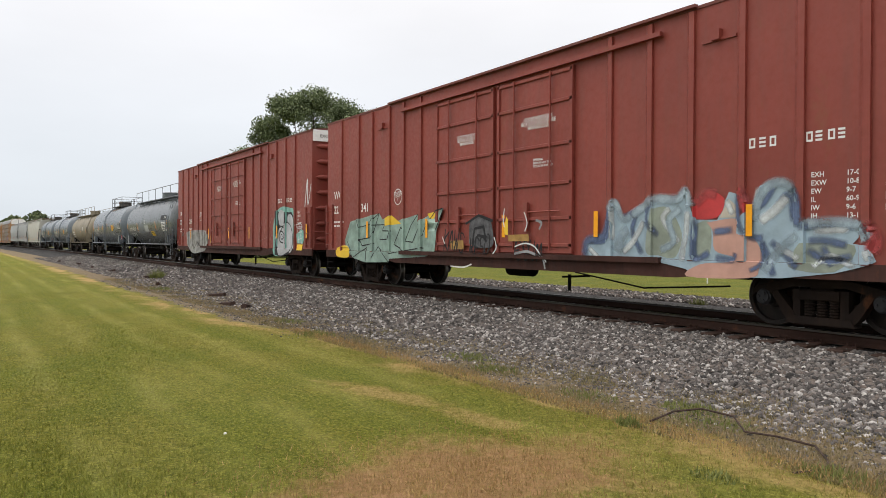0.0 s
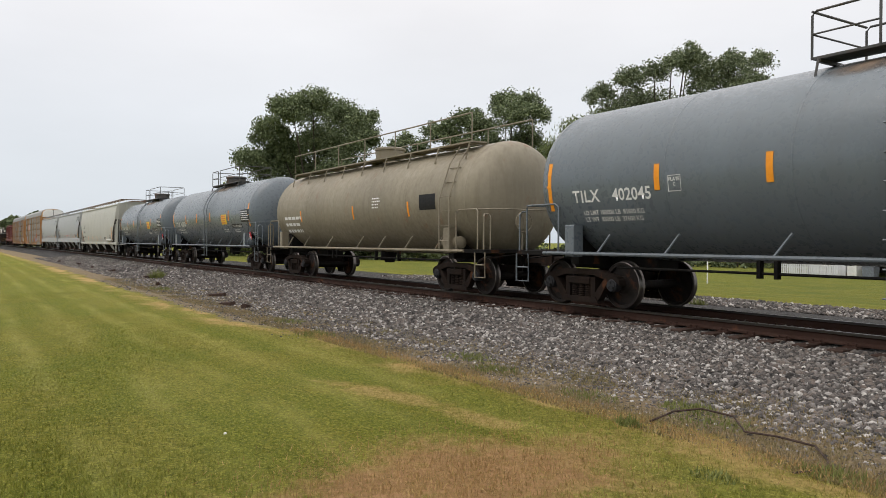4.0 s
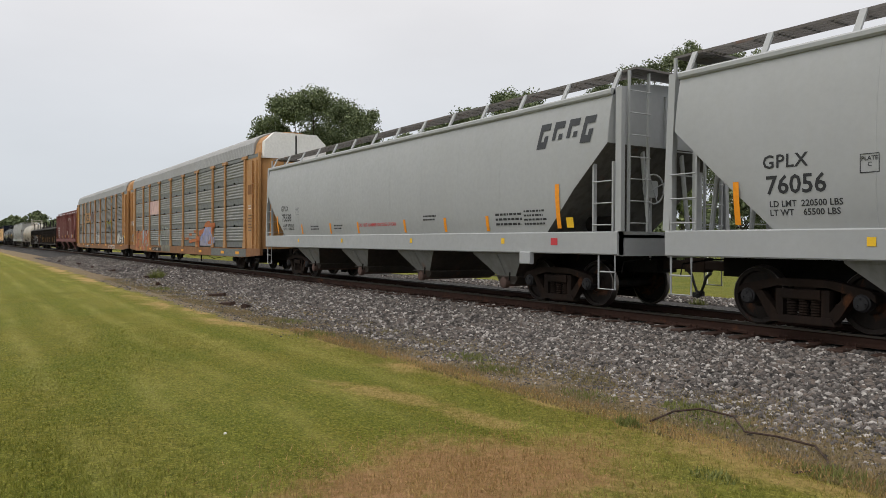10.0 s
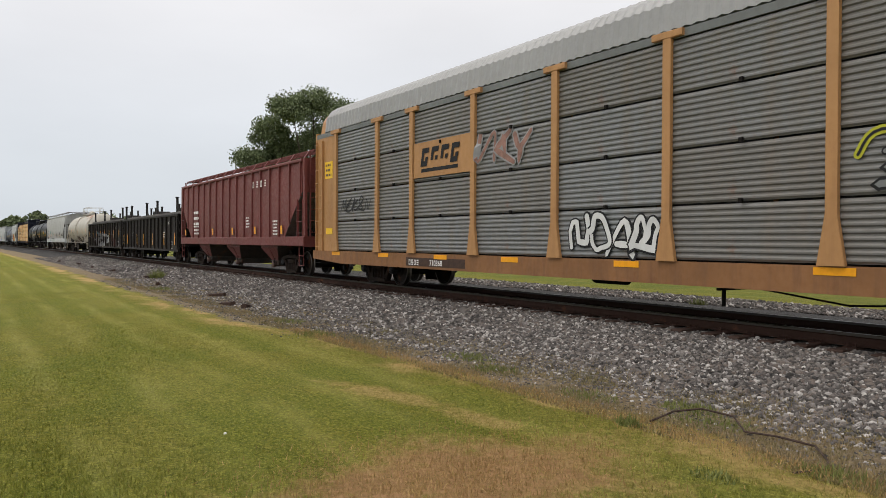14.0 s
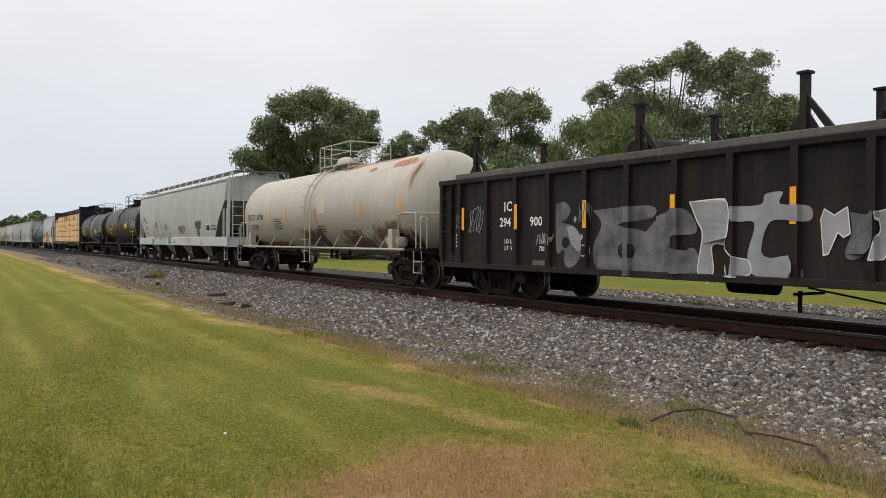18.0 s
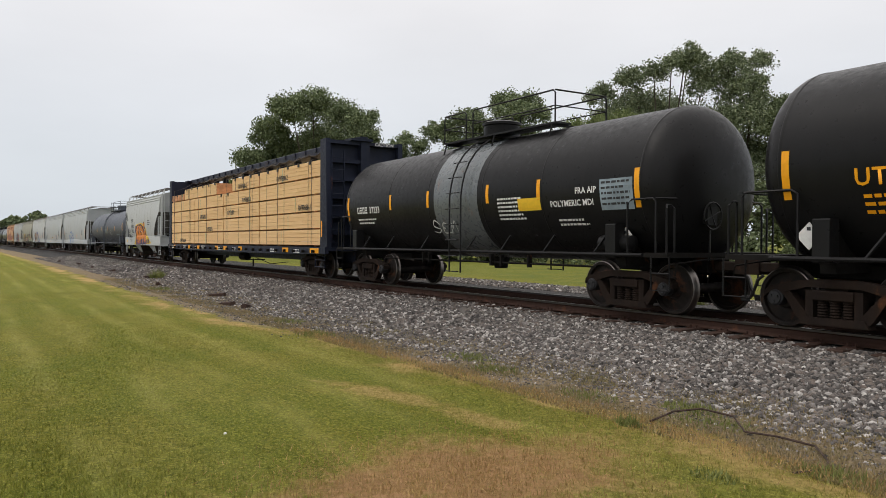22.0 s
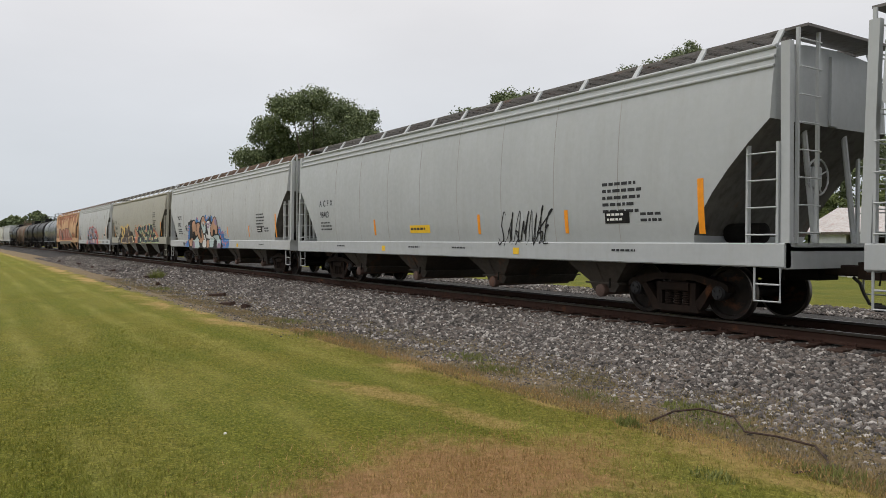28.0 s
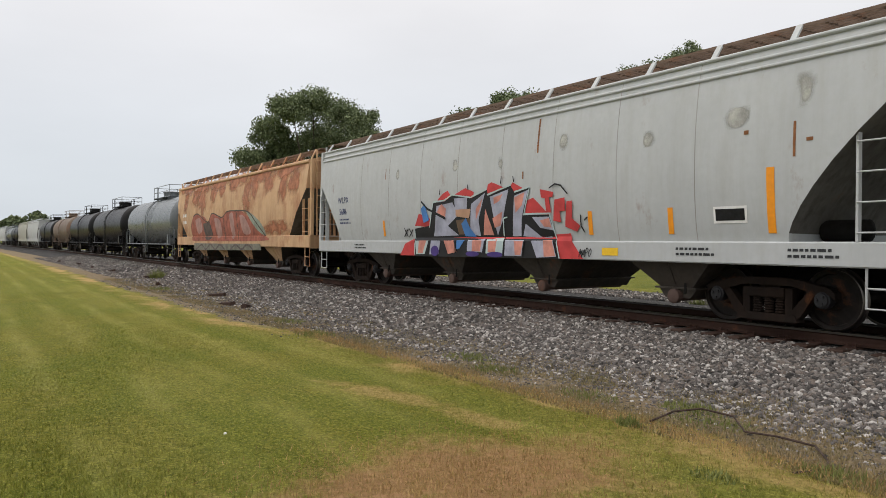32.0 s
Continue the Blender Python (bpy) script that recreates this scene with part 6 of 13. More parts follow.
    reflectors(car, refl[2], refl[0], refl[1], flat_side(-yS - 0.105), M_YEL, 0.10)
    small_print(car, -2.6, 0.86, 1, 0.3, side, M_WHITE, 0.12, 8)
    place_car(car, u)
    return car, side, h


# ---- centre-beam flat wagon with sawn timber ----
M_BEAM = paint("centre_beam_blue_black", (0.012, 0.016, 0.032), 0.5, 0.0, 0.25, (0.03, 0.03, 0.03), 0.25, 0.02, spec=0.15)


def wood_mat():
    m, n, l, b = node_mat("sawn_pine")
    co = n.new("ShaderNodeTexCoord")
    oi = n.new("ShaderNodeObjectInfo")
    geo = n.new("ShaderNodeNewGeometry")
    g1 = noise_of(n, l, co.outputs["Object"], 4, 6, 0.65, (0.25, 6, 14), 0.3, 0.7)
    g2 = noise_of(n, l, co.outputs["Object"], 1.2, 3, 0.5, (0.4, 1, 1), 0.3, 0.7)
    c = mixc(n, l, g1, (0.70, 0.44, 0.19), (0.86, 0.62, 0.33))
    c = mixc(n, l, math2(n, l, "MULTIPLY", g2, 0.4), c, (0.80, 0.52, 0.25))
    c = mixc(n, l, math2(n, l, "MULTIPLY", geo.outputs["Random Per Island"], 0.42), c, (0.58, 0.33, 0.135))
    knot = n.new("ShaderNodeTexVoronoi")
    knot.inputs["Scale"].default_value = 1.7
    mp = n.new("ShaderNodeMapping")
    mp.inputs["Scale"].default_value = (0.7, 1, 2.2)
    l.new(co.outputs["Object"], mp.inputs[0])
    l.new(mp.outputs[0], knot.inputs[0])
    kr = n.new("ShaderNodeMapRange")
    kr.inputs[1].default_value, kr.inputs[2].default_value = 0.075, 0.03
    l.new(knot.outputs["Distance"], kr.inputs[0])
    c = mixc(n, l, math2(n, l, "MULTIPLY", kr.outputs[0], 0.7), c, (0.19, 0.08, 0.03))
    l.new(c, b.inputs["Base Color"])
    b.inputs["Roughness"].default_value = 0.75
    bump_to(n, l, b, g1, 0.15, 0.003)
    return m


M_WOOD = wood_mat()
M_WOODEND = plain("pine_end_grain", (0.50, 0.24, 0.11), 0.8, 0.0, 0.2)
M_WOODRED = plain("reddened_pine", (0.52, 0.26, 0.13), 0.8, 0.0, 0.25, 3)
M_GREENSTRAP = plain("green_plastic_strap", (0.30, 0.52, 0.34), 0.5)
M_STRAP = plain("steel_strap", (0.12, 0.11, 0.10), 0.5, 0.3)
M_PROTECT = plain("black_corner_protector", (0.02, 0.02, 0.022), 0.6)


def lumber_pack(u, xc, length, z, height, y0, y1, rows, seed, dark_end=False):
    """A bundle of boards: every board's edge shows."""
    rnd = random.Random(seed)
    pack = thing("lumber_pack", "strapped bundle of fresh sawn pine boards", "lumber", "timber load of the wagon")
    bh = height / rows
    for r in range(rows):
        g = Geo()
        # boards lie along the wagon; some rows are butted from two lengths
        for y_a, y_b in ((y0, y0 + 0.14), (y0 + 0.145, y1)):
            d = rnd.uniform(-0.006, 0.006)
            e = rnd.uniform(-0.03, 0.03)
            ends = [xc - length / 2 + abs(e), xc + length / 2 + e * 0.3]
            if y_a == y0 and rnd.random() < 0.7:
                ends.insert(1, xc + length * rnd.uniform(-0.35, 0.35))
            for q, (xa, xb) in enumerate(zip(ends, ends[1:])):
                g.box(xa + 0.002, xb - 0.002, y_a + d + 0.004 * q, y_b, z + r * bh + 0.003, z + (r + 1) * bh - 0.003, 0.004)
        part("board", g, M_WOODRED if dark_end else M_WOOD, pack)
    for r in range(rows):
        # reddish end grain, board by board
        for k in range(4):
            ya, yb = y0 + (y1 - y0) * k / 4 + 0.004, y0 + (y1 - y0) * (k + 1) / 4 - 0.004
            if z > 3.4:
                part("board_end", Geo().box(xc + length / 2 - 0.02, xc + length / 2 + 0.014, ya, yb, z + r * bh + 0.006, z + (r + 1) * bh - 0.006), M_WOODRED, pack, "reddish sawn end")
    for fx in (-0.36, -0.05, 0.33):
        x = xc + fx * length
        part("strap", Geo().box(x - 0.008, x + 0.008, y0 - 0.012, y0 - 0.004, z, z + height).box(x - 0.008, x + 0.008, y0 - 0.012, y1, z + height, z + height + 0.004), M_STRAP, pack)
    x = xc + rnd.uniform(-0.3, 0.4) * length
    part("strap", Geo().box(x - 0.01, x + 0.01, y0 - 0.011, y0 - 0.006, z, z + height), M_GREENSTRAP, pack, "green plastic strap")
    for fx in (-0.42, -0.14, 0.14, 0.42):
        part("bearer", Geo().box(xc + fx * length - 0.04, xc + fx * length + 0.04, y0, y1, z - 0.04, z), M_WOODEND, pack)
    place_car(pack, u)
    return pack


def centre_beam(u):
    L = 22.35
    h = L / 2
    car = thing("centre_beam_wagon", "dark blue centre-beam flat wagon carrying sawn timber", "flat wagon")
    part("deck", Geo().box(-h, h, -1.40, 1.40, 0.96, 1.08), M_BEAM, car)
    for s in (-1, 1):
        y0, y1 = sorted((s * 1.38, s * 1.50))
        part("side_sill", Geo().plate_xz([(-h, 1.08), (-h, 0.86), (-6.2, 0.80), (6.2, 0.80), (h, 0.86), (h, 1.08)], y0, y1), M_BEAM, car)
    part("centre_sill", Geo().box(-h + 0.2, h - 0.2, -0.3, 0.3, 0.55, 0.96), M_BEAM, car)
    part("top_chord", Geo().box(-h + 0.3, h - 0.3, -0.34, 0.34, 4.50, 4.78, 0.03), M_BEAM, car)
    for i in range(13):
        x = -h + 1.2 + (L - 2.4) * i / 12
        part("beam_post", Geo().box(x - 0.07, x + 0.07, -0.13, 0.13, 1.08, 4.52), M_BEAM, car)
    for i in range(24):
        x = -h + 0.9 + (L - 1.8) * i / 23
        for s in (-1, 1):
            part("winch", Geo().lathe_y([(s * 1.49, 0.05), (s * 1.60, 0.05), (s * 1.60, 0.02)], x, 0.93, 8), M_UNDER, car)
    for s in (-1, 1):
        # bulkhead end: framed panel with deep horizontal ribs
        x0, x1 = sorted((s * (h - 0.42), s * (h - 0.36)))
        bk = part("bulkhead", Geo().box(x0, x1, -1.38, 1.38, 1.08, 4.66), M_BEAM, car)
        for y in (-1.36, 1.36):
            part("bulkhead_post", Geo().loft([[(s * h, y - 0.08, 1.08), (s * (h - 0.55), y - 0.08, 1.08), (s * (h - 0.55), y + 0.08, 1.08), (s * h, y + 0.08, 1.08)], [(s * (h - 0.1), y - 0.08, 4.68), (s * (h - 0.55), y - 0.08, 4.68), (s * (h - 0.55), y + 0.08, 4.68), (s * (h - 0.1), y + 0.08, 4.68)]]), M_BEAM, bk)
        for z in (1.55, 2.15, 2.75, 3.35, 3.95, 4.58):
            part("bulkhead_rib", Geo().box(min(s * (h - 0.37), s * (h - 0.14)), max(s * (h - 0.37), s * (h - 0.14)), -1.36, 1.36, z - 0.05, z + 0.07, 0.01), M_BEAM, bk)
        part("bulkhead_post", Geo().box(min(s * (h - 0.37), s * (h - 0.08)), max(s * (h - 0.37), s * (h - 0.08)), -0.16, 0.16, 1.08, 4.62), M_BEAM, bk)
        part("bulkhead_cap", Geo().box(min(s * (h - 0.6), s * h), max(s * (h - 0.6), s * h), -0.55, 0.25, 4.66, 4.74).box(min(s * (h - 0.5), s * (h - 0.1)), max(s * (h - 0.5), s * (h - 0.1)), -0.2, 0.1, 4.74, 4.82), M_BEAM, bk)
        end_ladder(car, s * (h - 0.08), -1.25, 0.45, 1.1, 4.3, M_BEAM)
        step_iron(car, s * (h - 0.5), -1.46, 0.88, 0.42, 0.8, M_BEAM)
        bogie(car, u, s * 9.1)
        part("draft_sill", Geo().box(min(s * (h - 2), s * (h + 0.3)), max(s * (h - 2), s * (h + 0.3)), -0.28, 0.28, 0.66, 0.96), M_UNDER, car)
    end_lettering(car, "736806", h - 0.075, -0.12, 3.45, 0.20, M_WHITE)
    end_lettering(car, "CAUTION", h - 0.075, 0.35, 4.53, 0.16, M_WHITE)
    brake_wheel(car, h - 0.1, 0.1, 2.1, M_BEAM)
    couplers(car, u, 11.6)
    brake_gear(car, (-1.2, 1.6, 5.5), 0.5)
    side = flat_side(-1.5)
    for x, w in ((-9.6, 0.42), (-6.36, 0.45), (-4.58, 0.48), (-1.34, 0.47), (-h + 11.2, 0.5), (-h + 13.4, 0.5), (h - 3.6, 0.6), (h - 0.9, 0.75)):
        decal(car, "reflector", x - w / 2, x + w / 2, 0.87, 1.04, side, M_YEL, off=0.006)
    initials(car, 4, -7.6, 0.87, 0.22, side, M_WHITE, 0.25)
    lettering(car, "736", -6.13, 0.87, 0.2, side, M_WHITE)
    lettering(car, "806", -5.28, 0.87, 0.2, side, M_WHITE)
    lettering(car, "LD LMT  224600\nLT WT    61400", -4.04, 0.98, 0.10, side, M_WHITE, line=0.9)
    for i, x in enumerate((-h + 0.9, -h + 10.3, -h + 9.9, -h + 12.3, h - 5.2, h - 2.8)):
        small_print(car, x, 0.95, 2, 0.6, side, M_WHITE, 0.05, i)
    decal(car, "reflector", h - 0.34, h - 0.24, 1.42, 1.95, flat_side(-1.50), M_YEL, off=0.006)
    # load: five tiers, the rear stack lower
    packs = {}
    seed = 1
    y0, y1 = -1.44, -0.16
    tier = 0.582
    runs = ((-h + 0.65, 5.0), (-h + 5.7, 5.0), (-h + 10.75, 4.9), (-h + 15.7, 6.12))
    for ti in range(5):
        for ri, (xa, ln) in enumerate(runs):
            rows, tall = 4, tier - 0.05
            if ti == 4 and ri == 0:
                xa, ln, rows, tall = -10.45, 2.75, 2, tier * 0.55
            if ti == 4 and ri == 1:
                xa, ln = -7.62, 6.05
            if ti == 4 and ri == 2:
                xa, ln = 0.86, 3.62
            for s in (-1, 1):
                a, b = (y0, y1) if s < 0 else (-y1, -y0)
                packs[ti, ri, s] = lumber_pack(u, xa + ln / 2, ln - 0.03, 1.14 + ti * tier, tall, a, b, rows, seed, ti == 4 and ri == 0)
                seed += 1
    for i in range(7):
        x = -h + 1.6 + (L - 2.6) * i / 6
        part("tie_down_cable", Geo().tube([(x, -0.34, 4.6), (x - 0.18, -1.0, 4.2), (x - 0.25, -1.46, 4.04), (x - 0.25, -1.47, 1.0)], 0.008, 5), M_STRAP, car)
    # black corner protectors and slack cable bundles along the top chord
    for i in range(19):
        x = -h + 2.0 + (L - 3.4) * i / 18
        zt = 3.41 if -1.6 < x < 0.85 else (4.0 if x > -7.6 else 3.78)
        part("corner_protector", Geo().prism([(-1.47, zt - 0.10), (-1.45, zt - 0.10), (-1.45, zt + 0.005), (-1.30, zt + 0.005), (-1.30, zt + 0.03), (-1.47, zt + 0.03)], x - 0.07, x + 0.07), M_PROTECT, car)
        sag = 0.02 + 0.03 * ((i * 7) % 5) / 4
        part("slack_cable", Geo().tube([(x - 0.55, -0.36, 4.56), (x - 0.3, -0.38, 4.53 - sag), (x, -0.38, 4.50 - sag), (x + 0.3, -0.38, 4.53 - sag), (x + 0.55, -0.36, 4.56)], 0.025, 5), M_PROTECT, car)
        part("chord_winch", Geo().box(x - 0.07, x + 0.07, -0.39, -0.33, 4.60, 4.76, 0.02), M_BEAM, car)
    place_car(car, u)
    ws = flat_side(-1.452)
    return car, ws, h, packs
# ---- the train, from the front ----
P_GREYBLUE = paint("tank_grey_blue", (0.125, 0.15, 0.17), 0.30, 0.0, 0.10, (0.10, 0.10, 0.10), 0.22, 0.0, 1, low_grime=0.25)
P_GREYDK = paint("tank_grey_dark", (0.118, 0.134, 0.142), 0.30, 0.0, 0.12, (0.09, 0.085, 0.08), 0.3, 0.03, 2, low_grime=0.3)
P_TAN = paint("tank_tan", (0.224, 0.196, 0.14), 0.55, 0.0, 0.18, (0.13, 0.10, 0.06), 0.45, 0.12, 3, low_grime=0.5)
P_CREAM = paint("hopper_cream", (0.45, 0.45, 0.40), 0.5, 0.0, 0.06, (0.34, 0.31, 0.25), 0.25, 0.0, 4)
P_GATX = paint("hopper_pale_grey", (0.36, 0.378, 0.385), 0.5, 0.0, 0.05, (0.34, 0.34, 0.32), 0.2, 0.0, 5)
P_ORANGE = paint("carrier_orange", (0.43, 0.225, 0.085), 0.6, 0.0, 0.12, (0.25, 0.12, 0.05), 0.4, 0.08, 6)
P_ORSILL = paint("carrier_sill_orange", (0.25, 0.115, 0.042), 0.7, 0.0, 0.2, (0.12, 0.06, 0.035), 0.6, 0.25, 36, 1.0, (0.15, 0.055, 0.025))
P_GALV2 = paint("galvanised_panel_bright", (0.19, 0.195, 0.193), 0.5, 0.35, 0.15, (0.20, 0.16, 0.12), 0.45, 0.03, 8, vary=0.22)
P_ROOF = paint("galvanised_roof", (0.30, 0.305, 0.30), 0.45, 0.3, 0.08, (0.35, 0.34, 0.32), 0.2, 0.0, 9)
P_BNSF = paint("hopper_red", (0.15, 0.034, 0.03), 0.6, 0.0, 0.15, (0.10, 0.05, 0.04), 0.35, 0.05, 10)
P_TCREAM = paint("tank_cream", (0.42, 0.40, 0.345), 0.5, 0.0, 0.08, (0.26, 0.21, 0.15), 0.35, 0.05, 11, 0.8, (0.42, 0.21, 0.10), low_grime=0.8)
P_GREYWH = paint("hopper_grey_white", (0.39, 0.40, 0.392), 0.6, 0.0, 0.12, (0.24, 0.235, 0.215), 0.5, 0.0, 12)
P_BLACKT = paint("tank_black", (0.0085, 0.0085, 0.009), 0.36, 0.0, 0.2, (0.022, 0.02, 0.019), 0.2, 0.0, 13, spec=0.14)
P_SHPX = paint("hopper_white", (0.455, 0.475, 0.475), 0.5, 0.0, 0.05, (0.36, 0.355, 0.335), 0.22, 0.0, 14)
P_SLATE = paint("tank_slate_blue", (0.059, 0.07, 0.091), 0.5, 0.0, 0.15, (0.07, 0.07, 0.07), 0.3, 0.04, 15)
P_ACF = paint("hopper_acf_grey", (0.41, 0.435, 0.445), 0.5, 0.0, 0.05, (0.32, 0.32, 0.305), 0.28, 0.0, 16)
P_ACF2 = paint("hopper_pale_weathered", (0.46, 0.48, 0.485), 0.55, 0.0, 0.07, (0.33, 0.32, 0.29), 0.32, 0.03, 17)
P_TILXH = paint("hopper_beige", (0.345, 0.338, 0.285), 0.55, 0.0, 0.06, (0.30, 0.26, 0.20), 0.3, 0.0, 18)
P_RUSTH = paint("hopper_faded_orange", (0.58, 0.37, 0.205), 0.65, 0.0, 0.15, (0.30, 0.15, 0.07), 0.5, 0.6, 19, 0.6, (0.34, 0.14, 0.06))
P_RUSTT = paint("tank_rusty_brown", (0.14, 0.10, 0.07), 0.6, 0.0, 0.2, (0.10, 0.07, 0.05), 0.4, 0.4, 20)
P_PLAT = paint("platform_grimy_steel", (0.06, 0.062, 0.062), 0.6, 0.1, 0.25, (0.10, 0.06, 0.04), 0.5, 0.2, 47)
P_SEAMDK = paint("weld_seam_grime", (0.17, 0.165, 0.15), 0.6, 0.0, 0.35, (0.12, 0.11, 0.10), 0.5, 0.0, 51)
P_SEAM = paint("weld_seam_dirt", (0.32, 0.315, 0.30), 0.6, 0.0, 0.25, (0.2, 0.15, 0.1), 0.5, 0.0, 46)
P_BAYDUST = paint("bay_dusty_taupe", (0.16, 0.14, 0.115), 0.65, 0.0, 0.18, (0.07, 0.055, 0.045), 0.6, 0.05, 52)
P_BAYGREY = paint("bay_grey", (0.22, 0.225, 0.215), 0.6, 0.0, 0.15, (0.10, 0.085, 0.07), 0.5, 0.05, 45)
M_CAPW = plain("outlet_cap_white", (0.52, 0.49, 0.43), 0.7, 0.0, 0.3, 6)
M_PIPE = paint("outlet_pipe_rust", (0.11, 0.068, 0.055), 0.8, 0.0, 0.25, (0.08, 0.05, 0.04), 0.4, 0.2, 44)
# streaked grey with the shade of the end cut-away put into its colour
M_SLOPE = paint("slope_sheet_shaded", (0.115, 0.11, 0.10), 0.75, 0.0, 0.2, (0.04, 0.033, 0.028), 0.7, 0.05, 50, spec=0.2)
# grimy steel, darkened further to carry the shade below the wagon
M_BAYDK = paint("bay_grimy_shaded", (0.050, 0.041, 0.034), 0.75, 0.0, 0.2, (0.08, 0.06, 0.045), 0.5, 0.15, 21)
M_WALKDK = paint("weathered_grating", (0.14, 0.133, 0.128), 0.7, 0.2, 0.2, (0.12, 0.09, 0.07), 0.4, 0.15, 22)
M_WALKRUST = paint("rusty_grating", (0.15, 0.10, 0.072), 0.8, 0.1, 0.2, (0.12, 0.07, 0.04), 0.4, 0.4, 23)

P_GALVDK = paint("galvanised_dull", (0.165, 0.178, 0.174), 0.55, 0.3, 0.15, (0.10, 0.09, 0.08), 0.3, 0.0, 26)


def perforated_mat():
    """Galvanised sheet with rows of small punched holes."""
    m, n, l, b = node_mat("perforated_panel")
    co = n.new("ShaderNodeTexCoord")
    vec = co.outputs["Object"]
    sp = n.new("ShaderNodeSeparateXYZ")
    l.new(vec, sp.inputs[0])
    fx = math2(n, l, "PINGPONG", sp.outputs[0], 0.068)
    fz = math2(n, l, "PINGPONG", sp.outputs[2], 0.026)
    hole = math2(n, l, "MULTIPLY", math2(n, l, "LESS_THAN", fx, 0.009), math2(n, l, "LESS_THAN", fz, 0.012))
    seg = math2(n, l, "GREATER_THAN", math2(n, l, "PINGPONG", sp.outputs[0], 0.61), 0.09)
    big = noise_of(n, l, vec, 1.4, 4, 0.6, (1, 1, 2))
    streak = noise_of(n, l, vec, 5, 5, 0.6, (0.3, 1, 1))
    c = mixc(n, l, big, (0.20, 0.212, 0.207), (0.29, 0.302, 0.29))
    c = mixc(n, l, math2(n, l, "MULTIPLY", streak, 0.3), c, (0.16, 0.15, 0.13))
    c = mixc(n, l, math2(n, l, "MULTIPLY", math2(n, l, "MULTIPLY", hole, seg), 0.9), c, (0.012, 0.012, 0.012))
    l.new(c, b.inputs["Base Color"])
    b.inputs["Metallic"].default_value = 0.3
    b.inputs["Roughness"].default_value = 0.5
    return m


P_PERF = perforated_mat()

A = boxcar(233.5, "22", "341")
B = boxcar(213.25, "22", "269")
T2 = tank_car(195.45, "dark grey tank wagon with a long top platform", P_GREYDK, r=1.50, zc=2.45, L=14.5, tc=5.55, half=7.65, platform="long")
T3 = tank_car(179.5, "grey-blue pressure tank wagon with orange reflectors", P_GREYBLUE, top_m=P_PLAT)
T4 = tank_car(163.4, "tan grimy tank wagon with a long top platform", P_TAN, r=1.42, zc=2.36, L=13.9, tc=5.45, half=7.85, platform="long")
T5 = tank_car(147.35, "grey-blue pressure tank wagon with orange reflectors", P_GREYBLUE, top_m=P_PLAT)
T6 = tank_car(130.9, "grey-blue pressure tank wagon with orange reflectors", P_GREYBLUE, top_m=P_PLAT)
H7 = hopper_car(112.75, "cream curved-side covered hopper wagon", P_CREAM, L=19.3, half=10.0, zs0=0.94, zs1=1.12, zeave=4.06, ztop=4.30, ymax=1.62, cut=1.9, zend=2.9, walk_m=M_WALKRUST, bay_m=P_CREAM, tc=7.6, seam_m=P_SEAM)
H8 = hopper_car(92.6, "pale grey covered hopper wagon with a large owner's mark", P_GATX, L=18.7, half=9.85, tc=7.2, walk_m=M_WALKDK, bay_m=P_BAYGREY)
H9 = hopper_car(72.8, "pale grey covered hopper wagon with a large owner's mark", P_GATX, L=18.7, half=9.85, tc=7.2, walk_m=M_WALKDK, bay_m=P_BAYGREY)
R10 = auto_rack(48.87, "orange auto carrier with grey perforated side panels", P_PERF, P_ORANGE, P_ROOF, True, P_GALVDK)
R11 = auto_rack(20.5, "orange auto carrier with galvanised corrugated side panels", P_GALV2, P_ORANGE, P_ROOF, False)
H12 = hopper_car(-2.8, "dark red ribbed covered hopper wagon", P_BNSF, L=17.4, half=9.05, zs0=1.10, zs1=1.44, zeave=4.15, ztop=4.32, ymax=1.5, ybot=1.48, ytop=1.46, ribs=17, tc=6.4, bays=3, cut=1.7, zend=3.0, bay_m=P_BNSF, walk_m=P_BNSF)
G13 = gondola(-20.6, "black gondola with upright stakes and coil racks", "294", "908")
G14 = gondola(-37.95, "black gondola with stakes and silver graffiti", "294", "900", 16.6, refl=(1.55, 2.08, (-7.2, -5.2, -3.1, -1.0, 1.15, 3.25, 5.4, 7.65)))
T15 = tank_car(-54.9, "cream tank wagon streaked with rust and dirt", P_TCREAM, r=1.50, zc=2.34, L=14.7, tc=6.2, half=8.3, dome="manway", plat=(-0.6, 1.9))
H16 = hopper_car(-73.9, "grey-white covered hopper wagon with outlined graffiti", P_GREYWH, L=19.6, half=10.2, zs0=1.02, zs1=1.46, zeave=4.10, tc=7.4, bays=4, walk_m=M_WALKDK, bay_m=P_BAYDUST, seam_m=P_SEAMDK, sill_m=P_SHPX)
T17 = tank_car(-91.7, "glossy black tank wagon with yellow lettering", P_BLACKT, r=1.50, zc=2.42, L=13.4, tc=5.5, half=7.6)
T18 = tank_car(-106.45, "black tank wagon with a grey band", P_BLACKT, r=1.46, zc=2.36, L=13.2, tc=5.3, half=7.25, band=(-0.9, 1.0, P_GREYDK))
C19 = centre_beam(-125.22)
H20 = hopper_car(-143.85, "short white two-bay covered hopper wagon", P_SHPX, L=11.2, half=6.3, zs0=0.96, zs1=1.52, zeave=4.05, ztop=4.28, tc=3.9, bays=2, cut=1.9, zend=3.0, rolled=True, walk_m=M_WALKDK, bay_m=P_SHPX, seam_m=P_SEAM)
T21 = tank_car(-159.1, "slate-blue tank wagon, dull and unmarked", P_SLATE, r=1.42, zc=2.28, L=16.4, tc=6.6, half=8.95)
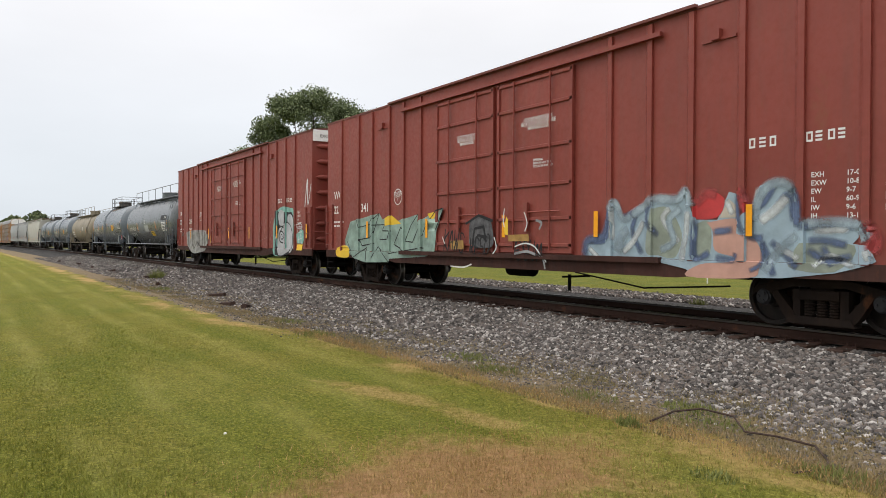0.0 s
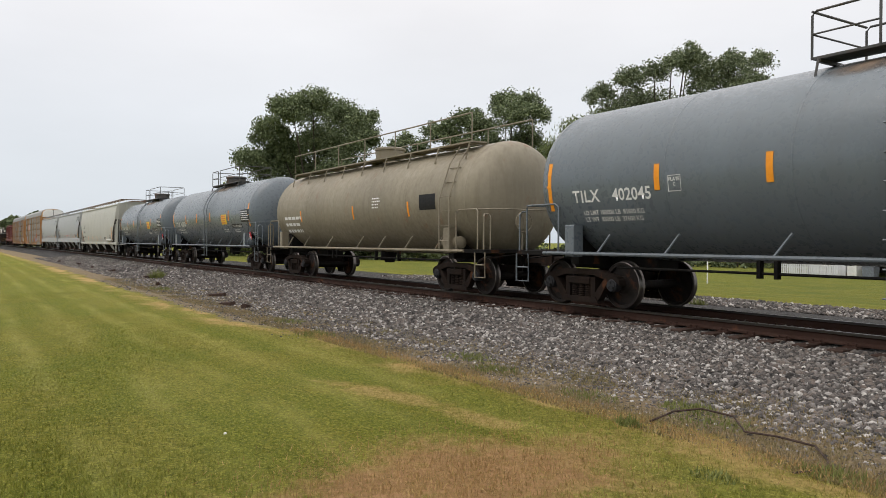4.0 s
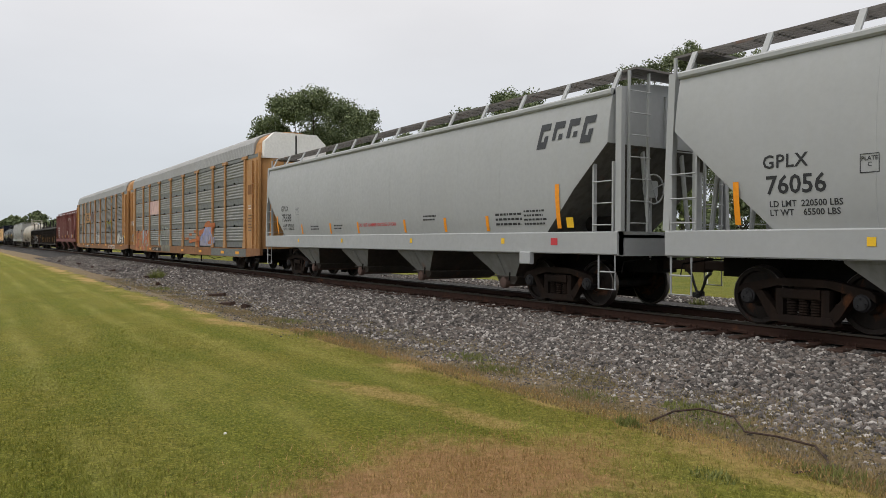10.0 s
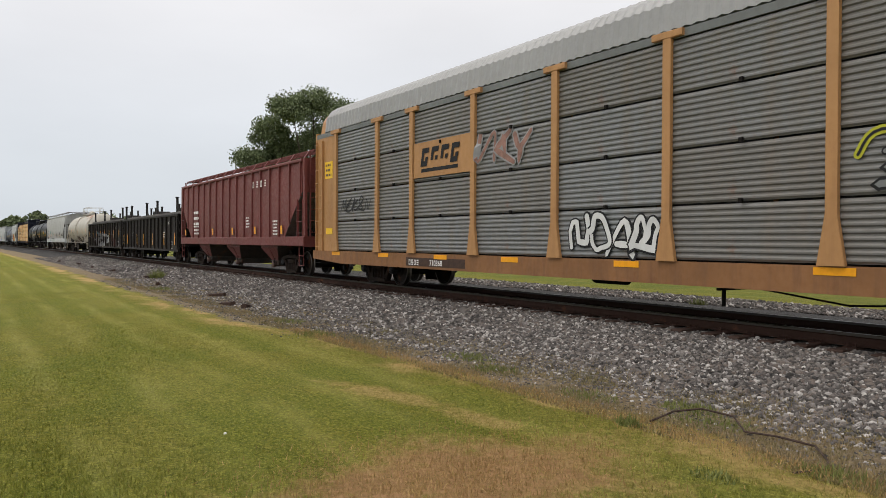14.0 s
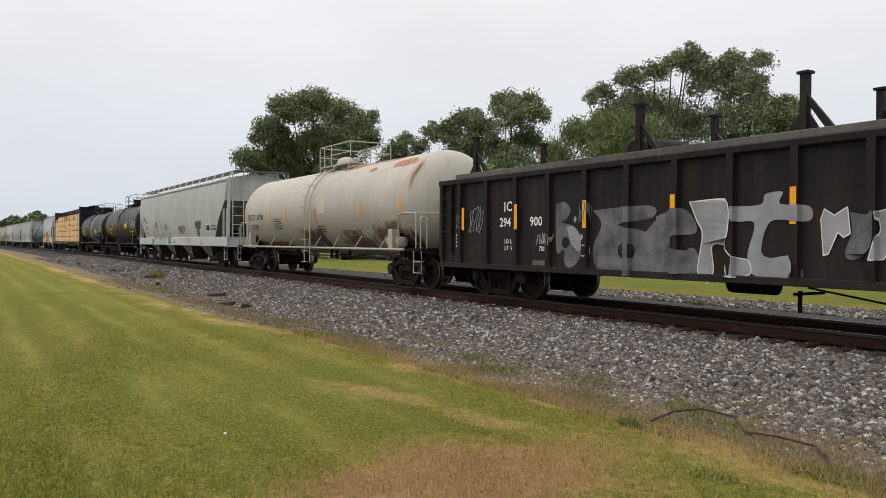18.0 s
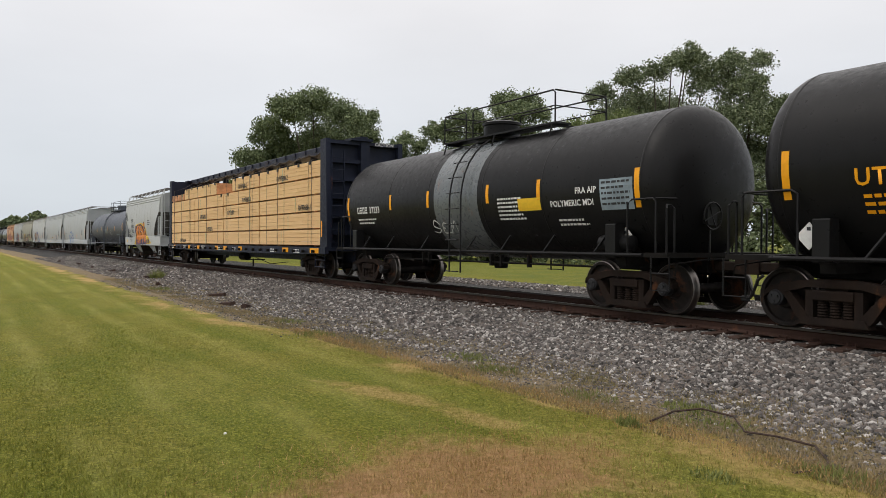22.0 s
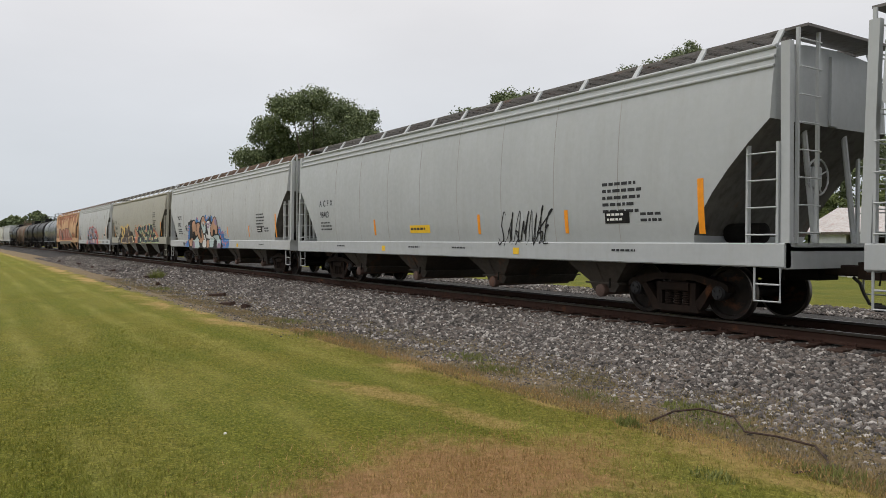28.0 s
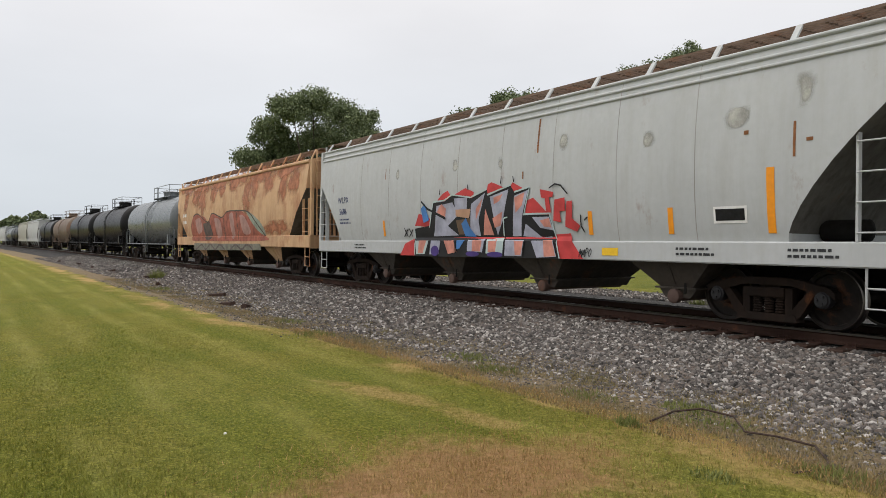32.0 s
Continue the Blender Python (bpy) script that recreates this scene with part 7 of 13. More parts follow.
H22 = hopper_car(-177.9, "pale grey rounded covered hopper wagon with blue graffiti", P_ACF, L=18.4, half=9.75, zs0=0.92, zs1=1.28, zeave=4.18, tc=6.95, rolled=True, walk_m=M_WALKDK, bay_m=M_BAYDK, seam_m=P_SEAM)
H23 = hopper_car(-197.54, "pale grey rounded covered hopper wagon with a black tag", P_ACF, L=18.6, half=9.75, zs0=0.92, zs1=1.28, zeave=4.18, tc=6.95, rolled=True, walk_m=M_WALKDK, bay_m=M_BAYDK, seam_m=P_SEAM)
H24 = hopper_car(-216.92, "pale grey rounded covered hopper wagon with bubble graffiti", P_ACF2, L=18.5, half=9.75, zs0=0.95, zs1=1.30, zeave=4.18, tc=6.95, rolled=True, walk_m=M_WALKRUST, bay_m=M_BAYDK, seam_m=P_SEAM)
H25 = hopper_car(-236.5, "beige covered hopper wagon with colourful graffiti", P_TILXH, L=18.5, half=9.75, zs0=1.07, zs1=1.50, zeave=4.08, tc=6.95, walk_m=M_WALKDK, bay_m=P_BAYGREY, seam_m=P_SEAM)
H26 = hopper_car(-255.95, "pale weathered covered hopper wagon with red graffiti", P_ACF2, L=18.4, half=9.75, zs0=0.95, zs1=1.30, zeave=4.18, tc=6.95, rolled=True, walk_m=M_WALKRUST, bay_m=M_BAYDK, seam_m=P_SEAM)
H27 = hopper_car(-275.35, "faded orange rusty covered hopper wagon with graffiti", P_RUSTH, L=18.7, half=9.7, tc=6.95, walk_m=M_WALKRUST, bay_m=P_RUSTH)
T28 = tank_car(-293.0, "grey tank wagon streaked with dirt", P_GREYDK, half=7.9, L=14.0, tc=5.9)
T29 = tank_car(-309.2, "black tank wagon streaked with dust", P_BLACKT, half=8.2, L=14.4)
T30 = tank_car(-325.6, "black tank wagon streaked with dust", P_BLACKT, half=8.2, L=14.4)
T31 = tank_car(-342.2, "rusty brown tank wagon with faded paint", P_RUSTT, half=8.3, L=14.6)
T32 = tank_car(-358.8, "black tank wagon with dull paint", P_BLACKT, half=8.3, L=14.6)
H33 = hopper_car(-377.0, "pale grey covered hopper wagon far down the line", P_ACF2, L=18.4, half=9.75, tc=6.95)
H34 = hopper_car(-396.6, "cream covered hopper wagon far down the line", P_CREAM, L=18.4, half=9.75, tc=6.95)
T35 = tank_car(-414.7, "black tank wagon far down the line", P_BLACKT, half=8.25)
T36 = tank_car(-431.3, "grey tank wagon far down the line", P_GREYDK, half=8.25)
H37 = hopper_car(-449.5, "pale grey covered hopper wagon far down the line", P_ACF2, L=18.4, half=9.75, tc=6.95)

# ---- lettering and sprayed paint on the wagons ----
C_CREAM = plain("spray_cream", (0.48, 0.44, 0.36), 0.6, 0.0, 0.12, 2)
C_PALEBLUE = plain("spray_pale_blue", (0.30, 0.40, 0.46), 0.6, 0.0, 0.2, 2)
C_GREYBLUE = plain("spray_grey_blue", (0.24, 0.30, 0.34), 0.6, 0.0, 0.25, 2)
C_PINK = plain("spray_pink", (0.50, 0.29, 0.23), 0.6, 0.0, 0.12, 2)
C_NAVY = plain("spray_navy", (0.035, 0.045, 0.12), 0.6, 0.0, 0.25, 2)
C_BLACK = plain("spray_black", (0.012, 0.012, 0.014), 0.55, 0.0, 0.3, 3)
C_WHITE = plain("spray_white", (0.62, 0.63, 0.62), 0.6, 0.0, 0.10, 2)
C_SILVER = plain("spray_silver", (0.28, 0.285, 0.29), 0.5, 0.0, 0.2, 2)
C_YELLOW = plain("spray_yellow", (0.72, 0.48, 0.04), 0.6, 0.0, 0.12, 2)
C_ORANGE = plain("spray_orange", (0.62, 0.20, 0.03), 0.6, 0.0, 0.12, 2)
C_RED = plain("spray_red", (0.50, 0.05, 0.05), 0.6, 0.0, 0.2, 2)
C_TEAL = plain("spray_teal", (0.03, 0.22, 0.20), 0.6, 0.0, 0.2, 2)
C_GREEN = plain("spray_green", (0.10, 0.34, 0.13), 0.6, 0.0, 0.2, 2)
C_BLUE = plain("spray_blue", (0.05, 0.16, 0.42), 0.6, 0.0, 0.15, 2)
C_BROWN = plain("spray_brown", (0.13, 0.085, 0.055), 0.6, 0.0, 0.25, 2)
C_PATCH = plain("repaint_patch_grey", (0.42, 0.44, 0.44), 0.55, 0.0, 0.06, 2)
C_PATCHDK = plain("repaint_patch_slate", (0.17, 0.195, 0.22), 0.5, 0.0, 0.1, 2)



def haze(name, color):
    """Paint misted on from a can: thins out towards the edge of the cloud."""
    m, n, l, b = node_mat(name)
    co = n.new("ShaderNodeTexCoord")
    f = noise_of(n, l, co.outputs["Object"], 2.5, 5, 0.6)
    fine = noise_of(n, l, co.outputs["Object"], 60, 3, 0.6)
    l.new(mixc(n, l, f, tuple(c * 0.7 for c in color), tuple(c * 1.2 for c in color)), b.inputs["Base Color"])
    b.inputs["Roughness"].default_value = 0.6
    at = n.new("ShaderNodeAttribute")
    at.attribute_name = "spray"
    al = math2(n, l, "MULTIPLY", at.outputs["Fac"], math2(n, l, "ADD", math2(n, l, "ADD", math2(n, l, "MULTIPLY", f, 0.35), math2(n, l, "MULTIPLY", fine, 0.3)), 0.5), True)
    l.new(al, b.inputs["Alpha"])
    return m


Z_SLATEB = haze("mist_dusk_blue", (0.085, 0.125, 0.22))
Z_CHALK = haze("mist_chalk", (0.52, 0.56, 0.56))
Z_ICE = haze("mist_ice_blue", (0.30, 0.39, 0.44))
Z_SOOT = haze("rusty_smear", (0.17, 0.125, 0.09))
Z_RED = haze("mist_red", (0.42, 0.06, 0.06))
C_WORN = plain("spray_worn_grey", (0.28, 0.28, 0.26), 0.65, 0.0, 0.35, 4)
C_BOXOLD = plain("spray_worn_pink", (0.27, 0.15, 0.12), 0.65, 0.0, 0.3, 4)
C_OUTLN = plain("spray_olive_black", (0.07, 0.06, 0.045), 0.65, 0.0, 0.35, 4)
C_MINT = plain("spray_mint", (0.42, 0.52, 0.30), 0.6, 0.0, 0.15, 2)
C_DULL = plain("spray_dull_silver", (0.11, 0.11, 0.115), 0.5, 0.0, 0.45, 3)
C_BLOCK = plain("spray_rust_orange", (0.40, 0.125, 0.04), 0.6, 0.0, 0.25, 3)
C_LILACGREY = plain("spray_lilac_grey", (0.27, 0.27, 0.34), 0.6, 0.0, 0.3, 3)
C_LILAC2B = plain("spray_soft_blue", (0.22, 0.25, 0.46), 0.6, 0.0, 0.25, 3)
C_CHALK = plain("spray_chalk_green", (0.33, 0.37, 0.33), 0.7, 0.0, 0.3, 5)
C_CHALKG = plain("spray_sill_grey_green", (0.17, 0.165, 0.13), 0.7, 0.0, 0.3, 3)
C_DOORGR = plain("spray_door_grey", (0.085, 0.085, 0.09), 0.65, 0.0, 0.45, 6)
C_DOORYE = plain("spray_door_yellow", (0.34, 0.20, 0.06), 0.65, 0.0, 0.3, 5)
C_PURPLE = plain("spray_purple", (0.061, 0.034, 0.18), 0.6, 0.0, 0.15, 3)
C_DKRED = plain("spray_dull_oxblood", (0.045, 0.021, 0.016), 0.65, 0.0, 0.4, 5)
C_TEALDULL = plain("spray_dull_teal", (0.06, 0.12, 0.13), 0.65, 0.0, 0.3, 3)
C_YELSOFT = plain("spray_soft_yellow", (0.62, 0.43, 0.115), 0.6, 0.0, 0.12, 3)
C_NAVYDK = plain("spray_blue_black", (0.012, 0.019, 0.034), 0.5, 0.0, 0.4, 2)
C_SALMON = plain("spray_salmon", (0.55, 0.215, 0.14), 0.6, 0.0, 0.18, 2)
C_BLUEGL = plain("spray_steel_blue", (0.05, 0.105, 0.21), 0.6, 0.0, 0.3, 3)
C_SKYBLUE = plain("spray_sky_blue", (0.063, 0.195, 0.47), 0.6, 0.0, 0.12, 3)
C_CORAL = plain("spray_coral", (0.62, 0.20, 0.13), 0.6, 0.0, 0.1, 3)
C_TAN2 = plain("spray_sand", (0.47, 0.275, 0.175), 0.6, 0.0, 0.14, 2)
C_PALE2 = plain("spray_ice_blue", (0.42, 0.52, 0.52), 0.6, 0.0, 0.1, 2)
C_LILAC2 = plain("spray_mauve", (0.29, 0.20, 0.29), 0.6, 0.0, 0.18, 2)
C_SEAGREEN = plain("spray_sea_green", (0.235, 0.335, 0.285), 0.6, 0.0, 0.25, 3)
C_SAGE = plain("spray_sage", (0.26, 0.30, 0.245), 0.6, 0.0, 0.2, 3)
C_AQUA = plain("spray_aqua", (0.20, 0.42, 0.36), 0.6, 0.0, 0.2, 3)
C_SILVERLT = plain("spray_bright_silver", (0.42, 0.43, 0.44), 0.5, 0.0, 0.2, 3)
C_FADEDW = plain("spray_faded_pink", (0.38, 0.22, 0.19), 0.6, 0.0, 0.2, 3)
C_LAVEN = plain("spray_lavender_grey", (0.35, 0.36, 0.44), 0.6, 0.0, 0.2, 3)
C_ROSE = plain("spray_rose", (0.56, 0.235, 0.18), 0.6, 0.0, 0.25, 3)
C_OLDRED = plain("spray_old_red", (0.33, 0.105, 0.07), 0.65, 0.0, 0.35, 3)
C_MUD = plain("spray_mud_brown", (0.085, 0.062, 0.055), 0.6, 0.0, 0.35, 4)

# boxcars
car, sk, h, yS = A
car, sk, h, yS = B
scrawl(car, -8.7, -7.7, 1.45, 1.75, sk, 3, C_WORN, 2, 0.022)
scrawl(car, 8.9, 9.4, 2.5, 3.5, sk, 1, C_WHITE, 1, 0.06, "white sprayed arrow sign")


def plate_mark(car, x, z, sd, r=0.12, mt=None):
    """Boxed clearance plate stencil."""
    g = Geo()
    ribbon_stroke(g, [(x - r, z - r), (x + r, z - r), (x + r, z + r), (x - r, z + r), (x - r, z - r)], 0.014, sd, 0.005)
    p = part("plate_stencil", g, mt or M_DKTXT, car)
    lettering(p, "PLATE\nC", x, z + r * 0.3, r * 0.65, sd, mt or M_DKTXT, "CENTER", line=1.0)


# tank wagons
def head_x(y, z, r, zc, hl, hd=0.62):
    rho = min(1.0, math.hypot(y, z - zc) / r)
    a = math.acos(min(1.0, rho ** (1 / 0.72)))
    return hl - hd + hd * math.sin(a)


def head_text(car, body, y, z, size, mat, r, zc, hl):
    cu = bpy.data.curves.new("lettering", "FONT")
    cu.body, cu.size, cu.resolution_u = body, size, 2
    ob = bpy.data.objects.new("lettering", cu)
    me = bpy.data.meshes.new_from_object(ob)
    bpy.data.objects.remove(ob)
    for v in me.vertices:
        yy, zz = y + v.co.x, z + v.co.y
        v.co = (head_x(yy, zz, r, zc, hl) + 0.02, yy, zz)
    me.materials.clear()
    me.materials.append(mat)
    part("lettering", me, None, car, "painted stencil lettering")


def vinyl_tank(T, number):
    car, sd, hl = T
    initials(car, "TILX", -5.9, 2.04, 0.32, sd, M_WHITE)
    lettering(car, number, -4.86, 2.04, 0.31, sd, M_WHITE)
    lettering(car, "LD LMT 180000 LB  81600 KG\nLT WT  83000 LB  37600 KG", -5.7, 1.80, 0.12, sd, M_WHITE, line=1.05)
    plate_mark(car, -3.42, 2.27, sd, 0.13, M_WHITE)
    reflectors(car, (-hl + 0.68,), 1.90, 2.85, sd, M_ORG, 0.13)
    reflectors(car, (-3.79, -1.66, 0.77, 3.75), 2.17, 2.62, sd, M_ORG, 0.12)
    reflectors(car, (hl - 0.72,), 1.90, 2.85, sd, M_ORG, 0.13)
    stain(car, "rust_stain", -1.3, 2.4, 3.62, 3.985, sd, Z_SOOT, "rusty smear below the valve bonnet", 3)
    sign = decal(car, "emergency_sign", 2.62, 3.42, 2.02, 2.46, sd, M_YSIGN, "yellow emergency telephone sign", 0.008, 4)
    small_print(sign, 2.70, 2.36, 4, 0.66, lambda x, z: sd(x, z) - 0.005, M_RED, 0.055, 4)
    tb = decal(car, "data_table", 5.50, 6.62, 2.08, 2.60, sd, M_BLACK, "black table of stencilled data", 0.006, 5)
    small_print(tb, 5.56, 2.50, 5, 1.0, lambda x, z: sd(x, z) - 0.004, M_WHITE, 0.05, 8)
    bar = decal(car, "commodity_name", 4.05, 5.48, 1.86, 2.02, sd, M_BLACK, "black strip naming the load", 0.006, 3)
    lettering(bar, "VINYL CHLORIDE, STABILIZED", 4.77, 1.895, 0.105, lambda x, z: sd(x, z) - 0.004, M_WHITE, "CENTER", space=0.88)
    small_print(car, 2.7, 1.78, 2, 0.8, sd, M_WHITE, 0.045, 3)
    small_print(car, 4.2, 1.74, 2, 0.8, sd, M_WHITE, 0.045, 6)
    small_print(car, 6.45, 1.62, 4, 0.5, sd, M_WHITE, 0.045, 7)
    decal(car, "paper_notice", 5.62, 5.92, 1.40, 1.60, sd, M_WHITE, off=0.02, nz=2)
    placard(car, 6.15, 1.40, 0.27, sd, "1086")
    head_text(car, number, 0.15, 2.75, 0.26, M_WHITE, 1.53, 2.47, hl)
    head_text(car, "CAPY 25790 US GAL\nCAPY 97620 L", -0.05, 2.52, 0.12, M_WHITE, 1.53, 2.47, hl)


vinyl_tank(T3, "402045")
vinyl_tank(T5, "402033")
vinyl_tank(T6, "401837")

car, sd, hl = T2
lettering(car, "OCPX  80269", -5.75, 1.95, 0.33, sd, M_WHITE, space=1.12)
lettering(car, "LD LMT  178500 LBS   80 900 KGS\nLT WT   84500 LBS   38 300 KGS", -5.6, 1.72, 0.11, sd, M_WHITE)
plate_mark(car, -2.95, 1.98, sd, 0.15, M_WHITE)
decal(car, "repaint_patch", -2.6, -0.9, 1.75, 2.35, sd, C_PATCHDK, "slate repainted patch", 0.004, 5)
decal(car, "repaint_patch", -0.7, 0.4, 1.85, 2.25, sd, C_PATCH, "pale repainted patch", 0.004, 4)
small_print(car, -0.75, 2.55, 3, 0.4, sd, M_WHITE, 0.05, 3)
s = decal(car, "emergency_sign", 0.9, 1.75, 1.58, 1.86, sd, M_YSIGN, "yellow emergency telephone sign", 0.006, 3)
small_print(s, 0.98, 1.76, 2, 0.7, lambda x, z: sd(x, z) - 0.004, M_DKTXT, 0.05, 1)
s = decal(car, "data_table", 4.2, 5.35, 1.85, 2.38, sd, M_WHITE, "white table of stencilled data", 0.006, 4)
small_print(s, 4.28, 2.28, 5, 1.0, lambda x, z: sd(x, z) - 0.004, M_DKTXT, 0.05, 2)
decal(car, "black_panel", 4.1, 5.6, 2.48, 2.78, sd, M_BLACK, off=0.005, nz=3)
small_print(car, 5.0, 2.68, 2, 0.55, lambda x, z: sd(x, z) - 0.004, M_WHITE, 0.05, 9)
reflectors(car, (-hl + 0.7, -3.0, 2.6, 5.75), 1.95, 2.45, sd, M_ORG, 0.13)
placard(car, 5.55, 1.38, 0.25, sd, "1863")

car, sd, hl = T4
small_print(car, -5.6, 2.05, 3, 1.8, sd, M_WHITE, 0.13, 5)
small_print(car, 1.5, 2.5, 4, 0.5, sd, M_WHITE, 0.05, 5)
decal(car, "data_table", 4.2, 5.0, 2.1, 2.5, sd, M_BLACK, off=0.005, nz=4)
reflectors(car, (-4.0, 0.2, 3.6), 1.95, 2.35, sd, M_ORG, 0.09)

car, sd, hl = T15
initials(car, 4, -6.3, 2.12, 0.30, sd, M_DKTXT)
lettering(car, "56703", -5.25, 2.12, 0.30, sd, M_DKTXT)
lettering(car, "LD LMT 188500 LB\nLT WT  74500 LB", -6.05, 1.86, 0.11, sd, M_DKTXT)
small_print(car, -3.35, 2.08, 5, 0.95, sd, M_DKTXT, 0.05, 7)
small_print(car, 0.7, 1.75, 3, 0.8, sd, M_DKTXT, 0.05, 8)
reflectors(car, (-hl + 0.75, -3.84, -2.08, 4.1, hl - 0.75), 2.0, 2.45, sd, M_ORG, 0.11)
Z_RUST = haze("rust_bloom", (0.40, 0.15, 0.07))
Z_DIRT = haze("black_spill", (0.05, 0.042, 0.036))
Z_BROWN = haze("brown_road_dirt", (0.17, 0.10, 0.06))
for i, (x0, x1, z0, z1, mt) in enumerate(((5.2, 6.8, 3.38, 3.66, Z_RUST), (3.8, 4.4, 3.36, 3.52, Z_RUST), (1.2, 3.2, 3.60, 3.80, Z_RUST), (2.4, 6.0, 3.66, 3.82, Z_RUST), (6.85, 7.0, 2.6, 3.6, Z_RUST), (-0.3, 1.3, 0.95, 1.75, Z_DIRT), (-1.2, 0.6, 0.95, 1.8, Z_BROWN), (2.0, 4.6, 0.95, 1.55, Z_BROWN), (4.4, 7.2, 0.95, 1.9, Z_BROWN), (5.5, 7.3, 1.0, 1.6, Z_DIRT), (-6.9, -2.0, 0.92, 1.3, Z_BROWN))):
    stain(car, "rust_stain" if mt is Z_RUST else "dirt_stain", x0, x1, z0, z1, sd, mt, "orange rust bloom" if mt is Z_RUST else "dark dirty streak", i, 0.003 + 0.001 * (i % 4))
reflectors(car, (0.72,), 1.86, 2.35, sd, plain("faded_reflector", (0.42, 0.17, 0.06), 0.6), 0.13)
decal(car, "repaint_patch", 0.95, 1.5, 2.2, 2.72, sd, C_CREAM, "pale repainted patch", 0.005, 4)
lettering(car, "HEATWAVE", 2.5, 1.46, 0.25, sd, C_BLACK, space=1.05, name="graffiti_tag", label="black sprayed word")

car, sd, hl = T17
initials(car, "UTLX", -5.0, 2.05, 0.32, sd, M_YEL)
lettering(car, "685465", -3.98, 2.05, 0.31, sd, M_YEL)
small_print(car, -4.9, 1.88, 3, 1.6, sd, M_YEL, 0.06, 3)
reflectors(car, (-hl + 0.72, hl - 0.72), 1.9, 2.6, sd, M_YEL, 0.12)
reflectors(car, (-2.68, -0.66, 3.05), 2.19, 2.66, sd, M_YEL, 0.12)
s = decal(car, "emergency_sign", 2.05, 2.95, 2.18, 2.47, sd, M_YSIGN, "yellow emergency telephone sign", 0.006, 3)
small_print(s, 2.12, 2.38, 1, 0.75, lambda x, z: sd(x, z) - 0.004, M_DKTXT, 0.04, 3)
small_print(s, 2.12, 2.22, 1, 0.75, lambda x, z: sd(x, z) - 0.004, M_DKTXT, 0.11, 4)
small_print(car, 4.0, 1.85, 1, 1.7, sd, M_YEL, 0.13, 5)
small_print(car, 4.3, 1.66, 2, 1.0, sd, M_YEL, 0.06, 6)
small_print(car, 2.0, 1.8, 2, 0.5, sd, M_YEL, 0.05, 7)
tb = decal(car, "data_table", 4.6, 5.6, 2.15, 2.6, sd, C_GREYBLUE, off=0.005, nz=4)
for i in range(4):
    small_print(tb, 4.65, 2.52 - 0.1 * i, 1, 0.9, lambda x, z: sd(x, z) - 0.003, M_DKTXT, 0.06, 30 + i)
placard(car, -5.75, 1.38, 0.2, sd, "", M_WHITE)
placard(car, 5.9, 1.38, 0.2, sd, "", M_WHITE)

car, sd, hl = T18
initials(car, 4, -5.28, 2.10, 0.26, sd, M_WHITE, 0.16)
lettering(car, "37233", -4.5, 2.10, 0.26, sd, M_WHITE)
lettering(car, "FRA AIP", 4.30, 2.22, 0.17, sd, M_WHITE)
lettering(car, "POLYMERIC MDI", 3.55, 1.99, 0.17, sd, M_WHITE)
small_print(car, 1.77, 2.2, 6, 1.0, sd, M_WHITE, 0.05, 12)
small_print(car, 3.7, 1.7, 2, 0.9, sd, M_WHITE, 0.05, 13)
small_print(car, -5.3, 1.9, 2, 1.2, sd, M_WHITE, 0.06, 6)
reflectors(car, (-hl + 0.7, hl - 0.7), 1.9, 2.6, sd, M_YEL, 0.12)
reflectors(car, (-3.2, -1.2, 1.4, 3.2), 2.15, 2.57, sd, M_YEL, 0.11)
tb = decal(car, "data_table", 4.98, 5.8, 1.88, 2.45, sd, C_GREYBLUE, off=0.005, nz=4)
for i in range(5):
    small_print(tb, 5.02, 2.37 - 0.1 * i, 1, 0.72, lambda x, z: sd(x, z) - 0.003, M_DKTXT, 0.05, 20 + i)
decal(car, "emergency_sign", 2.5, 3.25, 1.94, 2.2, sd, M_YSIGN, off=0.006, nz=3)
scrawl(car, -1.15, 0.0, 1.5, 1.82, sd, 3, C_WHITE, 7, 0.03)
placard(car, 5.45, 1.36, 0.2, sd, "3082", M_WHITE)

car, sd, hl = T21
reflectors(car, (-4.5, -2.0, 1.1, 4.3), 2.0, 2.38, sd, M_YEL, 0.11)
reflectors(car, (7.5,), 1.75, 2.55, sd, M_YEL, 0.13)
scrawl(car, 1.8, 3.0, 1.75, 2.1, sd, 3, C_SILVER, 8, 0.04)
small_print(car, 4.6, 1.7, 1, 1.4, sd, C_GREYBLUE, 0.1, 5)
decal(car, "dull_plate", -0.4, 0.9, 1.85, 2.2, sd, C_PATCHDK, off=0.005, nz=3)

# covered hoppers
car, sd, h = H7
initials(car, 4, -7.35, 2.36, 0.30, sd, M_DKTXT)
lettering(car, "580087", -7.3, 1.94, 0.30, sd, M_DKTXT, space=1.15)
small_print(car, -7.1, 1.62, 2, 1.6, sd, M_DKTXT, 0.05, 4)
decal(car, "reflector", -8.25, -8.13, 1.25, 2.2, sd, M_ORG, off=0.01, nz=4)
reflectors(car, (-4.6, -2.0, 0.4, 2.6, 5.2), 1.24, 1.62, sd, M_ORG, 0.11)
reflectors(car, (7.9,), 1.35, 2.35, sd, M_ORG, 0.12)
small_print(car, 4.3, 1.5, 3, 0.7, sd, M_DKTXT, 0.05, 5)
small_print(car, 6.7, 1.6, 4, 0.8, sd, M_DKTXT, 0.06, 6)
for x in (-5.2, -2.6, 0.0, 2.4, 6.6):
    decal(car, "warning_spot", x, x + 0.12, 0.98, 1.08, sd, M_YSIGN, off=0.006)
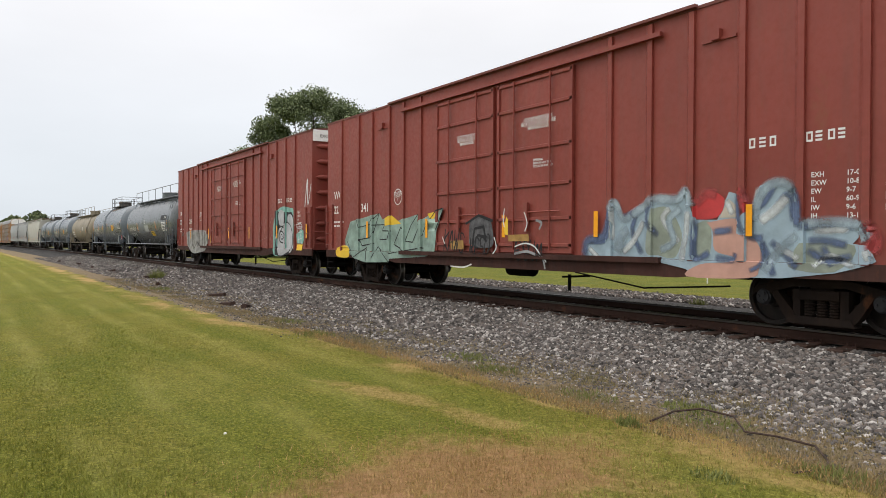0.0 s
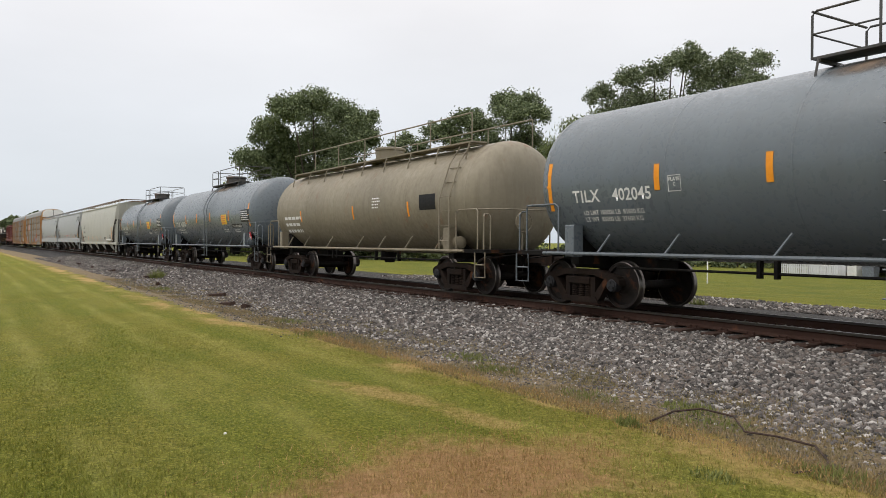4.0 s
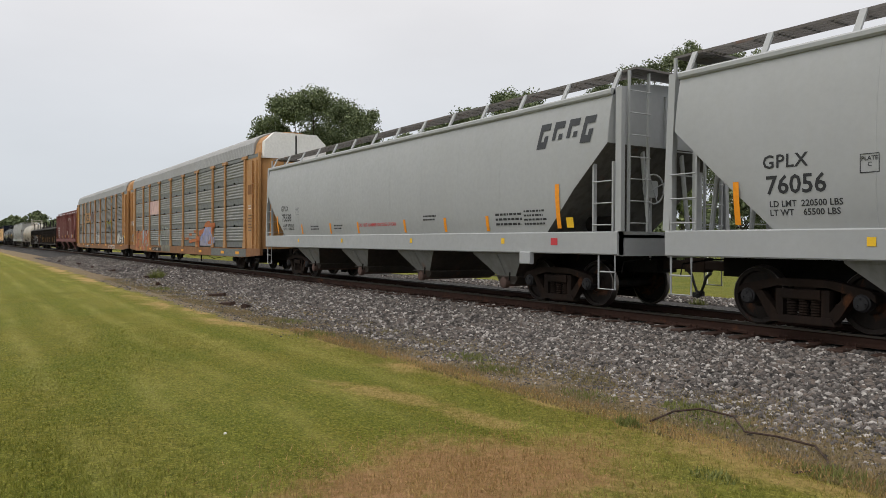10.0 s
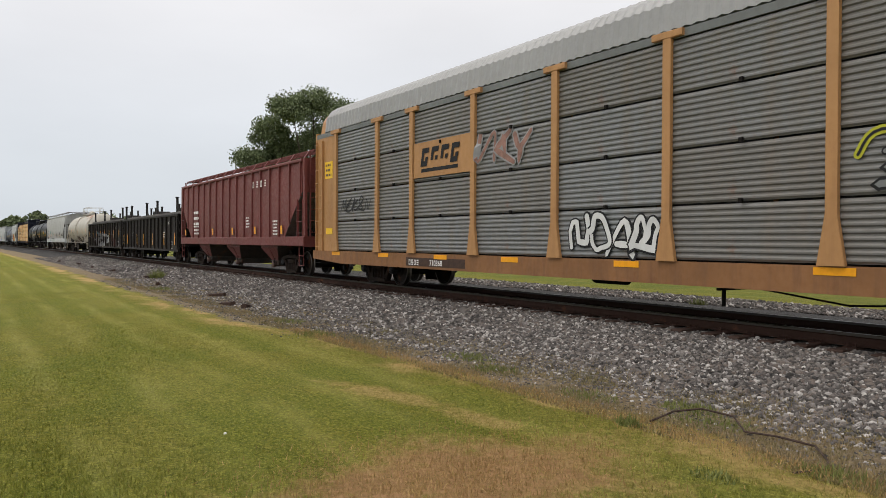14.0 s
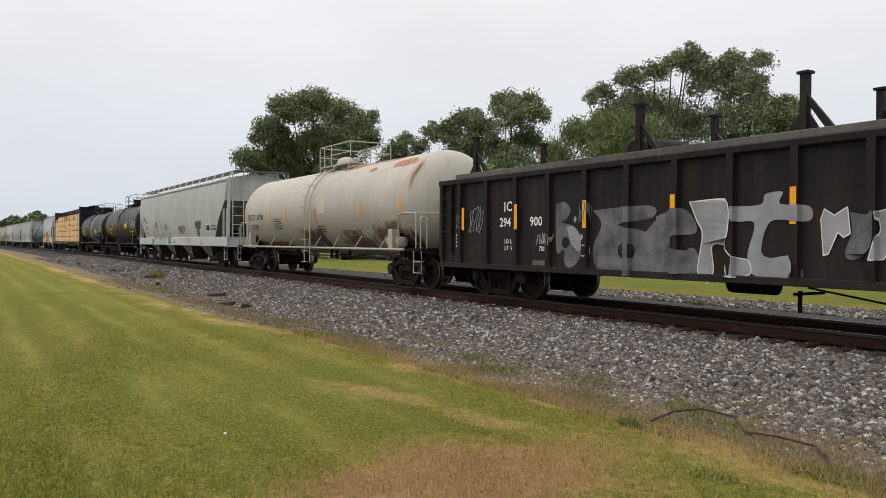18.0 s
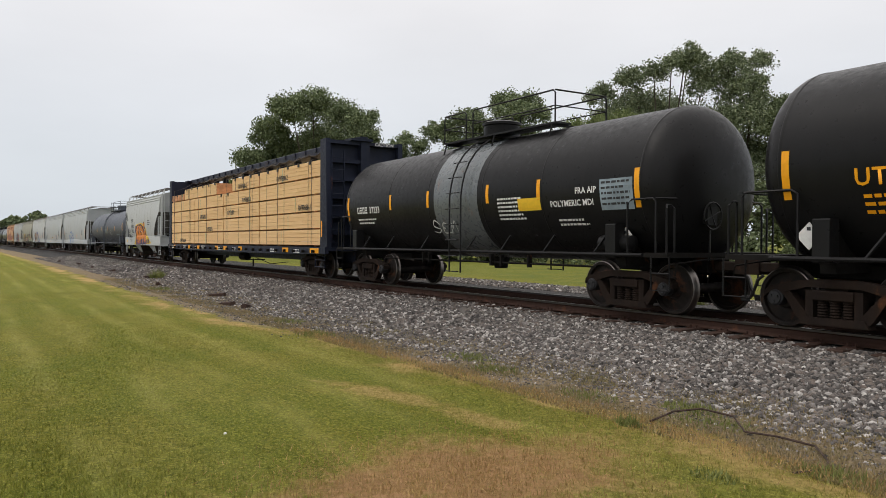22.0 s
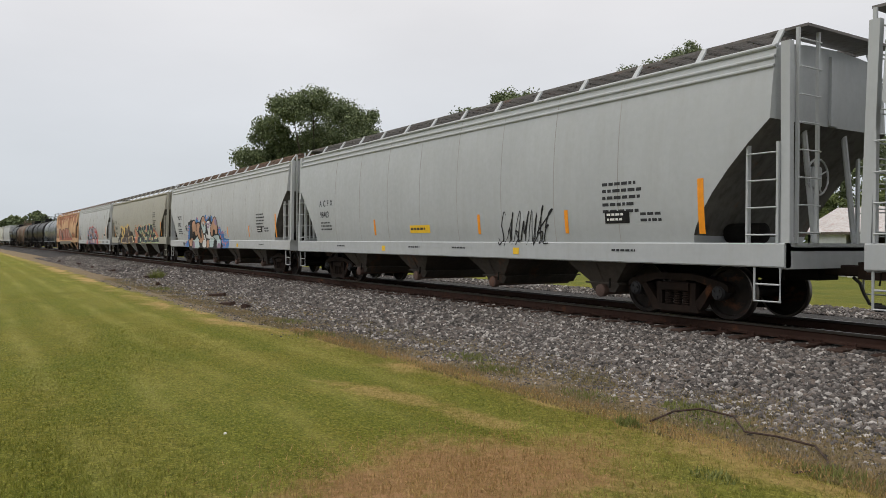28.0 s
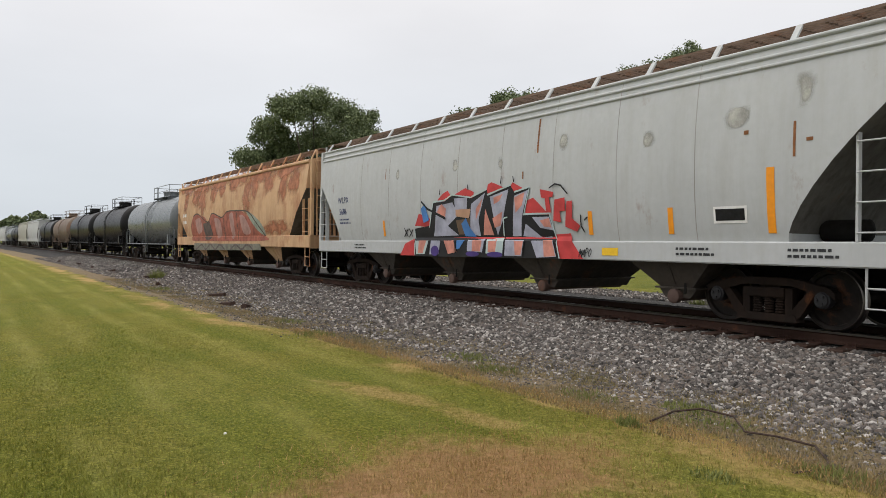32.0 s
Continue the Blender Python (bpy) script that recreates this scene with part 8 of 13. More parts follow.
part("side_locker", Geo().box(5.4, 8.0, -1.66, -1.50, 1.22, 1.36, 0.03), P_CREAM, car, "long cream cover plate along the sill")
lettering(car, "PLATE\nC", -5.4, 2.2, 0.10, sd, M_DKTXT, "CENTER", line=0.9)


def owner_letters(car, x0, x1, z0, z1, sd, mat):
    """A four-letter company mark as slanted plain blocks."""
    W = (x1 - x0) / 4
    for i in range(4):
        g = Geo()
        for fr in (((0.05, 0.0), (0.75, 0.0), (0.75, 0.28), (0.05, 0.28)), ((0.05, 0.72), (0.8, 0.72), (0.8, 1.0), (0.05, 1.0)), ((0.05, 0.28), (0.3, 0.28), (0.3, 0.72), (0.05, 0.72)), ((0.5, 0.28), (0.78, 0.28), (0.78, 0.5), (0.5, 0.5))):
            if (i == 2 and fr[0][1] == 0.0) or (i == 1 and fr[0] == (0.05, 0.0)):
                continue
            q = len(g.v)
            for a, b in fr:
                X = x0 + W * (i + a * 0.95) + (b - 0.5) * 0.22 * (z1 - z0)
                Z = z0 + (z1 - z0) * b
                g.v.append((X, sd(X, Z) - 0.008, Z))
            g.face(q, q + 1, q + 2, q + 3)
        part("owner_mark", g, mat, car, "dark grey slanted company mark")


C_MARK = plain("mark_dark_grey", (0.045, 0.05, 0.055), 0.5, 0.0, 0.1)
for H, num in ((H8, "76056"), (H9, "75338")):
    car, sd, h = H
    initials(car, "GPLX", -7.5, 2.36, 0.27, sd, M_DKTXT)
    lettering(car, num, -7.45, 1.99, 0.37, sd, M_DKTXT)
    lettering(car, "LD LMT  220500 LBS\nLT WT    65500 LBS", -7.4, 1.80, 0.125, sd, M_DKTXT)
    owner_letters(car, 7.15, 8.85, 3.16, 3.66, sd, C_MARK)
    reflectors(car, (7.78,), 1.55, 2.42, sd, M_ORG, 0.12)
    reflectors(car, (-7.95,), 1.55, 2.2, sd, M_ORG, 0.10)
    reflectors(car, (-5.6, -3.2, -1.2, 1.62, 3.62, 5.38), 1.52, 1.86, sd, M_ORG, 0.11)
    lettering(car, "DO NOT HAMMER ON SIDES OF CAR", -1.12, 1.71, 0.135, sd, M_RED)
    plate_mark(car, -5.95, 2.32, sd)
    small_print(car, 5.7, 1.85, 3, 1.0, sd, M_DKTXT, 0.06, 6)
    small_print(car, 6.7, 1.9, 4, 0.8, sd, M_DKTXT, 0.05, 7)
    small_print(car, -4.8, 1.75, 2, 0.8, sd, M_DKTXT, 0.05, 8)
    small_print(car, -2.9, 1.75, 2, 0.7, sd, M_DKTXT, 0.05, 9)
    small_print(car, 2.6, 1.9, 2, 0.7, sd, M_DKTXT, 0.05, 10)
    decal(car, "red_notice", 7.55, 7.75, 1.22, 1.36, sd, M_RED, off=0.006)
    decal(car, "notice_plate", 8.0, 8.2, 1.56, 1.76, sd, M_YSIGN, off=0.006)
    for x in (-6.0, -2.4, 1.9, 5.9):
        decal(car, "warning_spot", x, x + 0.12, 1.24, 1.36, sd, M_YSIGN, off=0.006)
    part("jacking_pad", Geo().box(6.6, 6.95, -1.60, -1.5, 0.82, 1.08, 0.02), P_GATX, car)

car, sd, h = H12
initials(car, 4, 3.3, 3.42, 0.34, lambda x, z: sd(x, z) - 0.06, M_WHITE, 0.9)
small_print(car, -5.9, 2.62, 3, 1.0, lambda x, z: sd(x, z) - 0.06, M_WHITE, 0.16, 5)
small_print(car, -5.9, 1.95, 3, 1.0, lambda x, z: sd(x, z) - 0.06, M_WHITE, 0.10, 6)
small_print(car, 5.7, 2.0, 5, 0.6, lambda x, z: sd(x, z) - 0.06, M_WHITE, 0.07, 7)
small_print(car, 2.5, 2.2, 4, 0.5, lambda x, z: sd(x, z) - 0.06, M_WHITE, 0.07, 8)
reflectors(car, (-7.6, -2.5, 0.6, 3.6, 6.6), 1.55, 1.85, lambda x, z: sd(x, z) - 0.06, M_YEL, 0.2)

car, sd, h = H16
initials(car, "GPLX", -7.65, 2.34, 0.30, sd, M_DKTXT)
lettering(car, "76765", -7.6, 1.96, 0.30, sd, M_DKTXT)
lettering(car, "LD LMT 208600 LBS\nLT WT  64400 LBS", -7.55, 1.72, 0.10, sd, M_DKTXT)
reflectors(car, (-8.0,), 1.56, 2.35, sd, M_ORG, 0.10)
reflectors(car, (-6.35, -3.55, -0.25, 2.15, 4.85), 1.55, 1.98, sd, M_ORG, 0.12)
b = decal(car, "data_table", 6.55, 7.2, 1.72, 2.08, sd, M_WHITE, off=0.006, nz=2)
decal(b, "dark_panel", 6.59, 6.86, 1.76, 2.04, sd, M_BLACK, off=0.010, nz=2)
decal(b, "dark_panel", 6.89, 7.16, 1.76, 2.04, sd, M_BLACK, off=0.010, nz=2)
small_print(car, 7.35, 1.95, 2, 0.9, sd, M_DKTXT, 0.09, 4)
for x, t in ((1.2, "BUILT 10-96"), (2.9, "EXW 10-8  H  6-5\nEW  8-8  H 15-1\n5221 CU FT")):
    lettering(car, t, x, 1.36, 0.09, sd, M_DKTXT, line=1.1)
for x in (0.0, 5.6):
    decal(car, "warning_spot", x - 0.07, x + 0.07, 1.28, 1.38, sd, M_YSIGN, off=0.006)
    small_print(car, x - 0.25, 1.2, 2, 0.55, sd, M_DKTXT, 0.04, 7)
decal(car, "side_notice", -8.2, -7.75, 2.5, 2.72, sd, C_MARK, off=0.005)

car, sd, h = H20
initials(car, "SHPX", -3.15, 2.52, 0.30, sd, M_DKTXT)
lettering(car, "433059", -3.12, 2.14, 0.30, sd, M_DKTXT)
lettering(car, "LD LMT 232000 LBS\nLT WT  53600 LBS", -3.1, 1.90, 0.10, sd, M_DKTXT)
small_print(car, 2.2, 2.5, 3, 0.8, sd, M_DKTXT, 0.07, 4)
lettering(car, "PLATE\nC", -1.95, 2.45, 0.09, sd, M_DKTXT, "CENTER", line=0.9)
decal(car, "warning_spot", -4.9, -4.7, 1.16, 1.32, sd, M_YSIGN, off=0.006)

car, sd, h = H22
decal(car, "repaint_patch", -3.95, 3.4, 1.0, 1.98, sd, C_PATCH, "pale repainted patch", 0.004, 8)
initials(car, "GGCX", -7.25, 1.92, 0.28, sd, M_DKTXT)
lettering(car, "5889", -6.25, 1.92, 0.28, sd, M_DKTXT)
lettering(car, "LD LMT 196 400 LD\nLT WT  66 600 NEW 3-88", -7.2, 1.72, 0.10, sd, M_DKTXT)
lettering(car, "CENTER FLOW", -7.5, 1.12, 0.11, sd, M_DKTXT)
lettering(car, "PLATE\nC", -4.15, 1.98, 0.09, sd, M_DKTXT, "CENTER", line=0.9)
reflectors(car, (-7.75,), 1.45, 2.28, sd, M_ORG, 0.10)
reflectors(car, (-4.85, -1.2, 2.0, 5.2), 1.42, 1.88, sd, M_ORG, 0.11)
reflectors(car, (7.9,), 1.45, 2.3, sd, M_ORG, 0.12)
small_print(car, 5.6, 2.25, 5, 0.8, sd, M_DKTXT, 0.06, 3)

for H, num, ini in ((H23, "98403", "A C F X"), (H24, "57021", "WLPX")):
    car, sd, h = H
    initials(car, ini, -7.3, 2.40, 0.28, sd, M_DKTXT)
    lettering(car, num, -7.25, 2.04, 0.28, sd, M_DKTXT)
    small_print(car, -7.2, 1.85, 3, 0.9, sd, M_DKTXT, 0.06, 4)
    reflectors(car, (7.88,), 1.42, 2.3, sd, M_ORG, 0.12)
    reflectors(car, (-3.4, 1.75, 4.7), 1.45, 1.9, sd, M_ORG, 0.10)
    small_print(car, 5.7, 2.3, 5, 1.0, sd, M_DKTXT, 0.07, 3)
    b = decal(car, "data_table", 5.75, 6.35, 1.62, 1.84, sd, M_BLACK, off=0.006)
    small_print(b, 5.8, 1.76, 2, 0.5, lambda x, z: sd(x, z) - 0.004, M_WHITE, 0.05, 3)
    small_print(car, 6.6, 1.75, 2, 0.5, sd, M_DKTXT, 0.06, 5)
    decal(car, "warning_spot", 3.0, 3.2, 1.02, 1.16, sd, M_YSIGN, off=0.006)
    decal(car, "warning_spot", -3.0, -2.8, 1.02, 1.16, sd, M_YSIGN, off=0.006)
    for x in (-6.0, -1.5, 0.6, 5.9):
        small_print(car, x, 1.12, 1, 0.7, sd, M_DKTXT, 0.05, 3)
car, sd, h = H23
scrawl(car, 2.5, 4.3, 1.25, 1.95, sd, 7, C_BLACK, 5, 0.03)
s = decal(car, "emergency_sign", -1.4, -0.4, 1.5, 1.7, sd, M_YSIGN, "yellow emergency telephone sign", 0.006)
small_print(s, -1.35, 1.58, 1, 0.9, lambda x, z: sd(x, z) - 0.004, M_DKTXT, 0.07, 3)
car, sd, h = H24

car, sd, h = H25
initials(car, "TILX", -7.35, 2.50, 0.30, sd, M_DKTXT)
lettering(car, "586053", -7.35, 2.10, 0.30, sd, M_DKTXT)
lettering(car, "LD LMT 221200\nLT WT  64800", -7.3, 1.86, 0.11, sd, M_DKTXT)
plate_mark(car, -5.85, 2.38, sd, 0.17)
scrawl(car, -8.4, -7.7, 2.3, 2.9, sd, 3, C_BLACK, 9, 0.035)
reflectors(car, (-7.75,), 1.55, 2.4, sd, M_ORG, 0.10)
reflectors(car, (8.0,), 1.55, 2.4, sd, M_ORG, 0.12)
small_print(car, 5.8, 2.95, 3, 0.8, sd, M_DKTXT, 0.07, 4)
small_print(car, 5.9, 2.45, 4, 0.9, sd, M_DKTXT, 0.07, 5)

car, sd, h = H26
initials(car, "WLPX", -7.6, 2.45, 0.26, sd, C_NAVY)
lettering(car, "5686", -7.5, 2.10, 0.26, sd, C_NAVY)
small_print(car, -7.5, 1.92, 2, 0.8, sd, C_NAVY, 0.06, 4)
reflectors(car, (7.35,), 1.42, 2.38, sd, M_ORG, 0.13)
reflectors(car, (-4.6, 3.6, 5.5), 1.42, 1.86, sd, M_ORG, 0.11)
b = decal(car, "data_table", 6.35, 6.95, 1.58, 1.84, sd, M_WHITE, off=0.006)
decal(b, "dark_panel", 6.39, 6.91, 1.62, 1.80, sd, M_BLACK, off=0.009)
Z_OLD = haze("yellowed_paint", (0.44, 0.44, 0.40))
for i, (x, z, w, hh) in enumerate(((4.9, 2.9, 0.3, 0.3), (2.7, 3.05, 0.3, 0.4), (6.5, 3.0, 0.5, 0.35), (-1.1, 2.9, 0.25, 0.35), (7.7, 3.1, 0.35, 0.6), (-3.9, 2.9, 0.2, 0.35), (0.7, 2.8, 0.25, 0.35))):
    stain(car, "yellowed_patch", x, x + w, z, z + hh, sd, Z_OLD, "yellowed patch in the paint", 30 + i)
rust = plain("rust_streak", (0.22, 0.09, 0.035), 0.8, 0.0, 0.3, 5)
for i, (x, z, w, hh) in enumerate(((2.05, 3.1, 0.05, 0.7), (7.7, 2.5, 0.04, 0.5), (-4.5, 3.0, 0.03, 0.3), (6.9, 2.9, 0.08, 0.06), (7.9, 2.7, 0.1, 0.05), (1.6, 2.6, 0.04, 0.15))):
    decal(car, "rust_streak", x, x + w, z, z + hh, sd, rust, off=0.006, nz=3)
decal(car, "warning_spot", 3.9, 4.3, 1.04, 1.18, sd, M_YSIGN, off=0.006)
for x in (-6.5, 1.0, 5.6, 7.6):
    small_print(car, x, 1.16, 2, 0.8, sd, M_DKTXT, 0.05, 4)

car, sd, h = H27
for i, (x, w, z) in enumerate(((-7.6, 0.9, 2.5), (-5.9, 1.5, 2.9), (-4.6, 1.3, 2.4), (-2.6, 1.0, 3.0), (-1.2, 0.8, 3.2), (0.3, 1.1, 3.3), (2.3, 1.0, 2.2), (3.3, 0.9, 2.9), (4.9, 1.1, 3.0), (6.6, 0.8, 2.6), (7.6, 0.9, 2.7))):
    stain(car, "rust_stain", x - 0.3, x + w, z, 4.15, sd, Z_RUST, "orange rust bloom", 50 + i, 0.004 + 0.001 * (i % 3))
for i in range(6):
    stain(car, "rust_stain", -9.0 + 2.9 * i, -5.6 + 2.9 * i, 3.55, 4.3, sd, Z_RUST, "rust along the eave", 70 + i, 0.007 + 0.001 * (i % 2))
stain(car, "rust_stain", 4.6, 8.0, 1.45, 2.1, sd, Z_RUST, "rust above the sill", 80, 0.004)
small_print(car, -7.8, 2.5, 2, 0.9, sd, M_WHITE, 0.2, 4)

# auto carriers
C_LIME = plain("spray_lime", (0.42, 0.42, 0.03), 0.6, 0.0, 0.2, 3)

car, sd, h = R10
decal(car, "graffiti", -11.75, -7.2, 0.64, 1.92, sd, C_BLOCK, "rust-orange graffiti block with coloured streaks", 0.004, 4, 60)
for i, (pts, wd, mt) in enumerate(((((-11.55, 1.98), (-11.4, 0.66)), 0.07, C_MINT), (((-11.6, 2.0), (-11.5, 0.66)), 0.03, C_BLACK), (((-10.4, 1.8), (-11.0, 1.75), (-10.9, 0.85), (-10.3, 0.9)), 0.06, C_BLACK), (((-10.95, 1.35), (-10.4, 1.35)), 0.06, C_BLACK), (((-10.1, 1.95), (-10.2, 1.4), (-10.05, 0.66)), 0.14, C_GREEN), (((-9.7, 1.75), (-9.2, 1.6), (-9.2, 1.05), (-9.75, 0.95), (-9.7, 1.75)), 0.04, C_SILVER), (((-8.9, 1.95), (-8.95, 1.3), (-8.8, 0.66)), 0.16, C_PALEBLUE), (((-8.3, 1.9), (-8.55, 1.4), (-8.1, 0.95)), 0.08, C_PALEBLUE), (((-7.5, 1.95), (-8.2, 1.45), (-7.6, 0.9)), 0.09, C_PALEBLUE), (((-8.0, 1.2), (-8.2, 0.66)), 0.18, C_GREEN))):
    g = Geo()
    ribbon_stroke(g, smooth_line(list(pts), 7), wd, sd, 0.009 + 0.004 * (i % 3), 0.2, (2, 1), 0.25, i)
    part("graffiti_stroke", g, mt, car)
decal(car, "repaint_patch", 6.8, 12.0, 0.60, 0.93, sd, P_GALVDK, "grey repainted length of the sill", 0.004, 1, 6)
scrawl(car, -13.4, -12.3, 2.3, 2.6, lambda x, z: -1.515, 4, C_WHITE, 2, 0.06)
scrawl(car, -13.4, -12.3, 1.2, 1.7, lambda x, z: -1.515, 4, C_PALEBLUE, 3, 0.05)
M_SIGN = plain("peeling_pink_board", (0.52, 0.36, 0.34), 0.7, 0.0, 0.2, 3)
decal(car, "peeling_board", -7.0, -4.37, 2.86, 3.70, lambda x, z: -1.515, M_SIGN, "faded pink-white board with peeling paint", 0.01, 3, 3)
b = decal(car, "number_strip", -6.3, -3.9, 0.66, 0.86, sd, M_BLACK, off=0.004, nx=2)
lettering(b, "710932", -5.3, 0.69, 0.2, lambda x, z: sd(x, z) - 0.004, M_WHITE)
initials(b, "ETTX", -6.2, 0.69, 0.19, lambda x, z: sd(x, z) - 0.004, M_WHITE)
for x in (-10.2, -7.2, -3.0, 1.0, 4.6, 8.4, 10.6):
    decal(car, "reflector", x, x + 0.5, 0.70, 0.82, sd, M_YEL, off=0.006)
part("white_end_cap", Geo().prism([(-1.36, 4.62), (1.36, 4.62), (1.30, 5.3), (0.9, 5.68), (-0.9, 5.68), (-1.30, 5.3)], h - 0.34, h - 0.015), M_WHITE, car, "white painted top of the end doors")
decal(car, "stencil_frame", 12.2, 12.9, 3.2, 3.6, lambda x, z: -1.505, plain("brown_stencil", (0.20, 0.09, 0.03), 0.7), off=0.004)
small_print(car, 12.3, 2.7, 2, 0.35, lambda x, z: -1.505, M_WHITE, 0.06, 3)
small_print(car, 12.3, 2.3, 6, 0.5, lambda x, z: -1.505, C_BROWN, 0.07, 4)
lettering(car, "6656", -13.15, 2.0, 0.2, lambda x, z: -1.505, M_DKTXT)

car, sd, h = R11
bd = decal(car, "company_board", -7.0, -4.37, 2.92, 3.82, lambda x, z: -1.53, P_ORANGE, "orange company board with dark letters", 0.01)
owner_letters(bd, -6.6, -4.75, 3.2, 3.66, lambda x, z: -1.545, M_BLACK)
decal(bd, "underline", -6.6, -4.9, 3.05, 3.14, lambda x, z: -1.54, M_BLACK)
sprayed_piece(car, -4.1, -2.2, 2.98, 3.75, sd, "zay", [C_BOXOLD, C_BROWN], C_SILVER, 5, None, 0.14, None, "faded red graffiti high on the panels")
sprayed_piece(car, 9.6, 12.1, 1.03, 1.75, sd, "cnain", [C_WHITE], C_BLACK, 9, None, 0.2, None, "white block-letter graffiti")
scrawl(car, 7.2, 8.7, 4.0, 4.55, sd, 4, C_SILVER, 3, 0.04)
scrawl(car, 7.3, 8.6, 2.9, 3.5, sd, 2, C_BLACK, 5, 0.05)
sprayed_piece(car, 4.9, 6.7, 2.0, 2.62, sd, "eae", [P_GALV2, C_SILVER], C_BLACK, 7, None, 0.12, None, "black outlined graffiti with a yellow edge", 0.03, 0.9)
for i, p in enumerate((((4.6, 2.45), (4.9, 2.75), (5.9, 2.62), (6.8, 2.85), (7.15, 2.55), (7.1, 1.95)), )):
    for wd, mt, of in ((0.12, C_LIME, 0.006), (0.04, C_BLACK, 0.009)):
        g = Geo()
        ribbon_stroke(g, smooth_line(list(p), 6), wd, sd, of)
        part("graffiti_stroke", g, mt, car)
sprayed_piece(car, -1.0, 1.25, 1.05, 1.85, sd, "soab", [C_WHITE], C_BLACK, 11, None, 0.13, None, "chalky white graffiti")
scrawl(car, 5.6, 8.6, 0.64, 0.92, sd, 5, C_WHITE, 3, 0.05)
scrawl(car, -11.5, -9.5, 2.2, 2.6, sd, 5, C_BLACK, 6, 0.04)
b = decal(car, "number_strip", -7.4, -4.6, 0.64, 0.86, sd, plain("dark_brown_strip", (0.06, 0.035, 0.025), 0.7), off=0.004, nx=2)
lettering(b, "710368", -6.2, 0.67, 0.2, lambda x, z: sd(x, z) - 0.004, M_WHITE)
initials(b, 4, -7.25, 0.67, 0.19, lambda x, z: sd(x, z) - 0.004, M_WHITE)
for x in (-12.2, -9.0, -6.0, -3.2, 0.2, 4.0, 7.6, 10.8):
    decal(car, "reflector", x, x + 0.6, 0.84, 0.95, sd, M_YEL, off=0.006)
decal(car, "notice_board", -12.8, -12.2, 3.3, 3.85, lambda x, z: -1.505, M_YSIGN, "yellow notice board", 0.006)
small_print(car, -12.72, 3.7, 3, 0.45, lambda x, z: -1.513, C_BROWN, 0.09, 4)
decal(car, "notice_board", -12.7, -12.2, 1.5, 1.7, lambda x, z: -1.505, M_YSIGN, "yellow notice strip", 0.006)

end_lettering(car, "EXCESS HEIGHT", h - 0.02, -0.85, 5.05, 0.2, M_WHITE)
for x in (h - 1.2,):
    decal(car, "stencil_frame", x - 0.2, x + 0.35, 2.6, 2.95, lambda x, z: -1.505, plain("orange_stencil", (0.30, 0.13, 0.04), 0.7), off=0.004)
    small_print(car, x - 0.2, 2.3, 5, 0.45, lambda x, z: -1.505, C_BROWN, 0.06, 4)
    decal(car, "notice_board", x - 0.25, x + 0.35, 1.45, 1.6, lambda x, z: -1.505, M_YSIGN, "yellow notice strip", 0.006)

# gondolas
car, sd, h = G13
scrawl(car, 7.2, 7.8, 1.1, 1.5, sd, 1, C_PINK, 4, 0.03)
scrawl(car, 1.6, 1.9, 1.0, 1.35, sd, 1, C_WHITE, 1, 0.04)
car, sd, h = G14

# painted pieces, wagon by wagon
sk_a, sk_b = A[1], B[1]
car, sd, h = R10
piece = spray_area(car, sd, ((4.73, 1.04), (4.87, 1.41), (5.32, 1.65), (5.65, 1.92), (6.26, 1.94), (6.9, 1.94), (6.98, 1.63), (7.18, 1.53), (7.19, 1.09)), C_LILACGREY, 0, 1, 'soft orange and lilac graffiti fading over the panels')
spray_area(piece, sd, ((4.53, 1.76), (5.42, 1.88), (5.65, 2.08), (6.08, 2.22), (6.57, 2.21), (6.6, 2.12), (7.18, 2.11), (7.42, 2.13), (7.42, 1.92), (7.03, 1.74), (6.9, 1.93), (5.71, 1.9), (5.32, 1.65), (4.65, 1.57)), C_BLOCK, 1, 1)
spray_area(piece, sd, ((6.71, 1.53), (6.95, 1.74), (7.2, 1.88), (7.2, 1.73), (6.98, 1.53), (6.77, 1.37), (6.74, 1.13), (6.27, 1.13), (6.32, 1.26), (6.61, 1.32)), C_BLOCK, 2, 1)
spray_area(piece, sd, ((4.23, 1.38), (4.46, 1.57), (4.66, 1.32), (4.67, 0.97), (4.25, 0.96)), C_BLOCK, 3, 0)
spray_line(piece, sd, ((3.65, 1.75), (4.26, 1.73)), C_BLOCK, 0.14, 4, 1)
spray_line(piece, sd, ((2.72, 1.6), (3.17, 1.59)), C_BLOCK, 0.12, 5, 1)
spray_line(piece, sd, ((1.93, 1.38), (2.55, 1.38)), C_BLOCK, 0.11, 6, 1)
spray_line(piece, sd, ((2.74, 1.22), (3.48, 1.28), (4.19, 1.32)), C_BLOCK, 0.15, 7, 1)
spray_line(piece, sd, ((4.67, 1.32), (4.83, 1.5), (4.97, 1.56)), C_BLOCK, 0.12, 8, 1)
spray_line(piece, sd, ((5.84, 1.89), (5.93, 1.55), (5.81, 1.2)), C_LILAC2B, 0.14, 9, 1)
spray_line(piece, sd, ((6.32, 1.87), (6.26, 1.54)), C_LILAC2B, 0.14, 9, 1)
spray_line(piece, sd, ((6.49, 1.65), (6.87, 1.64)), C_LILAC2B, 0.14, 9, 1)
spray_line(piece, sd, ((5.05, 1.32), (5.32, 1.56), (5.65, 1.61)), C_LILAC2B, 0.14, 9, 1)
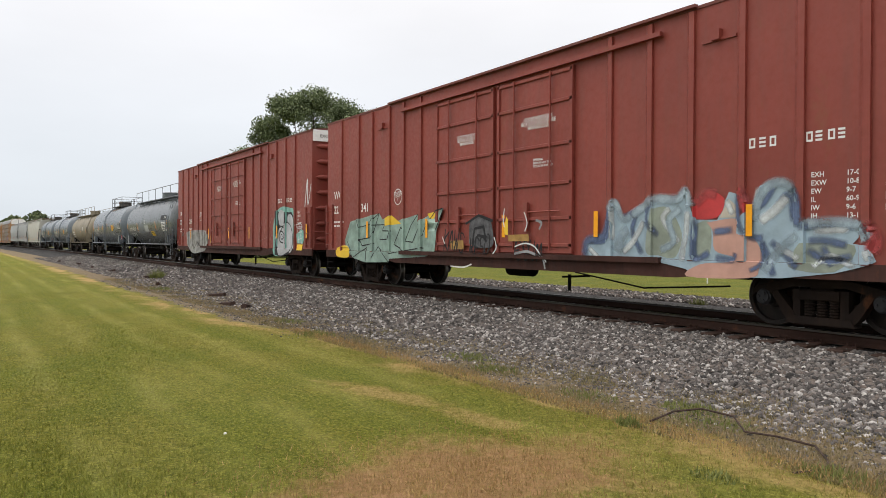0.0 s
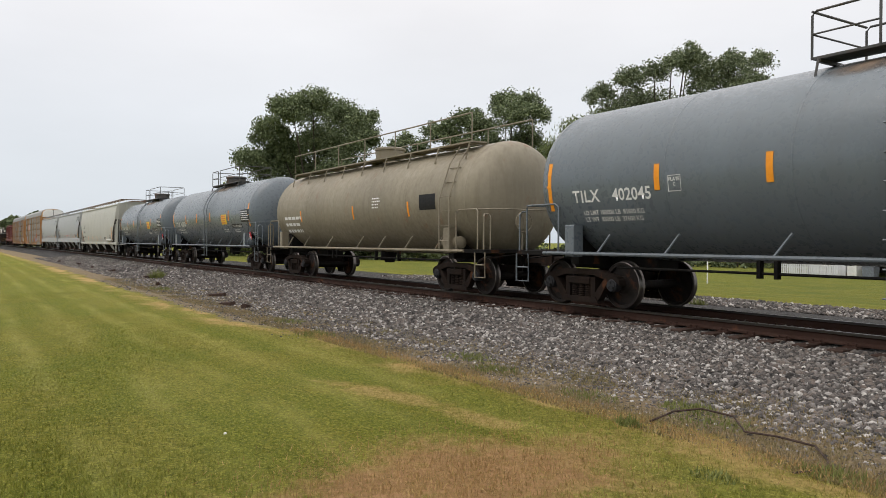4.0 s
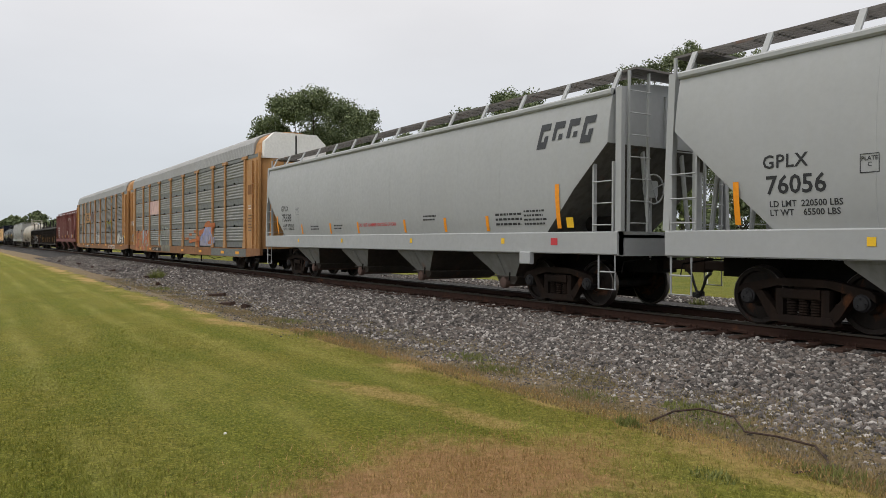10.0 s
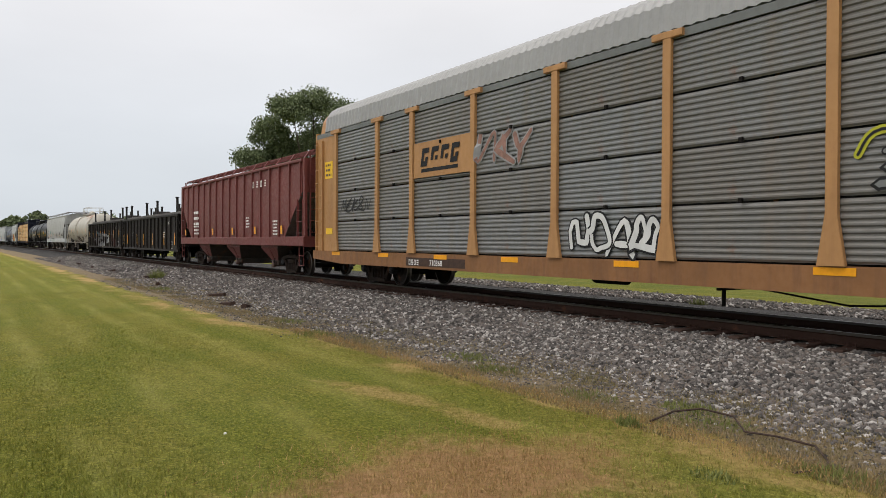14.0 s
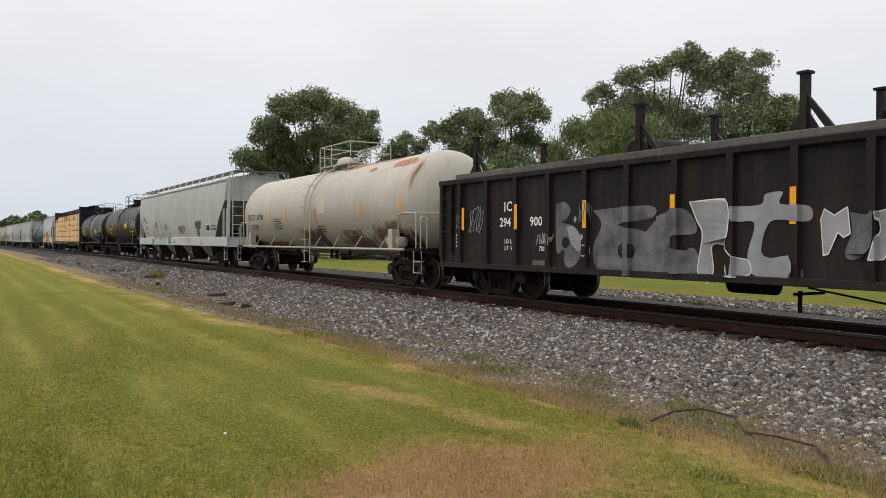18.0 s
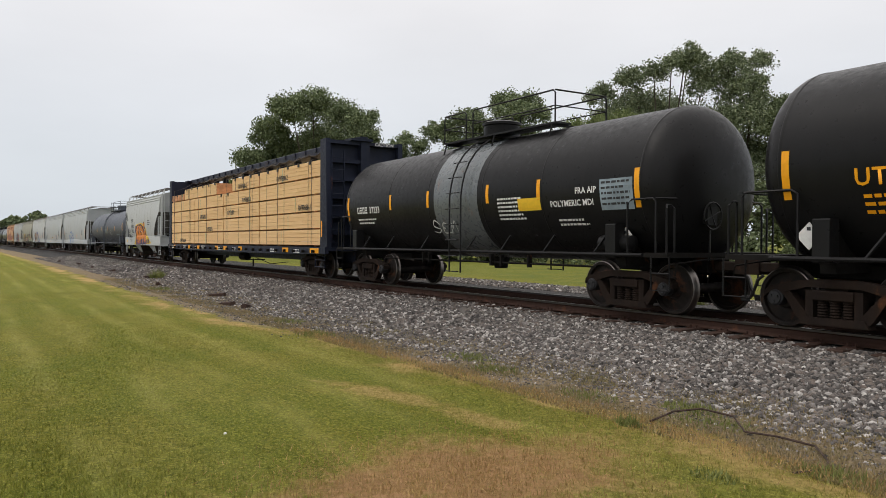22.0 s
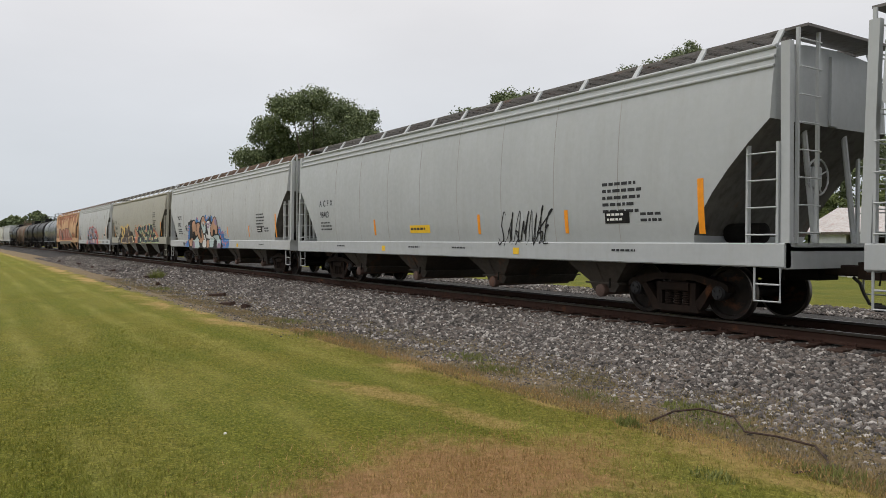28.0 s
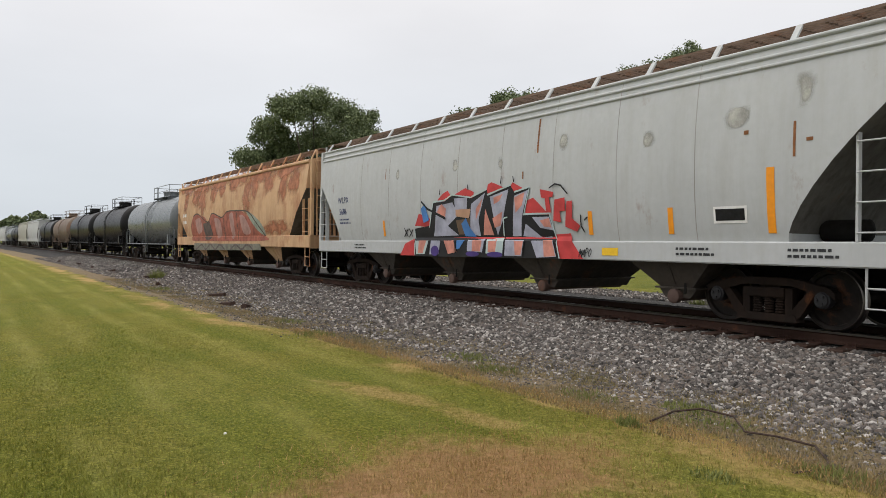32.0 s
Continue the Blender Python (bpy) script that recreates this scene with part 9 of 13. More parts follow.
spray_line(piece, sd, ((-4.01, 1.59), (-3.86, 1.74), (-3.67, 1.82), (-3.67, 1.99), (-3.49, 2.08), (-3.28, 2.03), (-3.21, 1.91), (-3.28, 1.81), (-3.08, 1.74), (-2.95, 1.61)), C_CHALK, 0.07, 10, 1)
spray_line(piece, sd, ((-2.91, 1.73), (-2.87, 1.85), (-2.79, 2.06), (-2.71, 2), (-2.59, 2.05), (-2.55, 1.95), (-2.28, 1.98), (-1.97, 1.9)), C_CHALK, 0.07, 10, 1)
spray_line(piece, sd, ((-2.95, 1.41), (-2.87, 1.61), (-2.91, 1.71)), C_CHALK, 0.07, 10, 1)
spray_line(piece, sd, ((-3.86, 1.42), (-3.76, 1.07)), C_CHALK, 0.07, 10, 1)
spray_line(piece, sd, ((-2.42, 1.6), (-2.38, 1.1)), C_CHALK, 0.07, 10, 1)
spray_area(piece, sd, ((-4.26, 1.59), (-4.03, 1.58), (-3.86, 0.99), (-4.33, 0.97), (-4.15, 1.29)), C_CHALK, 11, 0)
spray_area(piece, sd, ((-3.83, 1.02), (-1.62, 1.04), (-1.62, 0.65), (-3.68, 0.65)), C_CHALKG, 12, 0)
car, sd, h, yS = A
sd = lambda x, z: sk_a(x, z) - 0.03
piece = spray_area(car, sd, ((-1.11, 1.24), (-1.08, 1.72), (-0.73, 1.88), (-0.33, 1.78), (-0.19, 1.52), (-0.21, 1.18), (-0.76, 1.15)), C_DOORGR, 13, 1, 'worn grey and black graffiti over the door')
spray_area(piece, sd, ((0.35, 1.43), (1.06, 1.44), (1.09, 1.3), (0.39, 1.29)), C_DOORYE, 14, 0)
spray_area(piece, sd, ((-1.9, 1.3), (-1.35, 1.31), (-1.33, 1.11), (-1.88, 1.09)), C_DOORYE, 15, 0)
spray_area(piece, sd, ((0.23, 1.56), (0.3, 1.83), (0.36, 1.76), (0.36, 1.43), (0.26, 1.44)), C_YELLOW, 16, 0)
spray_line(piece, sd, ((-1.23, 1.7), (-0.73, 1.88), (-0.21, 1.75)), C_BLACK, 0.06, 17, 0)
spray_line(piece, sd, ((-0.97, 1.24), (-0.89, 1.58), (-0.53, 1.62), (-0.44, 1.29)), C_BLACK, 0.06, 17, 0)
spray_line(piece, sd, ((-0.77, 1.43), (-0.44, 1.39)), C_BLACK, 0.06, 17, 0)
spray_line(piece, sd, ((0.24, 1.99), (0.2, 1.77), (0.24, 1.61)), C_WHITE, 0.03, 18, 1)
spray_line(piece, sd, ((-2.26, 1.39), (-2.16, 1.24)), C_WHITE, 0.03, 18, 1)
spray_line(piece, sd, ((0.61, 1.18), (0.96, 1.25), (1.29, 1.17), (1.56, 0.88)), C_WHITE, 0.03, 18, 1)
spray_line(piece, sd, ((-1.97, 0.69), (-1.43, 0.68), (-1.09, 0.76)), C_WHITE, 0.03, 18, 1)
spray_line(piece, sd, ((0.92, 1.9), (1.02, 1.68), (0.95, 1.51)), C_WHITE, 0.03, 18, 1)
spray_line(piece, sd, ((-0.13, 1.38), (-0.05, 1.16), (-0.17, 1.02)), C_WHITE, 0.03, 18, 1)
spray_line(piece, sd, ((0.61, 1.03), (1.03, 1.08), (1.43, 0.96), (1.53, 0.75)), C_SILVER, 0.05, 19, 1)
spray_line(piece, sd, ((1.32, 1.72), (1.48, 1.67), (1.42, 1.55)), C_SILVER, 0.05, 19, 1)
car, sd, h = H20
piece = spray_area(car, sd, ((-2.35, 1.01), (-1.88, 1.3), (-1.86, 1.67), (-1.78, 2.1), (-1.51, 2.32), (-0.74, 2.37), (0.27, 2.43), (0.78, 2.36), (1.15, 2.51), (1.33, 2.36), (1.38, 2.11), (1.62, 2.07), (1.71, 1.67), (2.01, 1.55), (2.4, 1.44), (2.65, 1.27), (2.66, 1.07)), C_YELLOW, 0, 1, 'orange block-letter graffiti with purple dots on a yellow cloud')
spray_area(piece, sd, ((-1.89, 2.05), (-1.64, 2.22), (-0.5, 2.35), (0.27, 2.36), (0.73, 2.19), (0.83, 2.41), (1.11, 2.48), (1.27, 2.24), (1.56, 1.8), (1.71, 1.05), (-1.63, 1)), C_NAVY, 1, 0)
spray_form(piece, sd, ((-1.68, 2.19), (-1.38, 2.23), (-1.25, 1.9), (-1.05, 2.25), (-0.5, 2.31), (-0.83, 1.75), (-0.7, 1.47), (-0.73, 1.02), (-1.07, 1.01), (-1.17, 1.45), (-1.23, 1.02), (-1.45, 1.02)), C_ORANGE, 2, 0, C_BLACK, 0.05)
spray_form(piece, sd, ((-0.74, 1.7), (-0.44, 2.27), (0.05, 2.29), (0.09, 2.12), (-0.21, 1.99), (-0.27, 1.8), (0.09, 1.85), (0.24, 1.39), (-0.15, 1.28), (-0.12, 1.03), (-0.68, 1.02)), C_ORANGE, 3, 0, C_BLACK, 0.05)
spray_form(piece, sd, ((0.03, 2.19), (0.25, 2.34), (0.58, 2.09), (1.09, 1.63), (0.87, 2.29), (1.11, 2.46), (1.23, 2.35), (1.21, 2.18), (1.09, 2.16), (1.3, 1.9), (1.4, 2.02), (1.55, 1.83), (1.39, 1.69), (1.6, 1.43), (1.69, 1.06), (1.28, 1.05), (0.75, 1.46), (0.8, 1.04), (0.39, 1.03), (0.24, 1.44), (-0.13, 1.92)), C_ORANGE, 4, 0, C_BLACK, 0.05)
spray_dot(piece, sd, -1.37, 1.29, 0.09, 0.06, C_PURPLE, 5)
spray_dot(piece, sd, -0.85, 1.27, 0.05, 0.04, C_PURPLE, 5)
spray_dot(piece, sd, -0.49, 1.2, 0.09, 0.07, C_PURPLE, 5)
spray_dot(piece, sd, -0.21, 1.59, 0.07, 0.05, C_PURPLE, 5)
spray_dot(piece, sd, 0.02, 1.28, 0.05, 0.04, C_PURPLE, 5)
spray_dot(piece, sd, 0.49, 1.28, 0.08, 0.07, C_PURPLE, 5)
spray_dot(piece, sd, 0.91, 1.26, 0.07, 0.06, C_PURPLE, 5)
spray_dot(piece, sd, 1.35, 1.32, 0.06, 0.07, C_PURPLE, 5)
spray_dot(piece, sd, 1.28, 1.6, 0.04, 0.05, C_PURPLE, 5)
spray_dot(piece, sd, -1.23, 1.07, 0.17, 0.08, C_PURPLE, 5)
spray_dot(piece, sd, -0.79, 1.07, 0.11, 0.06, C_PURPLE, 5)
spray_dot(piece, sd, -0.35, 1.07, 0.14, 0.07, C_PURPLE, 5)
spray_dot(piece, sd, 0.64, 1.09, 0.2, 0.09, C_PURPLE, 5)
spray_dot(piece, sd, 1.35, 1.12, 0.12, 0.07, C_PURPLE, 5)
spray_dot(piece, sd, 1.48, 1.2, 0.04, 0.04, C_PURPLE, 5)
spray_dot(piece, sd, 0.38, 1.58, 0.05, 0.04, C_PURPLE, 5)
spray_line(piece, sd, ((-1.1, 2.24), (-1.14, 2.01), (-1.24, 1.82)), C_WHITE, 0.035, 6, 0)
spray_line(piece, sd, ((-0.49, 2.3), (-0.43, 2.12), (-0.68, 1.88)), C_WHITE, 0.035, 6, 0)
spray_line(piece, sd, ((0.05, 2.26), (0.04, 1.98), (0.34, 1.84), (0.75, 1.44), (0.71, 1.12)), C_WHITE, 0.035, 6, 0)
spray_line(piece, sd, ((1.06, 2.21), (1.16, 2.09), (1.28, 1.93), (1.37, 2)), C_WHITE, 0.035, 6, 0)
spray_line(piece, sd, ((1.44, 1.64), (1.55, 1.42), (1.66, 1.09)), C_WHITE, 0.035, 6, 0)
hand_tag(car, sd, "flash", -4.16, 1.83, 0.8, 0.26, C_BLACK, 0.03, 0.15)
hand_tag(car, sd, "aaaaah", -4.06, 1.44, 1.12, 0.31, C_BLACK, 0.03, 0.3)
hand_tag(car, sd, "koon", -3.07, 1.8, 0.8, 0.29, C_BLACK, 0.025, 0.3)
hand_tag(car, sd, "urmoon", -3.57, 1.16, 0.59, 0.18, C_BLACK, 0.02, 0.15)
hand_tag(car, sd, "kreons", 1.76, 1.1, 0.79, 0.25, C_NAVY, 0.04, 0.15)
hand_tag(car, sd, "21", -2.09, 1.05, 0.26, 0.19, C_BLACK, 0.03, 0.15)
hand_tag(car, sd, "kawal", -5.41, 2.67, 1.05, 0.55, C_BLACK, 0.05, -0.6)
car, sd, h = G14
G_POSTS = (-8.2, *(0.08 + 1.07 * k for k in range(-7, 7)), 8.2)


def sd(x, z):
    """The gondola's side, over its posts."""
    return -1.562 if min(abs(x - p) for p in G_POSTS) < 0.07 else -1.46


piece = spray_area(car, sd, ((-4.03, 2.04), (-3.76, 2.07), (-3.59, 1.9), (-3.73, 1.72), (-3.87, 1.67), (-3.49, 1.59), (-3.29, 1.37), (-3.29, 1.06), (-3.48, 0.82), (-3.74, 0.81), (-3.79, 1.13), (-4, 1.09)), C_DULL, 0, 1, 'silver block-letter graffiti, some letters faded')
spray_area(piece, sd, ((-3.71, 1.58), (-3.49, 1.58), (-3.3, 1.35), (-3.31, 1.1), (-3.53, 1.21), (-3.66, 1.46)), C_SILVER, 1, 1)
spray_dot(piece, sd, -3.73, 1.27, 0.11, 0.11, M_GON, 2)
spray_dot(piece, sd, -3.46, 1.72, 0.04, 0.06, C_SILVER, 3)
spray_dot(piece, sd, -3.19, 1.38, 0.06, 0.06, C_SILVER, 3)
spray_dot(piece, sd, -3.13, 1.12, 0.09, 0.12, C_SILVER, 3)
spray_dot(piece, sd, -3.13, 1.12, 0.06, 0.08, M_GON, 4)
piece = spray_area(car, sd, ((-2.97, 1.88), (-1.59, 1.92), (-1.52, 1.71), (-2.34, 1.6), (-1.65, 1.46), (-1.52, 1.18), (-1.51, 0.74), (-2.73, 0.72), (-2.96, 1.16), (-2.74, 1.61)), C_DULL, 5, 1, 'silver block-letter graffiti, some letters faded')
spray_dot(piece, sd, -2.12, 1.13, 0.21, 0.16, M_GON, 6)
spray_area(piece, sd, ((-1.43, 1.73), (-1.03, 1.84), (-1.05, 1.18), (-0.61, 1.13), (-0.6, 0.78), (-1.42, 0.75)), C_DULL, 7, 0)
piece = spray_area(car, sd, ((-1.78, 1.35), (-1.46, 1.64), (-1.11, 1.84), (-0.81, 1.82), (-0.61, 1.62), (-0.61, 1.43), (-0.99, 1.4), (-1.14, 1.29), (-0.91, 1.11), (-0.69, 1.2), (-0.56, 1.1), (-0.56, 0.81), (-1.45, 0.77), (-1.78, 0.99)), C_DULL, 8, 1, 'silver block-letter graffiti, some letters faded')
spray_form(piece, sd, ((-0.72, 1.94), (-0.07, 1.96), (0.08, 1.82), (0.06, 1.4), (-0.05, 1.3), (0.14, 1.07), (0.37, 1.01), (0.39, 0.8), (-0.02, 0.79), (-0.01, 1.2), (-0.28, 1.23), (-0.26, 0.8), (-0.55, 0.78), (-0.47, 1.4), (-0.58, 1.64)), C_SILVER, 9, 1, C_WHITE, 0.02)
spray_area(piece, sd, ((-0.36, 1.76), (-0.16, 1.76), (-0.13, 1.55), (-0.33, 1.51)), M_GON, 10, 1)
spray_area(piece, sd, ((0.1, 1.84), (0.57, 1.85), (0.65, 2), (0.93, 2.02), (0.89, 1.85), (1.34, 1.8), (1.34, 1.59), (0.85, 1.62), (0.68, 1.52), (0.59, 1.17), (0.73, 1.06), (1.08, 1.09), (1.08, 0.8), (0.5, 0.78), (0.37, 0.98), (0.37, 1.17), (0.47, 1.58), (0.14, 1.61)), C_SILVER, 11, 1)
spray_form(piece, sd, ((1.56, 1.75), (1.7, 1.66), (1.88, 1.77), (1.92, 1.41), (1.83, 1.36), (1.75, 1.43), (1.62, 1.13), (1.55, 1.11), (1.51, 1.61)), C_SILVER, 12, 0, C_WHITE, 0.015)
spray_area(piece, sd, ((1.91, 1.7), (2.17, 1.65), (2.25, 1.69), (2.23, 1.23), (1.97, 1.06), (1.85, 1.14), (1.94, 1.43)), C_DULL, 13, 1)
spray_dot(piece, sd, 2.06, 1.4, 0.04, 0.09, M_GON, 14)
spray_form(piece, sd, ((2.28, 1.69), (2.42, 1.73), (2.5, 1.59), (2.38, 1.4), (2.62, 1.44), (2.75, 1.54), (2.76, 1.41), (2.58, 1.32), (2.82, 1.07), (2.91, 1.27), (3.02, 1.39), (2.99, 0.81), (2.77, 0.8), (2.67, 1.03), (2.44, 1.22), (2.36, 1.07), (2.21, 1.06), (2.32, 1.47)), C_SILVER, 15, 0, C_WHITE, 0.015)
spray_area(piece, sd, ((3.62, 1.68), (4.27, 1.78), (4.63, 1.69), (4.72, 1.48), (4.57, 1.24), (4.12, 1.19), (4.09, 0.8), (3.65, 0.78), (3.75, 1.16), (3.56, 1.18), (3.6, 1.46), (3.79, 1.35)), C_DKRED, 16, 0)
spray_dot(piece, sd, 4.23, 1.48, 0.09, 0.13, M_GON, 17)
spray_area(piece, sd, ((4.74, 1.43), (5.46, 1.45), (5.67, 1.34), (5.68, 0.81), (4.82, 0.8), (4.95, 1.23), (4.64, 1.19)), C_DKRED, 18, 0)
spray_line(piece, sd, ((3.62, 1.67), (3.92, 1.76), (4.27, 1.78), (4.63, 1.69), (4.72, 1.48), (4.57, 1.24), (4.12, 1.19), (4.09, 0.8)), C_DULL, 0.02, 19, 0)
spray_line(piece, sd, ((3.56, 1.18), (3.75, 1.16), (3.65, 0.78)), C_DULL, 0.02, 19, 0)
spray_line(piece, sd, ((4.68, 1.86), (5.27, 1.87), (5.14, 1.48), (4.72, 1.5), (4.69, 1.85)), C_DULL, 0.02, 19, 0)
spray_line(piece, sd, ((5.24, 1.25), (4.95, 1.23), (4.82, 0.8)), C_DULL, 0.02, 19, 0)
spray_line(piece, sd, ((5.24, 1.25), (5.08, 0.81)), C_DULL, 0.02, 19, 0)
hand_tag(car, sd, "wnity", 3.56, 1.75, 0.74, 0.31, C_DULL, 0.02, 0.3)
hand_tag(car, sd, "sen", 4.63, 1.89, 0.52, 0.19, C_DULL, 0.02, 0.15)
hand_tag(car, sd, "ace", -7.6, 1.61, 0.3, 0.27, C_SILVER, 0.015, 0.15)
hand_tag(car, sd, "sezoo", -7.08, 1.49, 0.54, 0.54, C_SILVER, 0.02, 0.3)
hand_tag(car, sd, "iuday", -4.64, 1.24, 0.56, 0.2, C_SILVER, 0.03, 0.15)
hand_tag(car, sd, "wen", -3.36, 1.67, 0.37, 0.35, C_TEALDULL, 0.02, 0.15)
car, sd, h = H25
piece = spray_area(car, sd, ((-6.45, 1.02), (-6.25, 1.49), (-5.73, 1.7), (-5.08, 1.84), (-3.48, 1.87), (-1.66, 1.95), (-1.18, 1.9), (-0.82, 1.82), (-0.73, 1.64), (-0.48, 1.55), (-0.16, 1.11)), C_BLACK, 0, 1, 'brown bubble graffiti edged in yellow on a black cloud')
spray_area(piece, sd, ((-5.32, 1.93), (-5.16, 2.31), (-4.35, 2.3), (-3.85, 2.18), (-3.25, 2.31), (-2.91, 2.24), (-2.48, 2.41), (-1.84, 2.33), (-1.58, 2.05), (-1.61, 1.6), (-1, 1.6), (-0.66, 1.34), (-0.68, 1.11), (-5.08, 1.09), (-5.04, 1.57)), C_YELSOFT, 1, 1)
spray_form(piece, sd, ((-5.23, 2.08), (-4.88, 2.25), (-4.66, 2.08), (-4.79, 1.64), (-4.52, 1.26), (-4.66, 1.11), (-4.98, 1.12), (-4.98, 1.57)), C_MUD, 2, 1, C_CREAM, 0.03)
spray_form(piece, sd, ((-4.55, 2.09), (-4.16, 2.08), (-3.84, 1.67), (-3.37, 2.19), (-2.95, 2.14), (-2.95, 1.72), (-3.24, 1.19), (-3.84, 1.11), (-4.6, 1.19), (-4.24, 1.6)), C_MUD, 3, 1, C_CREAM, 0.03)
spray_form(piece, sd, ((-2.85, 2.16), (-2.53, 2.15), (-2.36, 1.54), (-2.23, 1.13), (-3.12, 1.12), (-2.99, 1.62)), C_MUD, 4, 1, C_CREAM, 0.03)
spray_form(piece, sd, ((-2.39, 2.25), (-2.06, 2.32), (-1.76, 2.24), (-1.64, 1.99), (-1.68, 1.56), (-2.21, 1.56)), C_MUD, 5, 1, C_CREAM, 0.03)
spray_form(piece, sd, ((-2.15, 1.46), (-1.09, 1.55), (-0.82, 1.34), (-0.82, 1.11), (-1.85, 1.13)), C_MUD, 6, 1, C_CREAM, 0.03)
hand_tag(car, sd, "lnk", -6.14, 1.11, 0.45, 0.19, C_WHITE, 0.02, 0.15)
hand_tag(car, sd, "oner", -0.62, 1.13, 0.36, 0.13, C_WHITE, 0.02, 0.15)
piece = spray_area(car, sd, ((0.01, 1.19), (0.21, 1.7), (0.26, 2.25), (0.51, 2.3), (0.65, 2.17), (1.25, 2.18), (1.47, 2.33), (1.72, 2.23), (2.23, 2.29), (2.44, 2.19), (3.07, 2.22), (3.65, 2.27), (4, 2.27), (4.19, 2.18), (4.77, 2.36), (4.97, 2.3), (5.7, 2.23), (5.92, 2.08), (6.17, 1.99), (6.72, 1.82), (7.02, 1.6), (7.06, 1.46), (6.73, 1.39), (6.62, 1.17), (0.56, 1.1)), C_SALMON, 7, 1, 'dark blue bubble graffiti edged in mint on a salmon cloud')
spray_form(piece, sd, ((0.29, 2.19), (0.51, 2.2), (1.06, 1.95), (1.47, 2.22), (1.86, 2.25), (2.3, 2.1), (2.35, 1.85), (2.23, 1.66), (2.39, 1.41), (2.24, 1.13), (0.99, 1.12), (0.99, 1.51), (0.69, 1.57), (1.34, 1.54), (0.85, 1.87)), C_NAVYDK, 8, 1, C_MINT, 0.045)
spray_form(piece, sd, ((2.3, 1.99), (2.64, 2.22), (2.97, 2.12), (3.08, 1.88), (2.81, 1.56), (3.07, 1.5), (3.17, 1.22), (2.65, 1.13), (2.43, 1.36), (2.37, 1.65)), C_NAVYDK, 9, 1, C_MINT, 0.045)
spray_form(piece, sd, ((3.07, 2.14), (3.71, 2.31), (3.8, 2.12), (3.66, 1.96), (3.36, 1.9), (3.53, 1.81), (3.94, 1.82), (4.24, 1.65), (4.35, 1.44), (4.13, 1.15), (3.17, 1.14), (3.18, 1.4), (3.41, 1.67), (3.12, 1.73)), C_NAVYDK, 10, 1, C_MINT, 0.045)
spray_form(piece, sd, ((4.11, 2.13), (4.54, 2.32), (4.8, 2.23), (4.91, 2.02), (4.85, 1.65), (4.71, 1.52), (5.06, 1.39), (5.25, 1.22), (4.34, 1.15), (4.29, 1.4), (4.24, 1.65)), C_NAVYDK, 11, 1, C_MINT, 0.045)
spray_form(piece, sd, ((4.95, 2.17), (5.29, 2.3), (5.7, 2.24), (5.88, 2.01), (5.83, 1.78), (5.58, 1.55), (6.05, 1.79), (6.38, 1.65), (6.58, 1.46), (6.6, 1.17), (5.34, 1.17), (5.06, 1.39), (5, 1.77)), C_NAVYDK, 12, 1, C_MINT, 0.045)
spray_form(piece, sd, ((6.62, 1.34), (6.88, 1.42), (7.2, 1.48), (7.37, 1.18), (6.62, 1.17)), C_NAVYDK, 13, 1, C_MINT, 0.045)
spray_dot(piece, sd, 1.87, 1.84, 0.14, 0.13, C_MINT, 14)
spray_dot(piece, sd, 2.71, 1.74, 0.15, 0.22, C_MINT, 14)
spray_dot(piece, sd, 3.72, 1.41, 0.27, 0.13, C_MINT, 14)
spray_dot(piece, sd, 4.52, 1.78, 0.1, 0.17, C_MINT, 14)
spray_dot(piece, sd, 5.31, 1.85, 0.15, 0.14, C_MINT, 14)
spray_dot(piece, sd, 5.53, 1.37, 0.22, 0.11, C_MINT, 14)
spray_dot(piece, sd, 6.34, 1.44, 0.2, 0.11, C_MINT, 14)
spray_dot(piece, sd, 1.91, 1.33, 0.19, 0.13, C_MINT, 14)
spray_dot(piece, sd, 2.7, 1.72, 0.08, 0.14, C_SALMON, 15)
spray_dot(piece, sd, 3.69, 1.4, 0.16, 0.07, C_SALMON, 15)
spray_dot(piece, sd, 5.3, 1.84, 0.09, 0.1, C_SALMON, 15)
spray_dot(piece, sd, 5.47, 1.36, 0.15, 0.07, C_SALMON, 15)
spray_dot(piece, sd, 6.32, 1.44, 0.13, 0.07, C_SALMON, 15)
spray_dot(piece, sd, 4.73, 1.36, 0.15, 0.06, C_SALMON, 15)
spray_line(piece, sd, ((1.33, 1.89), (1.57, 2.06), (1.94, 2.12)), C_BLUEGL, 0.06, 16, 1)
spray_line(piece, sd, ((2.47, 1.85), (2.64, 2.09), (2.84, 2.08)), C_BLUEGL, 0.06, 16, 1)
spray_line(piece, sd, ((3.41, 2), (3.59, 2.18)), C_BLUEGL, 0.06, 16, 1)
spray_line(piece, sd, ((4.28, 1.92), (4.44, 2.18), (4.65, 2.16)), C_BLUEGL, 0.06, 16, 1)
spray_line(piece, sd, ((5.15, 1.97), (5.43, 2.18), (5.7, 2.08), (5.75, 1.86)), C_BLUEGL, 0.06, 16, 1)
spray_line(piece, sd, ((1.57, 1.41), (1.65, 1.21)), C_BLUEGL, 0.06, 16, 1)
spray_line(piece, sd, ((3.3, 1.26), (3.66, 1.2)), C_BLUEGL, 0.06, 16, 1)
spray_line(piece, sd, ((5.96, 1.66), (6.22, 1.64)), C_BLUEGL, 0.06, 16, 1)
spray_line(piece, sd, ((4, 1.58), (4.17, 1.36)), C_BLUEGL, 0.06, 16, 1)
hand_tag(car, sd, "nct", 5.8, 2.1, 0.57, 0.17, C_BLACK, 0.03, 0.3)
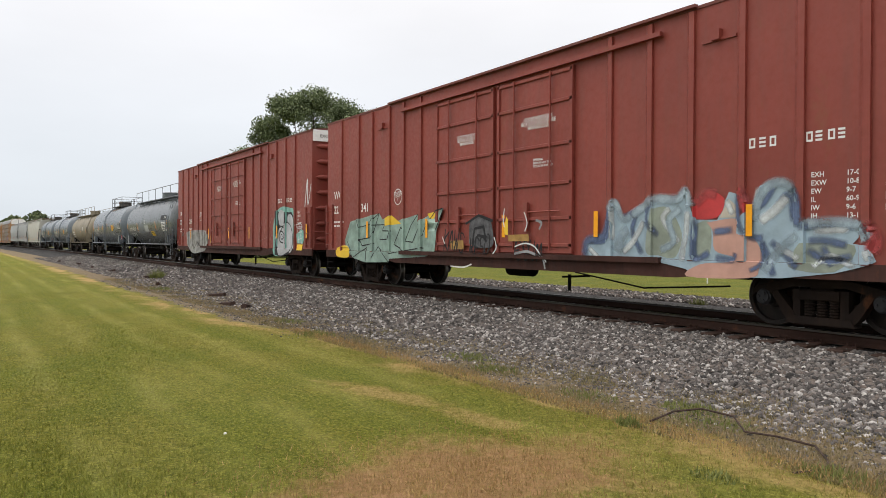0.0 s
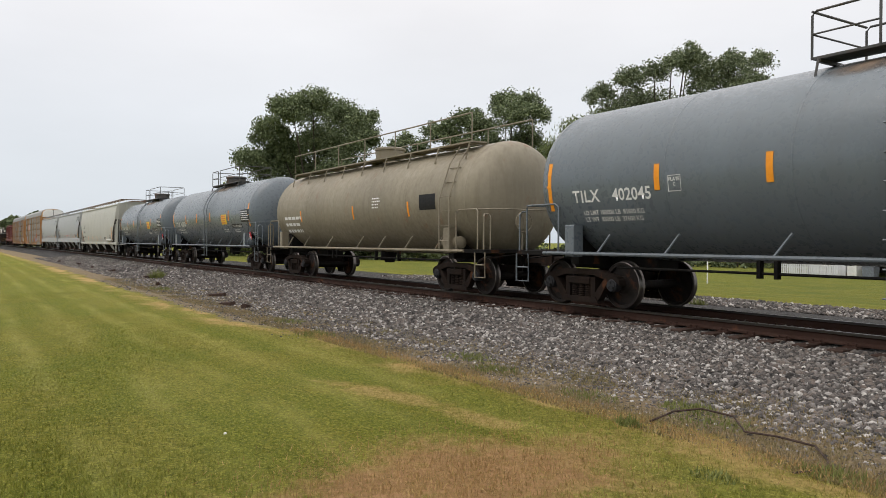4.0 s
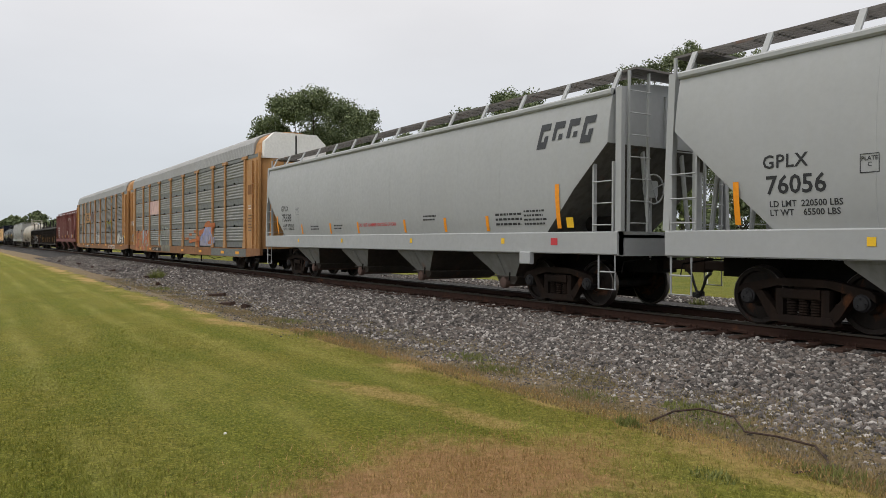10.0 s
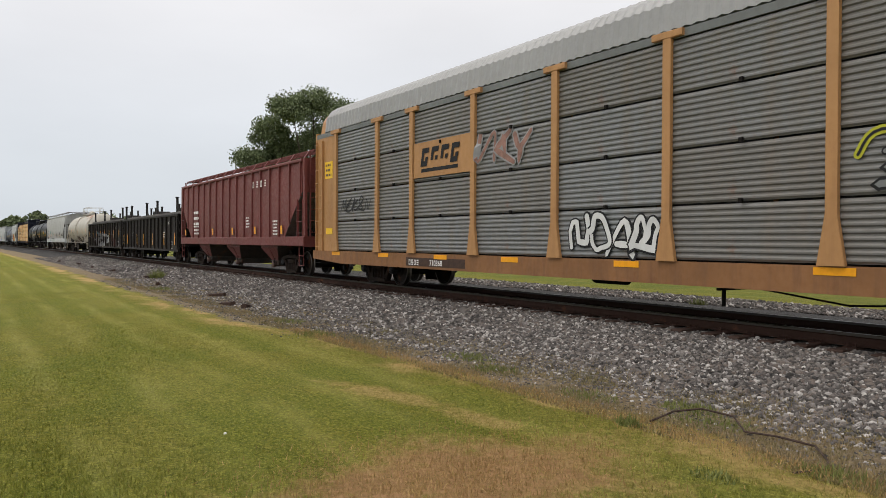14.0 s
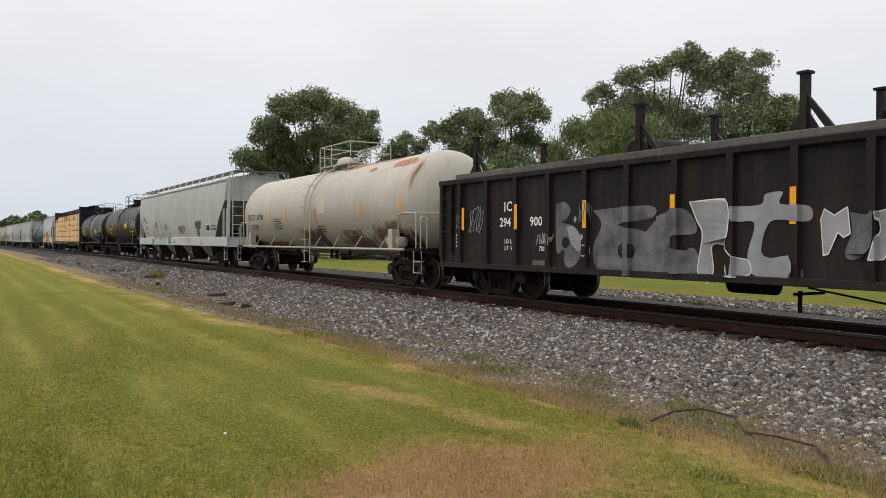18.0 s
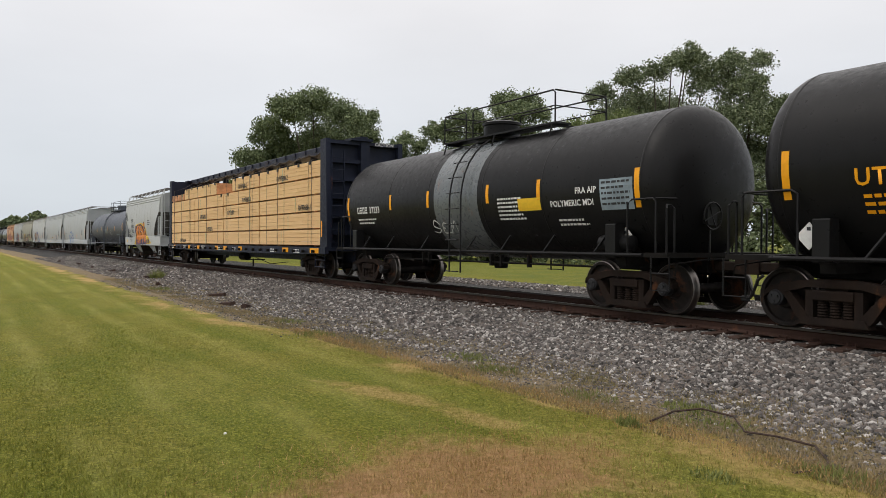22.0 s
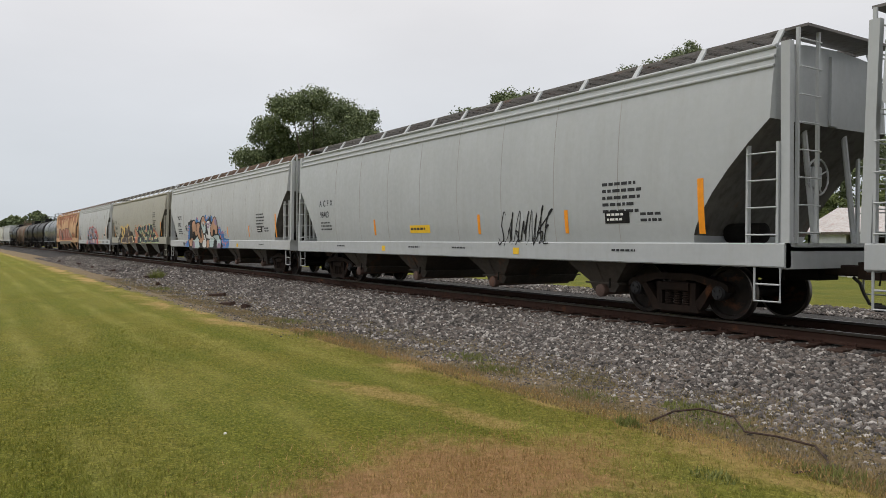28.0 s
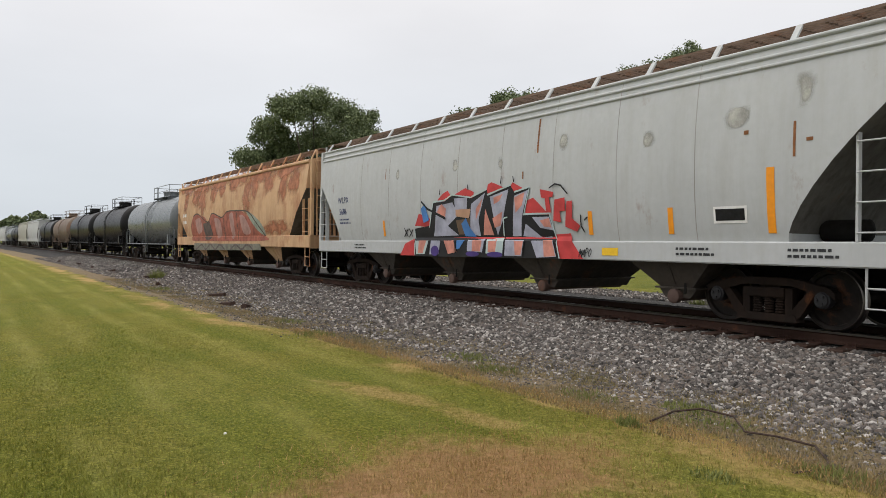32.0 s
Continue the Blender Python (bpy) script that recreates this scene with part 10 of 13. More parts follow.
hand_tag(car, sd, "kwns", 5.9, 1.84, 0.82, 0.18, C_BLACK, 0.03, 0.3)
hand_tag(car, sd, "ms", -0.27, 1.6, 0.78, 0.42, C_BROWN, 0.03, 0.2)
hand_tag(car, sd, "orao", 0.08, 1.14, 0.48, 0.25, C_BROWN, 0.02, 0.15)
car, sd, h = H24
piece = spray_area(car, sd, ((0.28, 1.78), (0.42, 1.91), (0.64, 1.91), (0.72, 1.75), (0.7, 1.64), (0.84, 1.71), (1.02, 1.73), (1.14, 1.6), (1.09, 1.45), (1.37, 1.37), (1.83, 1.32), (1.83, 0.98), (0.75, 0.95), (0.71, 1.13), (0.54, 1.39), (0.3, 1.6)), C_SKYBLUE, 0, 1, 'tan and pale blue bubble graffiti with blue dotted clouds')
spray_area(piece, sd, ((-1.91, 2.49), (-1.67, 2.53), (-1.55, 2.31), (-1.4, 2.36), (-1.29, 2.49), (-1.16, 2.4), (-1.09, 2.26), (-0.9, 2.18), (-0.83, 2.42), (-0.62, 2.43), (-0.5, 2.24), (-0.66, 2.07), (-1.09, 2.03), (-1.72, 2.08)), C_SKYBLUE, 1, 1)
spray_area(piece, sd, ((-3.6, 2.33), (-3.35, 2.46), (-3.1, 2.37), (-3.01, 2.22), (-2.8, 2.25), (-2.58, 2.34), (-2.52, 2.1), (-2.89, 2.02), (-3.48, 2.1)), C_SKYBLUE, 2, 1)
spray_dot(piece, sd, 0.48, 1.87, 0.07, 0.06, C_CORAL, 3)
spray_dot(piece, sd, 0.51, 1.7, 0.06, 0.06, C_CORAL, 3)
spray_dot(piece, sd, 0.73, 1.62, 0.06, 0.06, C_CORAL, 3)
spray_dot(piece, sd, 1.03, 1.64, 0.08, 0.07, C_CORAL, 3)
spray_dot(piece, sd, 0.57, 1.47, 0.08, 0.07, C_CORAL, 3)
spray_dot(piece, sd, 0.95, 1.25, 0.06, 0.07, C_CORAL, 3)
spray_dot(piece, sd, 1.17, 1.18, 0.06, 0.07, C_CORAL, 3)
spray_dot(piece, sd, 1.44, 1.14, 0.07, 0.08, C_CORAL, 3)
spray_dot(piece, sd, 0.97, 1.03, 0.07, 0.06, C_CORAL, 3)
spray_dot(piece, sd, 1.31, 1.01, 0.06, 0.04, C_CORAL, 3)
spray_dot(piece, sd, 0.79, 1.39, 0.06, 0.04, C_CORAL, 3)
spray_dot(piece, sd, -1.62, 2.38, 0.06, 0.06, C_CORAL, 3)
spray_dot(piece, sd, -3.27, 2.38, 0.1, 0.07, C_CORAL, 3)
spray_dot(piece, sd, -1.72, 2.19, 0.06, 0.05, C_CORAL, 3)
spray_dot(piece, sd, 1.64, 1.22, 0.06, 0.06, C_CORAL, 3)
spray_area(piece, sd, ((-5.05, 2.23), (-4.12, 2.33), (-3.48, 2.2), (-2.89, 2.16), (-2.34, 2.45), (-1.77, 2.06), (-1.4, 2.23), (-1.05, 2.4), (-0.88, 2.5), (-0.8, 2.18), (-0.64, 2.19), (-0.48, 2.12), (-0.08, 2.36), (0.3, 1.92), (0.26, 1.62), (0.5, 1.46), (0.71, 1.24), (0.7, 0.93), (-3.13, 0.92), (-5.04, 0.88)), C_BLACK, 4, 1)
spray_form(piece, sd, ((-5.05, 1.85), (-4.73, 1.92), (-4.42, 1.86), (-4.25, 2.17), (-3.9, 2.31), (-3.62, 2.2), (-3.43, 1.85), (-3.48, 1.56), (-3.75, 1.5), (-3.86, 1.71), (-4.11, 1.69), (-4.26, 1.46), (-5.05, 1.48)), C_TAN2, 5, 1, C_BLACK, 0.055)
spray_form(piece, sd, ((-4.35, 1.29), (-3.82, 1.41), (-3.37, 1.52), (-3.17, 1.43), (-3.14, 1.32), (-2.99, 1.12), (-3.03, 0.92), (-4.37, 0.91)), C_PALE2, 6, 1, C_BLACK, 0.055)
spray_area(piece, sd, ((-4.3, 1.26), (-4, 1.24), (-3.85, 0.95), (-4.29, 0.93)), C_LILAC2, 7, 1)
spray_form(piece, sd, ((-3.41, 2.13), (-3.02, 2.19), (-2.78, 2.04), (-2.94, 1.79), (-2.85, 1.47), (-2.66, 1.46), (-2.52, 1.86), (-2.33, 1.72), (-2.2, 1.4), (-2.38, 1.22), (-2.69, 1.13), (-3.01, 1.22), (-3.35, 1.5), (-3.44, 1.85)), C_TAN2, 8, 1, C_BLACK, 0.055)
spray_form(piece, sd, ((-2.53, 2.1), (-2.4, 2.37), (-2.12, 2.48), (-1.86, 2.37), (-1.73, 2.04), (-1.79, 1.75), (-2.07, 1.61), (-2.36, 1.72)), C_PALE2, 9, 1, C_BLACK, 0.055)
spray_area(piece, sd, ((-2.48, 2.17), (-2.39, 2.37), (-2.12, 2.46), (-1.87, 2.36), (-1.77, 2.13), (-1.94, 2.02), (-2.14, 2.21), (-2.34, 2.04)), C_TAN2, 10, 1)
spray_dot(piece, sd, -2.15, 2.04, 0.08, 0.09, C_BLACK, 11)
spray_form(piece, sd, ((-2.22, 1.58), (-1.96, 1.58), (-1.93, 1.4), (-1.71, 1.23), (-1.7, 0.96), (-2.33, 0.94), (-2.44, 1.12), (-2.21, 1.36)), C_WHITE, 12, 1, C_BLACK, 0.055)
spray_form(piece, sd, ((-1.65, 1.31), (-1.29, 1.34), (-1.19, 1.15), (-1.22, 0.96), (-1.7, 0.95)), C_TAN2, 13, 1, C_BLACK, 0.055)
spray_form(piece, sd, ((-1.55, 2.08), (-1.49, 2.21), (-1.09, 2.25), (-0.89, 2.14), (-0.83, 2.01), (-0.94, 1.81), (-0.98, 1.54), (-0.51, 1.48), (-0.42, 1.32), (-0.46, 1.12), (-0.55, 0.97), (-1.18, 0.97), (-1.19, 1.19), (-1.28, 1.34), (-1.76, 1.4), (-1.77, 1.67), (-1.39, 1.58)), C_WHITE, 14, 1, C_BLACK, 0.055)
spray_area(piece, sd, ((-1.16, 1.4), (-0.47, 1.38), (-0.46, 1.16), (-0.56, 0.99), (-1.16, 0.99)), C_PALE2, 15, 1)
spray_line(piece, sd, ((-1.51, 2), (-1.35, 2.1), (-1.19, 2.04), (-1.02, 2.15), (-0.91, 2.11)), C_LILAC2, 0.09, 16, 0)
spray_line(piece, sd, ((-1.49, 1.88), (-1.34, 1.95), (-1.17, 1.91), (-1.04, 2.02)), C_LILAC2, 0.09, 16, 0)
spray_form(piece, sd, ((-0.97, 1.73), (-0.89, 1.93), (-0.51, 2.19), (-0.33, 2.34), (-0.08, 2.38), (0.17, 2.23), (0.28, 1.92), (0.22, 1.65), (0.01, 1.52), (-0.16, 1.58), (-0.23, 1.76), (-0.47, 1.75), (-0.63, 1.52), (-0.83, 1.5)), C_TAN2, 17, 1, C_BLACK, 0.055)
spray_area(piece, sd, ((-0.26, 2.22), (-0.04, 2.33), (0.15, 2.17), (0.17, 2), (-0.03, 2), (-0.21, 2.1)), C_LILAC2, 18, 1)
spray_dot(piece, sd, -0.26, 1.69, 0.1, 0.11, C_BLACK, 19)
spray_form(piece, sd, ((-0.61, 1.51), (-0.33, 1.55), (0.22, 1.56), (0.44, 1.5), (0.44, 1.38), (0.66, 1.33), (0.74, 1.13), (0.67, 0.94), (0.1, 0.96), (0.07, 1.27), (-0.24, 1.32), (-0.42, 1.39)), C_PALE2, 20, 1, C_BLACK, 0.055)
spray_area(piece, sd, ((0.14, 0.96), (0.22, 1.12), (0.42, 1.17), (0.65, 1.13), (0.67, 0.95)), C_LILAC2, 21, 1)
spray_line(piece, sd, ((0.16, 1.07), (0.27, 1.24), (0.42, 1.19), (0.54, 1.31), (0.67, 1.17)), C_WHITE, 0.02, 22, 1)
spray_line(piece, sd, ((-2.41, 2.16), (-2.17, 2.24), (-1.91, 2.13)), C_WHITE, 0.02, 22, 1)
spray_line(piece, sd, ((-2.34, 2.09), (-2.15, 2.17), (-1.94, 2.07)), C_WHITE, 0.02, 22, 1)
piece = spray_area(car, sd, ((-5.76, 0.99), (-5.52, 1.23), (-5.28, 1.26), (-5.29, 1.56), (-5.09, 1.6), (-5.09, 1.9), (-4.95, 2.05), (-4.66, 2.07), (-4.62, 1.66), (-5.05, 0.98)), C_SKYBLUE, 23, 1, 'tan and pale blue bubble graffiti with blue dotted clouds')
spray_dot(piece, sd, -4.87, 1.98, 0.08, 0.06, C_CORAL, 24)
spray_dot(piece, sd, -5.56, 1.2, 0.07, 0.06, C_CORAL, 24)
spray_dot(piece, sd, -5.24, 1.5, 0.06, 0.07, C_CORAL, 24)
spray_dot(piece, sd, -5.0, 1.84, 0.06, 0.05, C_CORAL, 24)
spray_dot(piece, sd, -5.41, 1.03, 0.07, 0.05, C_CORAL, 24)
spray_dot(piece, sd, -5.13, 1.33, 0.06, 0.05, C_CORAL, 24)
spray_area(piece, sd, ((-5.11, 1.3), (-4.87, 1.44), (-4.73, 1.73), (-4.59, 2.23), (-4.29, 2.28), (-4.27, 1.02), (-4.94, 0.97)), C_BLACK, 25, 1)
spray_area(piece, sd, ((-4.96, 1.26), (-4.69, 1.37), (-4.34, 1.37), (-4.34, 1.04), (-4.72, 1.01)), C_TAN2, 26, 1)
hand_tag(car, sd, "ngc", -5.68, 1.9, 0.47, 0.17, C_BLACK, 0.03, 0.2)
hand_tag(car, sd, "mw", -5.59, 1.78, 0.34, 0.14, C_BLACK, 0.03, 0.2)
hand_tag(car, sd, "koo", -6.28, 1.01, 0.42, 0.17, C_BLACK, 0.03, 0.2)
hand_tag(car, sd, "icue", 1.15, 1.48, 0.35, 0.2, C_SKYBLUE, 0.02, 0.1)
car, sd, h = H26
piece = spray_area(car, sd, ((-3.69, 0.91), (-3.43, 1.22), (-2.89, 1.37), (-2.01, 1.44), (2.33, 1.42), (3.03, 1.45), (3.11, 1.27), (3.4, 0.96), (2.68, 0.95)), C_RED, 0, 0, 'red, lilac and white wild-style graffiti')
spray_area(piece, sd, ((-2.89, 1.69), (-2.66, 2), (-2.15, 1.87), (-2.01, 1.63)), C_RED, 0.55, 0)
spray_area(piece, sd, ((-1.75, 2.3), (-1.49, 2.45), (-1.28, 2.51), (-1.11, 2.36), (-0.83, 2.44), (-0.51, 2.53), (-0.17, 2.42), (-0.2, 2.25), (-0.99, 2.17)), C_RED, 1.1, 0)
spray_area(piece, sd, ((0.31, 2.36), (0.38, 2.56), (0.52, 2.6), (0.97, 2.46), (0.67, 2.32)), C_RED, 1.65, 0)
spray_area(piece, sd, ((1.14, 2.39), (1.27, 2.55), (1.62, 2.41), (1.34, 2.3)), C_RED, 2.2, 0)
spray_area(piece, sd, ((1.69, 1.87), (1.75, 2.14), (1.96, 2.19), (2.26, 1.97), (2.47, 1.81)), C_RED, 2.75, 0)
spray_area(piece, sd, ((-2.94, 1.61), (-2.14, 1.68), (-1.97, 2.24), (-1.4, 2.26), (-1.07, 2.39), (-0.28, 2.28), (0.35, 2.44), (0.39, 2.31), (1.21, 2.48), (1.34, 2.34), (1.87, 2.41), (1.66, 1.85), (2.47, 1.83), (2.59, 1.49), (2.73, 0.95), (-2.93, 0.9)), C_BLACK, 3.3, 0)
spray_area(piece, sd, ((-1.92, 1.58), (-1.79, 2.16), (-1.07, 2.22), (-0.82, 1.92), (-1.31, 1.66), (-0.86, 1.43), (-2.01, 1.41)), C_LAVEN, 3.85, 0)
spray_area(piece, sd, ((-1.79, 2), (-1.57, 2.2), (-1.36, 2.08), (-1.4, 1.87)), C_ROSE, 4.4, 0)
spray_area(piece, sd, ((-0.99, 2.31), (-0.43, 2.31), (-0.47, 2), (-0.94, 1.95)), C_LAVEN, 4.95, 0)
spray_area(piece, sd, ((-0.94, 2.04), (-0.31, 2.04), (-0.39, 1.82), (-0.94, 1.88)), C_TAN2, 5.5, 0)
spray_area(piece, sd, ((-0.94, 1.79), (-0.35, 1.82), (-0.38, 1.45), (-0.86, 1.45)), C_BROWN, 6.05, 0)
spray_area(piece, sd, ((-0.38, 1.45), (-0.28, 2.15), (0.28, 2.38), (-0.01, 1.77), (0.03, 1.41)), C_LAVEN, 6.6, 0)
spray_area(piece, sd, ((-0.09, 2.03), (0.17, 2.26), (0.1, 2.07), (-0.12, 1.77)), C_ROSE, 7.15, 0)
spray_area(piece, sd, ((0.14, 1.43), (0.28, 2.02), (0.46, 1.64), (0.54, 1.43)), C_ROSE, 7.7, 0)
spray_area(piece, sd, ((0.46, 2.28), (1.14, 2.41), (0.91, 1.75), (0.68, 1.42)), C_LAVEN, 8.25, 0)
spray_area(piece, sd, ((0.6, 2.26), (0.94, 2.32), (0.81, 2.17), (0.6, 2.11)), C_ROSE, 8.8, 0)
spray_area(piece, sd, ((0.53, 1.8), (0.91, 1.94), (0.81, 1.63), (0.6, 1.59)), C_ROSE, 9.35, 0)
spray_area(piece, sd, ((1.22, 1.4), (1.34, 2.26), (1.81, 2.36), (1.57, 1.78), (1.51, 1.4)), C_LAVEN, 9.9, 0)
spray_area(piece, sd, ((1.34, 2.22), (1.69, 2.32), (1.6, 2.05), (1.37, 1.9)), C_ROSE, 10.45, 0)
spray_area(piece, sd, ((1.57, 1.4), (1.69, 1.66), (2.21, 1.36)), C_LAVEN, 11.0, 0)
spray_area(piece, sd, ((1.91, 1.79), (2.44, 1.79), (2.56, 1.51), (2.15, 1.57)), C_LAVEN, 11.55, 0)
spray_area(piece, sd, ((2.15, 1.72), (2.44, 1.76), (2.5, 1.57), (2.27, 1.59)), C_ROSE, 12.1, 0)
spray_area(piece, sd, ((-2.89, 1.34), (-2.19, 1.35), (-2.41, 0.96), (-2.84, 0.95)), C_PALE2, 12.65, 0)
spray_area(piece, sd, ((-2.7, 1.3), (-2.32, 1.32), (-2.51, 0.98), (-2.74, 0.98)), C_ROSE, 13.2, 0)
spray_area(piece, sd, ((-2.09, 1.34), (-1.65, 1.35), (-1.74, 0.97), (-2.18, 0.96)), C_LAVEN, 13.75, 0)
spray_area(piece, sd, ((-1.52, 1.32), (-1.1, 1.34), (-0.93, 1.03), (-1.31, 0.98)), C_ROSE, 14.3, 0)
spray_area(piece, sd, ((-0.94, 1.33), (-0.58, 1.34), (-0.81, 1.12), (-0.94, 1.1)), C_SKYBLUE, 14.85, 0)
spray_area(piece, sd, ((-0.46, 1.34), (0.22, 1.36), (0.11, 1.04), (-0.5, 1.06)), C_LAVEN, 15.4, 0)
spray_area(piece, sd, ((-0.27, 1.34), (0.11, 1.34), (0.03, 1.06), (-0.3, 1.06)), C_ROSE, 15.95, 0)
spray_area(piece, sd, ((0.29, 1.35), (0.92, 1.37), (0.89, 1.01), (0.25, 1.02)), C_PALE2, 16.5, 0)
spray_area(piece, sd, ((0.36, 1.34), (0.68, 1.36), (0.61, 1.05), (0.33, 1.05)), C_ROSE, 17.05, 0)
spray_area(piece, sd, ((0.98, 1.37), (1.63, 1.34), (1.54, 0.98), (0.95, 0.98)), C_LAVEN, 17.6, 0)
spray_area(piece, sd, ((1.28, 1.34), (1.6, 1.32), (1.51, 1), (1.32, 1)), C_ROSE, 18.15, 0)
spray_area(piece, sd, ((1.85, 1.32), (2.5, 1.4), (2.65, 0.99), (2.04, 0.96)), C_LAVEN, 18.7, 0)
spray_area(piece, sd, ((2.24, 1.34), (2.5, 1.34), (2.62, 1), (2.27, 0.98)), C_ROSE, 19.25, 0)
spray_dot(piece, sd, -1.91, 1.05, 0.19, 0.13, C_PURPLE, 19.8)
spray_dot(piece, sd, 0.61, 1.0, 0.31, 0.06, C_PURPLE, 19.8)
spray_dot(piece, sd, -0.27, 1.0, 0.27, 0.06, C_PURPLE, 19.8)
spray_line(piece, sd, ((-2.89, 1.59), (-2.89, 0.95)), C_PALE2, 0.035, 20.35, 0)
spray_line(piece, sd, ((-2.14, 1.65), (-1.92, 2.26), (-1.4, 2.28), (-1.07, 2.4), (-0.28, 2.3), (0.33, 2.46)), C_PALE2, 0.035, 20.35, 0)
spray_line(piece, sd, ((0.39, 2.33), (1.21, 2.49)), C_PALE2, 0.035, 20.35, 0)
spray_line(piece, sd, ((1.37, 2.34), (1.87, 2.42), (1.66, 1.85)), C_PALE2, 0.035, 20.35, 0)
spray_line(piece, sd, ((1.67, 1.86), (1.97, 1.86), (2.47, 1.85), (2.59, 1.49), (2.74, 0.97)), C_PALE2, 0.035, 20.35, 0)
spray_line(piece, sd, ((0.92, 1.42), (0.95, 1.79), (1.08, 1.81)), C_PALE2, 0.035, 20.35, 0)
spray_line(piece, sd, ((0.22, 1.34), (0.15, 0.96)), C_BLACK, 0.04, 20.9, 0)
spray_line(piece, sd, ((0.95, 1.36), (0.89, 0.97)), C_BLACK, 0.04, 20.9, 0)
spray_line(piece, sd, ((1.63, 1.34), (1.57, 0.99)), C_BLACK, 0.04, 20.9, 0)
spray_line(piece, sd, ((-2.19, 1.34), (-2.32, 0.94)), C_BLACK, 0.04, 20.9, 0)
spray_line(piece, sd, ((-1.02, 1.34), (-0.97, 0.98)), C_BLACK, 0.04, 20.9, 0)
spray_area(piece, sd, ((-2.52, 2.12), (-2.33, 2.23), (-2.14, 1.82), (-2.42, 1.75)), C_SKYBLUE, 21.45, 0)
spray_area(piece, sd, ((-0.7, 1.7), (-0.5, 1.83), (-0.35, 1.6), (-0.12, 1.39), (-0.58, 1.41)), C_SKYBLUE, 22.0, 0)
spray_line(piece, sd, ((-2.47, 2.28), (-2.19, 2.1), (-1.4, 1.85)), C_BLACK, 0.06, 22.55, 0)
spray_area(piece, sd, ((2.2, 2.35), (2.61, 2.27), (2.58, 2.18), (2.47, 2.17), (2.53, 1.87), (2.38, 1.87), (2.35, 2.16), (2.23, 2.18)), C_RED, 23.1, 0)
spray_area(piece, sd, ((2.64, 2.12), (2.94, 2.15), (2.94, 1.89), (2.78, 1.88), (2.81, 1.67), (2.58, 1.7)), C_RED, 23.65, 0)
spray_area(piece, sd, ((2.99, 2.07), (3.15, 2.08), (3.13, 1.74), (3.34, 1.59), (3.24, 1.48), (2.92, 1.58)), C_RED, 24.2, 0)
spray_line(piece, sd, ((2.49, 2.36), (2.66, 2.43), (2.83, 2.39), (3.02, 2.22)), C_BLACK, 0.03, 24.75, 0)
spray_line(piece, sd, ((3.37, 1.79), (3.37, 1.59), (3.45, 1.48)), C_BLACK, 0.03, 24.75, 0)
spray_line(piece, sd, ((3.47, 1.7), (3.55, 1.75)), C_BLACK, 0.03, 24.75, 0)
spray_line(piece, sd, ((-3.34, 1.59), (-3.39, 1.42)), C_BLACK, 0.03, 24.75, 0)
spray_line(piece, sd, ((0.9, 2.69), (0.88, 2.55)), C_BLACK, 0.03, 24.75, 0)
spray_line(piece, sd, ((1.31, 2.67), (1.34, 2.56)), C_BLACK, 0.03, 24.75, 0)
spray_line(piece, sd, ((-0.4, 2.59), (-0.37, 2.48)), C_BLACK, 0.03, 24.75, 0)
spray_line(piece, sd, ((-1.59, 2.55), (-1.61, 2.43)), C_BLACK, 0.03, 24.75, 0)
hand_tag(car, sd, "mapo", 3.3, 1.0, 0.33, 0.15, C_BLACK, 0.02, 0.3)
hand_tag(car, sd, "xx", -3.49, 1.41, 0.5, 0.21, C_BLACK, 0.03, 0.15)
car, sd, h = H27
piece = spray_area(car, sd, ((-6.08, 1.27), (-6.28, 1.95), (-5.72, 2.51), (-5, 2.59), (-3.61, 2.41), (-3.11, 2.17), (-2.3, 2.56), (-1.53, 2.47), (-0.78, 2.34), (0.08, 2.57), (1.31, 2.57), (2.21, 2.5), (3.2, 2.2), (3.9, 1.96), (4.91, 1.5), (4.47, 1.28)), C_OLDRED, 6, 1, 'faded red graffiti with green edges')
spray_area(piece, sd, ((-5.35, 2.31), (-4.46, 2.39), (-4.11, 1.82), (-4.99, 1.64)), C_FADEDW, 6.55, 1)
spray_area(piece, sd, ((-3.94, 2.1), (-2.78, 2.12), (-2.45, 1.45), (-3.6, 1.36)), C_MUD, 7.1, 1)
spray_area(piece, sd, ((-1.99, 2.33), (-1.07, 2.22), (-0.92, 1.53), (-1.61, 1.45)), C_FADEDW, 7.65, 1)
spray_area(piece, sd, ((0.36, 2.44), (0.91, 2.46), (1.05, 1.52), (0.65, 1.44)), C_FADEDW, 8.2, 1)
spray_area(piece, sd, ((1.83, 2.36), (2.47, 2.3), (3.2, 1.66), (2.22, 1.59)), C_FADEDW, 8.75, 1)
spray_area(piece, sd, ((2.71, 2.51), (3.43, 2.39), (4.58, 1.95), (4.91, 1.5), (4.13, 1.66), (3.32, 2.09)), C_SAGE, 9.3, 1)
spray_line(piece, sd, ((-5.72, 2.51), (-4.82, 2.6), (-3.11, 2.17), (-2.3, 2.56), (-0.78, 2.34), (0.08, 2.57), (1.31, 2.57), (2.95, 2.48), (3.9, 2.04), (4.85, 1.5)), C_OUTLN, 0.06, 9.85, 1)
spray_line(piece, sd, ((-2.78, 2.17), (-2.29, 1.36)), C_OUTLN, 0.06, 9.85, 1)
spray_line(piece, sd, ((-0.49, 2.29), (-0.33, 1.36)), C_OUTLN, 0.06, 9.85, 1)
spray_line(piece, sd, ((1.44, 2.49), (1.58, 1.36)), C_OUTLN, 0.06, 9.85, 1)
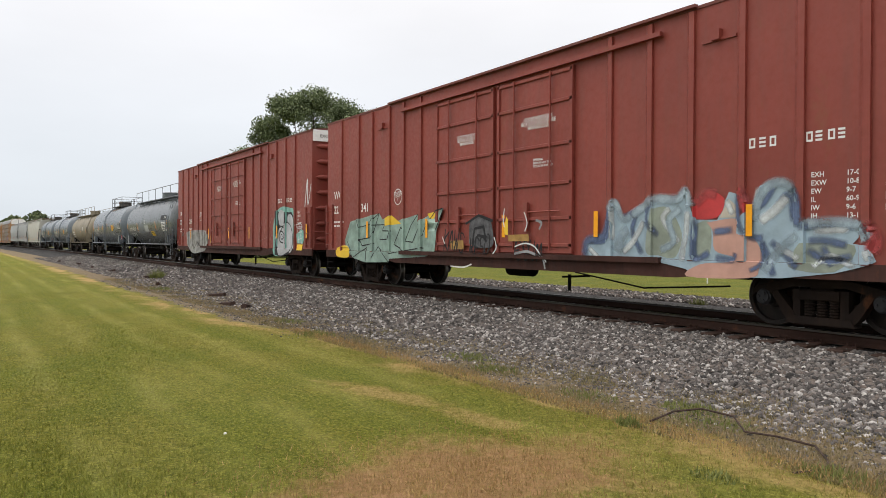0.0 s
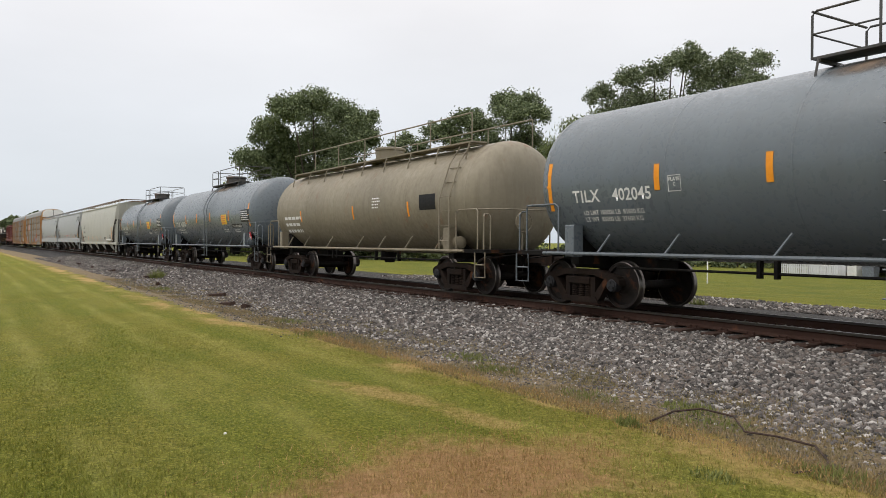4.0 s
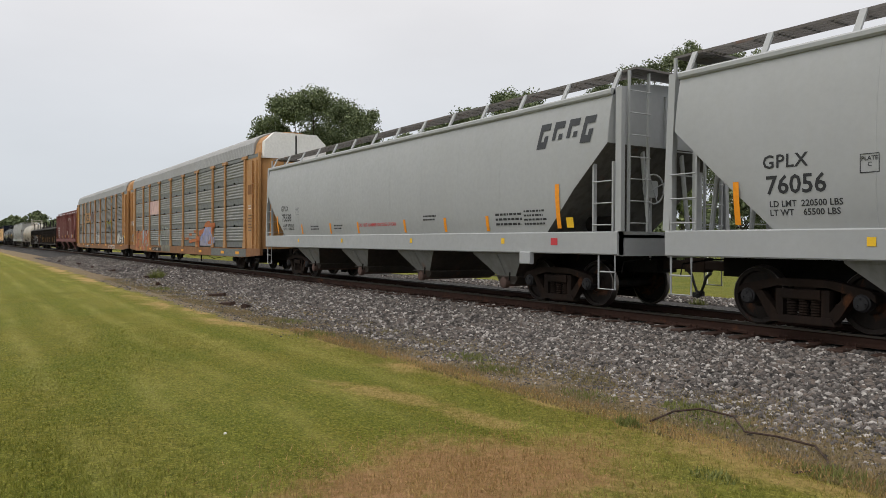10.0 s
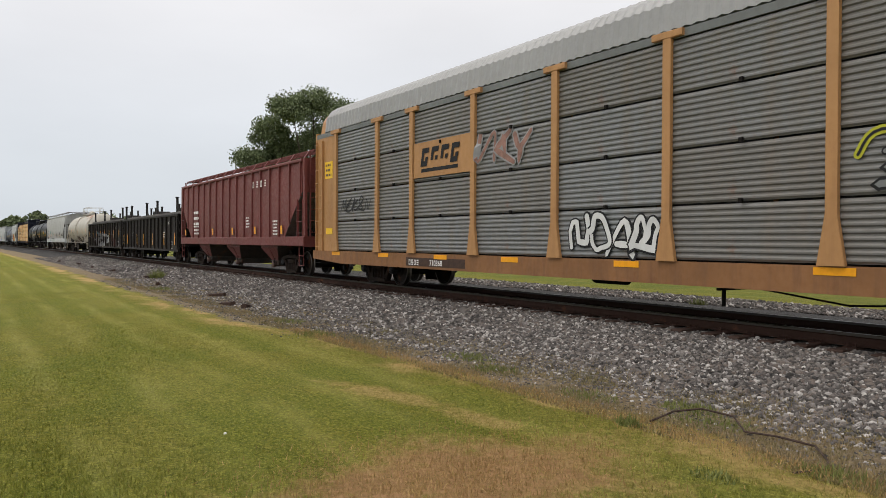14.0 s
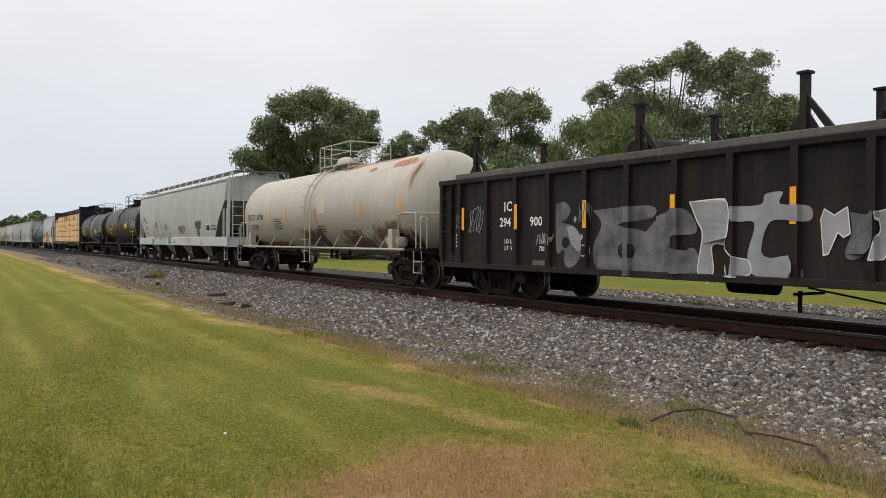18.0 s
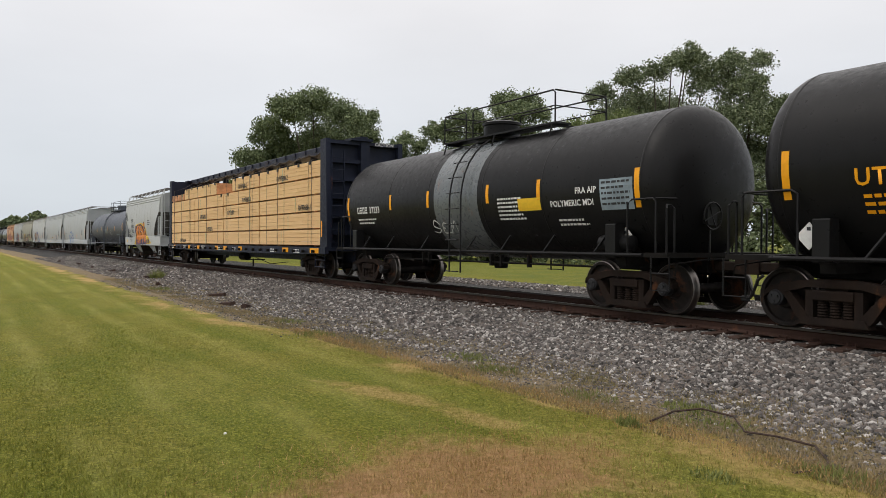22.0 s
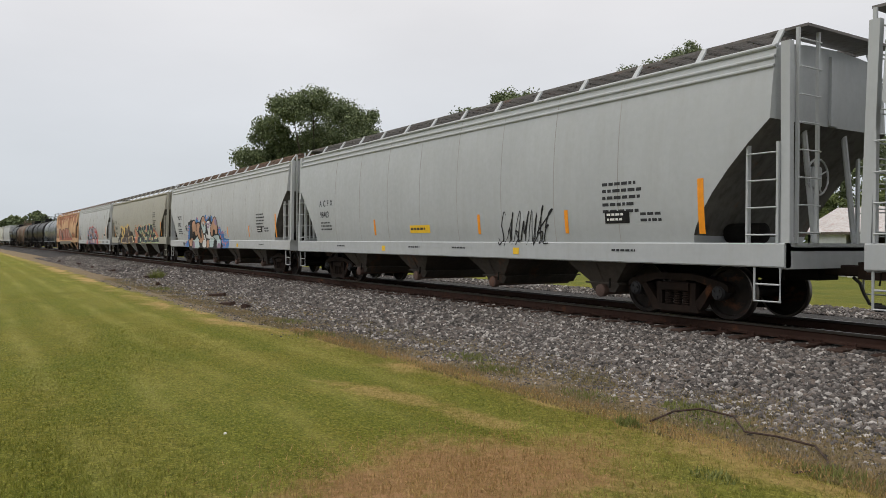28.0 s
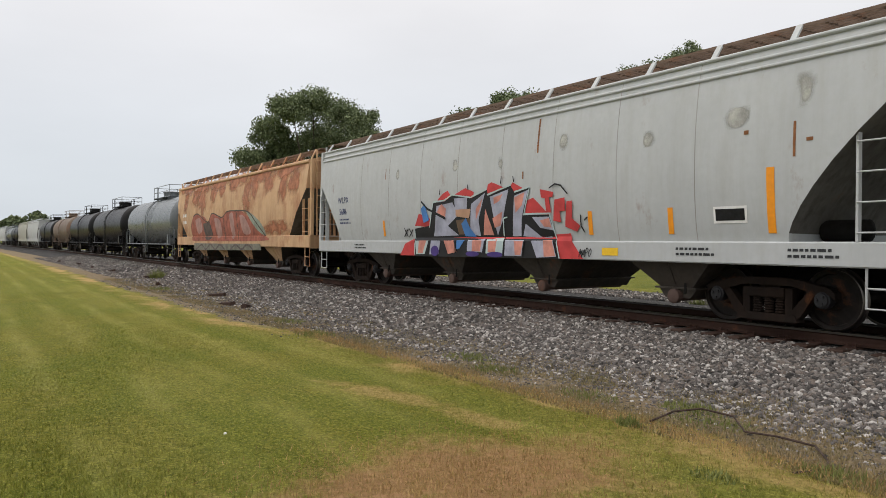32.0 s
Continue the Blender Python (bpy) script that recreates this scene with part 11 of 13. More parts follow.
spray_area(piece, sd, ((-5.71, 1.15), (-0.48, 1.15), (4.36, 1.17), (4.48, 0.91), (-5.71, 0.8)), C_CHALKG, 10.4, 0)
spray_line(piece, sd, ((-5.34, 0.84), (-4.28, 1.08), (-3.59, 0.86), (-2.77, 1.11), (-1.97, 0.87), (-1.21, 1.1), (-0.47, 0.89)), C_MUD, 0.08, 10.95, 1)
spray_line(piece, sd, ((0.38, 0.9), (1.19, 1.1), (1.97, 0.92), (2.72, 1.12), (3.45, 0.93)), C_MUD, 0.08, 10.95, 1)
car, sd, h, yS = A
sd = lambda x, z: sk_a(x, z) - 0.004
piece = spray_area(car, sd, ((-8.1, 1.33), (-7.74, 1.88), (-7.23, 1.94), (-5.83, 2.08), (-5.64, 1.9), (-5.15, 2), (-4.88, 1.82), (-3.66, 1.99), (-3.7, 1.79), (-2.81, 2.03), (-2.28, 2.1), (-2.61, 1.55), (-2.69, 1.03), (-3.25, 0.89), (-5.14, 0.8), (-5.23, 0.7), (-6.64, 0.66), (-7.51, 0.78), (-8.07, 1.12)), C_SEAGREEN, 0, 0, 'pale green wild-style graffiti with black outlines and yellow flashes')
spray_area(piece, sd, ((-5.51, 1.94), (-5.09, 2), (-4.54, 1.76), (-5.51, 1.72)), C_YELLOW, 1, 0)
spray_area(piece, sd, ((-3.18, 1.99), (-2.74, 2.04), (-2.95, 1.73)), C_YELLOW, 2, 0)
spray_area(piece, sd, ((-8.72, 1.07), (-7.95, 1.14), (-7.77, 0.8), (-8.64, 0.81)), C_YELLOW, 3, 1)
spray_line(piece, sd, ((-7.23, 1.94), (-7.09, 1.7), (-6.41, 1.77), (-6.25, 1.91), (-5.83, 2.08), (-5.99, 1.82), (-6.27, 1.4), (-7.09, 1.33), (-6.92, 1.15), (-6.14, 1.22)), C_BLACK, 0.03, 4, 0)
spray_line(piece, sd, ((-7.95, 1.28), (-7.51, 0.78), (-6.6, 1.1), (-6.64, 0.67)), C_BLACK, 0.03, 4, 0)
spray_line(piece, sd, ((-6.21, 1.75), (-5.51, 1.75), (-5.63, 1.58), (-5.14, 1.57), (-5.26, 1.34), (-5.76, 1.33)), C_BLACK, 0.03, 4, 0)
spray_line(piece, sd, ((-3.66, 1.99), (-4, 1.73), (-4.33, 1.29), (-3.93, 1.26), (-3.57, 1.72)), C_BLACK, 0.03, 4, 0)
spray_line(piece, sd, ((-5.23, 0.71), (-5.88, 1.13), (-6.27, 0.8)), C_BLACK, 0.03, 4, 0)
spray_line(piece, sd, ((-4.42, 1.63), (-4.56, 1.68), (-4.95, 1.2), (-4.3, 1)), C_BLACK, 0.03, 4, 0)
spray_line(piece, sd, ((-3.46, 1.4), (-3.26, 1.71), (-2.81, 2.03), (-2.28, 2.1), (-2.66, 1.55)), C_BLACK, 0.03, 4, 0)
spray_line(piece, sd, ((-5.23, 0.94), (-3.46, 1.12), (-2.7, 1.03)), C_BLACK, 0.03, 4, 0)
piece = spray_area(car, sd, ((2.62, 0.99), (2.65, 1.29), (3.08, 1.39), (3.23, 1.44), (3.25, 1.91), (3.39, 1.99), (3.61, 1.69), (4.05, 1.9), (4.26, 1.97), (4.81, 2.01), (5, 2.11), (5.12, 1.84), (5.2, 1.65), (5.6, 1.64), (5.81, 2.07), (5.95, 2.03), (5.98, 1.63), (6.22, 1.84), (6.34, 2.13), (6.6, 2.2), (6.78, 2.15), (6.97, 1.97), (6.98, 1.57), (7.8, 1.56), (7.92, 1.47), (7.74, 1.27), (7.95, 1.25), (8.05, 1.04), (7.93, 0.98), (7.52, 0.87), (6.73, 0.77), (6.35, 0.76), (5.2, 0.74), (5.01, 0.85), (4.42, 0.95)), C_PALEBLUE, 5, 0, 'pale blue and pink airbrushed graffiti')
spray_area(piece, sd, ((4.27, 1.86), (4.62, 1.86), (4.91, 1.43), (4.78, 1.04), (4.42, 1.06), (4.17, 1.15)), C_SAGE, 6, 1)
spray_area(piece, sd, ((7.01, 1.28), (7.77, 1.25), (7.52, 0.89), (6.83, 0.94)), C_SAGE, 7, 1)
spray_area(piece, sd, ((5.19, 1.58), (5.46, 1.61), (5.47, 1.13), (5.24, 1.05)), C_SAGE, 8, 1)
spray_area(piece, sd, ((5.4, 1.6), (5.96, 1.65), (5.99, 1.42), (6.22, 1.38), (6.39, 1.14), (6.37, 0.9), (6.19, 0.75), (5.04, 0.73), (5.29, 0.93), (5.82, 0.98), (5.91, 1.06), (5.56, 1.16), (5.52, 1.46)), C_PINK, 9, 1)
spray_area(piece, sd, ((5.64, 1.67), (5.81, 1.96), (5.95, 1.85), (5.96, 1.67)), C_CREAM, 10, 0)
spray_area(piece, sd, ((5.17, 1.86), (5.41, 2.09), (5.64, 2.04), (5.74, 1.91), (5.6, 1.68), (5.2, 1.67)), C_RED, 11, 1)
spray_area(piece, sd, ((5.98, 1.99), (6.14, 1.91), (6.11, 1.73)), C_RED, 12, 1)
mist_line(piece, sd, ((2.68, 1.31), (3.21, 1.35), (3.27, 1.91)), Z_SLATEB, 0.15, 0.020)
mist_line(piece, sd, ((3.55, 1.69), (3.89, 1.8), (3.83, 1.47), (4.06, 1.07)), Z_SLATEB, 0.15, 0.020)
mist_line(piece, sd, ((4.26, 1.97), (4.17, 1.67), (4.42, 1.39)), Z_SLATEB, 0.15, 0.020)
mist_line(piece, sd, ((5.98, 2.03), (6.01, 1.6), (6.18, 1.38), (6.42, 1.35)), Z_SLATEB, 0.15, 0.020)
mist_line(piece, sd, ((6.18, 1.45), (6.23, 1.8), (6.41, 1.87), (6.62, 2.18)), Z_SLATEB, 0.15, 0.020)
mist_line(piece, sd, ((5.52, 1.45), (5.9, 1.48)), Z_SLATEB, 0.15, 0.020)
mist_line(piece, sd, ((5.56, 1.05), (5.9, 1.02), (5.95, 1.13)), Z_SLATEB, 0.15, 0.020)
mist_line(piece, sd, ((6.98, 1.52), (7.8, 1.51)), Z_SLATEB, 0.15, 0.020)
mist_line(piece, sd, ((7.11, 1.31), (7.38, 1.31), (7.68, 1.25)), Z_SLATEB, 0.15, 0.020)
mist_line(piece, sd, ((6.38, 1.31), (6.5, 1.07), (6.61, 0.79)), Z_SLATEB, 0.15, 0.020)
mist_line(piece, sd, ((6.53, 1.31), (6.8, 1.08), (6.98, 0.92)), Z_SLATEB, 0.15, 0.020)
mist_line(piece, sd, ((5.2, 1.65), (5.18, 1.05), (5.47, 1.13)), Z_SLATEB, 0.15, 0.020)
mist_line(piece, sd, ((6.6, 1.76), (6.82, 1.98), (6.9, 1.58)), Z_SLATEB, 0.15, 0.020)
mist_line(piece, sd, ((7.32, 1.25), (7.49, 0.96)), Z_SLATEB, 0.15, 0.020)
mist_line(piece, sd, ((3.33, 1.94), (3.36, 1.31)), Z_CHALK, 0.13, 0.022)
mist_line(piece, sd, ((2.73, 1.18), (3.03, 0.96)), Z_CHALK, 0.13, 0.022)
mist_line(piece, sd, ((4.67, 1.86), (4.52, 1.67), (4.88, 1.27)), Z_CHALK, 0.13, 0.022)
mist_line(piece, sd, ((6.61, 1.24), (7.02, 1.05)), Z_CHALK, 0.13, 0.022)
mist_line(piece, sd, ((7.93, 1.19), (7.98, 1.04)), Z_CHALK, 0.13, 0.022)
mist_line(piece, sd, ((6.34, 2.11), (6.27, 1.77)), Z_CHALK, 0.13, 0.022)
mist_line(piece, sd, ((5.76, 1.96), (5.89, 1.71)), Z_CHALK, 0.13, 0.022)
mist_line(piece, sd, ((7.18, 1.44), (7.7, 1.47)), Z_CHALK, 0.13, 0.022)
for pts, mt, wd in ((((2.62, 1.0), (2.68, 1.3), (3.1, 1.4), (3.25, 1.7)), Z_SLATEB, 0.22), (((3.28, 1.85), (3.4, 2.0), (3.6, 1.7), (3.8, 1.75)), Z_ICE, 0.2), (((3.8, 1.75), (4.1, 1.9), (4.35, 2.02), (4.8, 2.0), (5.0, 2.12), (5.1, 1.85)), Z_ICE, 0.22), (((6.24, 1.6), (6.34, 1.95), (6.52, 2.14), (6.76, 2.14), (6.92, 1.98)), Z_ICE, 0.2), (((6.85, 2.08), (6.96, 1.9), (6.97, 1.5)), Z_SLATEB, 0.16), (((7.0, 1.55), (7.5, 1.57), (7.85, 1.5), (7.95, 1.3)), Z_ICE, 0.2), (((3.45, 1.1), (3.6, 1.4), (3.75, 1.5)), Z_ICE, 0.3), (((3.6, 1.1), (3.85, 1.3), (4.1, 1.65)), Z_CHALK, 0.16), (((4.45, 1.15), (4.75, 1.3), (4.65, 1.65), (4.9, 1.85)), Z_ICE, 0.18), (((4.9, 0.98), (5.02, 1.4), (5.05, 1.8)), Z_CHALK, 0.2), (((6.45, 0.85), (6.7, 1.2), (7.0, 1.4)), Z_ICE, 0.2), (((6.35, 1.6), (6.6, 1.75), (6.8, 1.95)), Z_CHALK, 0.2), (((5.18, 1.9), (5.4, 2.06), (5.6, 2.04)), Z_RED, 0.22), (((6.0, 2.12), (6.1, 1.95), (6.15, 1.8)), Z_RED, 0.22), (((7.9, 1.55), (8.05, 1.35), (8.0, 1.15)), Z_RED, 0.24), (((6.2, 0.86), (6.4, 0.98), (6.4, 1.3)), Z_SLATEB, 0.10), (((7.1, 1.2), (7.4, 1.05), (7.75, 1.1)), Z_SLATEB, 0.16), (((7.2, 0.95), (7.45, 1.1), (7.8, 0.95)), Z_CHALK, 0.12)):
    mist_line(piece, sd, pts, mt, wd, 0.024)
# crowded marks over the lower door
for word, x, z, w, hh, mt, wd in (("kaws", -2.2, 1.05, 0.9, 0.5, C_BLACK, 0.04), ("reso", -1.1, 0.95, 0.8, 0.45, C_BLACK, 0.045), ("esum", 0.6, 0.9, 0.9, 0.4, C_BLACK, 0.04)):
    hand_tag(car, lambda x, z: sd(x, z) - 0.03, word, x, z, w, hh, mt, wd, 0.15)
car, sd, h, yS = B
sd = lambda x, z: sk_b(x, z) - 0.004
piece = spray_area(car, sd, ((5.69, 1.1), (5.7, 1.9), (6.04, 2.39), (6.7, 2.56), (7.46, 2.48), (7.77, 2.38), (7.91, 1.63), (7.62, 0.91), (5.96, 0.71)), C_AQUA, 0, 1, 'silver and black throw-up with a pale teal edge')
spray_area(piece, sd, ((5.93, 0.76), (5.92, 2.28), (6.3, 2.37), (6.86, 2.34), (7.24, 2.33), (7.73, 2.19), (7.78, 0.98), (6.56, 0.73)), C_BLACK, 1, 1)
spray_area(piece, sd, ((6.32, 1.9), (6.22, 2.26), (6.46, 2.43), (6.8, 2.37), (6.96, 2.17), (6.88, 1.91), (6.57, 1.84)), C_SILVERLT, 2, 1)
spray_area(piece, sd, ((7.22, 1.9), (7.17, 2.15), (7.39, 2.26), (7.68, 2.14), (7.82, 1.58), (7.71, 0.97), (7.37, 0.89), (7.55, 1.59)), C_SILVERLT, 3, 1)
spray_form(piece, sd, ((6.05, 1.43), (6.32, 1.76), (6.71, 1.82), (7.1, 1.96), (7.49, 1.83), (7.7, 1.42), (7.64, 1.08), (7.26, 0.85), (6.4, 0.72), (6.14, 1.05)), C_SILVERLT, 4, 1, C_BLACK, 0.04)
spray_line(piece, sd, ((6.67, 1.45), (6.63, 1.52), (6.51, 1.49), (6.55, 1.36), (6.76, 1.38), (6.79, 1.54), (6.55, 1.65), (6.35, 1.49), (6.43, 1.27), (6.72, 1.21)), C_BLACK, 0.045, 5, 1)
spray_line(piece, sd, ((6.39, 1.6), (6.75, 1.8), (6.87, 1.6)), C_BLACK, 0.045, 5, 1)
spray_line(piece, sd, ((6.98, 2.28), (7.01, 1.17)), C_BLACK, 0.045, 5, 1)
piece = spray_area(car, sd, ((-7.6, 1.7), (-6.3, 1.8), (-3.62, 1.72), (-3.61, 0.91), (-4.91, 0.69), (-6.29, 0.66), (-7.29, 1.14)), C_WORN, 6, 1, 'worn cream and green graffiti with dark drips')
spray_line(piece, sd, ((-6.79, 1.71), (-6.83, 0.95)), C_OUTLN, 0.06, 7, 0)
spray_line(piece, sd, ((-6.06, 1.75), (-6, 0.87)), C_OUTLN, 0.06, 7, 0)
spray_line(piece, sd, ((-5.46, 1.74), (-5.45, 1.02)), C_OUTLN, 0.06, 7, 0)
spray_line(piece, sd, ((-5.01, 1.71), (-4.91, 0.93)), C_OUTLN, 0.06, 7, 0)
spray_line(piece, sd, ((-4.57, 1.72), (-4.61, 1.02)), C_OUTLN, 0.06, 7, 0)
spray_line(piece, sd, ((-4.07, 1.68), (-4.02, 0.94)), C_OUTLN, 0.06, 7, 0)
spray_line(piece, sd, ((-5.82, 0.92), (-5.36, 1.33), (-4.91, 0.93)), C_OUTLN, 0.06, 7, 0)
spray_line(piece, sd, ((-2.88, 1.65), (-2.95, 1.21)), C_YELLOW, 0.09, 8, 1)
piece = spray_area(car, sd, ((8.06, 1.52), (8.5, 1.69), (8.74, 1.65), (8.77, 1.33), (8.69, 1.19), (8.14, 1.2)), C_AQUA, 9, 0, 'aqua scribbled graffiti')
spray_line(piece, sd, ((8, 1.85), (8.5, 1.91), (8.64, 1.78), (8.59, 1.69)), C_WHITE, 0.025, 10, 0)
spray_line(piece, sd, ((8.1, 1.82), (8.24, 1.53), (8.31, 1.23)), C_WHITE, 0.025, 10, 0)
spray_line(piece, sd, ((8.3, 1.57), (8.56, 1.62), (8.63, 1.38), (8.24, 1.33)), C_WHITE, 0.025, 10, 0)
spray_line(piece, sd, ((8.37, 1.82), (8.57, 1.19)), C_WHITE, 0.025, 10, 0)
decal(car, "notice_board", 8.14, 8.66, 0.95, 1.16, sd, M_YSIGN, "orange notice board", 0.006)
hand_tag(car, sd, "llo", 4.17, 1.33, 1.53, 0.85, C_FADEDW, 0.02, 0.3)
car, sd, h = H22
piece = spray_line(car, sd, ((-2.26, 1.59), (-2.41, 1.52), (-2.62, 1.54), (-2.5, 1.62), (-2.26, 1.6), (-2.2, 1.84), (-2.24, 2.06), (-2.64, 2.11), (-2.96, 2.02), (-3.14, 1.75), (-3.15, 1.44), (-2.95, 1.3), (-2.58, 1.26), (-2.28, 1.27), (-2.3, 1.33), (-2.58, 1.3), (-2.9, 1.32)), C_BLUE, 0.11, 0, 1, "bright blue outlined throw-up")
spray_line(piece, sd, ((-2.93, 1.3), (-2.92, 0.99), (-3.21, 1.05), (-3.12, 1.33)), C_BLUE, 0.11, 1, 1)
spray_line(piece, sd, ((-2.26, 1.59), (-1.95, 1.53), (-1.71, 1.41), (-1.74, 1.16), (-1.82, 1)), C_BLUE, 0.11, 1, 1)
spray_line(piece, sd, ((-2.24, 1.6), (-2.16, 1.88), (-1.91, 2.18), (-1.76, 2.21), (-1.72, 2.01), (-1.62, 1.92)), C_BLUE, 0.11, 1, 1)
spray_line(piece, sd, ((-1.57, 1.01), (-1.56, 1.43), (-1.45, 1.47), (-1.49, 1.01)), C_BLUE, 0.11, 1, 1)
spray_line(piece, sd, ((-1.09, 2.01), (-1.45, 1.92), (-1.52, 1.81), (-1.3, 1.78), (-0.99, 1.68), (-0.88, 1.35), (-1.15, 1.06)), C_BLUE, 0.11, 1, 1)
spray_line(piece, sd, ((-0.68, 1.07), (-0.75, 1.78), (-0.56, 1.98), (-0.38, 1.76), (-0.4, 1.07)), C_BLUE, 0.11, 1, 1)
spray_line(piece, sd, ((-0.75, 1.42), (-0.37, 1.42)), C_BLUE, 0.11, 1, 1)
hand_tag(car, sd, "sonar", -3.92, 1.7, 0.65, 0.13, C_BLUE, 0.03, 0.1)
hand_tag(car, sd, "duky", -3.87, 1.54, 0.58, 0.12, C_BLUE, 0.03, 0.1)
hand_tag(car, sd, "section", -3.89, 1.38, 0.74, 0.13, C_BLUE, 0.03, 0.1)
car, sd, h = H16
piece = spray_area(car, sd, ((-4.87, 2.36), (-4.41, 2.4), (-4.35, 2.08), (-4.78, 2.1)), C_TEAL, 0, 1, 'grey throw-up in black outline with teal patches')
spray_area(piece, sd, ((-2.2, 2.19), (-1.76, 2.2), (-1.69, 1.9), (-2.11, 1.94)), C_TEAL, 1, 1)
spray_area(piece, sd, ((-5.74, 1.37), (-5.31, 1.41), (-5.27, 1.07), (-5.69, 1.09)), C_TEAL, 2, 0)
spray_area(piece, sd, ((-1.42, 1.38), (-0.98, 1.42), (-0.86, 1.09), (-1.44, 1.09)), C_TEAL, 3, 0)
spray_line(piece, sd, ((-5.53, 2.1), (-5.19, 1.51), (-4.99, 2.06), (-4.39, 2.1), (-4.26, 1.49), (-4.94, 1.49), (-5, 1.89)), C_BLACK, 0.035, 4, 1)
spray_line(piece, sd, ((-4.39, 2.07), (-3.89, 2.45), (-3.35, 2.22), (-3.34, 1.48), (-4, 1.48), (-4.31, 2.06)), C_BLACK, 0.035, 4, 1)
spray_line(piece, sd, ((-3.34, 2.07), (-2.93, 2.34), (-2.82, 1.48), (-3.29, 1.48)), C_BLACK, 0.035, 4, 1)
spray_line(piece, sd, ((-2.82, 1.91), (-2.33, 2.13), (-1.85, 1.9), (-1.84, 1.47), (-2.52, 1.47), (-2.82, 1.91)), C_BLACK, 0.035, 4, 1)
spray_line(piece, sd, ((-1.78, 1.88), (-1.13, 1.98), (-1.01, 1.46), (-1.69, 1.49)), C_BLACK, 0.035, 4, 1)
spray_line(piece, sd, ((-3.64, 1.16), (-3.28, 1.43), (-2.85, 1.12), (-2.68, 1.39), (-2.32, 1.12)), C_BLACK, 0.035, 4, 1)
spray_line(piece, sd, ((-1.35, 1.11), (-0.91, 1.41), (-1.12, 1.59), (-1.42, 1.72)), C_BLACK, 0.035, 4, 1)
spray_line(piece, sd, ((-5.31, 1.09), (-4.8, 1.41), (-4.4, 1.1)), C_BLACK, 0.035, 4, 1)
hand_tag(car, sd, "mink", 1.1, 1.63, 0.97, 0.44, C_BLACK, 0.04, 0.25)
hand_tag(car, sd, "tm", 2.08, 1.76, 0.36, 0.29, C_BLACK, 0.03, 0.1)
hand_tag(car, sd, "ichabod", 4.44, 1.9, 1.22, 0.32, C_BLACK, 0.055, 0.15)
spray_line(car, sd, arc(5.05, 1.71, 0.2, 0.2, 0, 360, 14), C_BLACK, 0.05, 3, 1, "black sprayed ring")
hand_tag(car, sd, "t", 4.94, 1.61, 0.2, 0.2, C_BLACK, 0.05, 0)

# marks on the timber packs
car, sd, h, packs = C19
for key, txt, x, z in (((2, 1, -1), "RV97680-3", -4.47, 2.36), ((1, 1, -1), "RV97680-1", -3.25, 1.75), ((0, 0, -1), "RV97680-4", -8.47, 1.2), ((2, 2, -1), "RV97680", 0.2, 2.44), ((4, 3, -1), "RV97680-2", 6.5, 3.52), ((4, 2, -1), "RV97680-2", 1.8, 3.52), ((3, 2, -1), "RV97680-3", 2.3, 2.92), ((2, 3, -1), "RV97680-1", 8.7, 2.36)):
    lettering(packs[key], txt, x, z, 0.27, lambda x, z: -1.452, C_BLACK, off=0.003, space=0.95, name="pack_mark", label="black stencilled pack number")


# ---- loose ground cover near the camera ----
def stone_mat():
    m, n, l, b = node_mat("crushed_stone")
    geo = n.new("ShaderNodeNewGeometry")
    co = n.new("ShaderNodeTexCoord")
    cr = n.new("ShaderNodeValToRGB")
    e = cr.color_ramp.elements
    e[0].position, e[0].color = 0.0, (0.022, 0.0205, 0.020, 1)
    e[1].position, e[1].color = 1.0, (0.50, 0.475, 0.44, 1)
    for p, c in ((0.3, (0.064, 0.056, 0.051, 1)), (0.55, (0.125, 0.113, 0.103, 1)), (0.7, (0.140, 0.108, 0.088, 1)), (0.84, (0.205, 0.194, 0.182, 1))):
        el = e.new(p)
        el.color = c
    l.new(geo.outputs["Random Per Island"], cr.inputs[0])
    f = noise_of(n, l, co.outputs["Object"], 40, 4, 0.6)
    c = mixc(n, l, math2(n, l, "MULTIPLY", f, 0.3), cr.outputs[0], (0.135, 0.125, 0.115))
    l.new(c, b.inputs["Base Color"])
    b.inputs["Roughness"].default_value = 0.9
    bump_to(n, l, b, f, 0.3, 0.006)
    return m


def bed_z(w):
    pts = ((-4.1, -0.52), (-3.3, -0.42), (-1.75, -0.28), (-1.35, -0.25), (-0.9, -0.215), (0.9, -0.215), (1.35, -0.25), (1.75, -0.27), (3.4, -0.30), (6.9, -0.345), (7.5, -0.40))
    return np.interp(w, [p[0] for p in pts], [p[1] for p in pts])


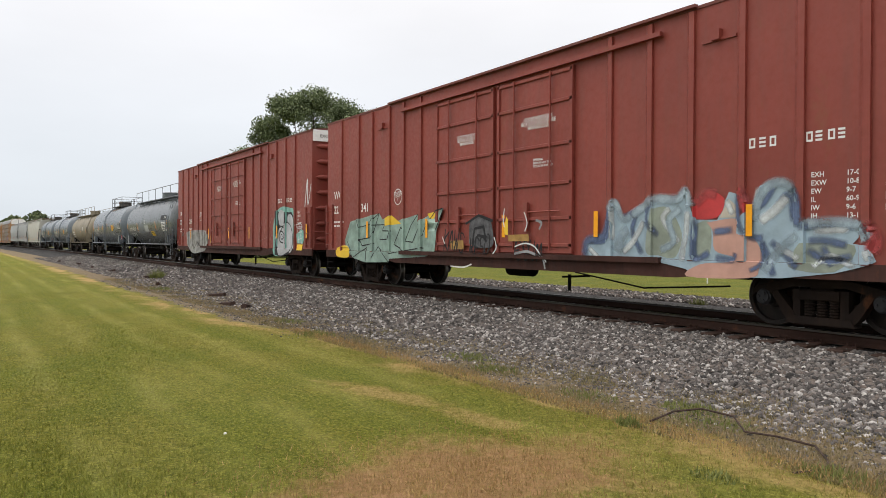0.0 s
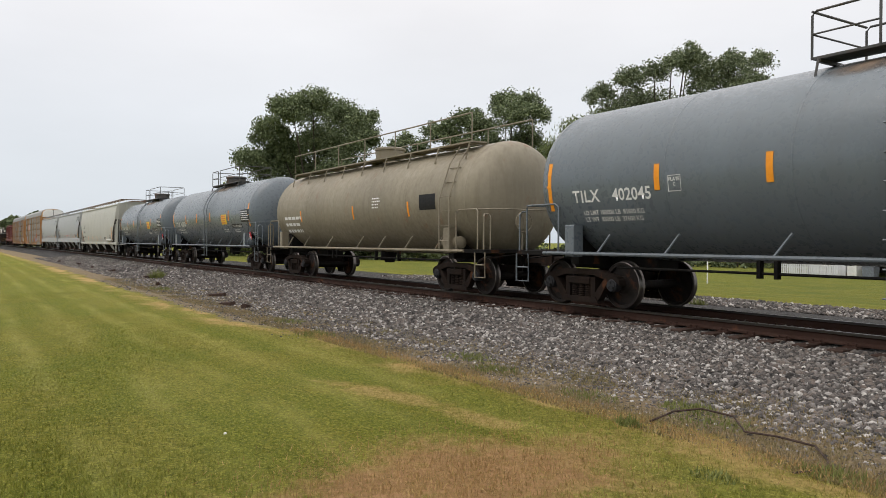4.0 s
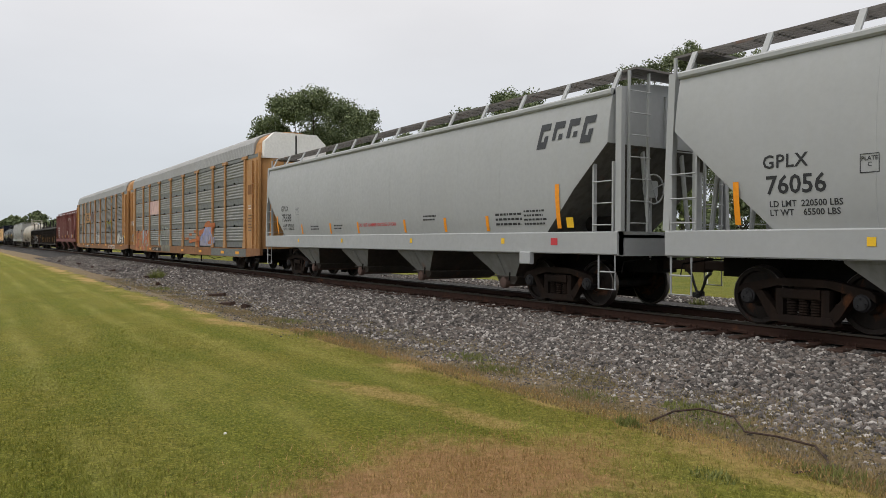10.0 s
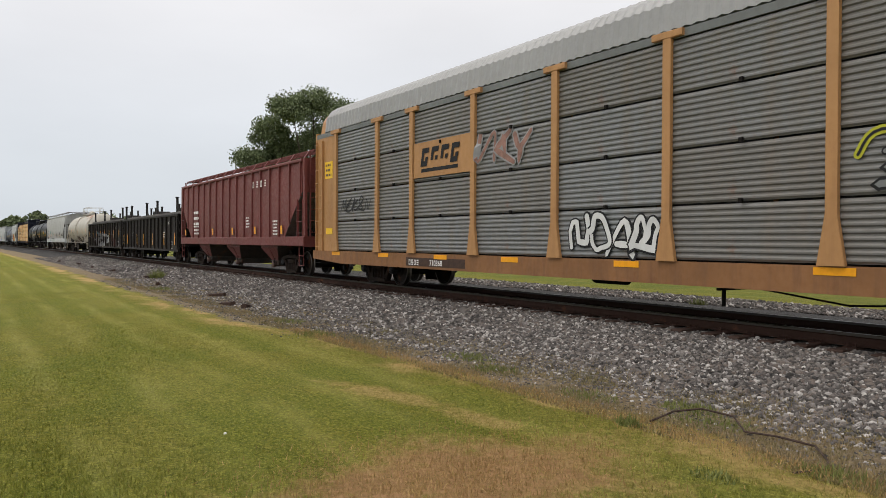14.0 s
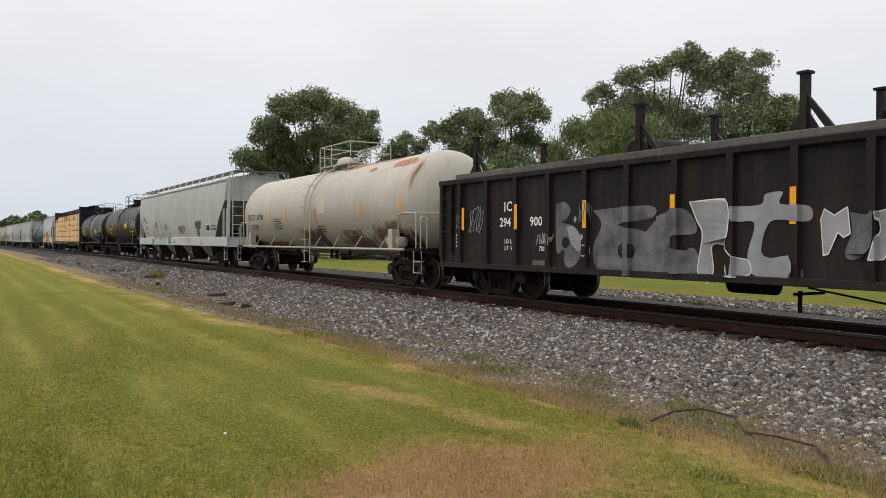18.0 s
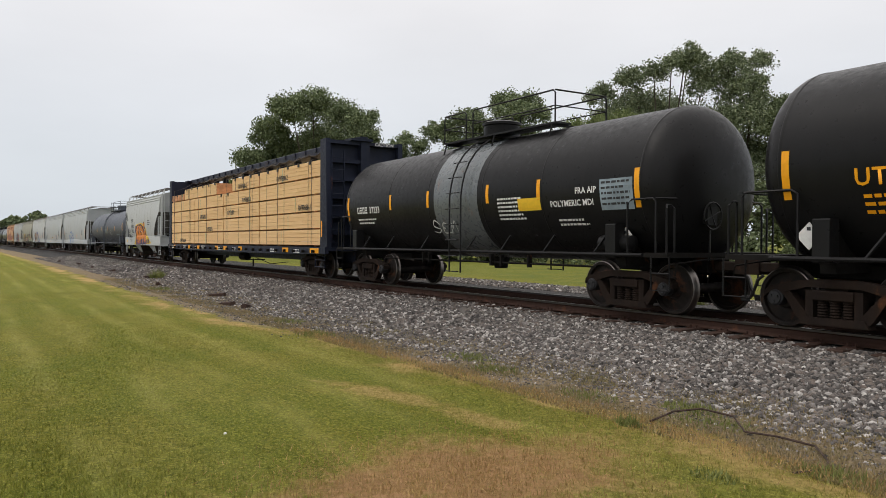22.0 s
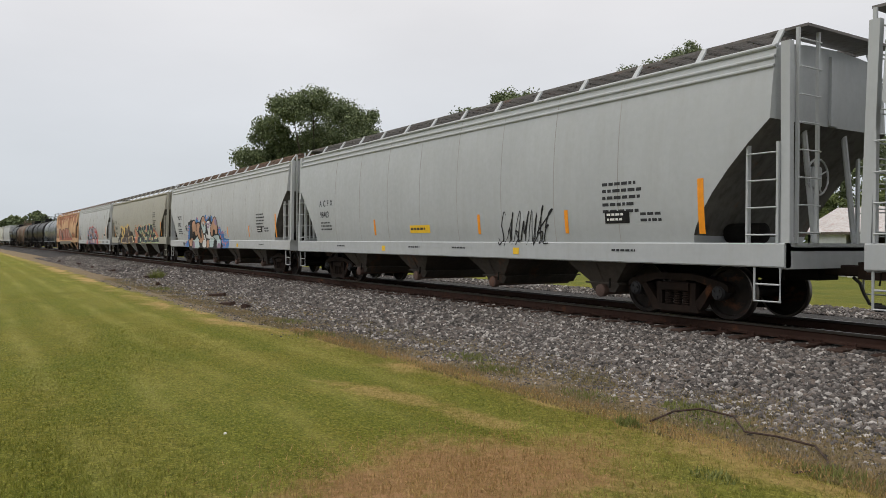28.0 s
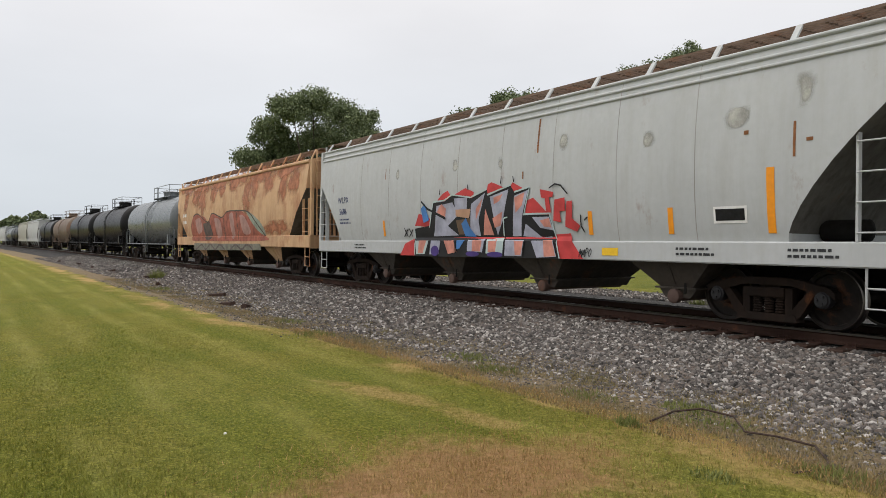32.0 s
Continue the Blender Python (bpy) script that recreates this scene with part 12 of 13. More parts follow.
def scatter_stones(name, count, x_of, w_lo, w_hi, size, seed, mat, label, edge_fade=True, rounded=False):
    r = np.random.RandomState(seed)
    x = x_of(r.rand(count))
    w = w_lo + (w_hi - w_lo) * r.rand(count)
    if edge_fade:
        q = np.clip((-11.5 - x) / 6.5, 0, 1)
        keep = (w > -4.2) | (r.rand(count) < np.clip((w + 1.1 * q + 5.5) / 1.3, np.where(w + q > -5.75, 0.3, 0.02), 1) * (0.72 + 0.4 * np.sin(x * 2.3 + w * 5.0) * np.sin(x * 0.9 - w * 3.1)))
        x, w = x[keep], w[keep]
    count = len(x)
    e = np.minimum(x - BEND_FROM, 0)
    y = w - BEND * e * e
    gz = np.where(w < -4.1, np.interp(w, (-6.8, -6.2, -5.2, -4.1), (-0.46, -0.465, -0.505, -0.52)), bed_z(w))
    if rounded:
        q = (1 + 5 ** 0.5) / 2
        corner = np.array([(-1, q, 0), (1, q, 0), (-1, -q, 0), (1, -q, 0), (0, -1, q), (0, 1, q), (0, -1, -q), (0, 1, -q), (q, 0, -1), (q, 0, 1), (-q, 0, -1), (-q, 0, 1)]) * 0.68
        faces = np.array(((0, 11, 5), (0, 5, 1), (0, 1, 7), (0, 7, 10), (0, 10, 11), (1, 5, 9), (5, 11, 4), (11, 10, 2), (10, 7, 6), (7, 1, 8), (3, 9, 4), (3, 4, 2), (3, 2, 6), (3, 6, 8), (3, 8, 9), (4, 9, 5), (2, 4, 11), (6, 2, 10), (8, 6, 7), (9, 8, 1)))
    else:
        corner = np.array([[sx, sy, sz] for sx in (-1, 1) for sy in (-1, 1) for sz in (-1, 1)], float)
        faces = np.array(((0, 1, 3, 2), (4, 6, 7, 5), (0, 4, 5, 1), (2, 3, 7, 6), (0, 2, 6, 4), (1, 5, 7, 3)))
    nv = len(corner)
    v = corner[None] * (0.68 + 0.44 * r.rand(count, nv, 3))
    s = size * (0.55 + 0.85 * r.rand(count, 1, 1) ** 2) * np.clip((w + 7.0) / 2.3, 0.4, 1)[:, None, None]
    v = v * s * (0.7 + 0.6 * r.rand(count, 1, 3)) * np.array((1.0, 1.0, 0.72))
    q = r.normal(size=(count, 4))
    q /= np.linalg.norm(q, axis=1)[:, None]
    a, bq, c, d = q.T
    rot = np.stack([np.stack([1 - 2 * (c * c + d * d), 2 * (bq * c - a * d), 2 * (bq * d + a * c)], 1), np.stack([2 * (bq * c + a * d), 1 - 2 * (bq * bq + d * d), 2 * (c * d - a * bq)], 1), np.stack([2 * (bq * d - a * c), 2 * (c * d + a * bq), 1 - 2 * (bq * bq + c * c)], 1)], 1)
    v = np.einsum("nij,nkj->nki", rot, v)
    v += np.stack([x, y, gz + s[:, 0, 0] * 0.35 * r.rand(count)], 1)[:, None, :]
    f = (np.arange(count)[:, None, None] * nv + faces[None]).reshape(-1, faces.shape[1])
    me = bpy.data.meshes.new(name)
    me.from_pydata(v.reshape(-1, 3).tolist(), [], f.tolist())
    me.materials.append(mat)
    return tagged(new(name, me), label, "gravel", "", "stuff")


M_STONE = stone_mat()
scatter_stones("verge_grit", 12000, lambda u: -1.5 - 14 * u ** 1.3, -6.0, -4.0, 0.019, 8, M_STONE, "small grey grit strewn over the bare verge", False)
scatter_stones("ballast_stones", 54000, lambda u: -1.5 - 10.5 * u ** 1.15, -6.0, -1.02, 0.0285, 1, M_STONE, "loose grey crushed stones of the ballast shoulder", True, True)
scatter_stones("mid_ballast_stones", 60000, lambda u: -12 - 23.5 * u ** 1.2, -6.7, -1.02, 0.030, 6, M_STONE, "grey crushed stones along the ballast shoulder")
scatter_stones("far_ballast_stones", 17000, lambda u: -1 - 30 * u, 4.7, 7.45, 0.040, 2, M_STONE, "loose pale stones on the ballast's far side", False)
scatter_stones("crib_stones", 7000, lambda u: -2 - 26 * u ** 1.3, -0.66, 0.66, 0.036, 3, M_STONE, "stones between the rails", False)
scatter_stones("distant_ballast_stones", 24000, lambda u: -34 - 50 * u, -5.6, -1.32, 0.042, 4, M_STONE, "grey crushed stones farther down the line")


def blade_mat(name, tint, amount, base=None, deep=(0.085, 0.10, 0.013)):
    m, n, l, b = node_mat(name)
    geo = n.new("ShaderNodeNewGeometry")
    if base is None:
        col, _ = turf_color(n, l)
        col = mixc(n, l, 0.10, col, (0.25, 0.29, 0.035))
    else:
        co = n.new("ShaderNodeTexCoord")
        col = mixc(n, l, noise_of(n, l, co.outputs["Object"], 1.3, 4), base[0], base[1])
    rp = geo.outputs["Random Per Island"]
    c = mixc(n, l, math2(n, l, "MULTIPLY", rp, amount), col, tint)
    c = mixc(n, l, math2(n, l, "MULTIPLY", math2(n, l, "FRACT", math2(n, l, "MULTIPLY", rp, 37.0)), 0.5), c, deep)
    l.new(c, b.inputs["Base Color"])
    b.inputs["Roughness"].default_value = 0.65
    b.inputs["Specular IOR Level"].default_value = 0.2
    return m


def blades(name, x, y, z, length, width, seed, mat, label, category="grass", lean=0.55):
    r = np.random.RandomState(seed)
    n = len(x)
    a = r.rand(n) * 2 * np.pi
    ln = length * (0.5 + 0.8 * r.rand(n))
    tilt = lean * r.rand(n)
    la = r.rand(n) * 2 * np.pi
    base = np.stack([x, y, z], 1)
    side = np.stack([np.cos(a), np.sin(a), np.zeros(n)], 1) * (width * (0.6 + 0.8 * r.rand(n)))[:, None]
    tip = base + np.stack([np.cos(la) * np.sin(tilt), np.sin(la) * np.sin(tilt), np.cos(tilt)], 1) * ln[:, None]
    v = np.stack([base - side, base + side, tip], 1).reshape(-1, 3)
    me = bpy.data.meshes.new(name)
    me.from_pydata(v.tolist(), [], np.arange(3 * n).reshape(-1, 3).tolist())
    me.materials.append(mat)
    return tagged(new(name, me), label, category, "", "stuff")


M_BLADE = blade_mat("grass_blades", (0.42, 0.42, 0.09), 0.34)
r0 = np.random.RandomState(11)
dist = 4.3 * (28.0 / 4.3) ** (r0.rand(330000) ** 0.85)
ang = radians(90 + 57.537) + radians(34) - radians(68) * r0.rand(330000)
gx, gy = EYE.x + dist * np.cos(ang), EYE.y + dist * np.sin(ang)
edge = -5.98 - 0.75 * np.clip((-11.5 - gx) / 6.5, 0, 1) ** 2 * (3 - 2 * np.clip((-11.5 - gx) / 6.5, 0, 1))
keep = gy < edge - 0.3 * r0.rand(330000)
bare = ((gx + 4.6) / 0.62) ** 2 + ((gy + 8.35) / 1.05) ** 2
keep &= (bare > 1) | (r0.rand(330000) < 0.34)
tuft = np.array([noise.noise(Vector((a * 7.0, b * 7.0, 2.0))) for a, b in zip(gx, gy)])
keep &= r0.rand(330000) < np.clip(0.8 + 1.3 * tuft, 0.15, 1.0)
gx, gy = gx[keep], gy[keep]
blades("lawn_grass", gx, gy, np.full(len(gx), -0.468), 0.036, 0.0042, 12, M_BLADE, "short mown grass of the lawn, green and straw-coloured", "grass", 1.0)

# weeds and dead stalks on the verge between the lawn and the stone
M_WEED = blade_mat("verge_weeds", (0.46, 0.36, 0.20), 0.6, ((0.13, 0.125, 0.042), (0.26, 0.19, 0.095)), (0.06, 0.055, 0.028))
n_w = 330000
wx = -1.5 - 36 * r0.rand(n_w) ** 1.9
ww = -6.2 + 2.7 * r0.rand(n_w)
patch = np.array([noise.noise(Vector((a * 0.9, b * 1.3, 5.0))) for a, b in zip(wx, ww)])
keep = r0.rand(n_w) < np.clip(0.58 + 2.0 * patch, 0.12, 0.95) * np.clip((-3.5 - ww) / 1.1, 0, 1)
wx, ww = wx[keep], ww[keep]
blades("verge_weeds", wx, ww - BEND * np.minimum(wx - BEND_FROM, 0) ** 2, np.interp(ww, (-6.2, -5.2, -4.1, -3.3), (-0.47, -0.505, -0.515, -0.42)), 0.046, 0.0075, 13, M_WEED, "thin dry weeds between lawn and ballast", "weeds", 1.5)
M_GREENWEED = blade_mat("green_weeds", (0.24, 0.25, 0.085), 0.75, ((0.09, 0.115, 0.03), (0.16, 0.18, 0.055)))
for i, (cx, cy, cz, rad, cnt, ln) in enumerate(((-5.05, -6.15, -0.46, 0.13, 160, 0.10), (-4.75, -5.35, -0.50, 0.45, 500, 0.08), (-36.6, -3.9, -0.46, 0.45, 500, 0.42), (-13.0, -6.0, -0.48, 0.5, 500, 0.10), (-3.59, -6.80, -0.46, 0.2, 130, 0.05), (-5.3, -5.0, -0.5, 0.35, 400, 0.08), (-6.3, -5.5, -0.5, 0.45, 350, 0.09), (-3.1, -6.0, -0.47, 0.3, 260, 0.08), (-8.3, -5.35, -0.5, 0.4, 320, 0.09), (-12.9, 4.6, -0.34, 0.22, 200, 0.22), (-15.5, -5.5, -0.5, 0.5, 300, 0.09), (-9.4, -5.0, -0.5, 0.5, 400, 0.08), (-28.0, -5.6, -0.5, 0.6, 300, 0.15))):
    a = r0.rand(cnt) * 6.283
    d = rad * r0.rand(cnt) ** 0.7
    blades("weed_clump", cx + d * np.cos(a), cy + 0.7 * d * np.sin(a), np.full(cnt, cz), ln, 0.008, 20 + i, M_GREENWEED, "low clump of green weeds", "weeds", 1.25)

# dead straw lying on the bare patch and along the verge
M_STRAW = blade_mat("dead_straw", (0.56, 0.39, 0.16), 0.6, ((0.26, 0.145, 0.055), (0.45, 0.29, 0.12)), (0.11, 0.06, 0.026))
n_s = 18000
sx = np.concatenate([-4.62 + 0.55 * r0.normal(size=n_s // 2), -2 - 12 * r0.rand(n_s // 2)])
sy = np.concatenate([-8.3 + 0.8 * r0.normal(size=n_s // 2), -6.02 + 0.13 * r0.normal(size=n_s // 2)])
blades("straw_litter", sx, sy, np.full(n_s, -0.452), 0.05, 0.0028, 33, M_STRAW, "dead straw lying on bare soil", "straw", 1.5)

# fallen twig on the verge, a dead branch with one side shoot
M_TWIG = plain("dead_twig_bark", (0.05, 0.032, 0.024), 0.85, 0.0, 0.35)
twig = thing("fallen_twig", "thin dark dead branch lying on the verge", "branch")
part("stem", Geo().tube([(-5.0, -5.92, -0.44), (-4.99, -5.6, -0.38), (-4.9, -5.3, -0.37), (-4.6, -5.2, -0.40), (-4.3, -5.45, -0.45), (-4.0, -5.42, -0.43), (-3.68, -5.36, -0.45)], 0.010, 6), M_TWIG, twig, smooth=50)
part("side_shoot", Geo().tube([(-3.68, -5.36, -0.45), (-3.4, -5.65, -0.46), (-3.25, -5.9, -0.455), (-3.35, -6.2, -0.46)], 0.010, 5), M_TWIG, twig, smooth=50)
# dark clods and broken sleeper ends at the foot of the stone
for i, (cx, cy, lx, rot) in enumerate(((-37.5, -4.2, 0.9, 20), (-31.0, -5.0, 1.3, -15), (-46, -4.4, 1.0, 8), (-52, -4.6, 1.4, -5), (-60, -4.5, 1.2, 12), (-68, -4.9, 1.6, 0), (-20.5, -5.4, 0.7, 10), (-19.5, -5.2, 0.5, -30), (-24.0, -4.7, 0.6, 40))):
    c = tagged(new("timber_scrap", Geo().box(-lx / 2, lx / 2, -0.07, 0.07, -0.04, 0.07, 0.02).mesh("timber_scrap", M_TIE)), "broken dark timber scrap on the ballast's foot", "timber scrap", "timber scraps beside the track")
    c.matrix_basis = pose(cx, cy + track_y(cx), -0.47, 4, -6, rot)
pebble = solo("white_pebble", Geo().lathe_z([(-0.46, 0.009), (-0.452, 0.015), (-0.442, 0.012), (-0.438, 0.003)], -6.68, -9.5, 8), M_WHITE, "small white pebble lying on the lawn", "pebble", smooth=60)

# ---- beyond the track ----
post = solo("marker_post", Geo().lathe_z([(-0.5, 0.025), (0.75, 0.025), (0.77, 0.01)], -20.4, 14.5, 8), M_WHITE, "thin white marker post standing in the field", "post", smooth=40)
M_SHED = paint("shed_white_wall", (0.62, 0.64, 0.66), 0.7, 0.0, 0.06, (0.35, 0.34, 0.32), 0.3)
M_TIN = paint("rusting_tin_roof", (0.46, 0.45, 0.44), 0.55, 0.2, 0.1, (0.28, 0.17, 0.12), 0.75, 0.3, 33, 1.6, (0.25, 0.11, 0.08))
# dark tone that stands in for shade inside and below the eave
M_SHADE = plain("shed_shaded_timber", (0.10, 0.085, 0.07), 0.9)


def build_shed():
    x0, x1, y0, y1, zg, ze, zr = -25.2, -8.0, 29.4, 36.5, -0.6, 2.02, 3.45
    shed = thing("open_shed", "low white shed with a rust-streaked tin roof", "shed")
    part("front_wall", Geo().box(x0, x0 + 2.2, y0, y0 + 0.15, zg, ze), M_SHED, shed)
    part("end_wall", Geo().box(x0, x0 + 0.15, y0, y1, zg, ze), M_SHED, shed)
    part("back_wall", Geo().box(x0, x1, y1 - 0.15, y1, zg, ze), M_SHADE, shed)
    part("far_end_wall", Geo().box(x1 - 0.15, x1, y0, y1, zg, ze), M_SHED, shed)
    g = Geo()
    ym = (y0 + y1) / 2
    g.loft([[(x0 + 0.05, y0, ze), (x0 + 0.05, y1, ze), (x0 + 0.05, ym, zr - 0.1)], [(x0 + 0.15, y0, ze), (x0 + 0.15, y1, ze), (x0 + 0.15, ym, zr - 0.1)]])
    part("gable", g, M_SHED, shed)
    for s, ya in ((1, y0 - 0.4), (-1, y1 + 0.4)):
        g = Geo()
        n = 86
        rings = []
        for i in range(n + 1):
            x = x0 - 0.3 + (x1 - x0 + 0.6) * i / n
            d = 0.035 if i % 4 == 0 else 0.0
            rings.append([(x, ya, ze - 0.08 + d), (x, ym, zr + d), (x, ym, zr - 0.06), (x, ya, ze - 0.14)])
        g.loft(rings)
        part("roof_sheet", g, M_TIN, shed, "tin roof streaked with rust")
    part("fascia", Geo().box(x0 - 0.2, x1, y0 - 0.42, y0 - 0.38, ze - 0.22, ze - 0.08), M_SHADE, shed)
    for i in range(4):
        x = x0 + 5.5 + i * 3.6
        part("porch_post", Geo().box(x - 0.07, x + 0.07, y0 - 0.1, y0 + 0.04, zg, ze), M_SHED, shed)
    for i, (x, w, hgt, m) in enumerate(((-22.4, 0.5, 0.85, M_WHITE), (-21.6, 0.6, 0.7, plain("grey_plastic", (0.16, 0.18, 0.21), 0.5)), (-19.6, 0.8, 0.9, M_RED), (-18.5, 0.9, 0.6, M_WHITE), (-24.0, 0.45, 0.7, M_WHITE))):
        o = solo("storage_bin", Geo().prism([(y0 - 0.9, zg), (y0 - 0.4, zg), (y0 - 0.35, zg + hgt), (y0 - 0.95, zg + hgt)], x, x + w), m, "plastic storage bin standing before the shed", "bin", group="bins by the shed")
    # low paling fence along the yard
    f = thing("paling_fence", "low pale picket fence before the shed", "fence")
    pm = Geo().box(-0.05, 0.05, -0.01, 0.01, 0, 0.75).mesh("paling", M_SHED)
    for i in range(26):
        part("paling", pm, None, f, at=(x0 - 0.6 + i * 0.13, y0 - 1.6, zg))
    part("fence_rail", Geo().box(x0 - 0.7, x0 + 2.8, y0 - 1.58, y0 - 1.54, zg + 0.55, zg + 0.62), M_SHED, f)


build_shed()
# ---- trees beyond the track ----
def leaf_mat(name, dark, light):
    m, n, l, b = node_mat(name)
    geo = n.new("ShaderNodeNewGeometry")
    co = n.new("ShaderNodeTexCoord")
    f = noise_of(n, l, co.outputs["Object"], 0.5, 3)
    c = mixc(n, l, geo.outputs["Random Per Island"], dark, light)
    c = mixc(n, l, math2(n, l, "MULTIPLY", f, 0.4), c, tuple(x * 0.6 for x in dark))
    l.new(c, b.inputs["Base Color"])
    b.inputs["Roughness"].default_value = 0.6
    b.inputs["Specular IOR Level"].default_value = 0.25
    return m


M_LEAF = leaf_mat("oak_leaves", (0.085, 0.115, 0.055), (0.235, 0.28, 0.14))
M_POPLAR = leaf_mat("poplar_leaves", (0.10, 0.13, 0.068), (0.26, 0.30, 0.17))
M_LEAF2 = leaf_mat("willow_leaves", (0.10, 0.135, 0.045), (0.225, 0.265, 0.10))
M_BARK = paint("bark", (0.07, 0.055, 0.042), 0.95, 0.0, 0.3, (0.04, 0.035, 0.03), 0.4, 0.0, 30, 2)


def tree(x, y, height, spread, crown_low, seed, leaf=None, leaves=9000, size=0.34, name="tree", label="broad leafy deciduous tree", lean=0.0, crown_top=1.0):
    rnd = random.Random(seed)
    nrnd = np.random.RandomState(seed)
    z0 = ground_z(y) - 0.1
    tr = thing(name, label, "tree", "trees beyond the track")
    tr.matrix_basis = pose(x, y, z0)
    th = height * 0.45
    g = Geo()
    n = 9
    rr = height * 0.022
    def ring(c, r):
        return [(c[0] + r * math.cos(2 * math.pi * j / n), c[1] + r * math.sin(2 * math.pi * j / n), c[2]) for j in range(n)]
    g.loft([ring((0.1 * math.sin(i * 1.3 + seed), 0.1 * math.cos(i * 1.7), th * i / 6), rr * (1.35 if i == 0 else 1 - 0.09 * i)) for i in range(7)])
    part("trunk", g, M_BARK, tr, smooth=60)
    def reach(f):
        """Crown radius at the fraction f of the crown's height."""
        f = min(max(f, 0.0), 1.0)
        return spread * ((0.70 + 0.30 * (f / 0.35) ** 0.8) if f < 0.35 else max(0.05, 1 - ((f - 0.35) / 0.65) ** 2.2) ** 0.62)
    ch = height * (1 - crown_low)
    zl = height * crown_low
    lobes = [(rnd.uniform(0, 6.283), rnd.uniform(0.12, 0.3), rnd.randrange(2, 5)) for _ in range(3)]
    clumps = []
    for i in range(13):
        a = i * 2.4 + rnd.uniform(-0.3, 0.3)
        zb = th * rnd.uniform(0.4, 1.0)
        f = rnd.uniform(0.15, 0.9)
        zt = zl + ch * f
        ln = reach(f) * 0.85
        p = [(0, 0, min(zb, zt)), (ln * 0.4 * math.cos(a), ln * 0.4 * math.sin(a), (zb + zt) / 2), (ln * math.cos(a), ln * math.sin(a), zt)]
        limb = Geo().loft([[(q[0] + r * math.cos(2 * math.pi * j / 5), q[1] + r * math.sin(2 * math.pi * j / 5), q[2]) for j in range(5)] for q, r in zip(p, (rr * 0.5, rr * 0.3, rr * 0.08))])
        part("limb", limb, M_BARK, tr)
        clumps += [(p[2], rnd.uniform(0.07, 0.11) * height)]
    # clumps of leaves through the crown, most of them near its shell
    for _ in range(190):
        f = rnd.random() ** 0.85
        a = rnd.uniform(0, 6.283)
        wob = 1 + sum(am * math.sin(k * a + ph + 4 * f) for ph, am, k in lobes) * 0.55
        d = reach(f) * wob * math.sqrt(rnd.uniform(0.12, 1.0))
        cr = rnd.uniform(0.03, 0.065) * height
        clumps.append(((d * math.cos(a), d * math.sin(a), zl + ch * f - cr * 0.5), cr))
    per = leaves // len(clumps)
    P, F = [], []
    for c, r in clumps:
        m = int(per * rnd.uniform(0.6, 1.4))
        d = nrnd.normal(size=(m, 3))
        d /= np.linalg.norm(d, axis=1)[:, None]
        rad = r * np.minimum(np.abs(nrnd.normal(size=m)), 1.5) ** 0.7 * 0.95
        pos = np.array(c) + d * rad[:, None] * np.array((1, 1, 0.8))
        ax = nrnd.normal(size=(m, 3))
        ax /= np.linalg.norm(ax, axis=1)[:, None]
        bx = np.cross(ax, nrnd.normal(size=(m, 3)))
        bx /= np.linalg.norm(bx, axis=1)[:, None]
        sz = size * (0.6 + 0.8 * nrnd.rand(m))[:, None]
        quad = np.stack([pos - ax * sz, pos + bx * sz * 0.45, pos + ax * sz, pos - bx * sz * 0.45], 1)
        P.append(quad.reshape(-1, 3))
    P = np.concatenate(P)
    me = bpy.data.meshes.new("crown")
    nq = len(P) // 4
    me.from_pydata(P.tolist(), [], np.arange(nq * 4).reshape(-1, 4).tolist())
    me.materials.append(leaf or M_LEAF)
    c = part("crown", me, None, tr)
    return tr


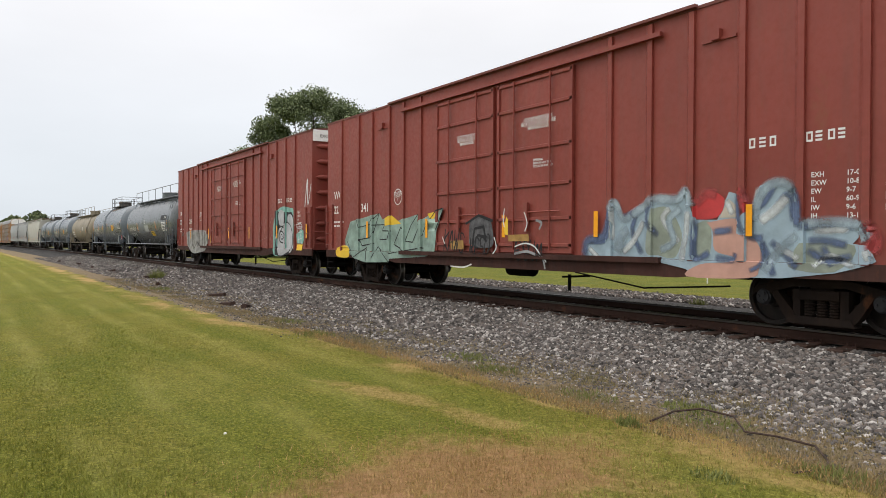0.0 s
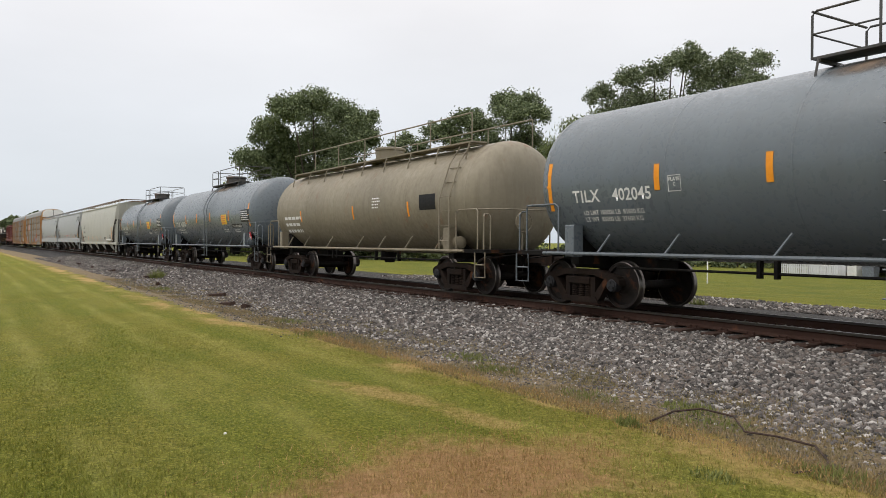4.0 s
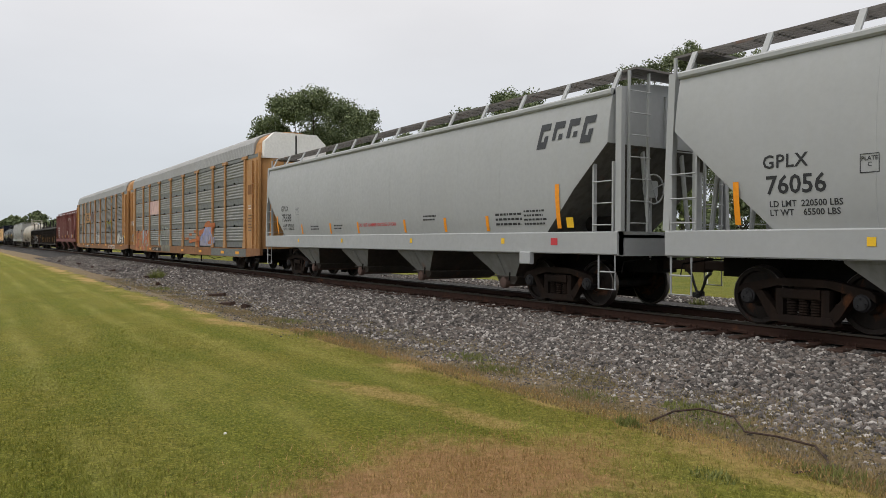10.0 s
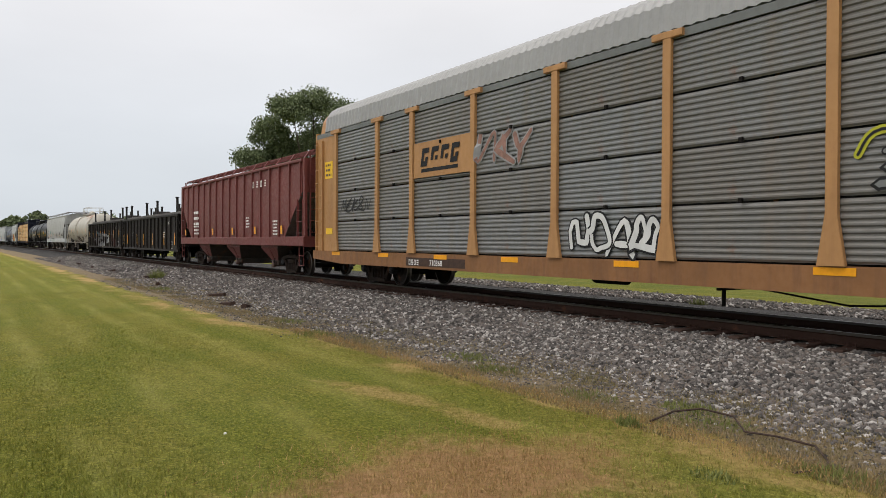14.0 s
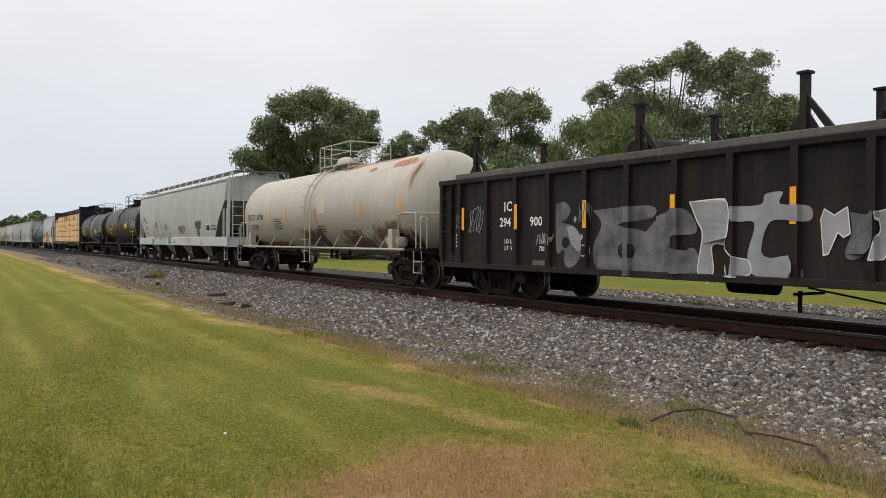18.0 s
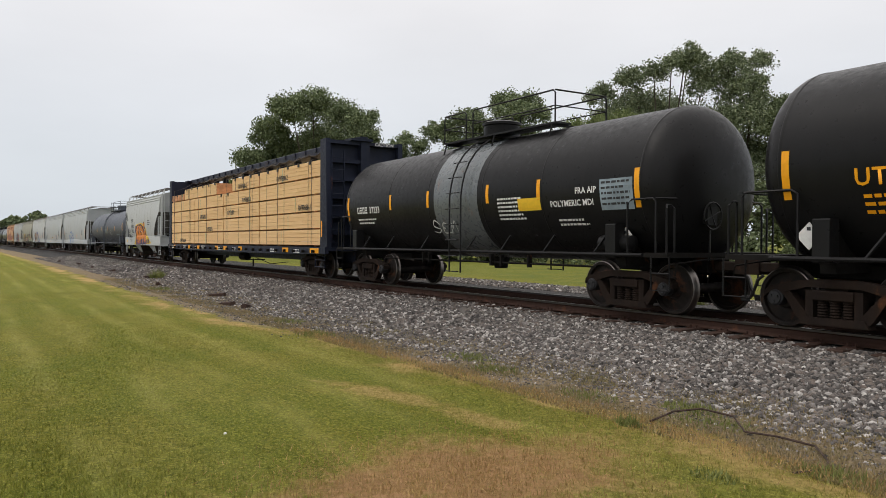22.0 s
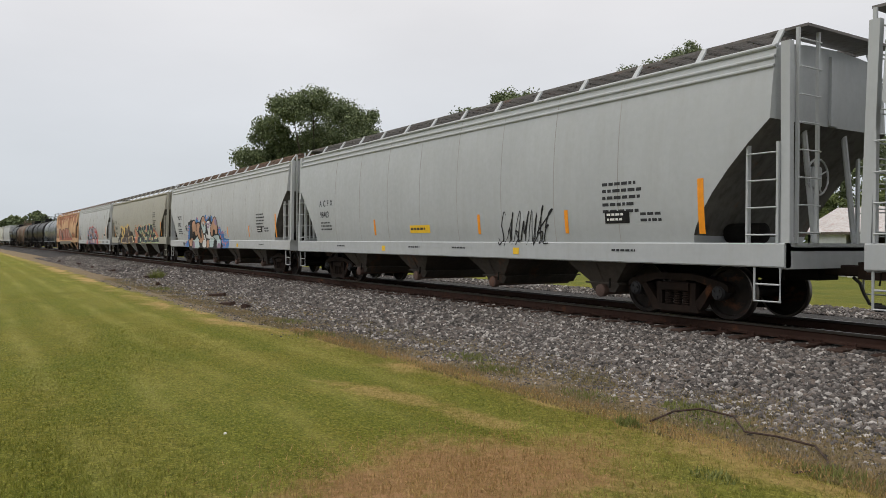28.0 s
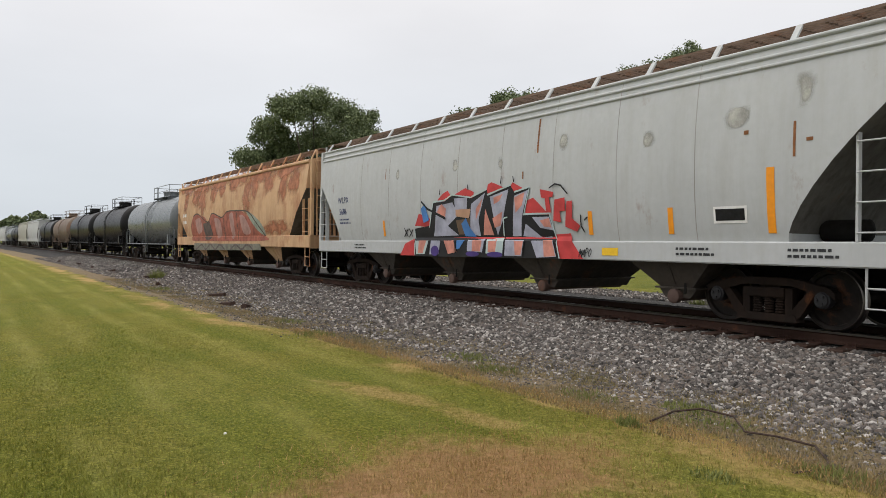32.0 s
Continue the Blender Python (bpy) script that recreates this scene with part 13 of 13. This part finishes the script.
def lobed_tree(x, y, lobes, seed, leaf, dense=900, size=0.12, name="tree", label="", droop=0.0, gaps=0.25):
    """A tree whose crown is made of leafy boughs: (across, height, radius) of each, spread in depth."""
    rnd = random.Random(seed)
    nrnd = np.random.RandomState(seed)
    tr = thing(name, label, "tree", "trees beyond the track")
    tr.matrix_basis = pose(x, y, ground_z(y) - 0.1, 0, 0, 57.5)
    top = max(z + r for _, z, r in lobes)
    rr = top * 0.02
    low = min(z for _, z, _ in lobes) * 0.9
    part("trunk", Geo().loft([[(0.12 * math.sin(i * 1.3 + seed) + q * math.cos(k * 0.7), 0.1 * math.cos(i * 1.7) + q * math.sin(k * 0.7), low * i / 5) for k in range(9)] for i, q in enumerate((rr * 1.4, rr, rr * 0.92, rr * 0.86, rr * 0.8, rr * 0.7))]), M_BARK, tr, smooth=60)
    wide = max(abs(a) + r for a, _, r in lobes)
    quads = []
    for a, z, r in lobes:
        b = rnd.uniform(-0.55, 0.55) * wide * (1 - 0.6 * abs(a) / wide)
        knee = (a * 0.35, b * 0.35, low * rnd.uniform(0.75, 1.0) + 0.25 * max(0.0, z - low))
        ends = ((0, 0, low * 0.7), knee, (a * 0.8, b * 0.8, z - r * 0.45), (a, b, z + r * 0.5))
        part("limb", Geo().loft([[(q[0] + t * math.cos(k * 1.257), q[1] + t * math.sin(k * 1.257), q[2]) for k in range(5)] for q, t in zip(ends, (rr * 0.42, rr * 0.24, rr * 0.12, rr * 0.03))]), M_BARK, tr)
        n = int(38 * r * r) + 10
        for _ in range(n):
            d = nrnd.normal(size=3)
            d /= np.linalg.norm(d)
            if d[2] < -0.5:
                d[2] *= -0.6
            if noise.noise(Vector(d) * 2.2 + Vector((a, z, seed))) < gaps - 0.5:
                continue
            c = np.array((a, b, z)) + d * r * (0.86 - 0.65 * nrnd.rand() ** 2.0) * (1, 1.15, 1)
            cr = (0.19 + 0.17 * nrnd.rand()) * (0.6 + 0.38 * r)
            m = max(5, int(dense * r * r / n * (0.5 + nrnd.rand())))
            o = np.clip(nrnd.normal(size=(m, 3)), -1.7, 1.7) * cr * (0.85, 0.85, 0.68)
            if droop:
                o[:, 2] -= droop * np.abs(nrnd.normal(size=m))
            ax = nrnd.normal(size=(m, 3)) + (0, 0, -1.6 if droop else 0)
            ax /= np.linalg.norm(ax, axis=1)[:, None]
            bx = np.cross(ax, nrnd.normal(size=(m, 3)))
            bx /= np.linalg.norm(bx, axis=1)[:, None]
            sz = size * (0.6 + 0.8 * nrnd.rand(m))[:, None]
            p = c + o
            quads.append(np.stack([p - ax * sz, p + bx * sz * (0.3 if droop else 0.55), p + ax * sz, p - bx * sz * (0.3 if droop else 0.55)], 1).reshape(-1, 3))
    P = np.concatenate(quads)
    me = bpy.data.meshes.new("crown")
    me.from_pydata(P.tolist(), [], np.arange(len(P)).reshape(-1, 4).tolist())
    me.materials.append(leaf)
    part("crown", me, None, tr)


lobed_tree(-73.6, 19.6, ((-6.5, 10.0, 1.9), (-4.7, 12.7, 2.1), (-3.5, 10.9, 2.4), (-2.1, 14.6, 2.2), (0.0, 15.2, 2.5), (2.4, 15.2, 2.4), (4.3, 13.9, 2.1), (5.1, 12.4, 1.7), (0.0, 11.8, 3.0), (3.0, 11.2, 2.7), (-4.7, 9.1, 2.4), (-1.2, 8.8, 2.7), (2.4, 8.2, 2.7), (5.6, 15.0, 0.9), (-5.2, 13.9, 1.1), (0.5, 5.5, 3.0), (-3.5, 6.0, 2.6)), 3, M_LEAF, 1550, label="broad round-headed deciduous tree in full leaf")
lobed_tree(-63.6, 36.5, ((-7.5, 13.2, 1.2), (-6.0, 12.9, 1.8), (-4.6, 14.1, 1.3), (-3.1, 15.4, 1.4), (-2.4, 13.8, 2.1), (0.2, 16.3, 1.8), (2.4, 16.0, 1.5), (3.2, 14.7, 1.5), (0.6, 13.9, 2.5), (2.4, 12.1, 2.1), (-1.2, 11.4, 2.4), (-4.2, 11.1, 2.5), (0.6, 9.0, 3.0), (-5.4, 8.4, 2.7)), 8, M_LEAF, 1350, label="broad deciduous tree with an open crown", gaps=0.36)
lobed_tree(-68.0, 26.8, ((0.2, 12.3, 0.9), (-0.7, 11.3, 1.2), (1.6, 11.4, 1.2), (-1.3, 10.0, 1.5), (0.8, 9.7, 1.8), (0.0, 7.0, 2.2)), 9, M_LEAF, 1300, label="slim young deciduous tree")
lobed_tree(-52.2, 47.8, ((-7.1, 16.2, 0.9), (-5.4, 17.2, 1.5), (-3.4, 18.3, 1.7), (-1.7, 18.3, 1.5), (-2.8, 15.6, 2.6), (0.0, 18.9, 1.6), (1.7, 19.7, 1.7), (3.4, 20.1, 1.7), (0.6, 15.6, 3.1), (-4.6, 14.4, 2.3), (4.0, 17.3, 2.6), (2.8, 13.3, 3.4), (-2.8, 11.6, 3.4), (1.0, 8.5, 3.4)), 11, M_POPLAR, 1150, label="tall poplar-like tree with feathery boughs", gaps=0.38)
lobed_tree(-46.9, 52.3, ((-1.6, 18.8, 1.3), (0.0, 19.5, 1.6), (1.9, 19.3, 1.5), (2.5, 17.8, 1.2), (0.0, 16.8, 2.5), (1.9, 15.4, 1.8), (-0.6, 13.3, 3.3), (1.7, 10.8, 3.3), (0.0, 7.5, 3.0)), 14, M_POPLAR, 1050, label="tall poplar-like tree with a thin top", gaps=0.42)
lobed_tree(-44.0, 56.5, ((-0.6, 15.4, 1.4), (0.8, 14.9, 1.5), (1.5, 13.8, 1.1), (-0.3, 13.0, 2.2), (-1.9, 13.5, 2.2), (-0.6, 9.7, 2.8), (-0.5, 6.5, 2.8)), 17, M_LEAF, 1300, label="compact deciduous tree behind the taller ones")
lobed_tree(-52.6, 39.6, ((-4.0, 10.2, 2.2), (-2.4, 12.5, 1.8), (-0.5, 12.8, 1.8), (1.9, 12.8, 1.9), (3.8, 12.3, 1.9), (0.0, 10.5, 2.7), (3.2, 10.0, 2.7), (0.5, 7.3, 3.2), (-3.2, 7.3, 2.7), (3.5, 6.5, 2.8)), 19, M_LEAF2, 1150, 0.15, "willow", "paler drooping willow tree", droop=0.55, gaps=0.2)
tree(-36.0, 58.5, 11.5, 5.2, 0.1, 18, leaves=22000, size=0.18)
tree(-27.0, 60.0, 12.0, 5.5, 0.1, 21, leaves=22000, size=0.18)
for i, (x, y, hh, sp) in enumerate(((-66.5, 22.5, 8.8, 3.6), (-61.5, 25.5, 8.2, 3.8), (-57.5, 29.5, 9.4, 3.6), (-58.5, 33.5, 10.2, 3.4), (-47.5, 36.5, 7.8, 3.4), (-44.0, 41.0, 7.0, 3.4), (-40.5, 44.5, 7.6, 3.6), (-36.0, 47.5, 6.8, 3.4), (-31.0, 50.5, 7.4, 3.6), (-77.0, 16.0, 8.0, 3.2), (-84.0, 14.0, 8.5, 3.6))):
    tree(x, y, hh, sp, 0.02, 40 + i, M_LEAF2 if i % 3 else M_LEAF, 9000, 0.22, "shrub", "dense young tree at the field's edge")
# scrub along the back of the field
for i in range(12):
    t = i / 11
    tree(-70 + 42 * t, 21.0 + 20 * t + 1.5 * math.sin(i * 2.1), 2.6 + 0.7 * math.sin(i * 1.7), 2.6, -0.3, 70 + i, M_LEAF, 3000, 0.20, "bush", "low scrub along the back of the field")
tree(-165.0, -10.5, 9.0, 4.0, 0.1, 90, leaves=8000, size=0.4)
tree(-196.0, -13.0, 8.0, 5.0, 0.1, 91, leaves=6000, size=0.45)
for i in range(11):
    tree(-300 + 6 * i, 3 + 6.5 * i, 10.0 + 1.5 * math.sin(i * 1.9), 6.0, 0.0, 100 + i, leaves=3000, size=0.7, label="far broad tree on the horizon")


# ---- movement ----
def motions():
    for car, u in TRAIN:
        rows = []
        for i in range(0, 65):
            t = i * 0.5
            rows.append((t, on_track(u + run(t))))
        walk(car, rows)
    for w, u, xo in WHEELS:
        rows = []
        # wheels turn while they are near enough to be made out
        near = [i for i in range(0, 961) if -62 < u + run(i / FPS) < 12]
        if not near:
            continue
        for i in sorted({0, 960, *near}):
            t = i / FPS
            if i < near[0] or i > near[-1]:
                t0 = near[0] / FPS if i < near[0] else near[-1] / FPS
                rows.append((t, pose(xo, 0, R_WHEEL, 0, math.degrees((u + run(t0)) / R_WHEEL) % 360, 0)))
                continue
            rows.append((t, pose(xo, 0, R_WHEEL, 0, math.degrees((u + run(t)) / R_WHEEL) % 360, 0)))
        walk(w, rows)


motions()
